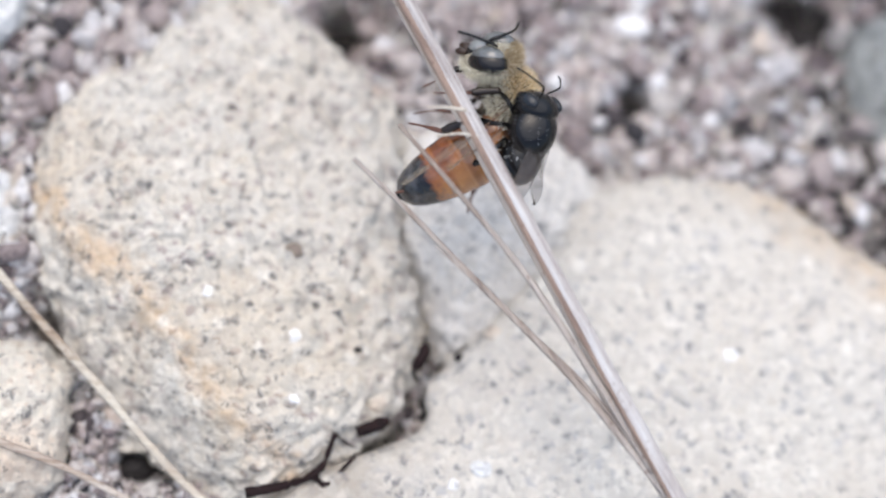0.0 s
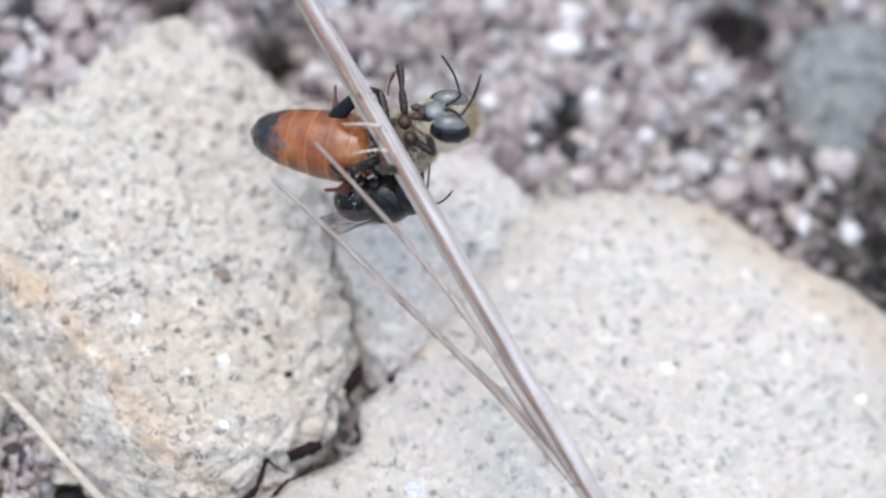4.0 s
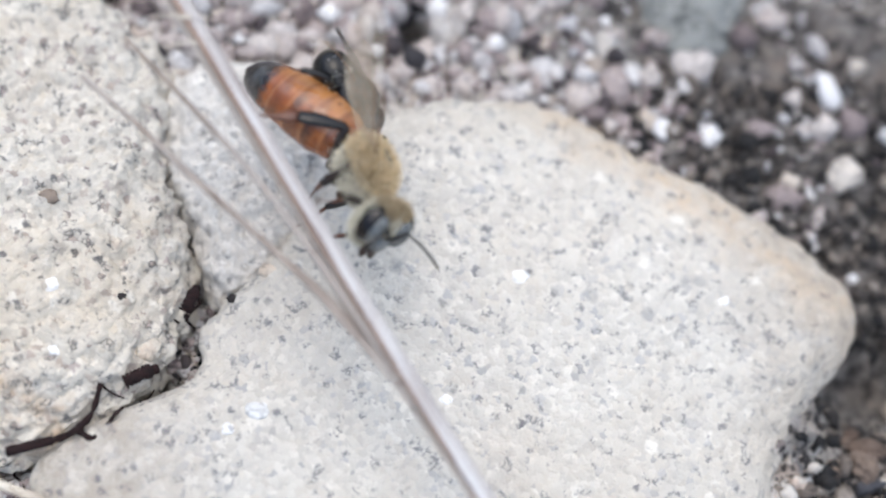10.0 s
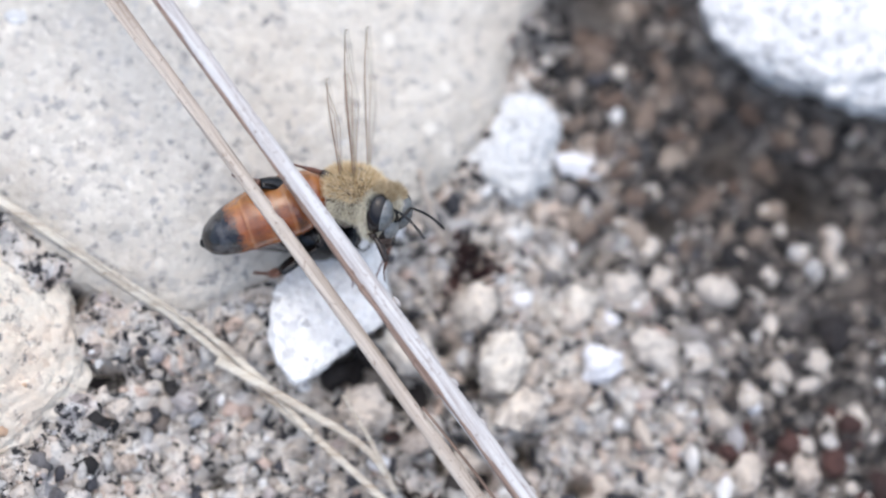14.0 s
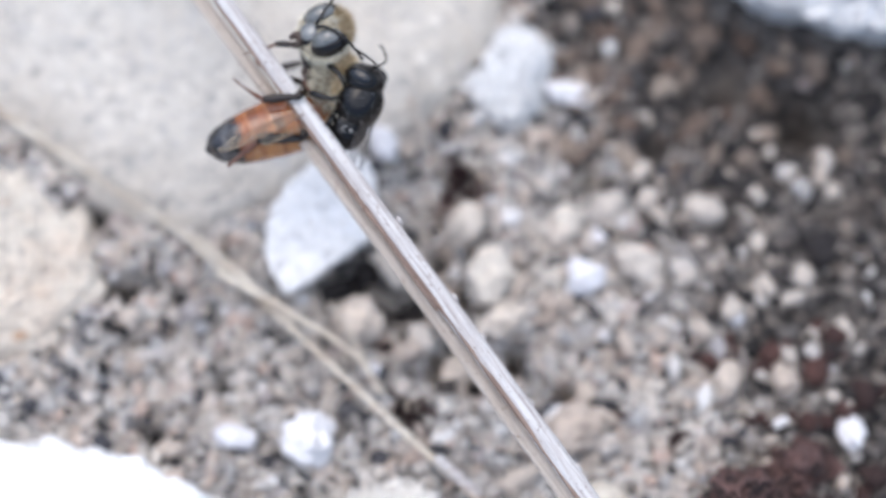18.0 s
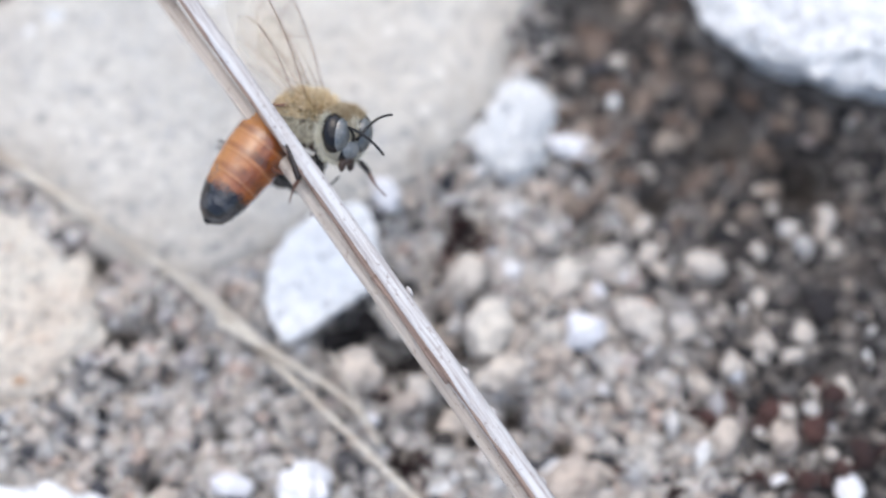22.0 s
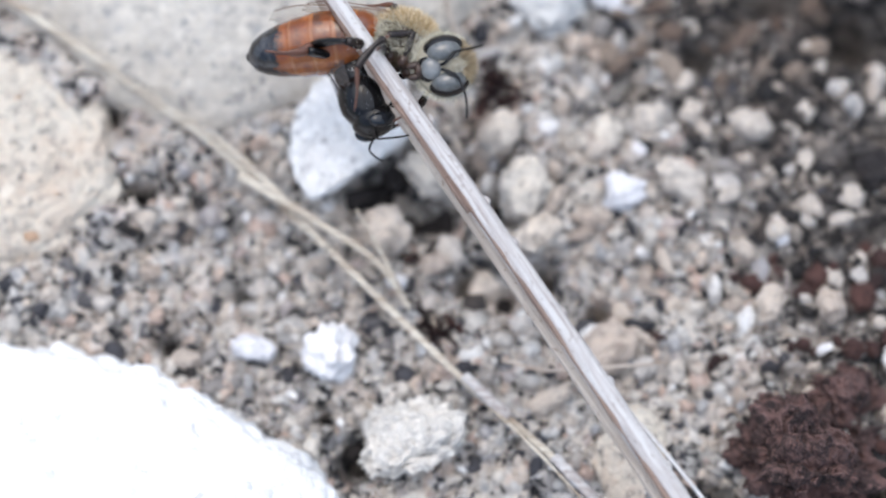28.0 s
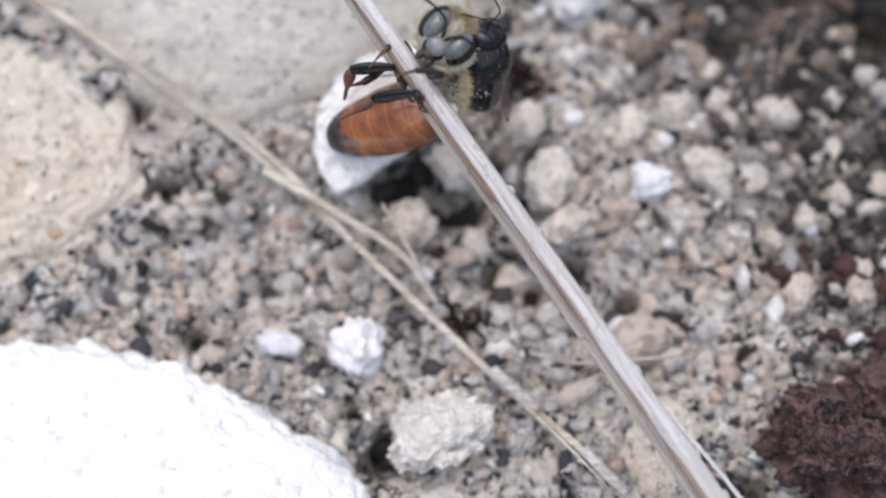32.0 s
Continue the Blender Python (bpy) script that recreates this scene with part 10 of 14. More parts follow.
    walk(BEE_PARTS["left", "fore", "wing"], [
        (0, pose(0.00030, 0.00120, 0.00125, 123.2, 59.4, 123.5)), (0.5, pose(0.00030, 0.00120, 0.00125, 124.5, 23.2, 113.9)), (0.75, pose(0.00030, 0.00120, 0.00125, 151.5, 10.7, 152.2)),
        (1, pose(0.00030, 0.00120, 0.00125, 165.9, -14.0, -178.0)), (1.5, pose(0.00030, 0.00120, 0.00125, 164.2, -1.4, -156.7)), (2, pose(0.00030, 0.00120, 0.00125, 163.6, -10.8, -167.2)),
        (2.5, pose(0.00030, 0.00120, 0.00125, 160.6, -4.7, -146.7)), (4.5, pose(0.00030, 0.00120, 0.00125, 161.0, -6.4, -151.3)),
        (4.62, pose(0.00030, 0.00120, 0.00125, -173.8, -14.0, -130.6)), (4.75, pose(0.00030, 0.00120, 0.00125, -151.1, -29.3, -113.8)),
        (4.88, pose(0.00030, 0.00120, 0.00125, -129.4, -49.4, -102.7)), (5, pose(0.00030, 0.00120, 0.00125, -98.6, -71.1, -104.7)),
        (5.25, pose(0.00030, 0.00120, 0.00125, -142.1, -21.7, -103.1)), (5.5, pose(0.00030, 0.00120, 0.00125, 177.2, 16.8, -134.9)),
        (5.62, pose(0.00030, 0.00120, 0.00125, -148.4, 1.8, -114.0)), (5.75, pose(0.00030, 0.00120, 0.00125, -119.3, -21.8, -104.2)),
        (5.88, pose(0.00030, 0.00120, 0.00125, -85.6, -47.0, -108.9)), (6, pose(0.00030, 0.00120, 0.00125, -24.4, -61.7, -145.6)),
        (6.5, pose(0.00030, 0.00120, 0.00125, -20.2, -77.8, -155.5)), (7, pose(0.00030, 0.00120, 0.00125, -7.4, -35.1, -170.1)), (7.25, pose(0.00030, 0.00120, 0.00125, 20.3, -54.9, -161.5)),
        (7.5, pose(0.00030, 0.00120, 0.00125, 70.6, -74.3, -179.3)), (8, pose(0.00030, 0.00120, 0.00125, 53.7, -69.2, 173.3)), (8.5, pose(0.00030, 0.00120, 0.00125, 22.9, -13.9, -139.2)),
        (9, pose(0.00030, 0.00120, 0.00125, 15.6, -23.2, -159.1)), (9.5, pose(0.00030, 0.00120, 0.00125, 31.0, -24.2, -126.1)), (10, pose(0.00030, 0.00120, 0.00125, 74.1, 1.2, -161.3)),
        (10.25, pose(0.00030, 0.00120, 0.00125, 118.4, 11.6, 176.8)), (10.5, pose(0.00030, 0.00120, 0.00125, 161.4, 34.2, 167.4)),
        (10.75, pose(0.00030, 0.00120, 0.00125, 126.6, -7.7, 172.6)), (11, pose(0.00030, 0.00120, 0.00125, 77.0, -36.2, -153.3)), (11.5, pose(0.00030, 0.00120, 0.00125, 75.8, -26.0, -146.1)),
        (12, pose(0.00030, 0.00120, 0.00125, 69.8, -18.8, -137.6)), (12.25, pose(0.00030, 0.00120, 0.00125, 35.7, -32.7, 177.5)), (12.5, pose(0.00030, 0.00120, 0.00125, 18.0, -64.4, 131.2)),
        (12.75, pose(0.00030, 0.00120, 0.00125, 28.9, -52.8, 161.2)), (13, pose(0.00030, 0.00120, 0.00125, 44.9, -45.4, -171.6)), (13.5, pose(0.00030, 0.00120, 0.00125, 44.8, -50.8, -169.1)),
        (14, pose(0.00030, 0.00120, 0.00125, 38.2, -70.4, 145.3)), (14.5, pose(0.00030, 0.00120, 0.00125, 46.7, -62.8, -170.9)), (15, pose(0.00030, 0.00120, 0.00125, 64.4, -19.3, -168.0)),
        (15.5, pose(0.00030, 0.00120, 0.00125, 47.1, -31.3, -93.7)), (16, pose(0.00030, 0.00120, 0.00125, 89.1, -34.9, -142.2)), (16.5, pose(0.00030, 0.00120, 0.00125, 119.3, -13.0, -179.9)),
        (17, pose(0.00030, 0.00120, 0.00125, 132.1, 19.7, 156.0)), (17.5, pose(0.00030, 0.00120, 0.00125, 129.1, 54.7, 129.2)), (18, pose(0.00030, 0.00120, 0.00125, 127.3, 55.3, 127.4)),
        (18.5, pose(0.00030, 0.00120, 0.00125, 126.0, -0.8, 99.9)), (18.75, pose(0.00030, 0.00120, 0.00125, 142.0, 15.2, 135.3)), (19, pose(0.00030, 0.00120, 0.00125, 165.2, 18.0, 175.4)),
        (20, pose(0.00030, 0.00120, 0.00125, 168.3, 17.1, -173.6)), (21, pose(0.00030, 0.00120, 0.00125, 171.1, 20.0, -165.8)), (21.5, pose(0.00030, 0.00120, 0.00125, -167.3, 45.0, -148.5)),
        (21.75, pose(0.00030, 0.00120, 0.00125, 142.4, -4.1, 178.2)), (22, pose(0.00030, 0.00120, 0.00125, 95.2, -60.0, -165.2)),
        (22.12, pose(0.00030, 0.00120, 0.00125, 128.9, -27.2, -173.0)), (22.25, pose(0.00030, 0.00120, 0.00125, 154.7, 4.1, -161.7)),
        (22.38, pose(0.00030, 0.00120, 0.00125, -170.2, 25.8, -135.3)), (22.5, pose(0.00030, 0.00120, 0.00125, -125.5, 25.6, -98.3)),
        (22.75, pose(0.00030, 0.00120, 0.00125, -96.4, -23.6, -92.4)), (23, pose(0.00030, 0.00120, 0.00125, -35.2, -65.0, -134.6)),
        (23.25, pose(0.00030, 0.00120, 0.00125, -88.9, -12.8, -95.9)), (23.5, pose(0.00030, 0.00120, 0.00125, -118.0, 45.0, -105.5)),
        (23.75, pose(0.00030, 0.00120, 0.00125, -56.5, 2.8, -73.2)), (24, pose(0.00030, 0.00120, 0.00125, -1.6, -45.0, -92.8)), (24.25, pose(0.00030, 0.00120, 0.00125, -42.0, 9.8, -66.7)),
        (24.5, pose(0.00030, 0.00120, 0.00125, -90.2, 67.4, -90.1)), (25.5, pose(0.00030, 0.00120, 0.00125, -78.2, 10.0, -95.5)),
        (26.5, pose(0.00030, 0.00120, 0.00125, -55.2, -44.2, -117.1)), (27, pose(0.00030, 0.00120, 0.00125, -52.6, -38.0, -120.6)),
        (27.25, pose(0.00030, 0.00120, 0.00125, -76.1, 12.7, -97.2)), (27.5, pose(0.00030, 0.00120, 0.00125, -86.5, 67.6, -87.1)),
        (27.75, pose(0.00030, 0.00120, 0.00125, -169.6, 57.0, -164.5)), (28, pose(0.00030, 0.00120, 0.00125, 166.4, 24.4, 178.1)), (28.5, pose(0.00030, 0.00120, 0.00125, 165.8, 6.9, 177.4)),
        (29, pose(0.00030, 0.00120, 0.00125, 165.3, 2.6, 169.4)), (29.5, pose(0.00030, 0.00120, 0.00125, 166.7, 32.3, 177.4)), (30, pose(0.00030, 0.00120, 0.00125, 163.6, -22.8, -171.0)),
        (31, pose(0.00030, 0.00120, 0.00125, 167.1, 5.5, -158.4)), (31.5, pose(0.00030, 0.00120, 0.00125, 177.5, 19.3, -142.7)), (32, pose(0.00030, 0.00120, 0.00125, -178.4, 19.8, -131.5)),
    ])
    walk(BEE_PARTS["left", "hind", "wing"], [
        (0, pose(-0.00060, 0.00110, 0.00115, 117.8, 54.5, 117.3)), (0.5, pose(-0.00060, 0.00110, 0.00115, 122.8, 21.1, 111.5)), (0.75, pose(-0.00060, 0.00110, 0.00115, 150.6, 9.9, 147.8)),
        (1, pose(-0.00060, 0.00110, 0.00115, 167.3, -13.9, 175.9)), (1.5, pose(-0.00060, 0.00110, 0.00115, 164.9, -1.5, -162.8)), (2, pose(-0.00060, 0.00110, 0.00115, 164.9, -11.0, -173.4)),
        (2.5, pose(-0.00060, 0.00110, 0.00115, 161.9, -5.0, -152.3)), (4.5, pose(-0.00060, 0.00110, 0.00115, 162.3, -6.7, -157.1)),
        (4.62, pose(-0.00060, 0.00110, 0.00115, -169.0, -12.8, -136.2)), (4.75, pose(-0.00060, 0.00110, 0.00115, -142.6, -27.8, -119.7)),
        (4.88, pose(-0.00060, 0.00110, 0.00115, -116.0, -48.1, -110.6)), (5, pose(-0.00060, 0.00110, 0.00115, -75.2, -69.0, -120.5)),
        (5.25, pose(-0.00060, 0.00110, 0.00115, -134.4, -19.7, -107.2)), (5.5, pose(-0.00060, 0.00110, 0.00115, 177.2, 18.3, -140.4)),
        (5.62, pose(-0.00060, 0.00110, 0.00115, -146.3, 3.7, -119.4)), (5.75, pose(-0.00060, 0.00110, 0.00115, -115.2, -19.8, -110.2)),
        (5.88, pose(-0.00060, 0.00110, 0.00115, -79.3, -44.5, -116.5)), (6, pose(-0.00060, 0.00110, 0.00115, -19.2, -57.5, -151.5)),
        (6.5, pose(-0.00060, 0.00110, 0.00115, -12.9, -72.6, -163.3)), (7, pose(-0.00060, 0.00110, 0.00115, -6.5, -32.1, -171.2)),
        (7.25, pose(-0.00060, 0.00110, 0.00115, 23.2, -50.9, -164.3)), (7.5, pose(-0.00060, 0.00110, 0.00115, 70.8, -68.9, -179.5)), (8, pose(-0.00060, 0.00110, 0.00115, 52.4, -64.1, 174.8)),
        (8.5, pose(-0.00060, 0.00110, 0.00115, 23.7, -12.8, -142.9)), (9, pose(-0.00060, 0.00110, 0.00115, 16.5, -21.2, -161.2)), (9.5, pose(-0.00060, 0.00110, 0.00115, 32.7, -22.7, -131.1)),
        (10, pose(-0.00060, 0.00110, 0.00115, 75.1, 1.1, -163.0)), (10.25, pose(-0.00060, 0.00110, 0.00115, 117.3, 10.4, 172.9)), (10.5, pose(-0.00060, 0.00110, 0.00115, 157.0, 33.2, 159.8)),
        (10.75, pose(-0.00060, 0.00110, 0.00115, 125.2, -7.1, 169.2)), (11, pose(-0.00060, 0.00110, 0.00115, 78.5, -33.3, -156.2)),
        (11.5, pose(-0.00060, 0.00110, 0.00115, 77.1, -24.0, -149.4)), (12, pose(-0.00060, 0.00110, 0.00115, 70.7, -17.4, -141.5)),
        (12.25, pose(-0.00060, 0.00110, 0.00115, 35.2, -30.2, 177.4)), (12.5, pose(-0.00060, 0.00110, 0.00115, 10.9, -60.9, 139.7)),
        (12.75, pose(-0.00060, 0.00110, 0.00115, 26.7, -48.9, 163.7)), (13, pose(-0.00060, 0.00110, 0.00115, 45.4, -41.6, -172.7)),
        (13.5, pose(-0.00060, 0.00110, 0.00115, 45.6, -46.7, -170.6)), (14, pose(-0.00060, 0.00110, 0.00115, 31.2, -66.0, 153.0)),
        (14.5, pose(-0.00060, 0.00110, 0.00115, 48.3, -57.9, -172.5)), (15, pose(-0.00060, 0.00110, 0.00115, 64.9, -17.6, -169.1)),
        (15.5, pose(-0.00060, 0.00110, 0.00115, 50.0, -30.9, -100.7)), (16, pose(-0.00060, 0.00110, 0.00115, 88.5, -33.0, -147.4)),
        (16.5, pose(-0.00060, 0.00110, 0.00115, 116.2, -12.5, 175.9)), (17, pose(-0.00060, 0.00110, 0.00115, 127.7, 18.0, 150.7)),
        (17.5, pose(-0.00060, 0.00110, 0.00115, 123.9, 50.5, 122.8)), (18, pose(-0.00060, 0.00110, 0.00115, 122.2, 50.9, 121.2)), (18.5, pose(-0.00060, 0.00110, 0.00115, 123.4, -0.8, 99.0)),
        (18.75, pose(-0.00060, 0.00110, 0.00115, 139.9, 14.6, 131.6)), (19, pose(-0.00060, 0.00110, 0.00115, 163.1, 17.8, 168.7)), (20, pose(-0.00060, 0.00110, 0.00115, 166.5, 17.2, 179.6)),
        (21, pose(-0.00060, 0.00110, 0.00115, 169.1, 20.4, -172.9)), (21.5, pose(-0.00060, 0.00110, 0.00115, -173.4, 47.3, -157.9)),
        (21.75, pose(-0.00060, 0.00110, 0.00115, 140.9, -2.2, 175.0)), (22, pose(-0.00060, 0.00110, 0.00115, 97.5, -55.4, -167.7)),
        (22.12, pose(-0.00060, 0.00110, 0.00115, 129.3, -23.0, -174.7)), (22.25, pose(-0.00060, 0.00110, 0.00115, 155.0, 8.2, -164.0)),
        (22.38, pose(-0.00060, 0.00110, 0.00115, -169.0, 29.7, -137.5)), (22.5, pose(-0.00060, 0.00110, 0.00115, -122.8, 29.1, -99.6)),
        (22.75, pose(-0.00060, 0.00110, 0.00115, -91.8, -21.7, -96.3)), (23, pose(-0.00060, 0.00110, 0.00115, -27.5, -61.1, -143.0)),
        (23.25, pose(-0.00060, 0.00110, 0.00115, -86.1, -9.6, -99.2)), (23.5, pose(-0.00060, 0.00110, 0.00115, -119.6, 50.4, -108.9)),
        (23.75, pose(-0.00060, 0.00110, 0.00115, -54.1, 4.3, -75.4)), (24, pose(-0.00060, 0.00110, 0.00115, 4.2, -44.5, -101.2)),
        (24.25, pose(-0.00060, 0.00110, 0.00115, -39.4, 11.8, -67.6)), (24.5, pose(-0.00060, 0.00110, 0.00115, -90.2, 74.6, -90.2)),
        (25.5, pose(-0.00060, 0.00110, 0.00115, -77.0, 13.9, -98.0)), (26.5, pose(-0.00060, 0.00110, 0.00115, -50.2, -42.2, -124.0)),
        (27, pose(-0.00060, 0.00110, 0.00115, -48.5, -36.0, -126.7)), (27.25, pose(-0.00060, 0.00110, 0.00115, -75.1, 16.6, -99.5)),
        (27.5, pose(-0.00060, 0.00110, 0.00115, -85.2, 74.7, -85.7)), (27.75, pose(-0.00060, 0.00110, 0.00115, 179.8, 58.3, -177.1)),
        (28, pose(-0.00060, 0.00110, 0.00115, 163.5, 24.2, 170.9)), (28.5, pose(-0.00060, 0.00110, 0.00115, 164.9, 6.8, 171.2)), (29, pose(-0.00060, 0.00110, 0.00115, 164.7, 2.6, 163.5)),
        (29.5, pose(-0.00060, 0.00110, 0.00115, 162.6, 31.9, 169.6)), (30, pose(-0.00060, 0.00110, 0.00115, 166.0, -23.1, -177.3)), (31, pose(-0.00060, 0.00110, 0.00115, 167.0, 5.7, -164.7)),
        (31.5, pose(-0.00060, 0.00110, 0.00115, 176.6, 20.7, -148.9)), (32, pose(-0.00060, 0.00110, 0.00115, -178.5, 21.6, -136.9)),
    ])
    walk(BEE_PARTS["right", "fore", "leg"], [
        (0, pose(0.00110, -0.00080, -0.00140, 0.0, 3.5, -52.4)), (2.5, pose(0.00110, -0.00080, -0.00140, 0.0, 3.5, -52.4)), (4.5, pose(0.00110, -0.00080, -0.00140, 0.0, 20.7, -72.8)),
        (5, pose(0.00110, -0.00080, -0.00140, 0.0, 3.5, -52.4)), (6.5, pose(0.00110, -0.00080, -0.00140, 0.0, 3.5, -52.4)), (6.75, pose(0.00110, -0.00080, -0.00140, 13.2, -28.2, -20.1)),
        (7, pose(0.00110, -0.00080, -0.00140, 0.0, -61.2, 24.9)), (7.25, pose(0.00110, -0.00080, -0.00140, 13.2, -28.2, -20.1)), (7.5, pose(0.00110, -0.00080, -0.00140, 0.0, 3.5, -52.4)),
        (8, pose(0.00110, -0.00080, -0.00140, 0.0, 3.5, -52.4)), (8.5, pose(0.00110, -0.00080, -0.00140, 0.0, 10.7, -25.9)), (9, pose(0.00110, -0.00080, -0.00140, 0.0, -26.1, 18.5)),
        (9.5, pose(0.00110, -0.00080, -0.00140, -0.0, -20.8, -22.9)), (10, pose(0.00110, -0.00080, -0.00140, 0.0, -40.2, -18.2)), (10.5, pose(0.00110, -0.00080, -0.00140, -0.0, 3.5, -52.4)),
        (11, pose(0.00110, -0.00080, -0.00140, -0.0, -18.0, -37.6)), (11.5, pose(0.00110, -0.00080, -0.00140, 0.0, 3.5, -52.4)), (12, pose(0.00110, -0.00080, -0.00140, 0.0, 41.4, -0.7)),
        (12.5, pose(0.00110, -0.00080, -0.00140, 0.0, 3.5, -52.4)), (13, pose(0.00110, -0.00080, -0.00140, 0.0, -1.3, 12.5)), (13.5, pose(0.00110, -0.00080, -0.00140, 0.0, 3.5, -52.4)),
        (14, pose(0.00110, -0.00080, -0.00140, 0.0, 7.7, -37.0)), (14.5, pose(0.00110, -0.00080, -0.00140, 0.0, 3.5, -52.4)), (15, pose(0.00110, -0.00080, -0.00140, -0.0, 27.9, -49.1)),
        (15.25, pose(0.00110, -0.00080, -0.00140, 0.4, 27.4, 19.5)), (15.5, pose(0.00110, -0.00080, -0.00140, 0.0, 26.9, 87.8)), (16.5, pose(0.00110, -0.00080, -0.00140, -8.5, 15.0, 15.5)),
        (17.5, pose(0.00110, -0.00080, -0.00140, 0.0, 3.5, -52.4)), (17.62, pose(0.00110, -0.00080, -0.00140, -1.0, 3.0, -95.7)),
        (17.75, pose(0.00110, -0.00080, -0.00140, -1.4, 2.0, -139.0)), (17.88, pose(0.00110, -0.00080, -0.00140, -1.0, 1.0, 177.8)), (18, pose(0.00110, -0.00080, -0.00140, 0.0, 0.5, 134.6)),
        (18.12, pose(0.00110, -0.00080, -0.00140, -1.0, 1.0, 177.8)), (18.25, pose(0.00110, -0.00080, -0.00140, -1.4, 2.0, -139.0)),
        (18.38, pose(0.00110, -0.00080, -0.00140, -1.0, 3.0, -95.7)), (18.5, pose(0.00110, -0.00080, -0.00140, 0.0, 3.5, -52.4)), (19, pose(0.00110, -0.00080, -0.00140, -0.0, 31.6, -14.3)),
        (20, pose(0.00110, -0.00080, -0.00140, 0.0, 23.3, -14.5)), (21, pose(0.00110, -0.00080, -0.00140, 0.0, 32.6, -14.6)), (21.5, pose(0.00110, -0.00080, -0.00140, 0.0, 3.5, -52.4)),
        (21.75, pose(0.00110, -0.00080, -0.00140, -28.8, -36.2, -92.0)), (22, pose(0.00110, -0.00080, -0.00140, 14.8, -81.5, 179.0)),
        (22.25, pose(0.00110, -0.00080, -0.00140, -28.8, -36.2, -92.0)), (22.5, pose(0.00110, -0.00080, -0.00140, 0.0, 3.5, -52.4)),
        (22.75, pose(0.00110, -0.00080, -0.00140, -6.8, 19.2, -10.8)), (23, pose(0.00110, -0.00080, -0.00140, 0.0, 35.2, 35.3)), (23.25, pose(0.00110, -0.00080, -0.00140, -6.8, 19.2, -10.8)),
        (23.5, pose(0.00110, -0.00080, -0.00140, 0.0, 3.5, -52.4)), (24, pose(0.00110, -0.00080, -0.00140, 0.0, -3.4, -88.9)), (24.5, pose(0.00110, -0.00080, -0.00140, 0.0, 3.5, -52.4)),
        (26.5, pose(0.00110, -0.00080, -0.00140, 0.0, 3.5, -52.4)), (27, pose(0.00110, -0.00080, -0.00140, -0.0, -54.4, -65.1)), (27.5, pose(0.00110, -0.00080, -0.00140, 0.0, 3.5, -52.4)),
        (27.75, pose(0.00110, -0.00080, -0.00140, -6.6, -28.0, -69.7)), (28, pose(0.00110, -0.00080, -0.00140, -0.0, -59.7, -93.1)),
        (28.25, pose(0.00110, -0.00080, -0.00140, -6.6, -28.0, -69.7)), (28.5, pose(0.00110, -0.00080, -0.00140, 0.0, 3.5, -52.4)),
        (28.75, pose(0.00110, -0.00080, -0.00140, -4.9, -8.5, -95.6)), (29, pose(0.00110, -0.00080, -0.00140, -0.0, -20.5, -140.2)),
        (29.25, pose(0.00110, -0.00080, -0.00140, -4.9, -8.5, -95.6)), (29.5, pose(0.00110, -0.00080, -0.00140, 0.0, 3.5, -52.4)), (30, pose(0.00110, -0.00080, -0.00140, 0.0, 3.5, -52.4)),
        (31, pose(0.00110, -0.00080, -0.00140, -0.0, 11.7, -45.6)), (31.5, pose(0.00110, -0.00080, -0.00140, 0.0, 3.5, -52.4)), (32, pose(0.00110, -0.00080, -0.00140, 0.0, 3.5, -52.4)),
    ])
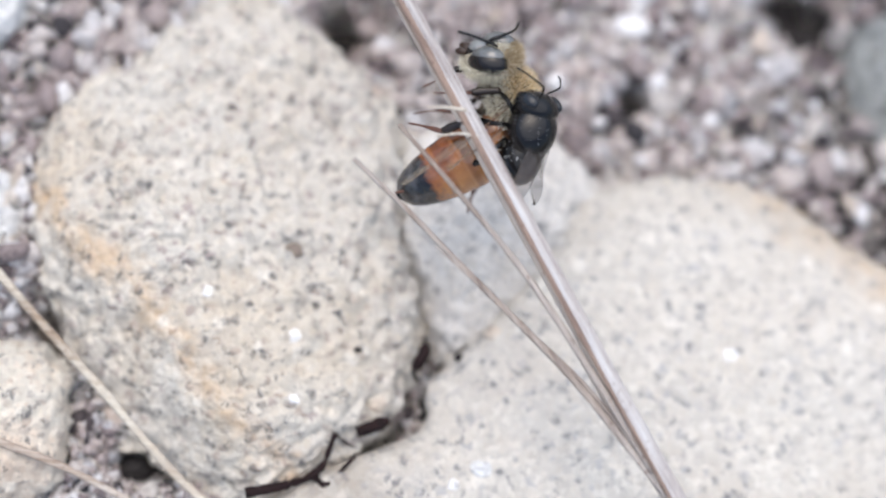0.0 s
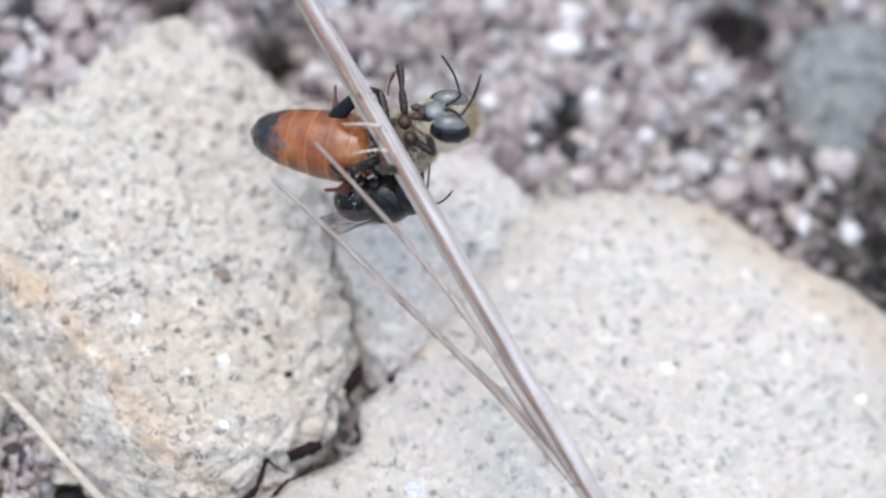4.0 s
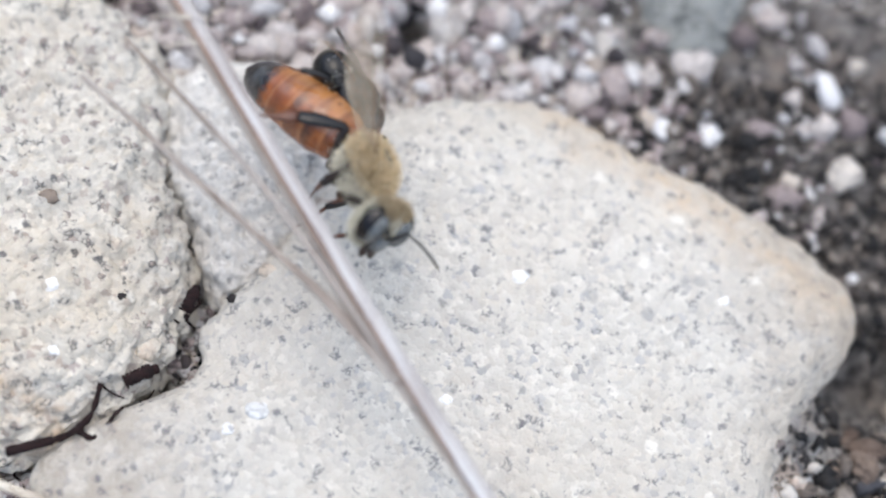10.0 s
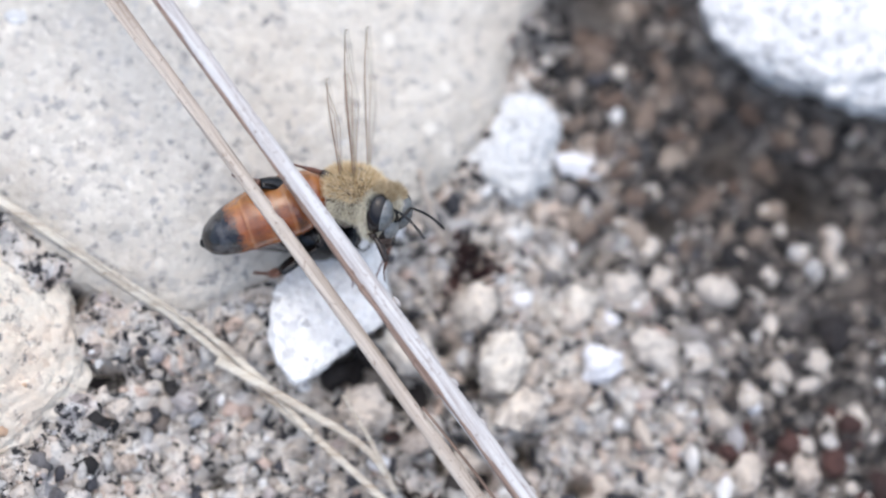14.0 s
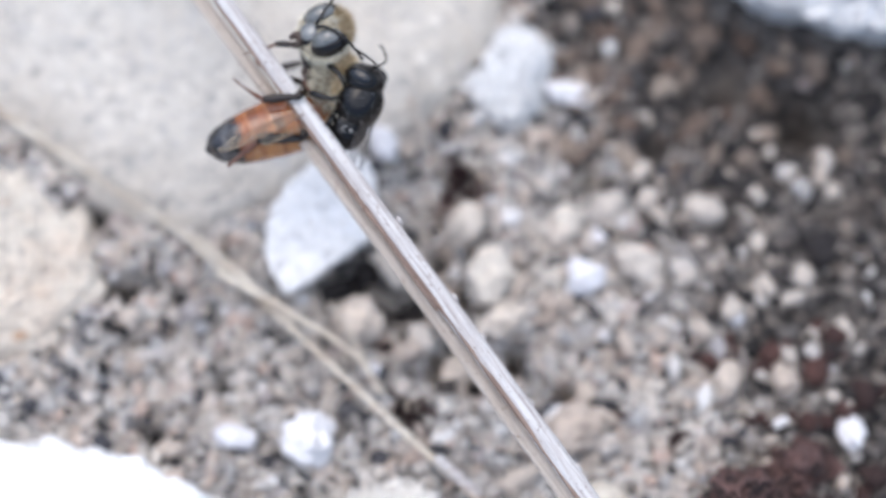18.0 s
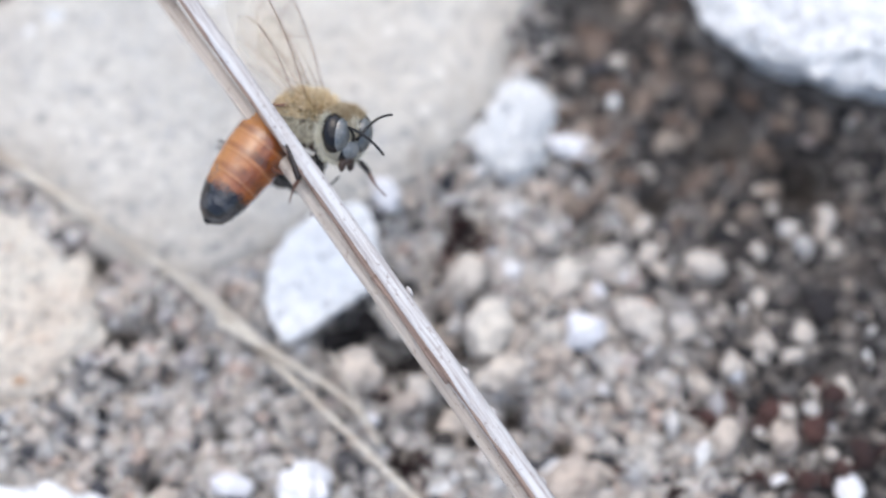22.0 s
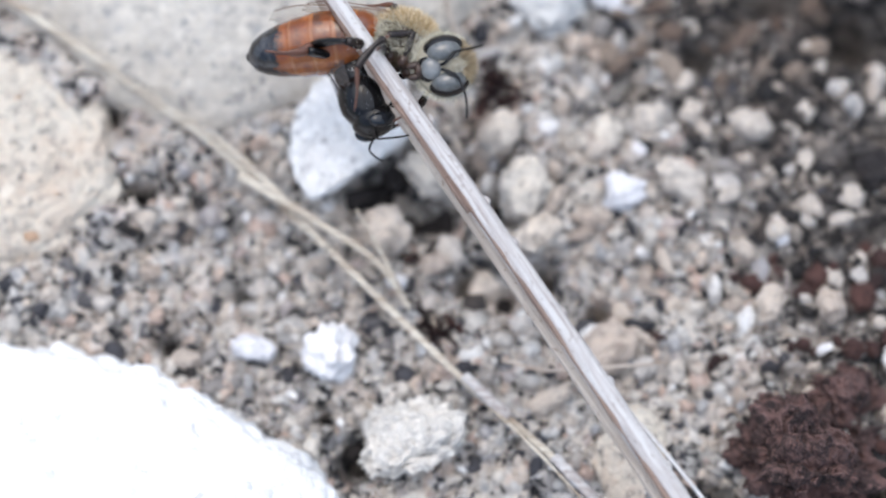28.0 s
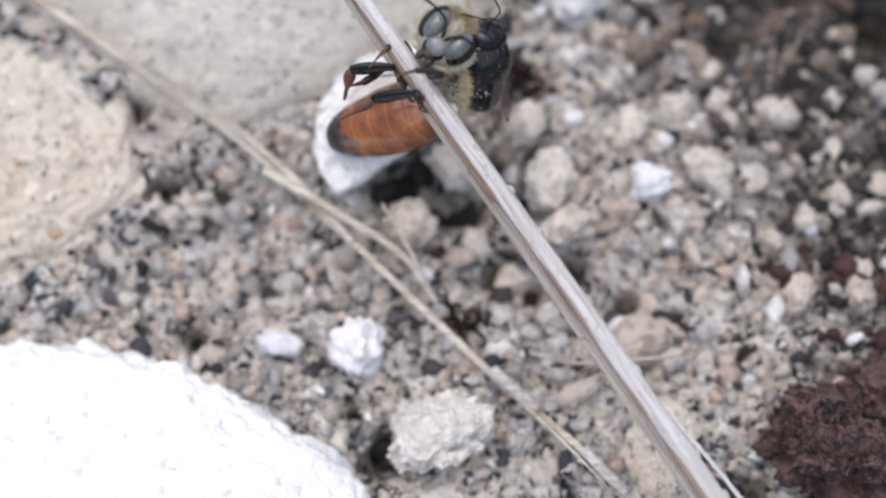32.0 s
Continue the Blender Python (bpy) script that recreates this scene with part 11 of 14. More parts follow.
    walk(BEE_PARTS["right", "fore", "shin"], [
        (0, pose(0.00164, 0.00000, 0.00000, 0.0, 65.2, 101.6)), (2.5, pose(0.00164, 0.00000, 0.00000, -0.0, 65.2, 101.6)), (3.5, pose(0.00164, 0.00000, 0.00000, -30.4, 18.0, 27.3)),
        (4.5, pose(0.00164, 0.00000, 0.00000, 0.0, -24.0, -26.5)), (4.75, pose(0.00164, 0.00000, 0.00000, -30.4, 18.0, 27.3)), (5, pose(0.00164, 0.00000, 0.00000, 0.0, 65.2, 101.6)),
        (6.5, pose(0.00164, 0.00000, 0.00000, 0.0, 65.2, 101.6)), (6.75, pose(0.00164, 0.00000, 0.00000, 9.6, 49.2, 152.4)), (7, pose(0.00164, 0.00000, 0.00000, 0.0, 33.9, -171.5)),
        (7.25, pose(0.00164, 0.00000, 0.00000, 9.6, 49.2, 152.4)), (7.5, pose(0.00164, 0.00000, 0.00000, 0.0, 65.2, 101.6)), (8, pose(0.00164, 0.00000, 0.00000, 0.0, 65.2, 101.6)),
        (8.25, pose(0.00164, 0.00000, 0.00000, -8.3, 50.1, 55.9)), (8.5, pose(0.00164, 0.00000, 0.00000, -0.0, 35.5, 23.0)), (9, pose(0.00164, 0.00000, 0.00000, 0.0, 64.3, -40.0)),
        (9.25, pose(0.00164, 0.00000, 0.00000, 2.6, 61.4, 9.6)), (9.5, pose(0.00164, 0.00000, 0.00000, 0.0, 58.6, 54.6)), (9.75, pose(0.00164, 0.00000, 0.00000, 16.9, 31.2, 120.5)),
        (10, pose(0.00164, 0.00000, 0.00000, 0.0, 6.1, 168.5)), (10.25, pose(0.00164, 0.00000, 0.00000, 11.1, 35.2, 141.5)), (10.5, pose(0.00164, 0.00000, 0.00000, 0.0, 65.2, 101.6)),
        (11, pose(0.00164, 0.00000, 0.00000, 0.0, 54.8, 43.8)), (11.5, pose(0.00164, 0.00000, 0.00000, 0.0, 65.2, 101.6)), (11.75, pose(0.00164, 0.00000, 0.00000, -17.2, 27.2, 49.8)),
        (12, pose(0.00164, 0.00000, 0.00000, 0.0, -8.7, 14.2)), (12.25, pose(0.00164, 0.00000, 0.00000, -17.2, 27.2, 49.8)), (12.5, pose(0.00164, 0.00000, 0.00000, -0.0, 65.2, 101.6)),
        (12.75, pose(0.00164, 0.00000, 0.00000, 1.5, 66.3, 43.9)), (13, pose(0.00164, 0.00000, 0.00000, 0.0, 67.3, -16.6)), (13.25, pose(0.00164, 0.00000, 0.00000, 1.5, 66.3, 43.9)),
        (13.5, pose(0.00164, 0.00000, 0.00000, -0.0, 65.2, 101.6)), (13.75, pose(0.00164, 0.00000, 0.00000, -6.4, 53.9, 59.4)), (14, pose(0.00164, 0.00000, 0.00000, 0.0, 42.8, 27.5)),
        (14.25, pose(0.00164, 0.00000, 0.00000, -6.4, 53.9, 59.4)), (14.5, pose(0.00164, 0.00000, 0.00000, 0.0, 65.2, 101.6)), (14.75, pose(0.00164, 0.00000, 0.00000, -16.6, 24.8, 54.2)),
        (15, pose(0.00164, 0.00000, 0.00000, -0.0, -13.7, 21.0)), (15.5, pose(0.00164, 0.00000, 0.00000, 0.0, 3.8, -9.4)), (16.5, pose(0.00164, 0.00000, 0.00000, -19.7, 32.9, 35.0)),
        (17.5, pose(0.00164, 0.00000, 0.00000, 0.0, 65.2, 101.6)), (17.75, pose(0.00164, 0.00000, 0.00000, -8.4, 69.6, 158.3)), (18, pose(0.00164, 0.00000, 0.00000, -0.0, 74.4, -129.4)),
        (18.25, pose(0.00164, 0.00000, 0.00000, -8.4, 69.6, 158.3)), (18.5, pose(0.00164, 0.00000, 0.00000, -0.0, 65.2, 101.6)), (18.75, pose(0.00164, 0.00000, 0.00000, -6.4, 56.7, 50.7)),
        (19, pose(0.00164, 0.00000, 0.00000, 0.0, 48.5, 10.5)), (20, pose(0.00164, 0.00000, 0.00000, 0.0, 41.6, 31.6)), (21, pose(0.00164, 0.00000, 0.00000, -0.0, 39.0, 28.8)),
        (21.25, pose(0.00164, 0.00000, 0.00000, -7.0, 51.9, 59.6)), (21.5, pose(0.00164, 0.00000, 0.00000, 0.0, 65.2, 101.6)), (22, pose(0.00164, 0.00000, 0.00000, -0.0, 59.9, 30.1)),
        (22.5, pose(0.00164, 0.00000, 0.00000, -0.0, 65.2, 101.6)), (22.75, pose(0.00164, 0.00000, 0.00000, -13.0, 47.8, 37.3)), (23, pose(0.00164, 0.00000, 0.00000, -0.0, 31.8, -7.6)),
        (23.25, pose(0.00164, 0.00000, 0.00000, -13.0, 47.8, 37.3)), (23.5, pose(0.00164, 0.00000, 0.00000, 0.0, 65.2, 101.6)), (23.75, pose(0.00164, 0.00000, 0.00000, 16.3, 42.3, 169.7)),
        (24, pose(0.00164, 0.00000, 0.00000, -0.0, 21.6, -144.3)), (24.25, pose(0.00164, 0.00000, 0.00000, 16.3, 42.3, 169.7)), (24.5, pose(0.00164, 0.00000, 0.00000, 0.0, 65.2, 101.6)),
        (26.5, pose(0.00164, 0.00000, 0.00000, 0.0, 65.2, 101.6)), (26.62, pose(0.00164, 0.00000, 0.00000, 8.7, 62.8, 150.4)), (26.75, pose(0.00164, 0.00000, 0.00000, 10.7, 58.4, -167.0)),
        (26.88, pose(0.00164, 0.00000, 0.00000, 6.9, 54.4, -129.3)), (27, pose(0.00164, 0.00000, 0.00000, -0.0, 52.5, -93.9)), (27.12, pose(0.00164, 0.00000, 0.00000, 6.9, 54.4, -129.3)),
        (27.25, pose(0.00164, 0.00000, 0.00000, 10.7, 58.4, -167.0)), (27.38, pose(0.00164, 0.00000, 0.00000, 8.7, 62.8, 150.4)), (27.5, pose(0.00164, 0.00000, 0.00000, -0.0, 65.2, 101.6)),
        (27.75, pose(0.00164, 0.00000, 0.00000, 7.3, 59.1, 171.9)), (28, pose(0.00164, 0.00000, 0.00000, -0.0, 53.4, -130.3)), (28.25, pose(0.00164, 0.00000, 0.00000, 7.3, 59.1, 171.9)),
        (28.5, pose(0.00164, 0.00000, 0.00000, 0.0, 65.2, 101.6)), (29, pose(0.00164, 0.00000, 0.00000, -0.0, 69.3, 110.6)), (29.5, pose(0.00164, 0.00000, 0.00000, 0.0, 65.2, 101.6)),
        (30, pose(0.00164, 0.00000, 0.00000, -0.0, 65.2, 101.6)), (30.5, pose(0.00164, 0.00000, 0.00000, -14.4, 39.2, 45.3)), (31, pose(0.00164, 0.00000, 0.00000, 0.0, 15.0, 7.4)),
        (31.25, pose(0.00164, 0.00000, 0.00000, -14.4, 39.2, 45.3)), (31.5, pose(0.00164, 0.00000, 0.00000, -0.0, 65.2, 101.6)), (32, pose(0.00164, 0.00000, 0.00000, 0.0, 65.2, 101.6)),
    ])
    walk(BEE_PARTS["right", "fore", "foot"], [
        (0, pose(0.00150, 0.00068, -0.00151, 48.8, 65.7, 156.4)), (2.5, pose(0.00150, 0.00068, -0.00151, 48.8, 65.7, 156.4)), (3.5, pose(0.00225, 0.00000, -0.00042, 66.1, 5.2, -163.2)),
        (4.5, pose(0.00300, -0.00068, 0.00068, 36.3, -51.0, -121.0)), (4.75, pose(0.00225, 0.00000, -0.00042, 66.1, 5.2, -163.2)), (5, pose(0.00150, 0.00068, -0.00151, 48.8, 65.7, 156.4)),
        (6.5, pose(0.00150, 0.00068, -0.00151, 48.8, 65.7, 156.4)), (6.75, pose(0.00089, 0.00024, -0.00122, 46.5, 28.7, -165.8)), (7, pose(0.00028, -0.00020, -0.00093, 23.2, -0.8, -132.2)),
        (7.25, pose(0.00089, 0.00024, -0.00122, 46.5, 28.7, -165.8)), (7.5, pose(0.00150, 0.00068, -0.00151, 48.8, 65.7, 156.4)), (8, pose(0.00150, 0.00068, -0.00151, 48.8, 65.7, 156.4)),
        (8.25, pose(0.00220, 0.00061, -0.00124, -0.8, 60.2, 64.8)), (8.5, pose(0.00289, 0.00053, -0.00097, -4.7, 37.8, 15.0)), (8.75, pose(0.00254, 0.00003, -0.00123, 42.7, 65.1, 39.4)),
        (9, pose(0.00220, -0.00046, -0.00150, 132.9, 59.6, 108.2)), (9.25, pose(0.00217, 0.00012, -0.00146, 94.1, 57.5, 115.4)), (9.5, pose(0.00215, 0.00071, -0.00142, 55.9, 58.1, 123.3)),
        (9.62, pose(0.00161, 0.00061, -0.00111, 27.2, 67.8, 56.5)), (9.75, pose(0.00108, 0.00052, -0.00080, -3.3, 59.0, -12.2)), (9.88, pose(0.00055, 0.00042, -0.00049, -4.5, 43.1, -54.2)),
        (10, pose(0.00002, 0.00033, -0.00018, 6.9, 30.0, -88.5)), (10.12, pose(0.00039, 0.00042, -0.00051, 23.5, 31.4, -114.9)), (10.25, pose(0.00076, 0.00051, -0.00084, 38.4, 39.1, -141.2)),
        (10.38, pose(0.00113, 0.00059, -0.00118, 48.9, 51.4, -168.6)), (10.5, pose(0.00150, 0.00068, -0.00151, 48.8, 65.7, 156.4)), (11, pose(0.00234, 0.00066, -0.00136, 69.4, 56.3, 134.9)),
        (11.5, pose(0.00150, 0.00068, -0.00151, 48.8, 65.7, 156.4)), (11.62, pose(0.00194, 0.00061, -0.00107, 81.1, 33.4, -152.7)),
        (11.75, pose(0.00237, 0.00054, -0.00063, 78.6, -4.0, -128.2)), (11.88, pose(0.00280, 0.00047, -0.00019, 57.6, -36.1, -95.5)), (12, pose(0.00324, 0.00040, 0.00025, 8.8, -44.8, -37.4)),
        (12.12, pose(0.00280, 0.00047, -0.00019, 57.6, -36.1, -95.5)), (12.25, pose(0.00237, 0.00054, -0.00063, 78.6, -4.0, -128.2)),
        (12.38, pose(0.00194, 0.00061, -0.00107, 81.1, 33.4, -152.7)), (12.5, pose(0.00150, 0.00068, -0.00151, 48.8, 65.7, 156.4)),
        (12.75, pose(0.00188, 0.00025, -0.00152, -60.7, 76.7, -15.8)), (13, pose(0.00226, -0.00018, -0.00154, -48.1, 45.8, -69.8)),
        (13.25, pose(0.00188, 0.00025, -0.00152, -60.7, 76.7, -15.8)), (13.5, pose(0.00150, 0.00068, -0.00151, 48.8, 65.7, 156.4)), (14, pose(0.00273, 0.00056, -0.00113, 68.2, 56.1, 132.5)),
        (14.5, pose(0.00150, 0.00068, -0.00151, 48.8, 65.7, 156.4)), (14.75, pose(0.00233, 0.00063, -0.00056, -9.3, 41.0, 55.1)), (15, pose(0.00315, 0.00058, 0.00039, 3.2, 2.3, 7.7)),
        (15.5, pose(0.00328, -0.00027, -0.00011, -3.0, -33.0, -48.1)), (16, pose(0.00284, -0.00003, -0.00046, 38.7, -29.3, -98.2)),
        (16.5, pose(0.00239, 0.00021, -0.00081, 63.1, -2.3, -132.9)), (17, pose(0.00195, 0.00044, -0.00116, 70.5, 32.6, -158.7)), (17.5, pose(0.00150, 0.00068, -0.00151, 48.8, 65.7, 156.4)),
        (17.75, pose(0.00143, 0.00017, -0.00156, 18.0, 59.1, -173.4)), (18, pose(0.00136, -0.00035, -0.00160, -13.2, 61.0, -142.7)),
        (18.25, pose(0.00143, 0.00017, -0.00156, 18.0, 59.1, -173.4)), (18.5, pose(0.00150, 0.00068, -0.00151, 48.8, 65.7, 156.4)),
        (18.75, pose(0.00212, 0.00044, -0.00138, 37.7, 41.4, 115.1)), (19, pose(0.00273, 0.00020, -0.00125, 47.0, 17.7, 87.7)), (19.5, pose(0.00271, 0.00043, -0.00118, 17.9, 64.5, 16.5)),
        (20, pose(0.00270, 0.00065, -0.00111, -55.3, 36.2, -94.6)), (21, pose(0.00278, 0.00062, -0.00105, -48.0, 32.1, -93.4)), (21.12, pose(0.00246, 0.00064, -0.00116, -68.2, 47.9, -70.3)),
        (21.25, pose(0.00214, 0.00065, -0.00128, -83.6, 68.5, -47.5)), (21.38, pose(0.00182, 0.00067, -0.00140, 13.4, 87.1, 85.1)),
        (21.5, pose(0.00150, 0.00068, -0.00151, 48.8, 65.7, 156.4)), (21.75, pose(0.00193, 0.00055, -0.00148, 48.6, 72.0, 118.8)), (22, pose(0.00237, 0.00042, -0.00144, 31.6, 76.4, 65.1)),
        (22.25, pose(0.00193, 0.00055, -0.00148, 48.6, 72.0, 118.8)), (22.5, pose(0.00150, 0.00068, -0.00151, 48.8, 65.7, 156.4)), (22.62, pose(0.00189, 0.00047, -0.00135, -8.0, 81.0, 64.1)),
        (22.75, pose(0.00227, 0.00025, -0.00119, -56.4, 64.3, -19.8)), (22.88, pose(0.00266, 0.00003, -0.00103, -47.7, 44.2, -49.7)),
        (23, pose(0.00305, -0.00019, -0.00088, -30.3, 28.7, -76.2)), (23.12, pose(0.00266, 0.00003, -0.00103, -47.7, 44.2, -49.7)),
        (23.25, pose(0.00227, 0.00025, -0.00119, -56.4, 64.3, -19.8)), (23.38, pose(0.00189, 0.00047, -0.00135, -8.0, 81.0, 64.1)),
        (23.5, pose(0.00150, 0.00068, -0.00151, 48.8, 65.7, 156.4)), (24, pose(0.00039, -0.00090, -0.00061, -36.3, 63.6, 23.5)), (24.5, pose(0.00150, 0.00068, -0.00151, 48.8, 65.7, 156.4)),
        (26.5, pose(0.00150, 0.00068, -0.00151, 48.8, 65.7, 156.4)), (26.62, pose(0.00152, 0.00026, -0.00146, 18.8, 36.3, 148.7)),
        (26.75, pose(0.00154, -0.00016, -0.00142, -1.8, 7.7, 157.4)), (26.88, pose(0.00156, -0.00059, -0.00137, -27.0, -15.7, 175.9)),
        (27, pose(0.00157, -0.00101, -0.00132, -61.9, -26.7, -154.4)), (27.12, pose(0.00156, -0.00059, -0.00137, -27.0, -15.7, 175.9)),
        (27.25, pose(0.00154, -0.00016, -0.00142, -1.8, 7.7, 157.4)), (27.38, pose(0.00152, 0.00026, -0.00146, 18.8, 36.3, 148.7)),
        (27.5, pose(0.00150, 0.00068, -0.00151, 48.8, 65.7, 156.4)), (27.75, pose(0.00125, -0.00004, -0.00142, 12.0, 15.5, 170.2)),
        (28, pose(0.00100, -0.00076, -0.00134, -34.8, -15.8, -148.9)), (28.25, pose(0.00125, -0.00004, -0.00142, 12.0, 15.5, 170.2)),
        (28.5, pose(0.00150, 0.00068, -0.00151, 48.8, 65.7, 156.4)), (28.75, pose(0.00147, 0.00062, -0.00153, 72.5, 34.6, -139.4)), (29, pose(0.00144, 0.00055, -0.00156, 57.2, 3.6, -99.4)),
        (29.25, pose(0.00147, 0.00062, -0.00153, 72.5, 34.6, -139.4)), (29.5, pose(0.00150, 0.00068, -0.00151, 48.8, 65.7, 156.4)), (30, pose(0.00150, 0.00068, -0.00151, 48.8, 65.7, 156.4)),
        (30.25, pose(0.00194, 0.00056, -0.00124, 56.8, 34.3, -165.1)), (30.5, pose(0.00237, 0.00044, -0.00097, 43.5, 5.1, -137.7)),
        (30.75, pose(0.00280, 0.00033, -0.00070, 17.7, -13.8, -103.5)), (31, pose(0.00324, 0.00021, -0.00043, -14.9, -13.0, -63.7)),
        (31.12, pose(0.00280, 0.00033, -0.00070, 17.7, -13.8, -103.5)), (31.25, pose(0.00237, 0.00044, -0.00097, 43.5, 5.1, -137.7)),
        (31.38, pose(0.00194, 0.00056, -0.00124, 56.8, 34.3, -165.1)), (31.5, pose(0.00150, 0.00068, -0.00151, 48.8, 65.7, 156.4)), (32, pose(0.00150, 0.00068, -0.00151, 48.8, 65.7, 156.4)),
    ])
    walk(BEE_PARTS["right", "middle", "leg"], [
        (0, pose(0.00000, -0.00090, -0.00160, -0.0, 8.4, -81.5)), (4.5, pose(0.00000, -0.00090, -0.00160, 0.0, 8.4, -81.5)), (5, pose(0.00000, -0.00090, -0.00160, 0.0, 32.8, -83.3)),
        (5.5, pose(0.00000, -0.00090, -0.00160, 0.0, 8.4, -81.5)), (6.5, pose(0.00000, -0.00090, -0.00160, 0.0, 8.4, -81.5)), (6.75, pose(0.00000, -0.00090, -0.00160, 13.4, -22.2, -44.0)),
        (7, pose(0.00000, -0.00090, -0.00160, 0.0, -53.9, 3.7)), (7.25, pose(0.00000, -0.00090, -0.00160, 13.4, -22.2, -44.0)), (7.5, pose(0.00000, -0.00090, -0.00160, -0.0, 8.4, -81.5)),
        (7.75, pose(0.00000, -0.00090, -0.00160, -24.4, -29.7, -122.2)), (8, pose(0.00000, -0.00090, -0.00160, -0.0, -72.6, 171.7)),
        (8.25, pose(0.00000, -0.00090, -0.00160, -13.2, -50.4, -135.6)), (8.5, pose(0.00000, -0.00090, -0.00160, -0.0, -29.9, -103.3)),
        (9, pose(0.00000, -0.00090, -0.00160, 0.0, -56.8, -137.3)), (9.5, pose(0.00000, -0.00090, -0.00160, -0.0, -36.9, -98.8)), (10, pose(0.00000, -0.00090, -0.00160, 0.0, -59.2, -80.5)),
        (10.5, pose(0.00000, -0.00090, -0.00160, -0.0, 8.4, -81.5)), (11, pose(0.00000, -0.00090, -0.00160, 0.0, 3.7, -101.6)), (11.5, pose(0.00000, -0.00090, -0.00160, 0.0, 8.4, -81.5)),
        (12, pose(0.00000, -0.00090, -0.00160, 0.0, -20.3, -34.5)), (12.5, pose(0.00000, -0.00090, -0.00160, 0.0, 8.4, -81.5)), (12.75, pose(0.00000, -0.00090, -0.00160, 19.3, -25.4, -38.5)),
        (13, pose(0.00000, -0.00090, -0.00160, 0.0, -61.9, 21.6)), (13.25, pose(0.00000, -0.00090, -0.00160, 19.3, -25.4, -38.5)), (13.5, pose(0.00000, -0.00090, -0.00160, -0.0, 8.4, -81.5)),
        (13.62, pose(0.00000, -0.00090, -0.00160, 24.4, -3.2, -48.0)), (13.75, pose(0.00000, -0.00090, -0.00160, 39.9, -25.6, -19.7)),
        (13.88, pose(0.00000, -0.00090, -0.00160, 42.7, -52.5, 10.7)), (14, pose(0.00000, -0.00090, -0.00160, 0.0, -72.5, 81.8)),
        (14.12, pose(0.00000, -0.00090, -0.00160, 42.7, -52.5, 10.7)), (14.25, pose(0.00000, -0.00090, -0.00160, 39.9, -25.6, -19.7)),
        (14.38, pose(0.00000, -0.00090, -0.00160, 24.4, -3.2, -48.0)), (14.5, pose(0.00000, -0.00090, -0.00160, 0.0, 8.4, -81.5)), (15, pose(0.00000, -0.00090, -0.00160, 0.0, -30.1, -126.9)),
        (15.5, pose(0.00000, -0.00090, -0.00160, 0.0, 8.4, -81.5)), (21.5, pose(0.00000, -0.00090, -0.00160, 0.0, 8.4, -81.5)), (22, pose(0.00000, -0.00090, -0.00160, 0.0, -0.7, -81.4)),
        (22.5, pose(0.00000, -0.00090, -0.00160, -0.0, 8.4, -81.5)), (23, pose(0.00000, -0.00090, -0.00160, 0.0, 48.3, -41.0)), (23.5, pose(0.00000, -0.00090, -0.00160, -0.0, 8.4, -81.5)),
        (23.75, pose(0.00000, -0.00090, -0.00160, -14.4, 26.7, -20.1)), (24, pose(0.00000, -0.00090, -0.00160, 0.0, 46.4, 54.5)),
        (24.25, pose(0.00000, -0.00090, -0.00160, -14.4, 26.7, -20.1)), (24.5, pose(0.00000, -0.00090, -0.00160, 0.0, 8.4, -81.5)), (26.5, pose(0.00000, -0.00090, -0.00160, 0.0, 8.4, -81.5)),
        (26.75, pose(0.00000, -0.00090, -0.00160, 0.6, 6.8, -41.4)), (27, pose(0.00000, -0.00090, -0.00160, 0.0, 5.3, -1.5)), (27.25, pose(0.00000, -0.00090, -0.00160, 0.6, 6.8, -41.4)),
        (27.5, pose(0.00000, -0.00090, -0.00160, -0.0, 8.4, -81.5)), (32, pose(0.00000, -0.00090, -0.00160, -0.0, 8.4, -81.5)),
    ])
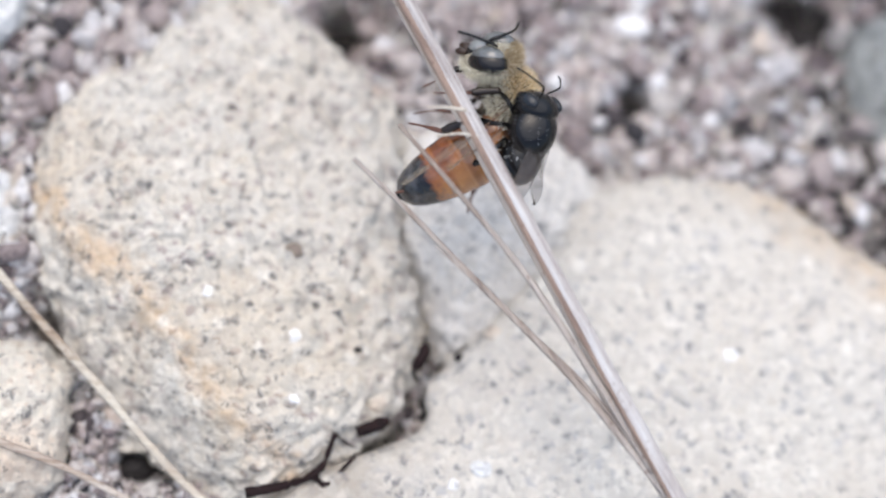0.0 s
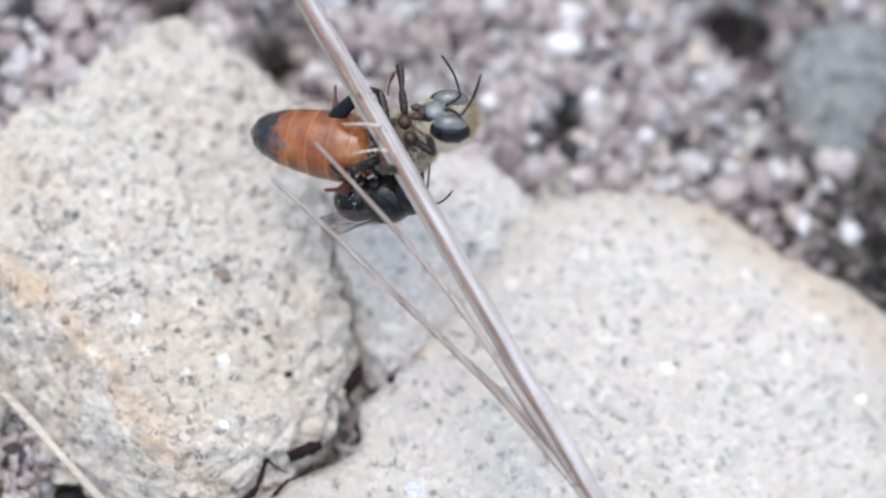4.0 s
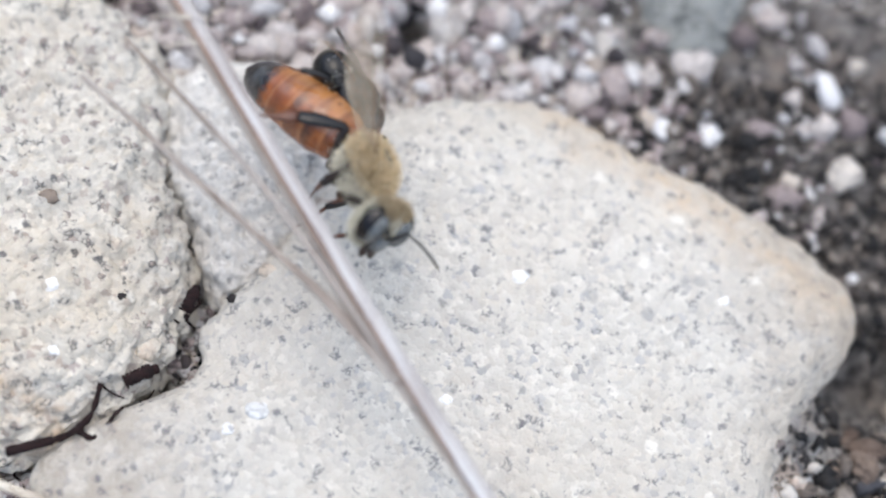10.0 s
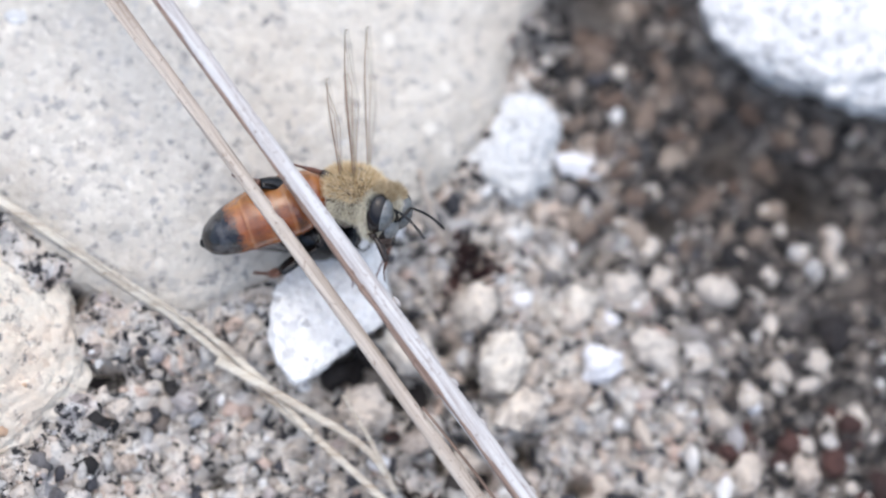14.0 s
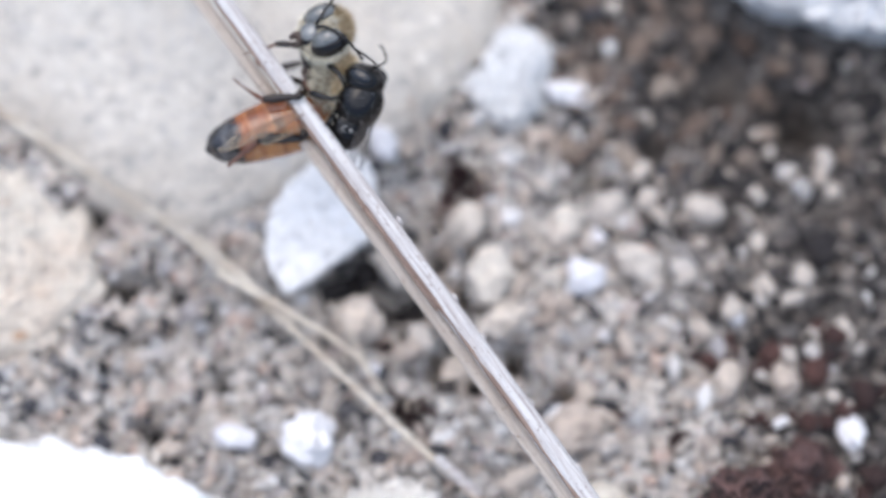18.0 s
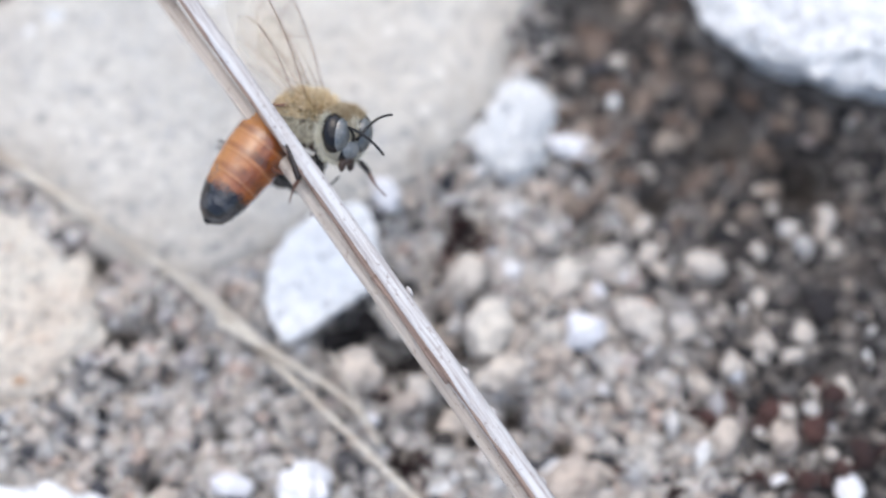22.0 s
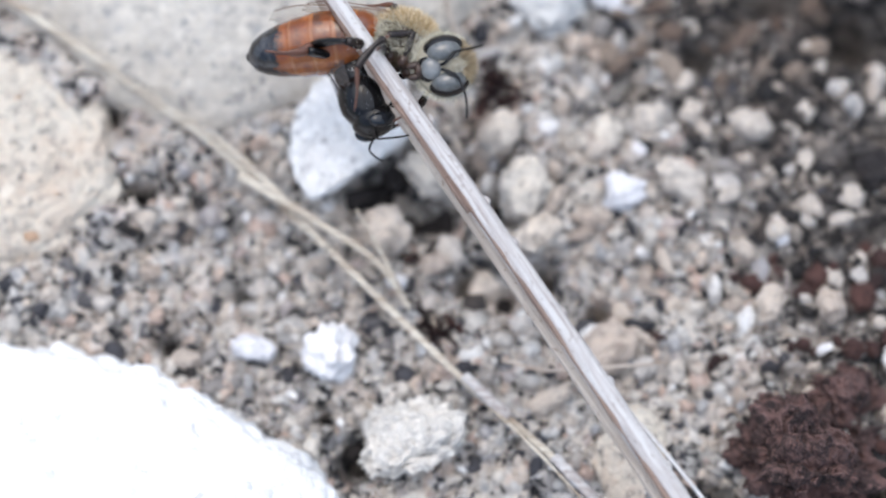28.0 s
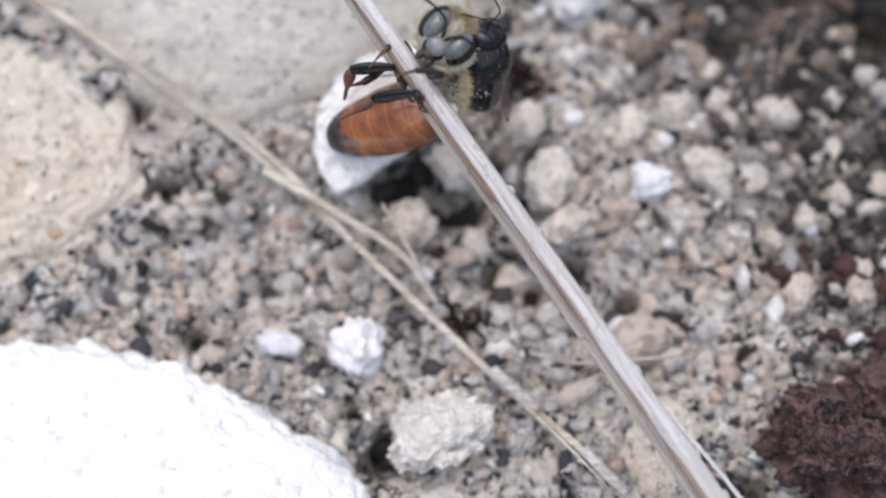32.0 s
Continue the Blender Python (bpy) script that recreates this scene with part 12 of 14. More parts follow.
    walk(BEE_PARTS["right", "middle", "shin"], [
        (0, pose(0.00204, 0.00000, 0.00000, -9.0, 78.5, -108.1)), (0.25, pose(0.00204, 0.00000, 0.00000, -77.3, 78.5, -108.1)), (0.5, pose(0.00204, 0.00000, 0.00000, -145.6, 78.5, -108.1)),
        (1, pose(0.00204, 0.00000, 0.00000, -143.6, 78.5, -108.1)), (1.5, pose(0.00204, 0.00000, 0.00000, -179.1, 78.5, -108.1)), (2, pose(0.00204, 0.00000, 0.00000, -146.2, 78.5, -108.1)),
        (2.5, pose(0.00204, 0.00000, 0.00000, -150.0, 78.5, -108.1)), (4.5, pose(0.00204, 0.00000, 0.00000, 154.0, 78.5, -108.1)), (4.75, pose(0.00204, 0.00000, 0.00000, 51.4, 62.3, -143.0)),
        (5, pose(0.00204, 0.00000, 0.00000, 0.0, 47.4, -121.4)), (5.5, pose(0.00204, 0.00000, 0.00000, 69.2, 78.5, -108.1)), (6, pose(0.00204, 0.00000, 0.00000, 40.6, 78.5, -108.1)),
        (6.5, pose(0.00204, 0.00000, 0.00000, 41.0, 78.5, -108.1)), (7, pose(0.00204, 0.00000, 0.00000, 0.0, 54.2, -175.8)), (7.5, pose(0.00204, 0.00000, 0.00000, 7.6, 78.5, -108.1)),
        (7.62, pose(0.00204, 0.00000, 0.00000, -16.8, 75.3, -171.7)), (7.75, pose(0.00204, 0.00000, 0.00000, -19.6, 69.1, 145.9)), (7.88, pose(0.00204, 0.00000, 0.00000, -11.8, 63.6, 113.3)),
        (8, pose(0.00204, 0.00000, 0.00000, 0.0, 60.5, 83.9)), (8.5, pose(0.00204, 0.00000, 0.00000, -0.0, 55.0, 113.5)), (9, pose(0.00204, 0.00000, 0.00000, 0.0, 23.0, 151.7)),
        (9.5, pose(0.00204, 0.00000, 0.00000, 0.0, 47.8, -154.6)), (10, pose(0.00204, 0.00000, 0.00000, -0.0, 22.4, 176.9)), (10.25, pose(0.00204, 0.00000, 0.00000, -5.4, 51.6, -163.2)),
        (10.5, pose(0.00204, 0.00000, 0.00000, 28.7, 78.5, -108.1)), (10.62, pose(0.00204, 0.00000, 0.00000, 44.1, 62.3, -58.8)), (10.75, pose(0.00204, 0.00000, 0.00000, 34.3, 46.4, -32.4)),
        (10.88, pose(0.00204, 0.00000, 0.00000, 18.6, 34.4, -8.1)), (11, pose(0.00204, 0.00000, 0.00000, 0.0, 28.5, 16.6)), (11.12, pose(0.00204, 0.00000, 0.00000, 19.3, 33.8, -8.6)),
        (11.25, pose(0.00204, 0.00000, 0.00000, 35.8, 45.6, -33.3)), (11.38, pose(0.00204, 0.00000, 0.00000, 46.6, 61.7, -59.8)), (11.5, pose(0.00204, 0.00000, 0.00000, 33.0, 78.5, -108.1)),
        (12, pose(0.00204, 0.00000, 0.00000, -0.0, 32.1, -129.1)), (12.5, pose(0.00204, 0.00000, 0.00000, 68.2, 78.5, -108.1)), (12.75, pose(0.00204, 0.00000, 0.00000, 14.2, 24.0, -153.4)),
        (13, pose(0.00204, 0.00000, 0.00000, 0.0, -34.0, -149.1)), (13.25, pose(0.00204, 0.00000, 0.00000, 0.3, 23.1, -142.3)), (13.5, pose(0.00204, 0.00000, 0.00000, 31.5, 78.5, -108.1)),
        (13.62, pose(0.00204, 0.00000, 0.00000, -44.9, 55.9, 154.2)), (13.75, pose(0.00204, 0.00000, 0.00000, -42.5, 22.8, 131.0)),
        (13.88, pose(0.00204, 0.00000, 0.00000, -28.0, -7.1, 108.3)), (14, pose(0.00204, 0.00000, 0.00000, 0.0, -26.9, 75.0)), (14.12, pose(0.00204, 0.00000, 0.00000, -25.5, -5.0, 105.6)),
        (14.25, pose(0.00204, 0.00000, 0.00000, -38.4, 25.1, 126.5)), (14.38, pose(0.00204, 0.00000, 0.00000, -39.4, 57.7, 149.1)),
        (14.5, pose(0.00204, 0.00000, 0.00000, 43.4, 78.5, -108.1)), (14.62, pose(0.00204, 0.00000, 0.00000, 58.2, 54.9, -58.6)), (14.75, pose(0.00204, 0.00000, 0.00000, 44.8, 32.8, -32.4)),
        (14.88, pose(0.00204, 0.00000, 0.00000, 24.4, 17.2, -5.5)), (15, pose(0.00204, 0.00000, 0.00000, 0.0, 12.3, 23.9)), (15.25, pose(0.00204, 0.00000, 0.00000, 29.5, 41.5, -21.3)),
        (15.5, pose(0.00204, 0.00000, 0.00000, -0.7, 78.5, -108.1)), (17.5, pose(0.00204, 0.00000, 0.00000, -6.6, 78.5, -108.1)), (18, pose(0.00204, 0.00000, 0.00000, -15.9, 78.5, -108.1)),
        (18.5, pose(0.00204, 0.00000, 0.00000, 16.3, 78.5, -108.1)), (19, pose(0.00204, 0.00000, 0.00000, 4.6, 78.5, -108.1)), (20, pose(0.00204, 0.00000, 0.00000, 5.2, 78.5, -108.1)),
        (21, pose(0.00204, 0.00000, 0.00000, 0.5, 78.5, -108.1)), (21.5, pose(0.00204, 0.00000, 0.00000, 26.8, 78.5, -108.1)), (21.75, pose(0.00204, 0.00000, 0.00000, -10.4, 71.4, 153.0)),
        (22, pose(0.00204, 0.00000, 0.00000, -0.0, 60.6, 99.6)), (22.25, pose(0.00204, 0.00000, 0.00000, 3.3, 75.6, 143.0)), (22.5, pose(0.00204, 0.00000, 0.00000, 73.4, 78.5, -108.1)),
        (22.75, pose(0.00204, 0.00000, 0.00000, -9.4, 66.0, 126.9)), (23, pose(0.00204, 0.00000, 0.00000, 0.0, 41.5, 90.0)), (23.5, pose(0.00204, 0.00000, 0.00000, 122.6, 78.5, -108.1)),
        (23.62, pose(0.00204, 0.00000, 0.00000, -71.8, 82.7, 24.7)), (23.75, pose(0.00204, 0.00000, 0.00000, -41.1, 65.5, 21.9)), (23.88, pose(0.00204, 0.00000, 0.00000, -20.7, 50.1, 6.7)),
        (24, pose(0.00204, 0.00000, 0.00000, 0.0, 38.5, -11.5)), (24.25, pose(0.00204, 0.00000, 0.00000, -38.6, 66.2, 14.5)), (24.5, pose(0.00204, 0.00000, 0.00000, 140.9, 78.5, -108.1)),
        (26.5, pose(0.00204, 0.00000, 0.00000, 124.0, 78.5, -108.1)), (26.75, pose(0.00204, 0.00000, 0.00000, 7.5, 52.8, 134.7)), (27, pose(0.00204, 0.00000, 0.00000, -0.0, 9.8, 126.2)),
        (27.25, pose(0.00204, 0.00000, 0.00000, 3.5, 51.9, 139.7)), (27.5, pose(0.00204, 0.00000, 0.00000, 108.1, 78.5, -108.1)), (27.75, pose(0.00204, 0.00000, 0.00000, 49.9, 78.5, -108.1)),
        (28, pose(0.00204, 0.00000, 0.00000, -8.2, 78.5, -108.1)), (28.5, pose(0.00204, 0.00000, 0.00000, -2.7, 78.5, -108.1)), (29, pose(0.00204, 0.00000, 0.00000, 0.7, 78.5, -108.1)),
        (29.25, pose(0.00204, 0.00000, 0.00000, -38.1, 78.5, -108.1)), (29.5, pose(0.00204, 0.00000, 0.00000, -76.8, 78.5, -108.1)),
        (29.62, pose(0.00204, 0.00000, 0.00000, -114.4, 78.5, -108.1)), (29.75, pose(0.00204, 0.00000, 0.00000, -152.0, 78.5, -108.1)),
        (29.88, pose(0.00204, 0.00000, 0.00000, 170.4, 78.5, -108.1)), (30, pose(0.00204, 0.00000, 0.00000, 132.7, 78.5, -108.1)), (31, pose(0.00204, 0.00000, 0.00000, 66.7, 78.5, -108.1)),
        (31.5, pose(0.00204, 0.00000, 0.00000, 65.0, 78.5, -108.1)), (32, pose(0.00204, 0.00000, 0.00000, 67.5, 78.5, -108.1)),
    ])
    walk(BEE_PARTS["right", "middle", "foot"], [
        (0, pose(0.00190, -0.00044, -0.00225, -121.2, 60.0, 130.7)), (0.25, pose(0.00190, -0.00044, -0.00225, 168.4, 60.0, 130.7)),
        (0.5, pose(0.00190, -0.00044, -0.00225, 98.0, 60.0, 130.7)), (1, pose(0.00190, -0.00044, -0.00225, 99.5, 60.0, 130.7)), (1.5, pose(0.00190, -0.00044, -0.00225, 68.8, 60.0, 130.7)),
        (2, pose(0.00190, -0.00044, -0.00225, 97.4, 60.0, 130.7)), (2.5, pose(0.00190, -0.00044, -0.00225, 94.4, 60.0, 130.7)), (4.5, pose(0.00190, -0.00044, -0.00225, 39.8, 60.0, 130.7)),
        (4.62, pose(0.00174, -0.00066, -0.00211, 30.5, 50.5, 85.0)), (4.75, pose(0.00157, -0.00088, -0.00197, 33.6, 39.8, 49.2)), (4.88, pose(0.00140, -0.00110, -0.00183, 43.2, 32.2, 16.8)),
        (5, pose(0.00124, -0.00132, -0.00169, 55.6, 29.8, -14.8)), (5.25, pose(0.00157, -0.00088, -0.00197, 66.0, 71.5, -60.0)), (5.5, pose(0.00190, -0.00044, -0.00225, -53.9, 60.0, 130.7)),
        (6, pose(0.00190, -0.00044, -0.00225, -77.1, 60.0, 130.7)), (6.5, pose(0.00190, -0.00044, -0.00225, -76.7, 60.0, 130.7)), (7, pose(0.00071, -0.00010, -0.00186, 8.7, 41.8, -165.2)),
        (7.25, pose(0.00130, -0.00027, -0.00205, -36.1, 60.3, 175.5)), (7.5, pose(0.00190, -0.00044, -0.00225, -104.9, 60.0, 130.7)),
        (7.62, pose(0.00197, -0.00005, -0.00218, -66.1, 37.9, 140.8)), (7.75, pose(0.00203, 0.00034, -0.00212, -38.3, 15.8, 133.6)),
        (7.88, pose(0.00210, 0.00073, -0.00206, -9.4, -0.7, 117.3)), (8, pose(0.00216, 0.00112, -0.00199, 23.1, -6.6, 95.0)), (8.25, pose(0.00184, 0.00116, -0.00194, 26.3, 27.8, 137.2)),
        (8.5, pose(0.00152, 0.00121, -0.00188, 63.4, 46.5, -158.0)), (9, pose(0.00019, 0.00100, -0.00090, 15.4, 18.8, -165.5)), (9.25, pose(0.00042, 0.00017, -0.00130, -19.8, 21.4, 130.8)),
        (9.5, pose(0.00066, -0.00066, -0.00170, -39.0, -5.9, 76.8)), (9.75, pose(0.00029, -0.00027, -0.00129, -17.1, 0.7, 129.0)), (10, pose(-0.00007, 0.00012, -0.00087, 1.6, -12.6, -179.8)),
        (10.25, pose(0.00092, -0.00016, -0.00156, -25.7, 30.0, 176.5)), (10.5, pose(0.00190, -0.00044, -0.00225, -86.7, 60.0, 130.7)),
        (10.62, pose(0.00242, -0.00018, -0.00196, -99.3, 70.8, 158.3)), (10.75, pose(0.00294, 0.00007, -0.00167, -87.4, 82.6, -150.8)),
        (10.88, pose(0.00346, 0.00032, -0.00138, -3.3, 79.8, -28.2)), (11, pose(0.00397, 0.00058, -0.00109, -3.8, 67.8, 10.5)), (11.12, pose(0.00346, 0.00032, -0.00138, -4.5, 79.5, -30.3)),
        (11.25, pose(0.00294, 0.00007, -0.00167, -83.0, 82.1, -148.2)), (11.38, pose(0.00242, -0.00018, -0.00196, -95.5, 70.6, 159.5)),
        (11.5, pose(0.00190, -0.00044, -0.00225, -83.2, 60.0, 130.7)), (12, pose(0.00082, -0.00151, -0.00122, -21.8, 48.3, -169.6)),
        (12.5, pose(0.00190, -0.00044, -0.00225, -54.7, 60.0, 130.7)), (12.75, pose(0.00116, -0.00070, -0.00048, -0.2, 41.6, 152.6)),
        (13, pose(0.00041, -0.00097, 0.00128, 35.2, 18.9, 149.2)), (13.25, pose(0.00116, -0.00070, -0.00048, -12.1, 42.1, 157.1)),
        (13.5, pose(0.00190, -0.00044, -0.00225, -84.4, 60.0, 130.7)), (13.75, pose(0.00224, 0.00077, -0.00060, -56.2, -0.8, 132.3)), (14, pose(0.00257, 0.00197, 0.00104, -9.1, -52.0, 93.3)),
        (14.25, pose(0.00224, 0.00077, -0.00060, -51.4, -0.1, 129.5)), (14.5, pose(0.00190, -0.00044, -0.00225, -74.8, 60.0, 130.7)),
        (14.62, pose(0.00245, -0.00010, -0.00181, -63.4, 37.8, 106.5)), (14.75, pose(0.00300, 0.00024, -0.00137, -45.3, 20.6, 82.6)),
        (14.88, pose(0.00354, 0.00057, -0.00093, -22.8, 11.7, 56.1)), (15, pose(0.00409, 0.00091, -0.00049, 1.0, 13.9, 28.5)), (15.12, pose(0.00354, 0.00057, -0.00093, 24.5, 34.9, 7.4)),
        (15.25, pose(0.00300, 0.00024, -0.00137, 45.4, 61.6, -7.6)), (15.38, pose(0.00245, -0.00010, -0.00181, 163.0, 87.2, 78.3)),
        (15.5, pose(0.00190, -0.00044, -0.00225, -112.8, 60.0, 130.7)), (17.5, pose(0.00190, -0.00044, -0.00225, -118.7, 60.0, 130.7)),
        (18, pose(0.00190, -0.00044, -0.00225, -128.6, 60.0, 130.7)), (18.5, pose(0.00190, -0.00044, -0.00225, -97.1, 60.0, 130.7)),
        (19, pose(0.00190, -0.00044, -0.00225, -107.7, 60.0, 130.7)), (20, pose(0.00190, -0.00044, -0.00225, -107.1, 60.0, 130.7)),
        (21, pose(0.00190, -0.00044, -0.00225, -111.7, 60.0, 130.7)), (21.5, pose(0.00190, -0.00044, -0.00225, -88.3, 60.0, 130.7)),
        (21.75, pose(0.00188, 0.00034, -0.00212, 17.5, 67.9, -165.8)), (22, pose(0.00186, 0.00111, -0.00200, 79.2, 41.8, -149.1)),
        (22.25, pose(0.00188, 0.00034, -0.00212, 30.3, 64.0, -172.7)), (22.5, pose(0.00190, -0.00044, -0.00225, -50.3, 60.0, 130.7)),
        (22.62, pose(0.00194, 0.00010, -0.00206, -71.6, 43.7, 80.6)), (22.75, pose(0.00197, 0.00064, -0.00188, -70.7, 23.0, 47.9)),
        (22.88, pose(0.00201, 0.00118, -0.00170, -58.9, 5.7, 17.7)), (23, pose(0.00204, 0.00172, -0.00152, -40.2, -3.2, -15.0)), (23.25, pose(0.00197, 0.00064, -0.00188, -51.1, 36.1, 35.8)),
        (23.5, pose(0.00190, -0.00044, -0.00225, 1.0, 60.0, 130.7)), (23.75, pose(0.00285, -0.00040, -0.00184, 11.7, 9.2, 108.2)), (24, pose(0.00380, -0.00036, -0.00143, 44.5, -31.6, 72.0)),
        (24.25, pose(0.00285, -0.00040, -0.00184, 22.2, 11.7, 102.9)), (24.5, pose(0.00190, -0.00044, -0.00225, 23.9, 60.0, 130.7)),
        (26.5, pose(0.00190, -0.00044, -0.00225, 2.7, 60.0, 130.7)), (26.75, pose(0.00131, 0.00069, -0.00132, 25.8, 33.3, -150.0)), (27, pose(0.00071, 0.00182, -0.00039, 6.7, 8.2, -95.1)),
        (27.25, pose(0.00131, 0.00069, -0.00132, 18.5, 37.6, -146.4)), (27.5, pose(0.00190, -0.00044, -0.00225, -16.1, 60.0, 130.7)),
        (27.75, pose(0.00190, -0.00044, -0.00225, -68.2, 60.0, 130.7)), (28, pose(0.00190, -0.00044, -0.00225, -120.4, 60.0, 130.7)),
        (28.5, pose(0.00190, -0.00044, -0.00225, -114.8, 60.0, 130.7)), (29, pose(0.00190, -0.00044, -0.00225, -111.5, 60.0, 130.7)),
        (29.25, pose(0.00190, -0.00044, -0.00225, -156.5, 60.0, 130.7)), (29.5, pose(0.00190, -0.00044, -0.00225, 158.6, 60.0, 130.7)),
        (29.62, pose(0.00190, -0.00044, -0.00225, 122.3, 60.0, 130.7)), (29.75, pose(0.00190, -0.00044, -0.00225, 86.1, 60.0, 130.7)),
        (29.88, pose(0.00190, -0.00044, -0.00225, 49.8, 60.0, 130.7)), (30, pose(0.00190, -0.00044, -0.00225, 13.6, 60.0, 130.7)), (31, pose(0.00190, -0.00044, -0.00225, -55.9, 60.0, 130.7)),
        (31.5, pose(0.00190, -0.00044, -0.00225, -57.4, 60.0, 130.7)), (32, pose(0.00190, -0.00044, -0.00225, -55.3, 60.0, 130.7)),
    ])
    walk(BEE_PARTS["right", "hind", "leg"], [
        (0, pose(-0.00110, -0.00090, -0.00150, -0.0, 2.3, -126.9)), (1.5, pose(-0.00110, -0.00090, -0.00150, -0.0, 2.3, -126.9)), (2, pose(-0.00110, -0.00090, -0.00150, 0.0, 24.6, 164.6)),
        (2.5, pose(-0.00110, -0.00090, -0.00150, 0.0, 2.3, -126.9)), (4.5, pose(-0.00110, -0.00090, -0.00150, 0.0, 28.6, -80.3)), (5, pose(-0.00110, -0.00090, -0.00150, -0.0, 49.4, -97.6)),
        (5.5, pose(-0.00110, -0.00090, -0.00150, -0.0, 2.3, -126.9)), (5.75, pose(-0.00110, -0.00090, -0.00150, 7.2, 38.7, -139.1)),
        (6, pose(-0.00110, -0.00090, -0.00150, -0.0, 75.6, -160.4)), (6.25, pose(-0.00110, -0.00090, -0.00150, 7.2, 38.7, -139.1)),
        (6.5, pose(-0.00110, -0.00090, -0.00150, 0.0, 2.3, -126.9)), (7, pose(-0.00110, -0.00090, -0.00150, -0.0, -18.7, -113.0)),
        (7.5, pose(-0.00110, -0.00090, -0.00150, -0.0, 2.3, -126.9)), (7.62, pose(-0.00110, -0.00090, -0.00150, 26.1, -6.5, -92.4)),
        (7.75, pose(-0.00110, -0.00090, -0.00150, 44.3, -27.9, -62.5)), (7.88, pose(-0.00110, -0.00090, -0.00150, 49.8, -55.1, -30.8)),
        (8, pose(-0.00110, -0.00090, -0.00150, -0.0, -75.3, 50.9)), (8.12, pose(-0.00110, -0.00090, -0.00150, 51.1, -50.5, -25.1)),
        (8.25, pose(-0.00110, -0.00090, -0.00150, 47.2, -18.7, -51.6)), (8.38, pose(-0.00110, -0.00090, -0.00150, 30.0, 8.4, -78.9)),
        (8.5, pose(-0.00110, -0.00090, -0.00150, 0.0, 22.3, -116.0)), (9, pose(-0.00110, -0.00090, -0.00150, -0.0, 44.0, -106.7)),
        (9.5, pose(-0.00110, -0.00090, -0.00150, -0.0, -1.6, -106.3)), (10, pose(-0.00110, -0.00090, -0.00150, 0.0, -56.2, -138.8)),
        (10.5, pose(-0.00110, -0.00090, -0.00150, -0.0, 2.3, -126.9)), (11, pose(-0.00110, -0.00090, -0.00150, -0.0, -14.3, -135.7)),
        (11.5, pose(-0.00110, -0.00090, -0.00150, 0.0, 2.3, -126.9)), (12, pose(-0.00110, -0.00090, -0.00150, -0.0, -64.9, -125.5)),
        (12.5, pose(-0.00110, -0.00090, -0.00150, 0.0, 2.3, -126.9)), (12.75, pose(-0.00110, -0.00090, -0.00150, -9.8, -37.3, -145.2)),
        (13, pose(-0.00110, -0.00090, -0.00150, 9.0, -77.2, 176.5)), (13.25, pose(-0.00110, -0.00090, -0.00150, -9.8, -37.3, -145.2)),
        (13.5, pose(-0.00110, -0.00090, -0.00150, 0.0, 2.3, -126.9)), (14, pose(-0.00110, -0.00090, -0.00150, 0.0, -42.8, -175.4)),
        (14.5, pose(-0.00110, -0.00090, -0.00150, 0.0, 2.3, -126.9)), (15, pose(-0.00110, -0.00090, -0.00150, 0.0, 5.2, -79.9)), (15.5, pose(-0.00110, -0.00090, -0.00150, -0.0, 2.3, -126.9)),
        (18.5, pose(-0.00110, -0.00090, -0.00150, -0.0, 2.3, -126.9)), (18.62, pose(-0.00110, -0.00090, -0.00150, 14.1, 9.7, -162.9)),
        (18.75, pose(-0.00110, -0.00090, -0.00150, 21.6, 23.9, 161.8)), (18.88, pose(-0.00110, -0.00090, -0.00150, 18.1, 39.4, 122.5)),
        (19, pose(-0.00110, -0.00090, -0.00150, -0.0, 48.6, 72.3)), (19.25, pose(-0.00110, -0.00090, -0.00150, 18.1, 39.4, 122.5)),
        (19.5, pose(-0.00110, -0.00090, -0.00150, 21.6, 23.9, 161.8)), (19.75, pose(-0.00110, -0.00090, -0.00150, 14.1, 9.7, -162.9)),
        (20, pose(-0.00110, -0.00090, -0.00150, 0.0, 2.3, -126.9)), (20.5, pose(-0.00110, -0.00090, -0.00150, -21.3, 30.8, -77.1)), (21, pose(-0.00110, -0.00090, -0.00150, 0.0, 63.0, -4.8)),
        (21.25, pose(-0.00110, -0.00090, -0.00150, -21.3, 30.8, -77.1)), (21.5, pose(-0.00110, -0.00090, -0.00150, -0.0, 2.3, -126.9)),
        (22, pose(-0.00110, -0.00090, -0.00150, 0.0, -19.8, -151.0)), (22.5, pose(-0.00110, -0.00090, -0.00150, 0.0, 2.3, -126.9)),
        (22.62, pose(-0.00110, -0.00090, -0.00150, -26.0, 14.5, -98.0)), (22.75, pose(-0.00110, -0.00090, -0.00150, -45.6, 37.0, -73.9)),
        (22.88, pose(-0.00110, -0.00090, -0.00150, -56.9, 64.6, -50.1)), (23, pose(-0.00110, -0.00090, -0.00150, 53.2, 83.1, 91.4)),
        (23.12, pose(-0.00110, -0.00090, -0.00150, -56.9, 64.6, -50.1)), (23.25, pose(-0.00110, -0.00090, -0.00150, -45.6, 37.0, -73.9)),
        (23.38, pose(-0.00110, -0.00090, -0.00150, -26.0, 14.5, -98.0)), (23.5, pose(-0.00110, -0.00090, -0.00150, 0.0, 2.3, -126.9)),
        (26.5, pose(-0.00110, -0.00090, -0.00150, -0.0, 2.3, -126.9)), (27, pose(-0.00110, -0.00090, -0.00150, -0.0, 7.5, -144.7)),
        (27.5, pose(-0.00110, -0.00090, -0.00150, 0.0, 2.3, -126.9)), (28, pose(-0.00110, -0.00090, -0.00150, -0.0, 33.9, -103.6)),
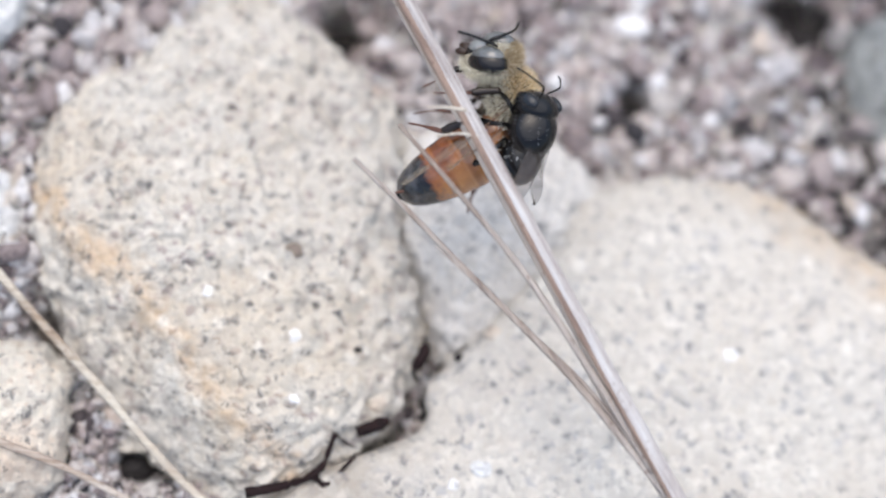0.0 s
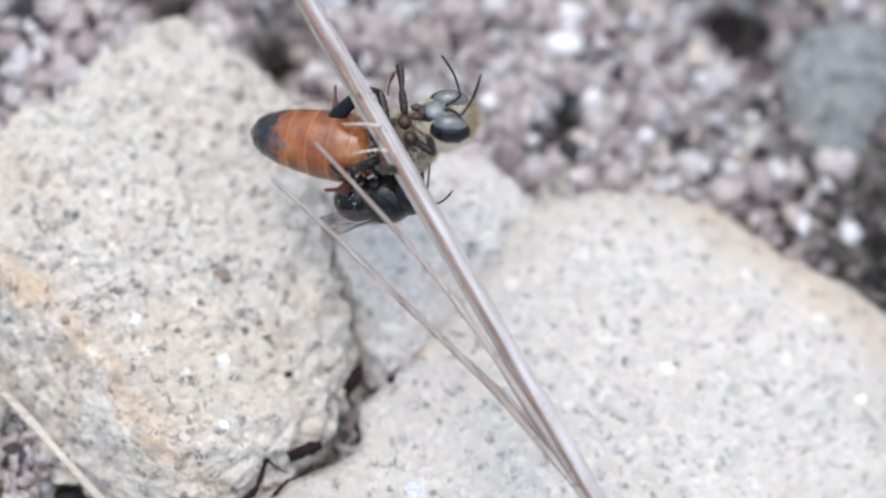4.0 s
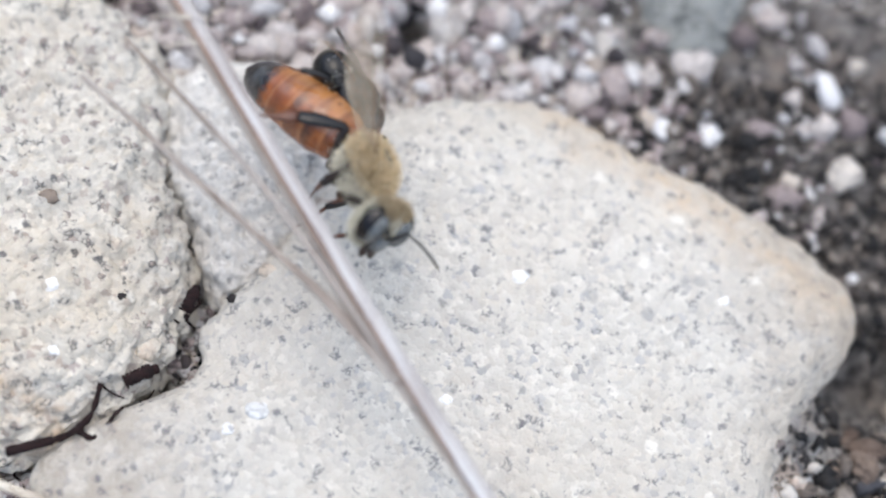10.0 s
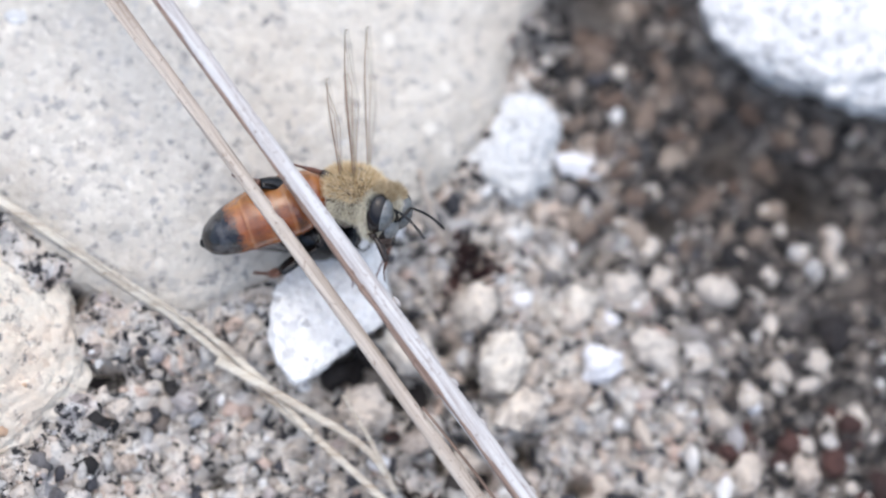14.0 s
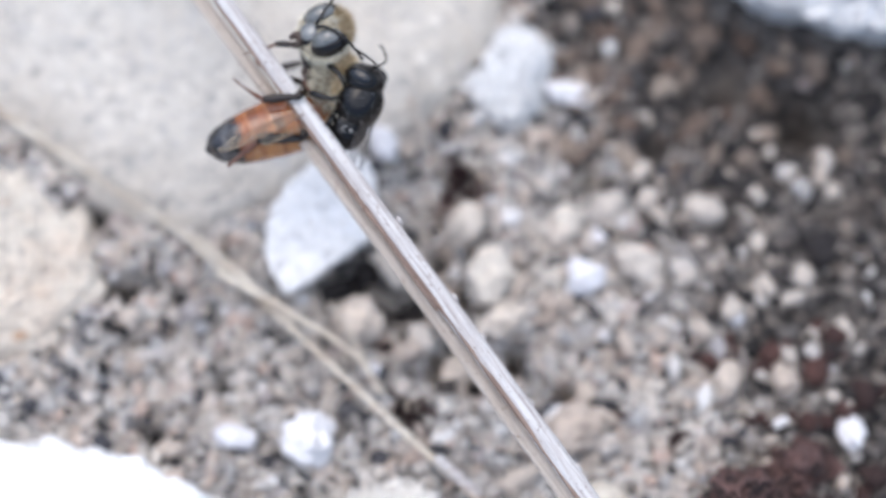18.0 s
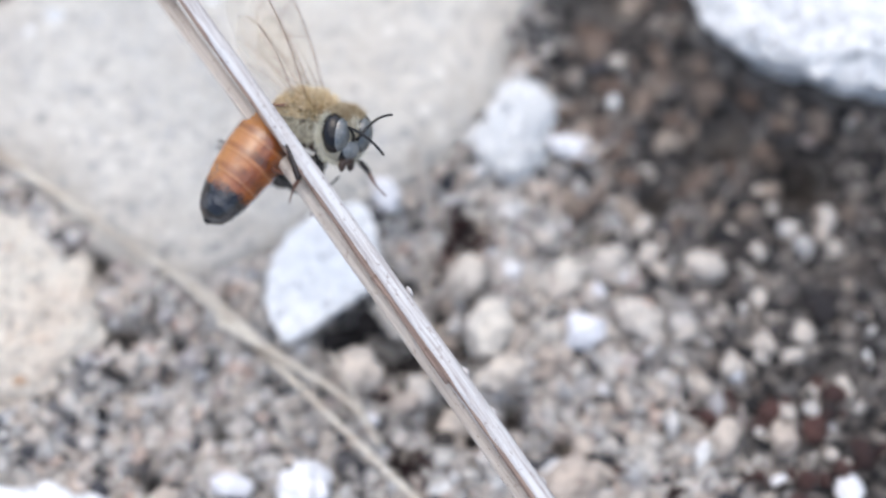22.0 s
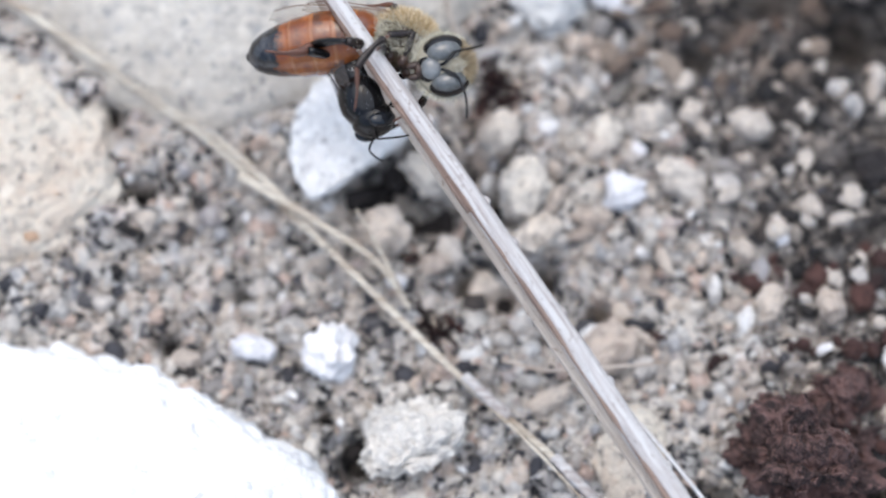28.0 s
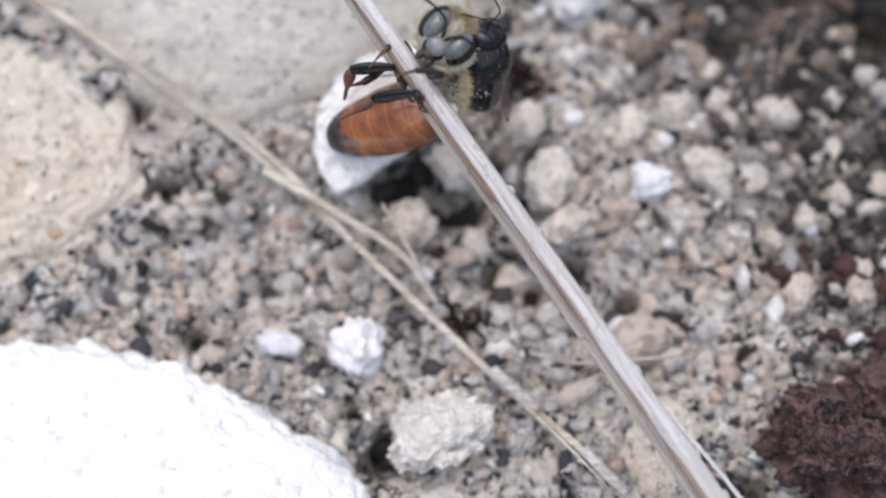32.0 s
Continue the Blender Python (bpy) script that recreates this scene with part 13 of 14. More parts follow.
        (28.5, pose(-0.00110, -0.00090, -0.00150, -0.0, 2.3, -126.9)), (29.5, pose(-0.00110, -0.00090, -0.00150, 0.0, 2.3, -126.9)),
        (29.75, pose(-0.00110, -0.00090, -0.00150, -9.9, 24.5, -88.1)), (30, pose(-0.00110, -0.00090, -0.00150, -0.0, 47.4, -41.1)),
        (31, pose(-0.00110, -0.00090, -0.00150, 0.0, 51.0, -78.2)), (31.5, pose(-0.00110, -0.00090, -0.00150, 0.0, 2.3, -126.9)),
        (31.75, pose(-0.00110, -0.00090, -0.00150, -6.7, 13.6, -68.8)), (32, pose(-0.00110, -0.00090, -0.00150, -0.0, 25.1, -7.6)),
    ])
    walk(BEE_PARTS["right", "hind", "shin"], [
        (0, pose(0.00250, 0.00000, 0.00000, 0.0, 43.2, -65.2)), (0.5, pose(0.00250, 0.00000, 0.00000, -0.0, 43.2, -65.2)), (0.75, pose(0.00250, 0.00000, 0.00000, -14.9, -5.6, -95.6)),
        (1, pose(0.00250, 0.00000, 0.00000, 0.0, -54.8, -129.0)), (1.25, pose(0.00250, 0.00000, 0.00000, -14.9, -5.6, -95.6)), (1.5, pose(0.00250, 0.00000, 0.00000, 0.0, 43.2, -65.2)),
        (1.75, pose(0.00250, 0.00000, 0.00000, 4.8, 29.6, -28.3)), (2, pose(0.00250, 0.00000, 0.00000, 0.0, 16.2, 3.8)), (2.25, pose(0.00250, 0.00000, 0.00000, 4.8, 29.6, -28.3)),
        (2.5, pose(0.00250, 0.00000, 0.00000, 0.0, 43.2, -65.2)), (3.5, pose(0.00250, 0.00000, 0.00000, -8.4, 12.7, -96.6)), (4.5, pose(0.00250, 0.00000, 0.00000, -0.0, -17.5, -124.3)),
        (5, pose(0.00250, 0.00000, 0.00000, 0.0, 28.3, -95.6)), (5.5, pose(0.00250, 0.00000, 0.00000, 0.0, 43.2, -65.2)), (5.75, pose(0.00250, 0.00000, 0.00000, 12.3, 22.7, -1.8)),
        (6, pose(0.00250, 0.00000, 0.00000, -0.0, 3.2, 51.9)), (6.25, pose(0.00250, 0.00000, 0.00000, 12.3, 22.7, -1.8)), (6.5, pose(0.00250, 0.00000, 0.00000, -0.0, 43.2, -65.2)),
        (7, pose(0.00250, 0.00000, 0.00000, 0.0, 42.0, -54.0)), (7.5, pose(0.00250, 0.00000, 0.00000, 0.0, 43.2, -65.2)), (7.62, pose(0.00250, 0.00000, 0.00000, -29.9, 26.2, -111.8)),
        (7.75, pose(0.00250, 0.00000, 0.00000, -38.8, -2.1, -142.9)), (7.88, pose(0.00250, 0.00000, 0.00000, -31.5, -30.9, -174.2)), (8, pose(0.00250, 0.00000, 0.00000, -0.0, -48.7, 135.9)),
        (8.25, pose(0.00250, 0.00000, 0.00000, 4.0, -43.3, 75.8)), (8.5, pose(0.00250, 0.00000, 0.00000, 0.0, -38.1, 21.1)), (9, pose(0.00250, 0.00000, 0.00000, 0.0, 4.4, 7.5)),
        (9.5, pose(0.00250, 0.00000, 0.00000, 0.0, 13.8, 13.9)), (9.75, pose(0.00250, 0.00000, 0.00000, 7.0, 55.6, 26.5)), (10, pose(0.00250, 0.00000, 0.00000, 123.7, 76.2, 147.7)),
        (10.25, pose(0.00250, 0.00000, 0.00000, -18.2, 72.0, -37.0)), (10.5, pose(0.00250, 0.00000, 0.00000, -0.0, 43.2, -65.2)), (10.75, pose(0.00250, 0.00000, 0.00000, 7.3, 20.2, -29.7)),
        (11, pose(0.00250, 0.00000, 0.00000, -0.0, -2.4, 0.7)), (11.25, pose(0.00250, 0.00000, 0.00000, 7.3, 20.2, -29.7)), (11.5, pose(0.00250, 0.00000, 0.00000, 0.0, 43.2, -65.2)),
        (11.62, pose(0.00250, 0.00000, 0.00000, 5.6, 44.8, -105.1)), (11.75, pose(0.00250, 0.00000, 0.00000, 8.4, 48.6, -146.9)), (11.88, pose(0.00250, 0.00000, 0.00000, 6.5, 52.8, 167.8)),
        (12, pose(0.00250, 0.00000, 0.00000, -0.0, 54.7, 118.7)), (12.12, pose(0.00250, 0.00000, 0.00000, 6.5, 52.8, 167.8)), (12.25, pose(0.00250, 0.00000, 0.00000, 8.4, 48.6, -146.9)),
        (12.38, pose(0.00250, 0.00000, 0.00000, 5.6, 44.8, -105.1)), (12.5, pose(0.00250, 0.00000, 0.00000, 0.0, 43.2, -65.2)), (12.75, pose(0.00250, 0.00000, 0.00000, -10.1, 65.6, -25.4)),
        (13, pose(0.00250, 0.00000, 0.00000, 60.5, 78.3, 91.0)), (13.25, pose(0.00250, 0.00000, 0.00000, -10.1, 65.6, -25.4)), (13.5, pose(0.00250, 0.00000, 0.00000, 0.0, 43.2, -65.2)),
        (13.75, pose(0.00250, 0.00000, 0.00000, 4.1, 37.2, -4.6)), (14, pose(0.00250, 0.00000, 0.00000, 0.0, 31.3, 50.9)), (14.25, pose(0.00250, 0.00000, 0.00000, 4.1, 37.2, -4.6)),
        (14.5, pose(0.00250, 0.00000, 0.00000, -0.0, 43.2, -65.2)), (14.75, pose(0.00250, 0.00000, 0.00000, 6.6, 27.6, -21.2)), (15, pose(0.00250, 0.00000, 0.00000, 0.0, 12.2, 16.7)),
        (15.25, pose(0.00250, 0.00000, 0.00000, 6.6, 27.6, -21.2)), (15.5, pose(0.00250, 0.00000, 0.00000, 0.0, 43.2, -65.2)), (18.5, pose(0.00250, 0.00000, 0.00000, -0.0, 43.2, -65.2)),
        (18.75, pose(0.00250, 0.00000, 0.00000, 6.4, 35.8, 9.7)), (19, pose(0.00250, 0.00000, 0.00000, 0.0, 28.8, 77.1)), (19.5, pose(0.00250, 0.00000, 0.00000, 6.4, 35.8, 9.7)),
        (20, pose(0.00250, 0.00000, 0.00000, -0.0, 43.2, -65.2)), (20.5, pose(0.00250, 0.00000, 0.00000, -1.8, 46.2, -21.7)), (21, pose(0.00250, 0.00000, 0.00000, -0.0, 49.2, 24.4)),
        (21.25, pose(0.00250, 0.00000, 0.00000, -1.8, 46.2, -21.7)), (21.5, pose(0.00250, 0.00000, 0.00000, -0.0, 43.2, -65.2)), (21.75, pose(0.00250, 0.00000, 0.00000, -2.0, 40.6, -126.9)),
        (22, pose(0.00250, 0.00000, 0.00000, 0.0, 38.1, 173.8)), (22.25, pose(0.00250, 0.00000, 0.00000, -2.0, 40.6, -126.9)), (22.5, pose(0.00250, 0.00000, 0.00000, -0.0, 43.2, -65.2)),
        (23, pose(0.00250, 0.00000, 0.00000, -0.0, -11.9, -83.3)), (23.5, pose(0.00250, 0.00000, 0.00000, -0.0, 43.2, -65.2)), (26.5, pose(0.00250, 0.00000, 0.00000, 0.0, 43.2, -65.2)),
        (26.75, pose(0.00250, 0.00000, 0.00000, 16.0, 55.9, -117.8)), (27, pose(0.00250, 0.00000, 0.00000, 0.0, 70.6, 162.9)), (27.25, pose(0.00250, 0.00000, 0.00000, 16.0, 55.9, -117.8)),
        (27.5, pose(0.00250, 0.00000, 0.00000, 0.0, 43.2, -65.2)), (28, pose(0.00250, 0.00000, 0.00000, 0.0, 12.3, -95.9)), (28.5, pose(0.00250, 0.00000, 0.00000, -0.0, 43.2, -65.2)),
        (29.5, pose(0.00250, 0.00000, 0.00000, 0.0, 43.2, -65.2)), (29.75, pose(0.00250, 0.00000, 0.00000, -7.5, 26.7, -112.7)), (30, pose(0.00250, 0.00000, 0.00000, -0.0, 10.5, -153.6)),
        (30.5, pose(0.00250, 0.00000, 0.00000, 23.0, 35.8, 153.3)), (31, pose(0.00250, 0.00000, 0.00000, -0.0, 65.7, 72.2)), (31.25, pose(0.00250, 0.00000, 0.00000, -13.1, 53.7, -7.1)),
        (31.5, pose(0.00250, 0.00000, 0.00000, 0.0, 43.2, -65.2)), (32, pose(0.00250, 0.00000, 0.00000, -0.0, 43.3, -77.2)),
    ])
    walk(BEE_PARTS["right", "hind", "foot"], [
        (0, pose(0.00338, -0.00190, -0.00197, -5.8, 32.4, -73.5)), (0.5, pose(0.00338, -0.00190, -0.00197, -5.8, 32.4, -73.5)), (0.75, pose(0.00242, -0.00159, 0.00019, -18.7, -1.8, -89.8)),
        (1, pose(0.00146, -0.00129, 0.00235, -23.1, -38.0, -101.0)), (1.25, pose(0.00242, -0.00159, 0.00019, -18.7, -1.8, -89.8)), (1.5, pose(0.00338, -0.00190, -0.00197, -5.8, 32.4, -73.5)),
        (1.75, pose(0.00432, -0.00086, -0.00138, 10.8, 29.9, -1.4)), (2, pose(0.00525, 0.00018, -0.00080, 14.0, 15.7, 63.2)), (2.25, pose(0.00432, -0.00086, -0.00138, 10.8, 29.9, -1.4)),
        (2.5, pose(0.00338, -0.00190, -0.00197, -5.8, 32.4, -73.5)), (3.5, pose(0.00217, -0.00208, -0.00055, 4.9, -7.4, -31.1)), (4.5, pose(0.00096, -0.00226, 0.00086, -18.5, -43.0, 19.3)),
        (5, pose(0.00226, -0.00252, -0.00136, 28.8, 12.8, -6.8)), (5.5, pose(0.00338, -0.00190, -0.00197, -5.8, 32.4, -73.5)), (5.75, pose(0.00383, 0.00018, -0.00106, 11.1, -3.7, -30.1)),
        (6, pose(0.00427, 0.00226, -0.00016, -2.7, -41.2, 14.5)), (6.25, pose(0.00383, 0.00018, -0.00106, 11.1, -3.7, -30.1)), (6.5, pose(0.00338, -0.00190, -0.00197, -5.8, 32.4, -73.5)),
        (7, pose(0.00376, -0.00173, -0.00192, -88.0, 76.8, -157.1)), (7.5, pose(0.00338, -0.00190, -0.00197, -5.8, 32.4, -73.5)), (7.75, pose(0.00226, -0.00029, 0.00010, -31.8, 8.5, -137.5)),
        (8, pose(0.00114, 0.00132, 0.00216, -23.9, -24.5, 166.8)), (8.12, pose(0.00201, 0.00119, 0.00206, -14.4, -36.0, 124.0)), (8.25, pose(0.00287, 0.00107, 0.00197, 3.0, -38.1, 75.5)),
        (8.38, pose(0.00374, 0.00094, 0.00187, 16.3, -29.4, 30.1)), (8.5, pose(0.00461, 0.00081, 0.00177, 18.9, -15.5, -8.8)), (9, pose(0.00534, 0.00037, -0.00022, -0.6, -2.9, -0.7)),
        (9.5, pose(0.00521, 0.00067, -0.00068, -3.1, -1.9, 1.2)), (9.75, pose(0.00357, 0.00052, -0.00174, 4.3, 50.6, 20.2)), (10, pose(0.00192, 0.00037, -0.00279, 122.1, 67.6, 146.3)),
        (10.25, pose(0.00265, -0.00077, -0.00238, -26.0, 70.8, -45.1)), (10.5, pose(0.00338, -0.00190, -0.00197, -5.8, 32.4, -73.5)),
        (10.75, pose(0.00438, -0.00093, -0.00092, 3.5, 15.4, -33.8)), (11, pose(0.00537, 0.00004, 0.00012, -0.0, -3.3, 1.7)), (11.25, pose(0.00438, -0.00093, -0.00092, 3.5, 15.4, -33.8)),
        (11.5, pose(0.00338, -0.00190, -0.00197, -5.8, 32.4, -73.5)), (11.62, pose(0.00296, -0.00106, -0.00206, 1.0, 32.5, -111.9)),
        (11.75, pose(0.00254, -0.00022, -0.00216, 6.4, 36.2, -150.9)), (11.88, pose(0.00212, 0.00062, -0.00225, 7.8, 41.8, 167.9)), (12, pose(0.00171, 0.00146, -0.00234, 3.4, 46.7, 122.8)),
        (12.12, pose(0.00212, 0.00062, -0.00225, 7.8, 41.8, 167.9)), (12.25, pose(0.00254, -0.00022, -0.00216, 6.4, 36.2, -150.9)),
        (12.38, pose(0.00296, -0.00106, -0.00206, 1.0, 32.5, -111.9)), (12.5, pose(0.00338, -0.00190, -0.00197, -5.8, 32.4, -73.5)),
        (12.62, pose(0.00316, -0.00128, -0.00218, -23.9, 62.5, -58.0)), (12.75, pose(0.00294, -0.00066, -0.00239, 157.1, 85.3, 152.3)),
        (12.88, pose(0.00271, -0.00004, -0.00260, 130.2, 53.7, 155.4)), (13, pose(0.00249, 0.00058, -0.00281, 111.5, 24.7, 172.3)),
        (13.12, pose(0.00271, -0.00004, -0.00260, 130.2, 53.7, 155.4)), (13.25, pose(0.00294, -0.00066, -0.00239, 157.1, 85.3, 152.3)),
        (13.38, pose(0.00316, -0.00128, -0.00218, -23.9, 62.5, -58.0)), (13.5, pose(0.00338, -0.00190, -0.00197, -5.8, 32.4, -73.5)),
        (14, pose(0.00405, 0.00190, -0.00149, -39.0, 41.7, -38.5)), (14.5, pose(0.00338, -0.00190, -0.00197, -5.8, 32.4, -73.5)), (14.75, pose(0.00429, -0.00055, -0.00129, 1.8, 18.2, -31.3)),
        (15, pose(0.00519, 0.00081, -0.00061, -2.1, 2.9, 6.9)), (15.25, pose(0.00429, -0.00055, -0.00129, 1.8, 18.2, -31.3)), (15.5, pose(0.00338, -0.00190, -0.00197, -5.8, 32.4, -73.5)),
        (18.5, pose(0.00338, -0.00190, -0.00197, -5.8, 32.4, -73.5)), (18.62, pose(0.00330, -0.00081, -0.00182, -8.5, 37.3, -36.2)),
        (18.75, pose(0.00322, 0.00028, -0.00167, -6.8, 42.6, 3.8)), (18.88, pose(0.00314, 0.00137, -0.00153, -0.5, 45.6, 47.0)), (19, pose(0.00306, 0.00245, -0.00138, 7.0, 44.7, 91.3)),
        (19.25, pose(0.00314, 0.00137, -0.00153, -0.5, 45.6, 47.0)), (19.5, pose(0.00322, 0.00028, -0.00167, -6.8, 42.6, 3.8)), (19.75, pose(0.00330, -0.00081, -0.00182, -8.5, 37.3, -36.2)),
        (20, pose(0.00338, -0.00190, -0.00197, -5.8, 32.4, -73.5)), (20.5, pose(0.00380, -0.00056, -0.00207, -10.3, 30.1, -34.3)), (21, pose(0.00421, 0.00078, -0.00217, -15.5, 30.7, 4.6)),
        (21.25, pose(0.00380, -0.00056, -0.00207, -10.3, 30.1, -34.3)), (21.5, pose(0.00338, -0.00190, -0.00197, -5.8, 32.4, -73.5)),
        (21.62, pose(0.00260, -0.00136, -0.00192, -23.6, 34.8, -121.3)), (21.75, pose(0.00182, -0.00083, -0.00187, -37.5, 25.6, -166.1)),
        (21.88, pose(0.00104, -0.00029, -0.00182, -40.5, 10.9, 155.1)), (22, pose(0.00026, 0.00024, -0.00177, -33.6, -2.5, 117.8)),
        (22.12, pose(0.00104, -0.00029, -0.00182, -40.5, 10.9, 155.1)), (22.25, pose(0.00182, -0.00083, -0.00187, -37.5, 25.6, -166.1)),
        (22.38, pose(0.00260, -0.00136, -0.00192, -23.6, 34.8, -121.3)), (22.5, pose(0.00338, -0.00190, -0.00197, -5.8, 32.4, -73.5)),
        (22.62, pose(0.00324, -0.00212, -0.00133, 12.4, 27.6, -23.4)), (22.75, pose(0.00311, -0.00235, -0.00069, 20.1, 12.8, 20.3)),
        (22.88, pose(0.00297, -0.00257, -0.00005, 15.6, -3.0, 60.9)), (23, pose(0.00283, -0.00279, 0.00059, 1.6, -11.9, 103.8)), (23.12, pose(0.00297, -0.00257, -0.00005, 15.6, -3.0, 60.9)),
        (23.25, pose(0.00311, -0.00235, -0.00069, 20.1, 12.8, 20.3)), (23.38, pose(0.00324, -0.00212, -0.00133, 12.4, 27.6, -23.4)),
        (23.5, pose(0.00338, -0.00190, -0.00197, -5.8, 32.4, -73.5)), (26.5, pose(0.00338, -0.00190, -0.00197, -5.8, 32.4, -73.5)),
        (26.75, pose(0.00249, -0.00081, -0.00234, 10.3, 13.0, -123.7)), (27, pose(0.00159, 0.00028, -0.00271, 35.2, 12.3, -174.7)),
        (27.25, pose(0.00249, -0.00081, -0.00234, 10.3, 13.0, -123.7)), (27.5, pose(0.00338, -0.00190, -0.00197, -5.8, 32.4, -73.5)),
        (28, pose(0.00221, -0.00279, -0.00061, 12.4, 23.6, -24.4)), (28.5, pose(0.00338, -0.00190, -0.00197, -5.8, 32.4, -73.5)), (29.5, pose(0.00338, -0.00190, -0.00197, -5.8, 32.4, -73.5)),
        (29.62, pose(0.00253, -0.00174, -0.00161, -21.1, 37.7, -47.7)), (29.75, pose(0.00168, -0.00158, -0.00125, -33.3, 47.9, -21.5)),
        (29.88, pose(0.00083, -0.00142, -0.00089, -38.5, 61.2, 8.8)), (30, pose(-0.00003, -0.00126, -0.00053, -22.6, 73.4, 58.2)),
        (30.25, pose(0.00070, -0.00066, -0.00105, -64.6, 47.7, -5.6)), (30.5, pose(0.00142, -0.00007, -0.00157, -62.1, 16.1, -30.2)),
        (30.75, pose(0.00214, 0.00053, -0.00209, -47.0, -11.8, -55.6)), (31, pose(0.00286, 0.00113, -0.00262, -18.1, -28.2, -91.7)),
        (31.5, pose(0.00338, -0.00190, -0.00197, -5.8, 32.4, -73.5)), (32, pose(0.00296, -0.00204, -0.00197, -42.6, 22.7, -154.9)),
    ])
    walk(BEE_PARTS["right", "antenna"], [
        (0, pose(0.00211, -0.00077, 0.00069, 0.0, -33.9, 41.5)), (0.25, pose(0.00211, -0.00077, 0.00069, 9.8, -12.2, -8.2)), (0.5, pose(0.00211, -0.00077, 0.00069, -0.0, 9.2, -53.7)),
        (2.5, pose(0.00211, -0.00077, 0.00069, 0.0, 9.2, -53.7)), (4.5, pose(0.00211, -0.00077, 0.00069, 0.0, 35.2, -77.7)), (4.75, pose(0.00211, -0.00077, 0.00069, -6.5, 43.3, -22.8)),
        (5, pose(0.00211, -0.00077, 0.00069, 0.0, 51.8, 41.1)), (5.25, pose(0.00211, -0.00077, 0.00069, -11.0, 30.0, -11.8)), (5.5, pose(0.00211, -0.00077, 0.00069, 0.0, 9.2, -53.7)),
        (5.75, pose(0.00211, -0.00077, 0.00069, -8.4, 30.0, -20.3)), (6, pose(0.00211, -0.00077, 0.00069, 0.0, 51.4, 21.6)), (6.25, pose(0.00211, -0.00077, 0.00069, -8.4, 30.0, -20.3)),
        (6.5, pose(0.00211, -0.00077, 0.00069, -0.0, 9.2, -53.7)), (6.75, pose(0.00211, -0.00077, 0.00069, -8.5, 32.0, -24.1)), (7, pose(0.00211, -0.00077, 0.00069, -0.0, 55.4, 14.6)),
        (7.25, pose(0.00211, -0.00077, 0.00069, -8.5, 32.0, -24.1)), (7.5, pose(0.00211, -0.00077, 0.00069, -0.0, 9.2, -53.7)), (8, pose(0.00211, -0.00077, 0.00069, -0.0, 9.2, -53.7)),
        (8.25, pose(0.00211, -0.00077, 0.00069, 7.4, -18.4, -28.3)), (8.5, pose(0.00211, -0.00077, 0.00069, 0.0, -46.3, 1.7)), (8.75, pose(0.00211, -0.00077, 0.00069, -4.5, -12.5, 17.3)),
        (9, pose(0.00211, -0.00077, 0.00069, 0.0, 21.2, 30.9)), (9.5, pose(0.00211, -0.00077, 0.00069, 0.0, 25.9, 67.7)), (9.75, pose(0.00211, -0.00077, 0.00069, -5.2, 17.5, 5.4)),
        (10, pose(0.00211, -0.00077, 0.00069, 0.0, 9.2, -53.7)), (11.5, pose(0.00211, -0.00077, 0.00069, -0.0, 9.2, -53.7)), (11.75, pose(0.00211, -0.00077, 0.00069, -1.3, 11.8, -1.3)),
        (12, pose(0.00211, -0.00077, 0.00069, -0.0, 14.4, 51.7)), (12.25, pose(0.00211, -0.00077, 0.00069, -1.3, 11.8, -1.3)), (12.5, pose(0.00211, -0.00077, 0.00069, -0.0, 9.2, -53.7)),
        (13, pose(0.00211, -0.00077, 0.00069, -0.0, 51.3, 4.9)), (13.5, pose(0.00211, -0.00077, 0.00069, 0.0, 9.2, -53.7)), (14, pose(0.00211, -0.00077, 0.00069, 0.0, 19.5, 0.9)),
        (14.5, pose(0.00211, -0.00077, 0.00069, -0.0, 9.2, -53.7)), (17.5, pose(0.00211, -0.00077, 0.00069, 0.0, 9.2, -53.7)), (17.75, pose(0.00211, -0.00077, 0.00069, 6.0, -9.4, -19.8)),
        (18, pose(0.00211, -0.00077, 0.00069, 0.0, -28.0, 16.1)), (18.25, pose(0.00211, -0.00077, 0.00069, 6.0, -9.4, -19.8)), (18.5, pose(0.00211, -0.00077, 0.00069, 0.0, 9.2, -53.7)),
        (19, pose(0.00211, -0.00077, 0.00069, -0.0, -12.4, -6.6)), (20, pose(0.00211, -0.00077, 0.00069, 0.0, -7.6, 7.2)), (21, pose(0.00211, -0.00077, 0.00069, 0.0, 36.3, -48.9)),
        (21.5, pose(0.00211, -0.00077, 0.00069, -0.0, -11.9, -64.7)), (21.75, pose(0.00211, -0.00077, 0.00069, -11.5, 10.1, -13.1)), (22, pose(0.00211, -0.00077, 0.00069, -0.0, 32.6, 42.5)),
        (22.25, pose(0.00211, -0.00077, 0.00069, -5.6, 20.8, -7.6)), (22.5, pose(0.00211, -0.00077, 0.00069, -0.0, 9.2, -53.7)), (22.75, pose(0.00211, -0.00077, 0.00069, -19.7, 35.8, -7.7)),
        (23, pose(0.00211, -0.00077, 0.00069, 0.0, 65.8, 62.0)), (23.25, pose(0.00211, -0.00077, 0.00069, -19.7, 35.8, -7.7)), (23.5, pose(0.00211, -0.00077, 0.00069, -0.0, 9.2, -53.7)),
        (23.75, pose(0.00211, -0.00077, 0.00069, 11.6, -14.9, -7.9)), (24, pose(0.00211, -0.00077, 0.00069, -0.0, -39.6, 43.9)), (24.25, pose(0.00211, -0.00077, 0.00069, 11.6, -14.9, -7.9)),
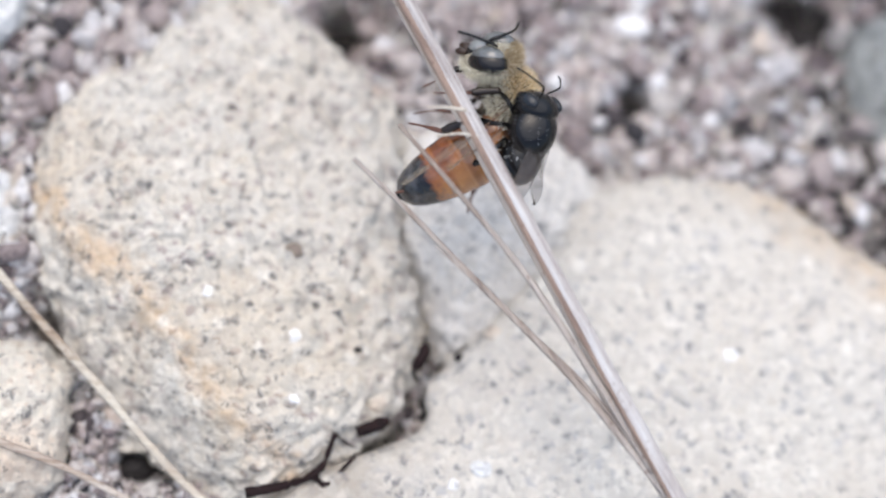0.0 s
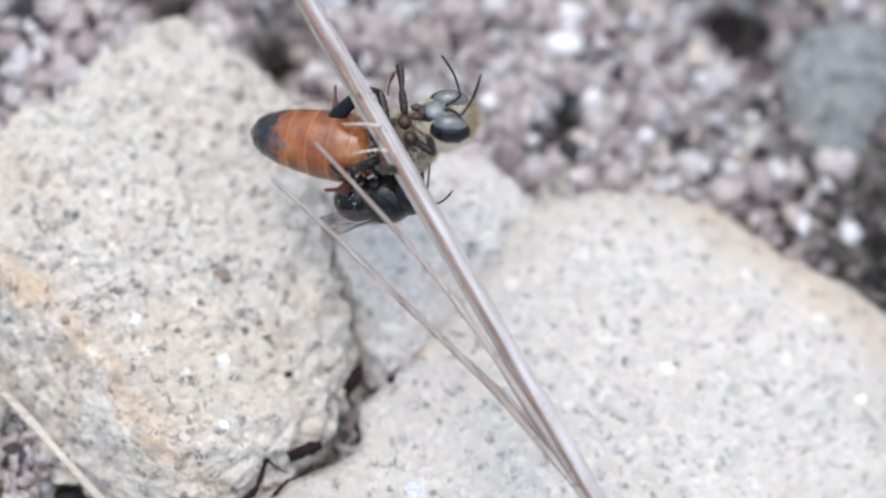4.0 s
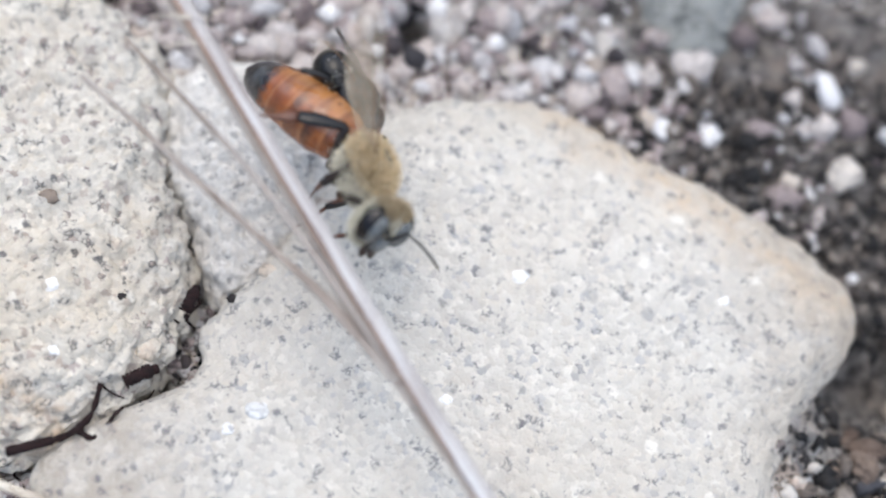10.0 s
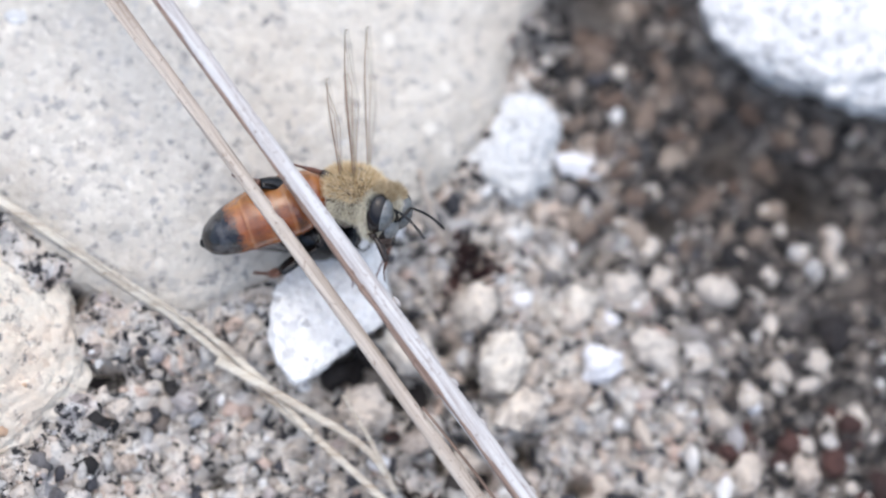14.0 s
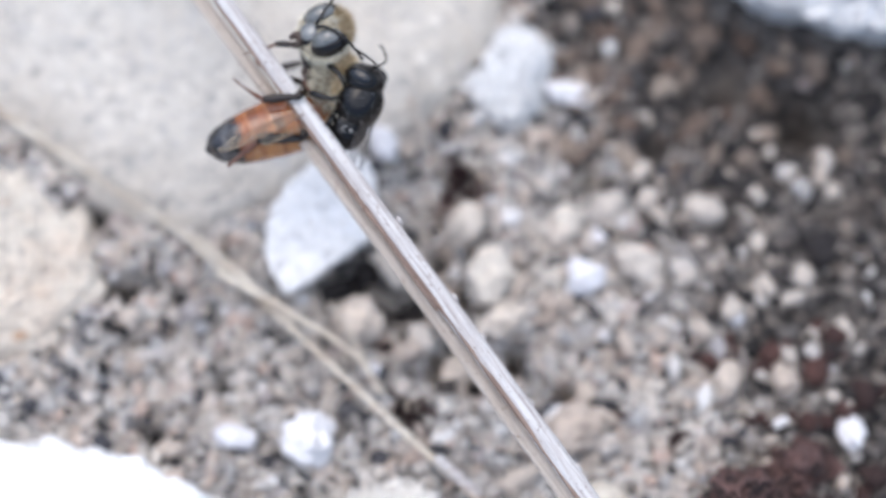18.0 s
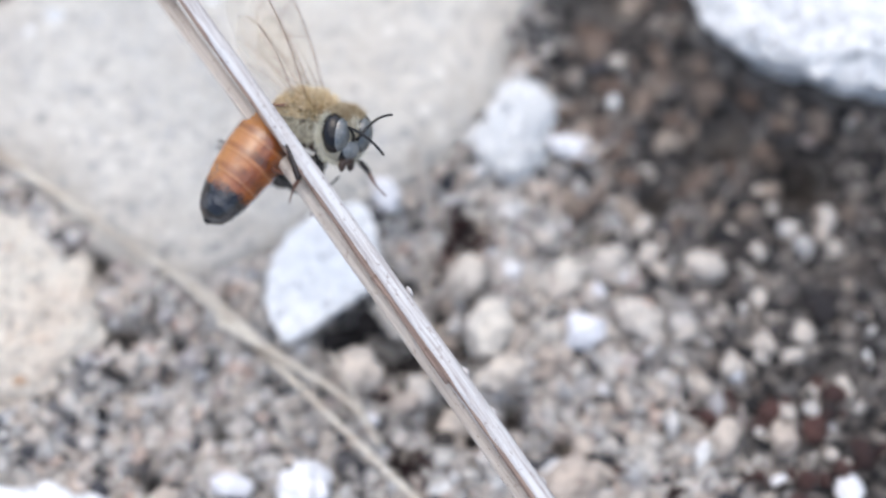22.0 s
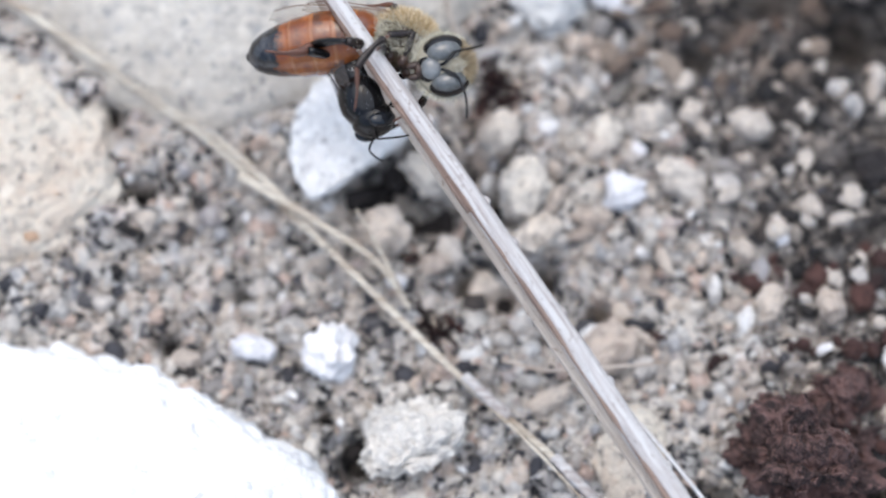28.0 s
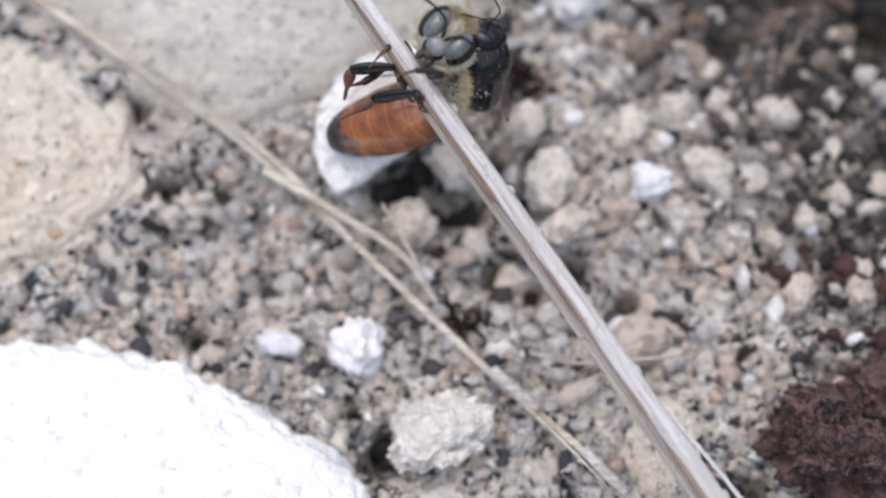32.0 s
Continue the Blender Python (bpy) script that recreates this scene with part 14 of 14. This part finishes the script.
        (24.5, pose(0.00211, -0.00077, 0.00069, 0.0, 9.2, -53.7)), (26.5, pose(0.00211, -0.00077, 0.00069, 0.0, 9.2, -53.7)), (27, pose(0.00211, -0.00077, 0.00069, 0.0, -41.8, -81.1)),
        (27.5, pose(0.00211, -0.00077, 0.00069, 0.0, 9.2, -53.7)), (28, pose(0.00211, -0.00077, 0.00069, -0.0, -34.6, -5.0)), (28.5, pose(0.00211, -0.00077, 0.00069, 0.0, 9.2, -53.7)),
        (28.75, pose(0.00211, -0.00077, 0.00069, -3.2, -33.1, -59.0)), (29, pose(0.00211, -0.00077, 0.00069, -0.0, -75.4, -67.8)),
        (29.25, pose(0.00211, -0.00077, 0.00069, -3.2, -33.1, -59.0)), (29.5, pose(0.00211, -0.00077, 0.00069, 0.0, 9.2, -53.7)), (32, pose(0.00211, -0.00077, 0.00069, 0.0, 9.2, -53.7)),
    ])
    walk(BEE_PARTS["right", "fore", "wing"], [
        (0, pose(0.00030, -0.00120, 0.00125, -32.5, 67.0, 140.3)), (0.5, pose(0.00030, -0.00120, 0.00125, -20.0, 27.2, 119.1)), (0.75, pose(0.00030, -0.00120, 0.00125, 3.0, 11.6, 159.3)),
        (1, pose(0.00030, -0.00120, 0.00125, 11.3, -13.7, -168.4)), (1.5, pose(0.00030, -0.00120, 0.00125, 15.6, -1.3, -148.1)), (2, pose(0.00030, -0.00120, 0.00125, 10.9, -10.3, -158.0)),
        (2.5, pose(0.00030, -0.00120, 0.00125, 14.9, -4.2, -139.0)), (4.5, pose(0.00030, -0.00120, 0.00125, 13.2, -5.8, -143.2)),
        (4.62, pose(0.00030, -0.00120, 0.00125, -1.9, -41.6, -158.7)), (4.75, pose(0.00030, -0.00120, 0.00125, -11.7, -79.7, -171.7)),
        (4.88, pose(0.00030, -0.00120, 0.00125, 155.0, -61.9, 0.3)), (5, pose(0.00030, -0.00120, 0.00125, 142.7, -24.6, -12.8)), (5.12, pose(0.00030, -0.00120, 0.00125, 127.9, 4.1, -30.6)),
        (5.25, pose(0.00030, -0.00120, 0.00125, 102.7, 25.2, -57.7)), (5.38, pose(0.00030, -0.00120, 0.00125, 66.6, 29.8, -95.3)), (5.5, pose(0.00030, -0.00120, 0.00125, 35.8, 14.7, -127.8)),
        (5.75, pose(0.00030, -0.00120, 0.00125, 4.0, -20.1, -142.9)), (6, pose(0.00030, -0.00120, 0.00125, -34.6, -57.2, -133.5)),
        (6.5, pose(0.00030, -0.00120, 0.00125, -44.9, -73.0, -130.0)), (7, pose(0.00030, -0.00120, 0.00125, -19.7, -50.1, -156.4)),
        (7.5, pose(0.00030, -0.00120, 0.00125, 45.2, -72.3, -152.1)), (8, pose(0.00030, -0.00120, 0.00125, 33.3, -72.0, -164.8)), (8.5, pose(0.00030, -0.00120, 0.00125, 22.7, -12.6, -133.3)),
        (9, pose(0.00030, -0.00120, 0.00125, 13.1, -21.9, -151.3)), (9.5, pose(0.00030, -0.00120, 0.00125, 30.6, -21.6, -121.3)), (10, pose(0.00030, -0.00120, 0.00125, 75.2, -31.9, -158.9)),
        (10.25, pose(0.00030, -0.00120, 0.00125, 47.1, 4.1, -159.3)), (10.5, pose(0.00030, -0.00120, 0.00125, 11.8, 34.9, -179.6)),
        (10.75, pose(0.00030, -0.00120, 0.00125, 48.4, 4.8, -152.3)), (11, pose(0.00030, -0.00120, 0.00125, 73.3, -33.8, -144.9)),
        (11.5, pose(0.00030, -0.00120, 0.00125, 73.6, -24.0, -139.1)), (12, pose(0.00030, -0.00120, 0.00125, 68.9, -17.0, -131.6)),
        (12.25, pose(0.00030, -0.00120, 0.00125, 29.7, -33.4, -174.7)), (12.5, pose(0.00030, -0.00120, 0.00125, 3.4, -69.3, 146.6)),
        (12.75, pose(0.00030, -0.00120, 0.00125, 17.0, -59.9, 175.5)), (13, pose(0.00030, -0.00120, 0.00125, 34.5, -54.3, -158.1)),
        (13.5, pose(0.00030, -0.00120, 0.00125, 32.0, -59.2, -153.6)), (14, pose(0.00030, -0.00120, 0.00125, 15.4, -73.5, 169.2)),
        (14.5, pose(0.00030, -0.00120, 0.00125, 33.2, -60.7, -154.7)), (15, pose(0.00030, -0.00120, 0.00125, 45.7, -30.0, -126.7)),
        (15.5, pose(0.00030, -0.00120, 0.00125, 47.5, -27.4, -93.1)), (16.5, pose(0.00030, -0.00120, 0.00125, 46.9, 29.0, -125.9)),
        (17.5, pose(0.00030, -0.00120, 0.00125, -25.3, 61.3, 144.8)), (18, pose(0.00030, -0.00120, 0.00125, -27.7, 62.2, 142.8)), (18.25, pose(0.00030, -0.00120, 0.00125, 12.0, 23.9, 132.6)),
        (18.5, pose(0.00030, -0.00120, 0.00125, 52.7, -1.0, 101.7)), (18.75, pose(0.00030, -0.00120, 0.00125, 30.4, 1.3, 145.2)), (19, pose(0.00030, -0.00120, 0.00125, 15.2, 18.0, -173.8)),
        (20, pose(0.00030, -0.00120, 0.00125, 18.6, 16.5, -163.1)), (21, pose(0.00030, -0.00120, 0.00125, 22.2, 18.8, -155.5)), (21.5, pose(0.00030, -0.00120, 0.00125, 41.1, 40.4, -136.7)),
        (21.75, pose(0.00030, -0.00120, 0.00125, 56.7, -9.4, -133.8)), (22, pose(0.00030, -0.00120, 0.00125, 81.8, -57.5, -150.9)),
        (22.25, pose(0.00030, -0.00120, 0.00125, 69.8, -18.0, -120.1)), (22.5, pose(0.00030, -0.00120, 0.00125, 78.7, 21.5, -96.8)),
        (22.62, pose(0.00030, -0.00120, 0.00125, 45.3, 10.3, -120.6)), (22.75, pose(0.00030, -0.00120, 0.00125, 18.6, -10.8, -134.8)),
        (22.88, pose(0.00030, -0.00120, 0.00125, -6.6, -36.0, -138.7)), (23, pose(0.00030, -0.00120, 0.00125, -44.7, -59.5, -123.8)),
        (23.12, pose(0.00030, -0.00120, 0.00125, -7.8, -33.6, -143.0)), (23.25, pose(0.00030, -0.00120, 0.00125, 14.4, -4.7, -141.9)),
        (23.38, pose(0.00030, -0.00120, 0.00125, 38.8, 21.4, -129.5)), (23.5, pose(0.00030, -0.00120, 0.00125, 75.3, 38.0, -102.1)),
        (23.75, pose(0.00030, -0.00120, 0.00125, 38.6, -2.3, -111.4)), (24, pose(0.00030, -0.00120, 0.00125, -2.3, -39.6, -92.3)),
        (24.25, pose(0.00030, -0.00120, 0.00125, 39.9, 8.6, -113.3)), (24.5, pose(0.00030, -0.00120, 0.00125, 89.9, 57.4, -90.1)), (25, pose(0.00030, -0.00120, 0.00125, 33.0, 41.7, -130.6)),
        (25.5, pose(0.00030, -0.00120, 0.00125, 3.2, 12.9, -140.3)), (26, pose(0.00030, -0.00120, 0.00125, -22.2, -16.5, -134.9)),
        (26.5, pose(0.00030, -0.00120, 0.00125, -58.2, -39.4, -112.6)), (27, pose(0.00030, -0.00120, 0.00125, -55.5, -33.8, -115.9)),
        (27.12, pose(0.00030, -0.00120, 0.00125, -22.4, -11.2, -135.0)), (27.25, pose(0.00030, -0.00120, 0.00125, 2.9, 16.9, -139.6)),
        (27.38, pose(0.00030, -0.00120, 0.00125, 34.0, 44.0, -128.9)), (27.5, pose(0.00030, -0.00120, 0.00125, 91.9, 57.5, -88.1)), (28, pose(0.00030, -0.00120, 0.00125, 16.7, 24.1, -170.5)),
        (28.5, pose(0.00030, -0.00120, 0.00125, 14.9, 6.9, -172.6)), (29, pose(0.00030, -0.00120, 0.00125, 14.0, 2.7, 179.2)), (29.5, pose(0.00030, -0.00120, 0.00125, 17.1, 31.9, -170.0)),
        (30, pose(0.00030, -0.00120, 0.00125, 6.7, -22.0, -161.4)), (31, pose(0.00030, -0.00120, 0.00125, 18.8, 5.1, -149.5)), (31.5, pose(0.00030, -0.00120, 0.00125, 32.6, 17.2, -134.6)),
        (32, pose(0.00030, -0.00120, 0.00125, 40.2, 17.2, -124.8)),
    ])
    walk(BEE_PARTS["right", "hind", "wing"], [
        (0, pose(-0.00060, -0.00110, 0.00115, -16.2, 70.6, 158.0)), (0.5, pose(-0.00060, -0.00110, 0.00115, -20.2, 30.2, 123.5)), (0.75, pose(-0.00060, -0.00110, 0.00115, 3.1, 13.2, 164.8)),
        (1, pose(-0.00060, -0.00110, 0.00115, 10.4, -13.4, -162.7)), (1.5, pose(-0.00060, -0.00110, 0.00115, 16.4, -1.2, -143.4)), (2, pose(-0.00060, -0.00110, 0.00115, 10.7, -9.9, -152.8)),
        (2.5, pose(-0.00060, -0.00110, 0.00115, 15.9, -4.0, -134.9)), (4.5, pose(-0.00060, -0.00110, 0.00115, 13.9, -5.5, -138.9)),
        (4.62, pose(-0.00060, -0.00110, 0.00115, -3.7, -40.4, -154.0)), (4.75, pose(-0.00060, -0.00110, 0.00115, -23.6, -77.8, -158.3)),
        (4.88, pose(-0.00060, -0.00110, 0.00115, 159.7, -63.9, -4.1)), (5, pose(-0.00060, -0.00110, 0.00115, 143.6, -27.1, -14.3)),
        (5.12, pose(-0.00060, -0.00110, 0.00115, 128.1, 1.0, -31.4)), (5.25, pose(-0.00060, -0.00110, 0.00115, 103.2, 21.7, -57.2)),
        (5.38, pose(-0.00060, -0.00110, 0.00115, 68.7, 27.0, -92.6)), (5.5, pose(-0.00060, -0.00110, 0.00115, 37.8, 13.6, -124.3)),
        (5.75, pose(-0.00060, -0.00110, 0.00115, 5.6, -17.9, -142.3)), (6, pose(-0.00060, -0.00110, 0.00115, -28.5, -53.9, -140.2)),
        (6.5, pose(-0.00060, -0.00110, 0.00115, -33.0, -69.2, -142.0)), (7, pose(-0.00060, -0.00110, 0.00115, -16.4, -46.4, -159.5)),
        (7.5, pose(-0.00060, -0.00110, 0.00115, 51.7, -67.5, -158.8)), (8, pose(-0.00060, -0.00110, 0.00115, 37.2, -66.8, -168.5)),
        (8.5, pose(-0.00060, -0.00110, 0.00115, 23.3, -11.8, -137.1)), (9, pose(-0.00060, -0.00110, 0.00115, 14.2, -20.2, -153.9)),
        (9.5, pose(-0.00060, -0.00110, 0.00115, 31.9, -20.5, -126.0)), (10, pose(-0.00060, -0.00110, 0.00115, 76.2, -29.3, -161.1)),
        (10.25, pose(-0.00060, -0.00110, 0.00115, 48.3, 3.8, -157.4)), (10.5, pose(-0.00060, -0.00110, 0.00115, 16.4, 34.6, -171.4)),
        (10.75, pose(-0.00060, -0.00110, 0.00115, 49.5, 4.3, -150.9)), (11, pose(-0.00060, -0.00110, 0.00115, 74.9, -31.4, -148.4)),
        (11.5, pose(-0.00060, -0.00110, 0.00115, 74.8, -22.3, -142.7)), (12, pose(-0.00060, -0.00110, 0.00115, 69.6, -16.0, -135.6)),
        (12.25, pose(-0.00060, -0.00110, 0.00115, 29.7, -30.8, -175.2)), (12.5, pose(-0.00060, -0.00110, 0.00115, -2.4, -64.7, 153.8)),
        (12.75, pose(-0.00060, -0.00110, 0.00115, 16.7, -55.2, 176.2)), (13, pose(-0.00060, -0.00110, 0.00115, 37.1, -50.2, -161.2)),
        (13.5, pose(-0.00060, -0.00110, 0.00115, 35.7, -55.0, -157.8)), (14, pose(-0.00060, -0.00110, 0.00115, 13.7, -68.2, 172.0)),
        (14.5, pose(-0.00060, -0.00110, 0.00115, 37.1, -56.3, -158.9)), (15, pose(-0.00060, -0.00110, 0.00115, 47.7, -28.3, -131.5)),
        (15.5, pose(-0.00060, -0.00110, 0.00115, 49.7, -27.1, -99.2)), (16.5, pose(-0.00060, -0.00110, 0.00115, 48.5, 26.7, -125.9)),
        (17.5, pose(-0.00060, -0.00110, 0.00115, -12.9, 64.4, 159.1)), (18, pose(-0.00060, -0.00110, 0.00115, -14.9, 65.5, 157.4)),
        (18.25, pose(-0.00060, -0.00110, 0.00115, 13.4, 25.4, 137.1)), (18.5, pose(-0.00060, -0.00110, 0.00115, 49.6, -1.1, 103.2)),
        (18.75, pose(-0.00060, -0.00110, 0.00115, 29.7, 1.7, 149.0)), (19, pose(-0.00060, -0.00110, 0.00115, 17.4, 17.7, -167.2)), (20, pose(-0.00060, -0.00110, 0.00115, 20.7, 15.9, -157.0)),
        (21, pose(-0.00060, -0.00110, 0.00115, 24.5, 18.0, -149.8)), (21.5, pose(-0.00060, -0.00110, 0.00115, 45.1, 37.5, -131.0)),
        (21.75, pose(-0.00060, -0.00110, 0.00115, 59.0, -9.6, -133.6)), (22, pose(-0.00060, -0.00110, 0.00115, 85.9, -53.4, -155.3)),
        (22.25, pose(-0.00060, -0.00110, 0.00115, 71.9, -17.4, -121.5)), (22.5, pose(-0.00060, -0.00110, 0.00115, 79.4, 19.5, -96.1)),
        (22.75, pose(-0.00060, -0.00110, 0.00115, 20.2, -9.0, -135.0)), (23, pose(-0.00060, -0.00110, 0.00115, -36.8, -56.6, -132.0)),
        (23.25, pose(-0.00060, -0.00110, 0.00115, 16.4, -3.4, -141.2)), (23.5, pose(-0.00060, -0.00110, 0.00115, 76.5, 34.4, -100.6)),
        (23.75, pose(-0.00060, -0.00110, 0.00115, 40.0, -2.5, -112.8)), (24, pose(-0.00060, -0.00110, 0.00115, 2.1, -39.3, -99.3)),
        (24.25, pose(-0.00060, -0.00110, 0.00115, 41.7, 7.5, -114.3)), (24.5, pose(-0.00060, -0.00110, 0.00115, 89.9, 52.0, -90.1)),
        (25, pose(-0.00060, -0.00110, 0.00115, 37.1, 39.6, -127.1)), (25.5, pose(-0.00060, -0.00110, 0.00115, 5.8, 13.5, -139.4)),
        (26, pose(-0.00060, -0.00110, 0.00115, -19.8, -14.6, -136.8)), (26.5, pose(-0.00060, -0.00110, 0.00115, -53.7, -37.9, -118.8)),
        (27, pose(-0.00060, -0.00110, 0.00115, -51.6, -32.4, -121.5)), (27.12, pose(-0.00060, -0.00110, 0.00115, -20.1, -9.5, -136.8)),
        (27.25, pose(-0.00060, -0.00110, 0.00115, 5.7, 17.3, -138.6)), (27.38, pose(-0.00060, -0.00110, 0.00115, 38.2, 41.8, -125.4)),
        (27.5, pose(-0.00060, -0.00110, 0.00115, 91.6, 52.1, -88.5)), (28, pose(-0.00060, -0.00110, 0.00115, 19.6, 23.6, -163.6)),
        (28.5, pose(-0.00060, -0.00110, 0.00115, 15.8, 6.7, -166.5)), (29, pose(-0.00060, -0.00110, 0.00115, 14.3, 2.7, -174.6)),
        (29.5, pose(-0.00060, -0.00110, 0.00115, 21.2, 31.1, -162.5)), (30, pose(-0.00060, -0.00110, 0.00115, 5.3, -21.3, -155.8)), (31, pose(-0.00060, -0.00110, 0.00115, 20.1, 4.8, -144.6)),
        (31.5, pose(-0.00060, -0.00110, 0.00115, 34.7, 16.0, -130.4)), (32, pose(-0.00060, -0.00110, 0.00115, 42.2, 15.8, -121.5)),
    ])


motions()
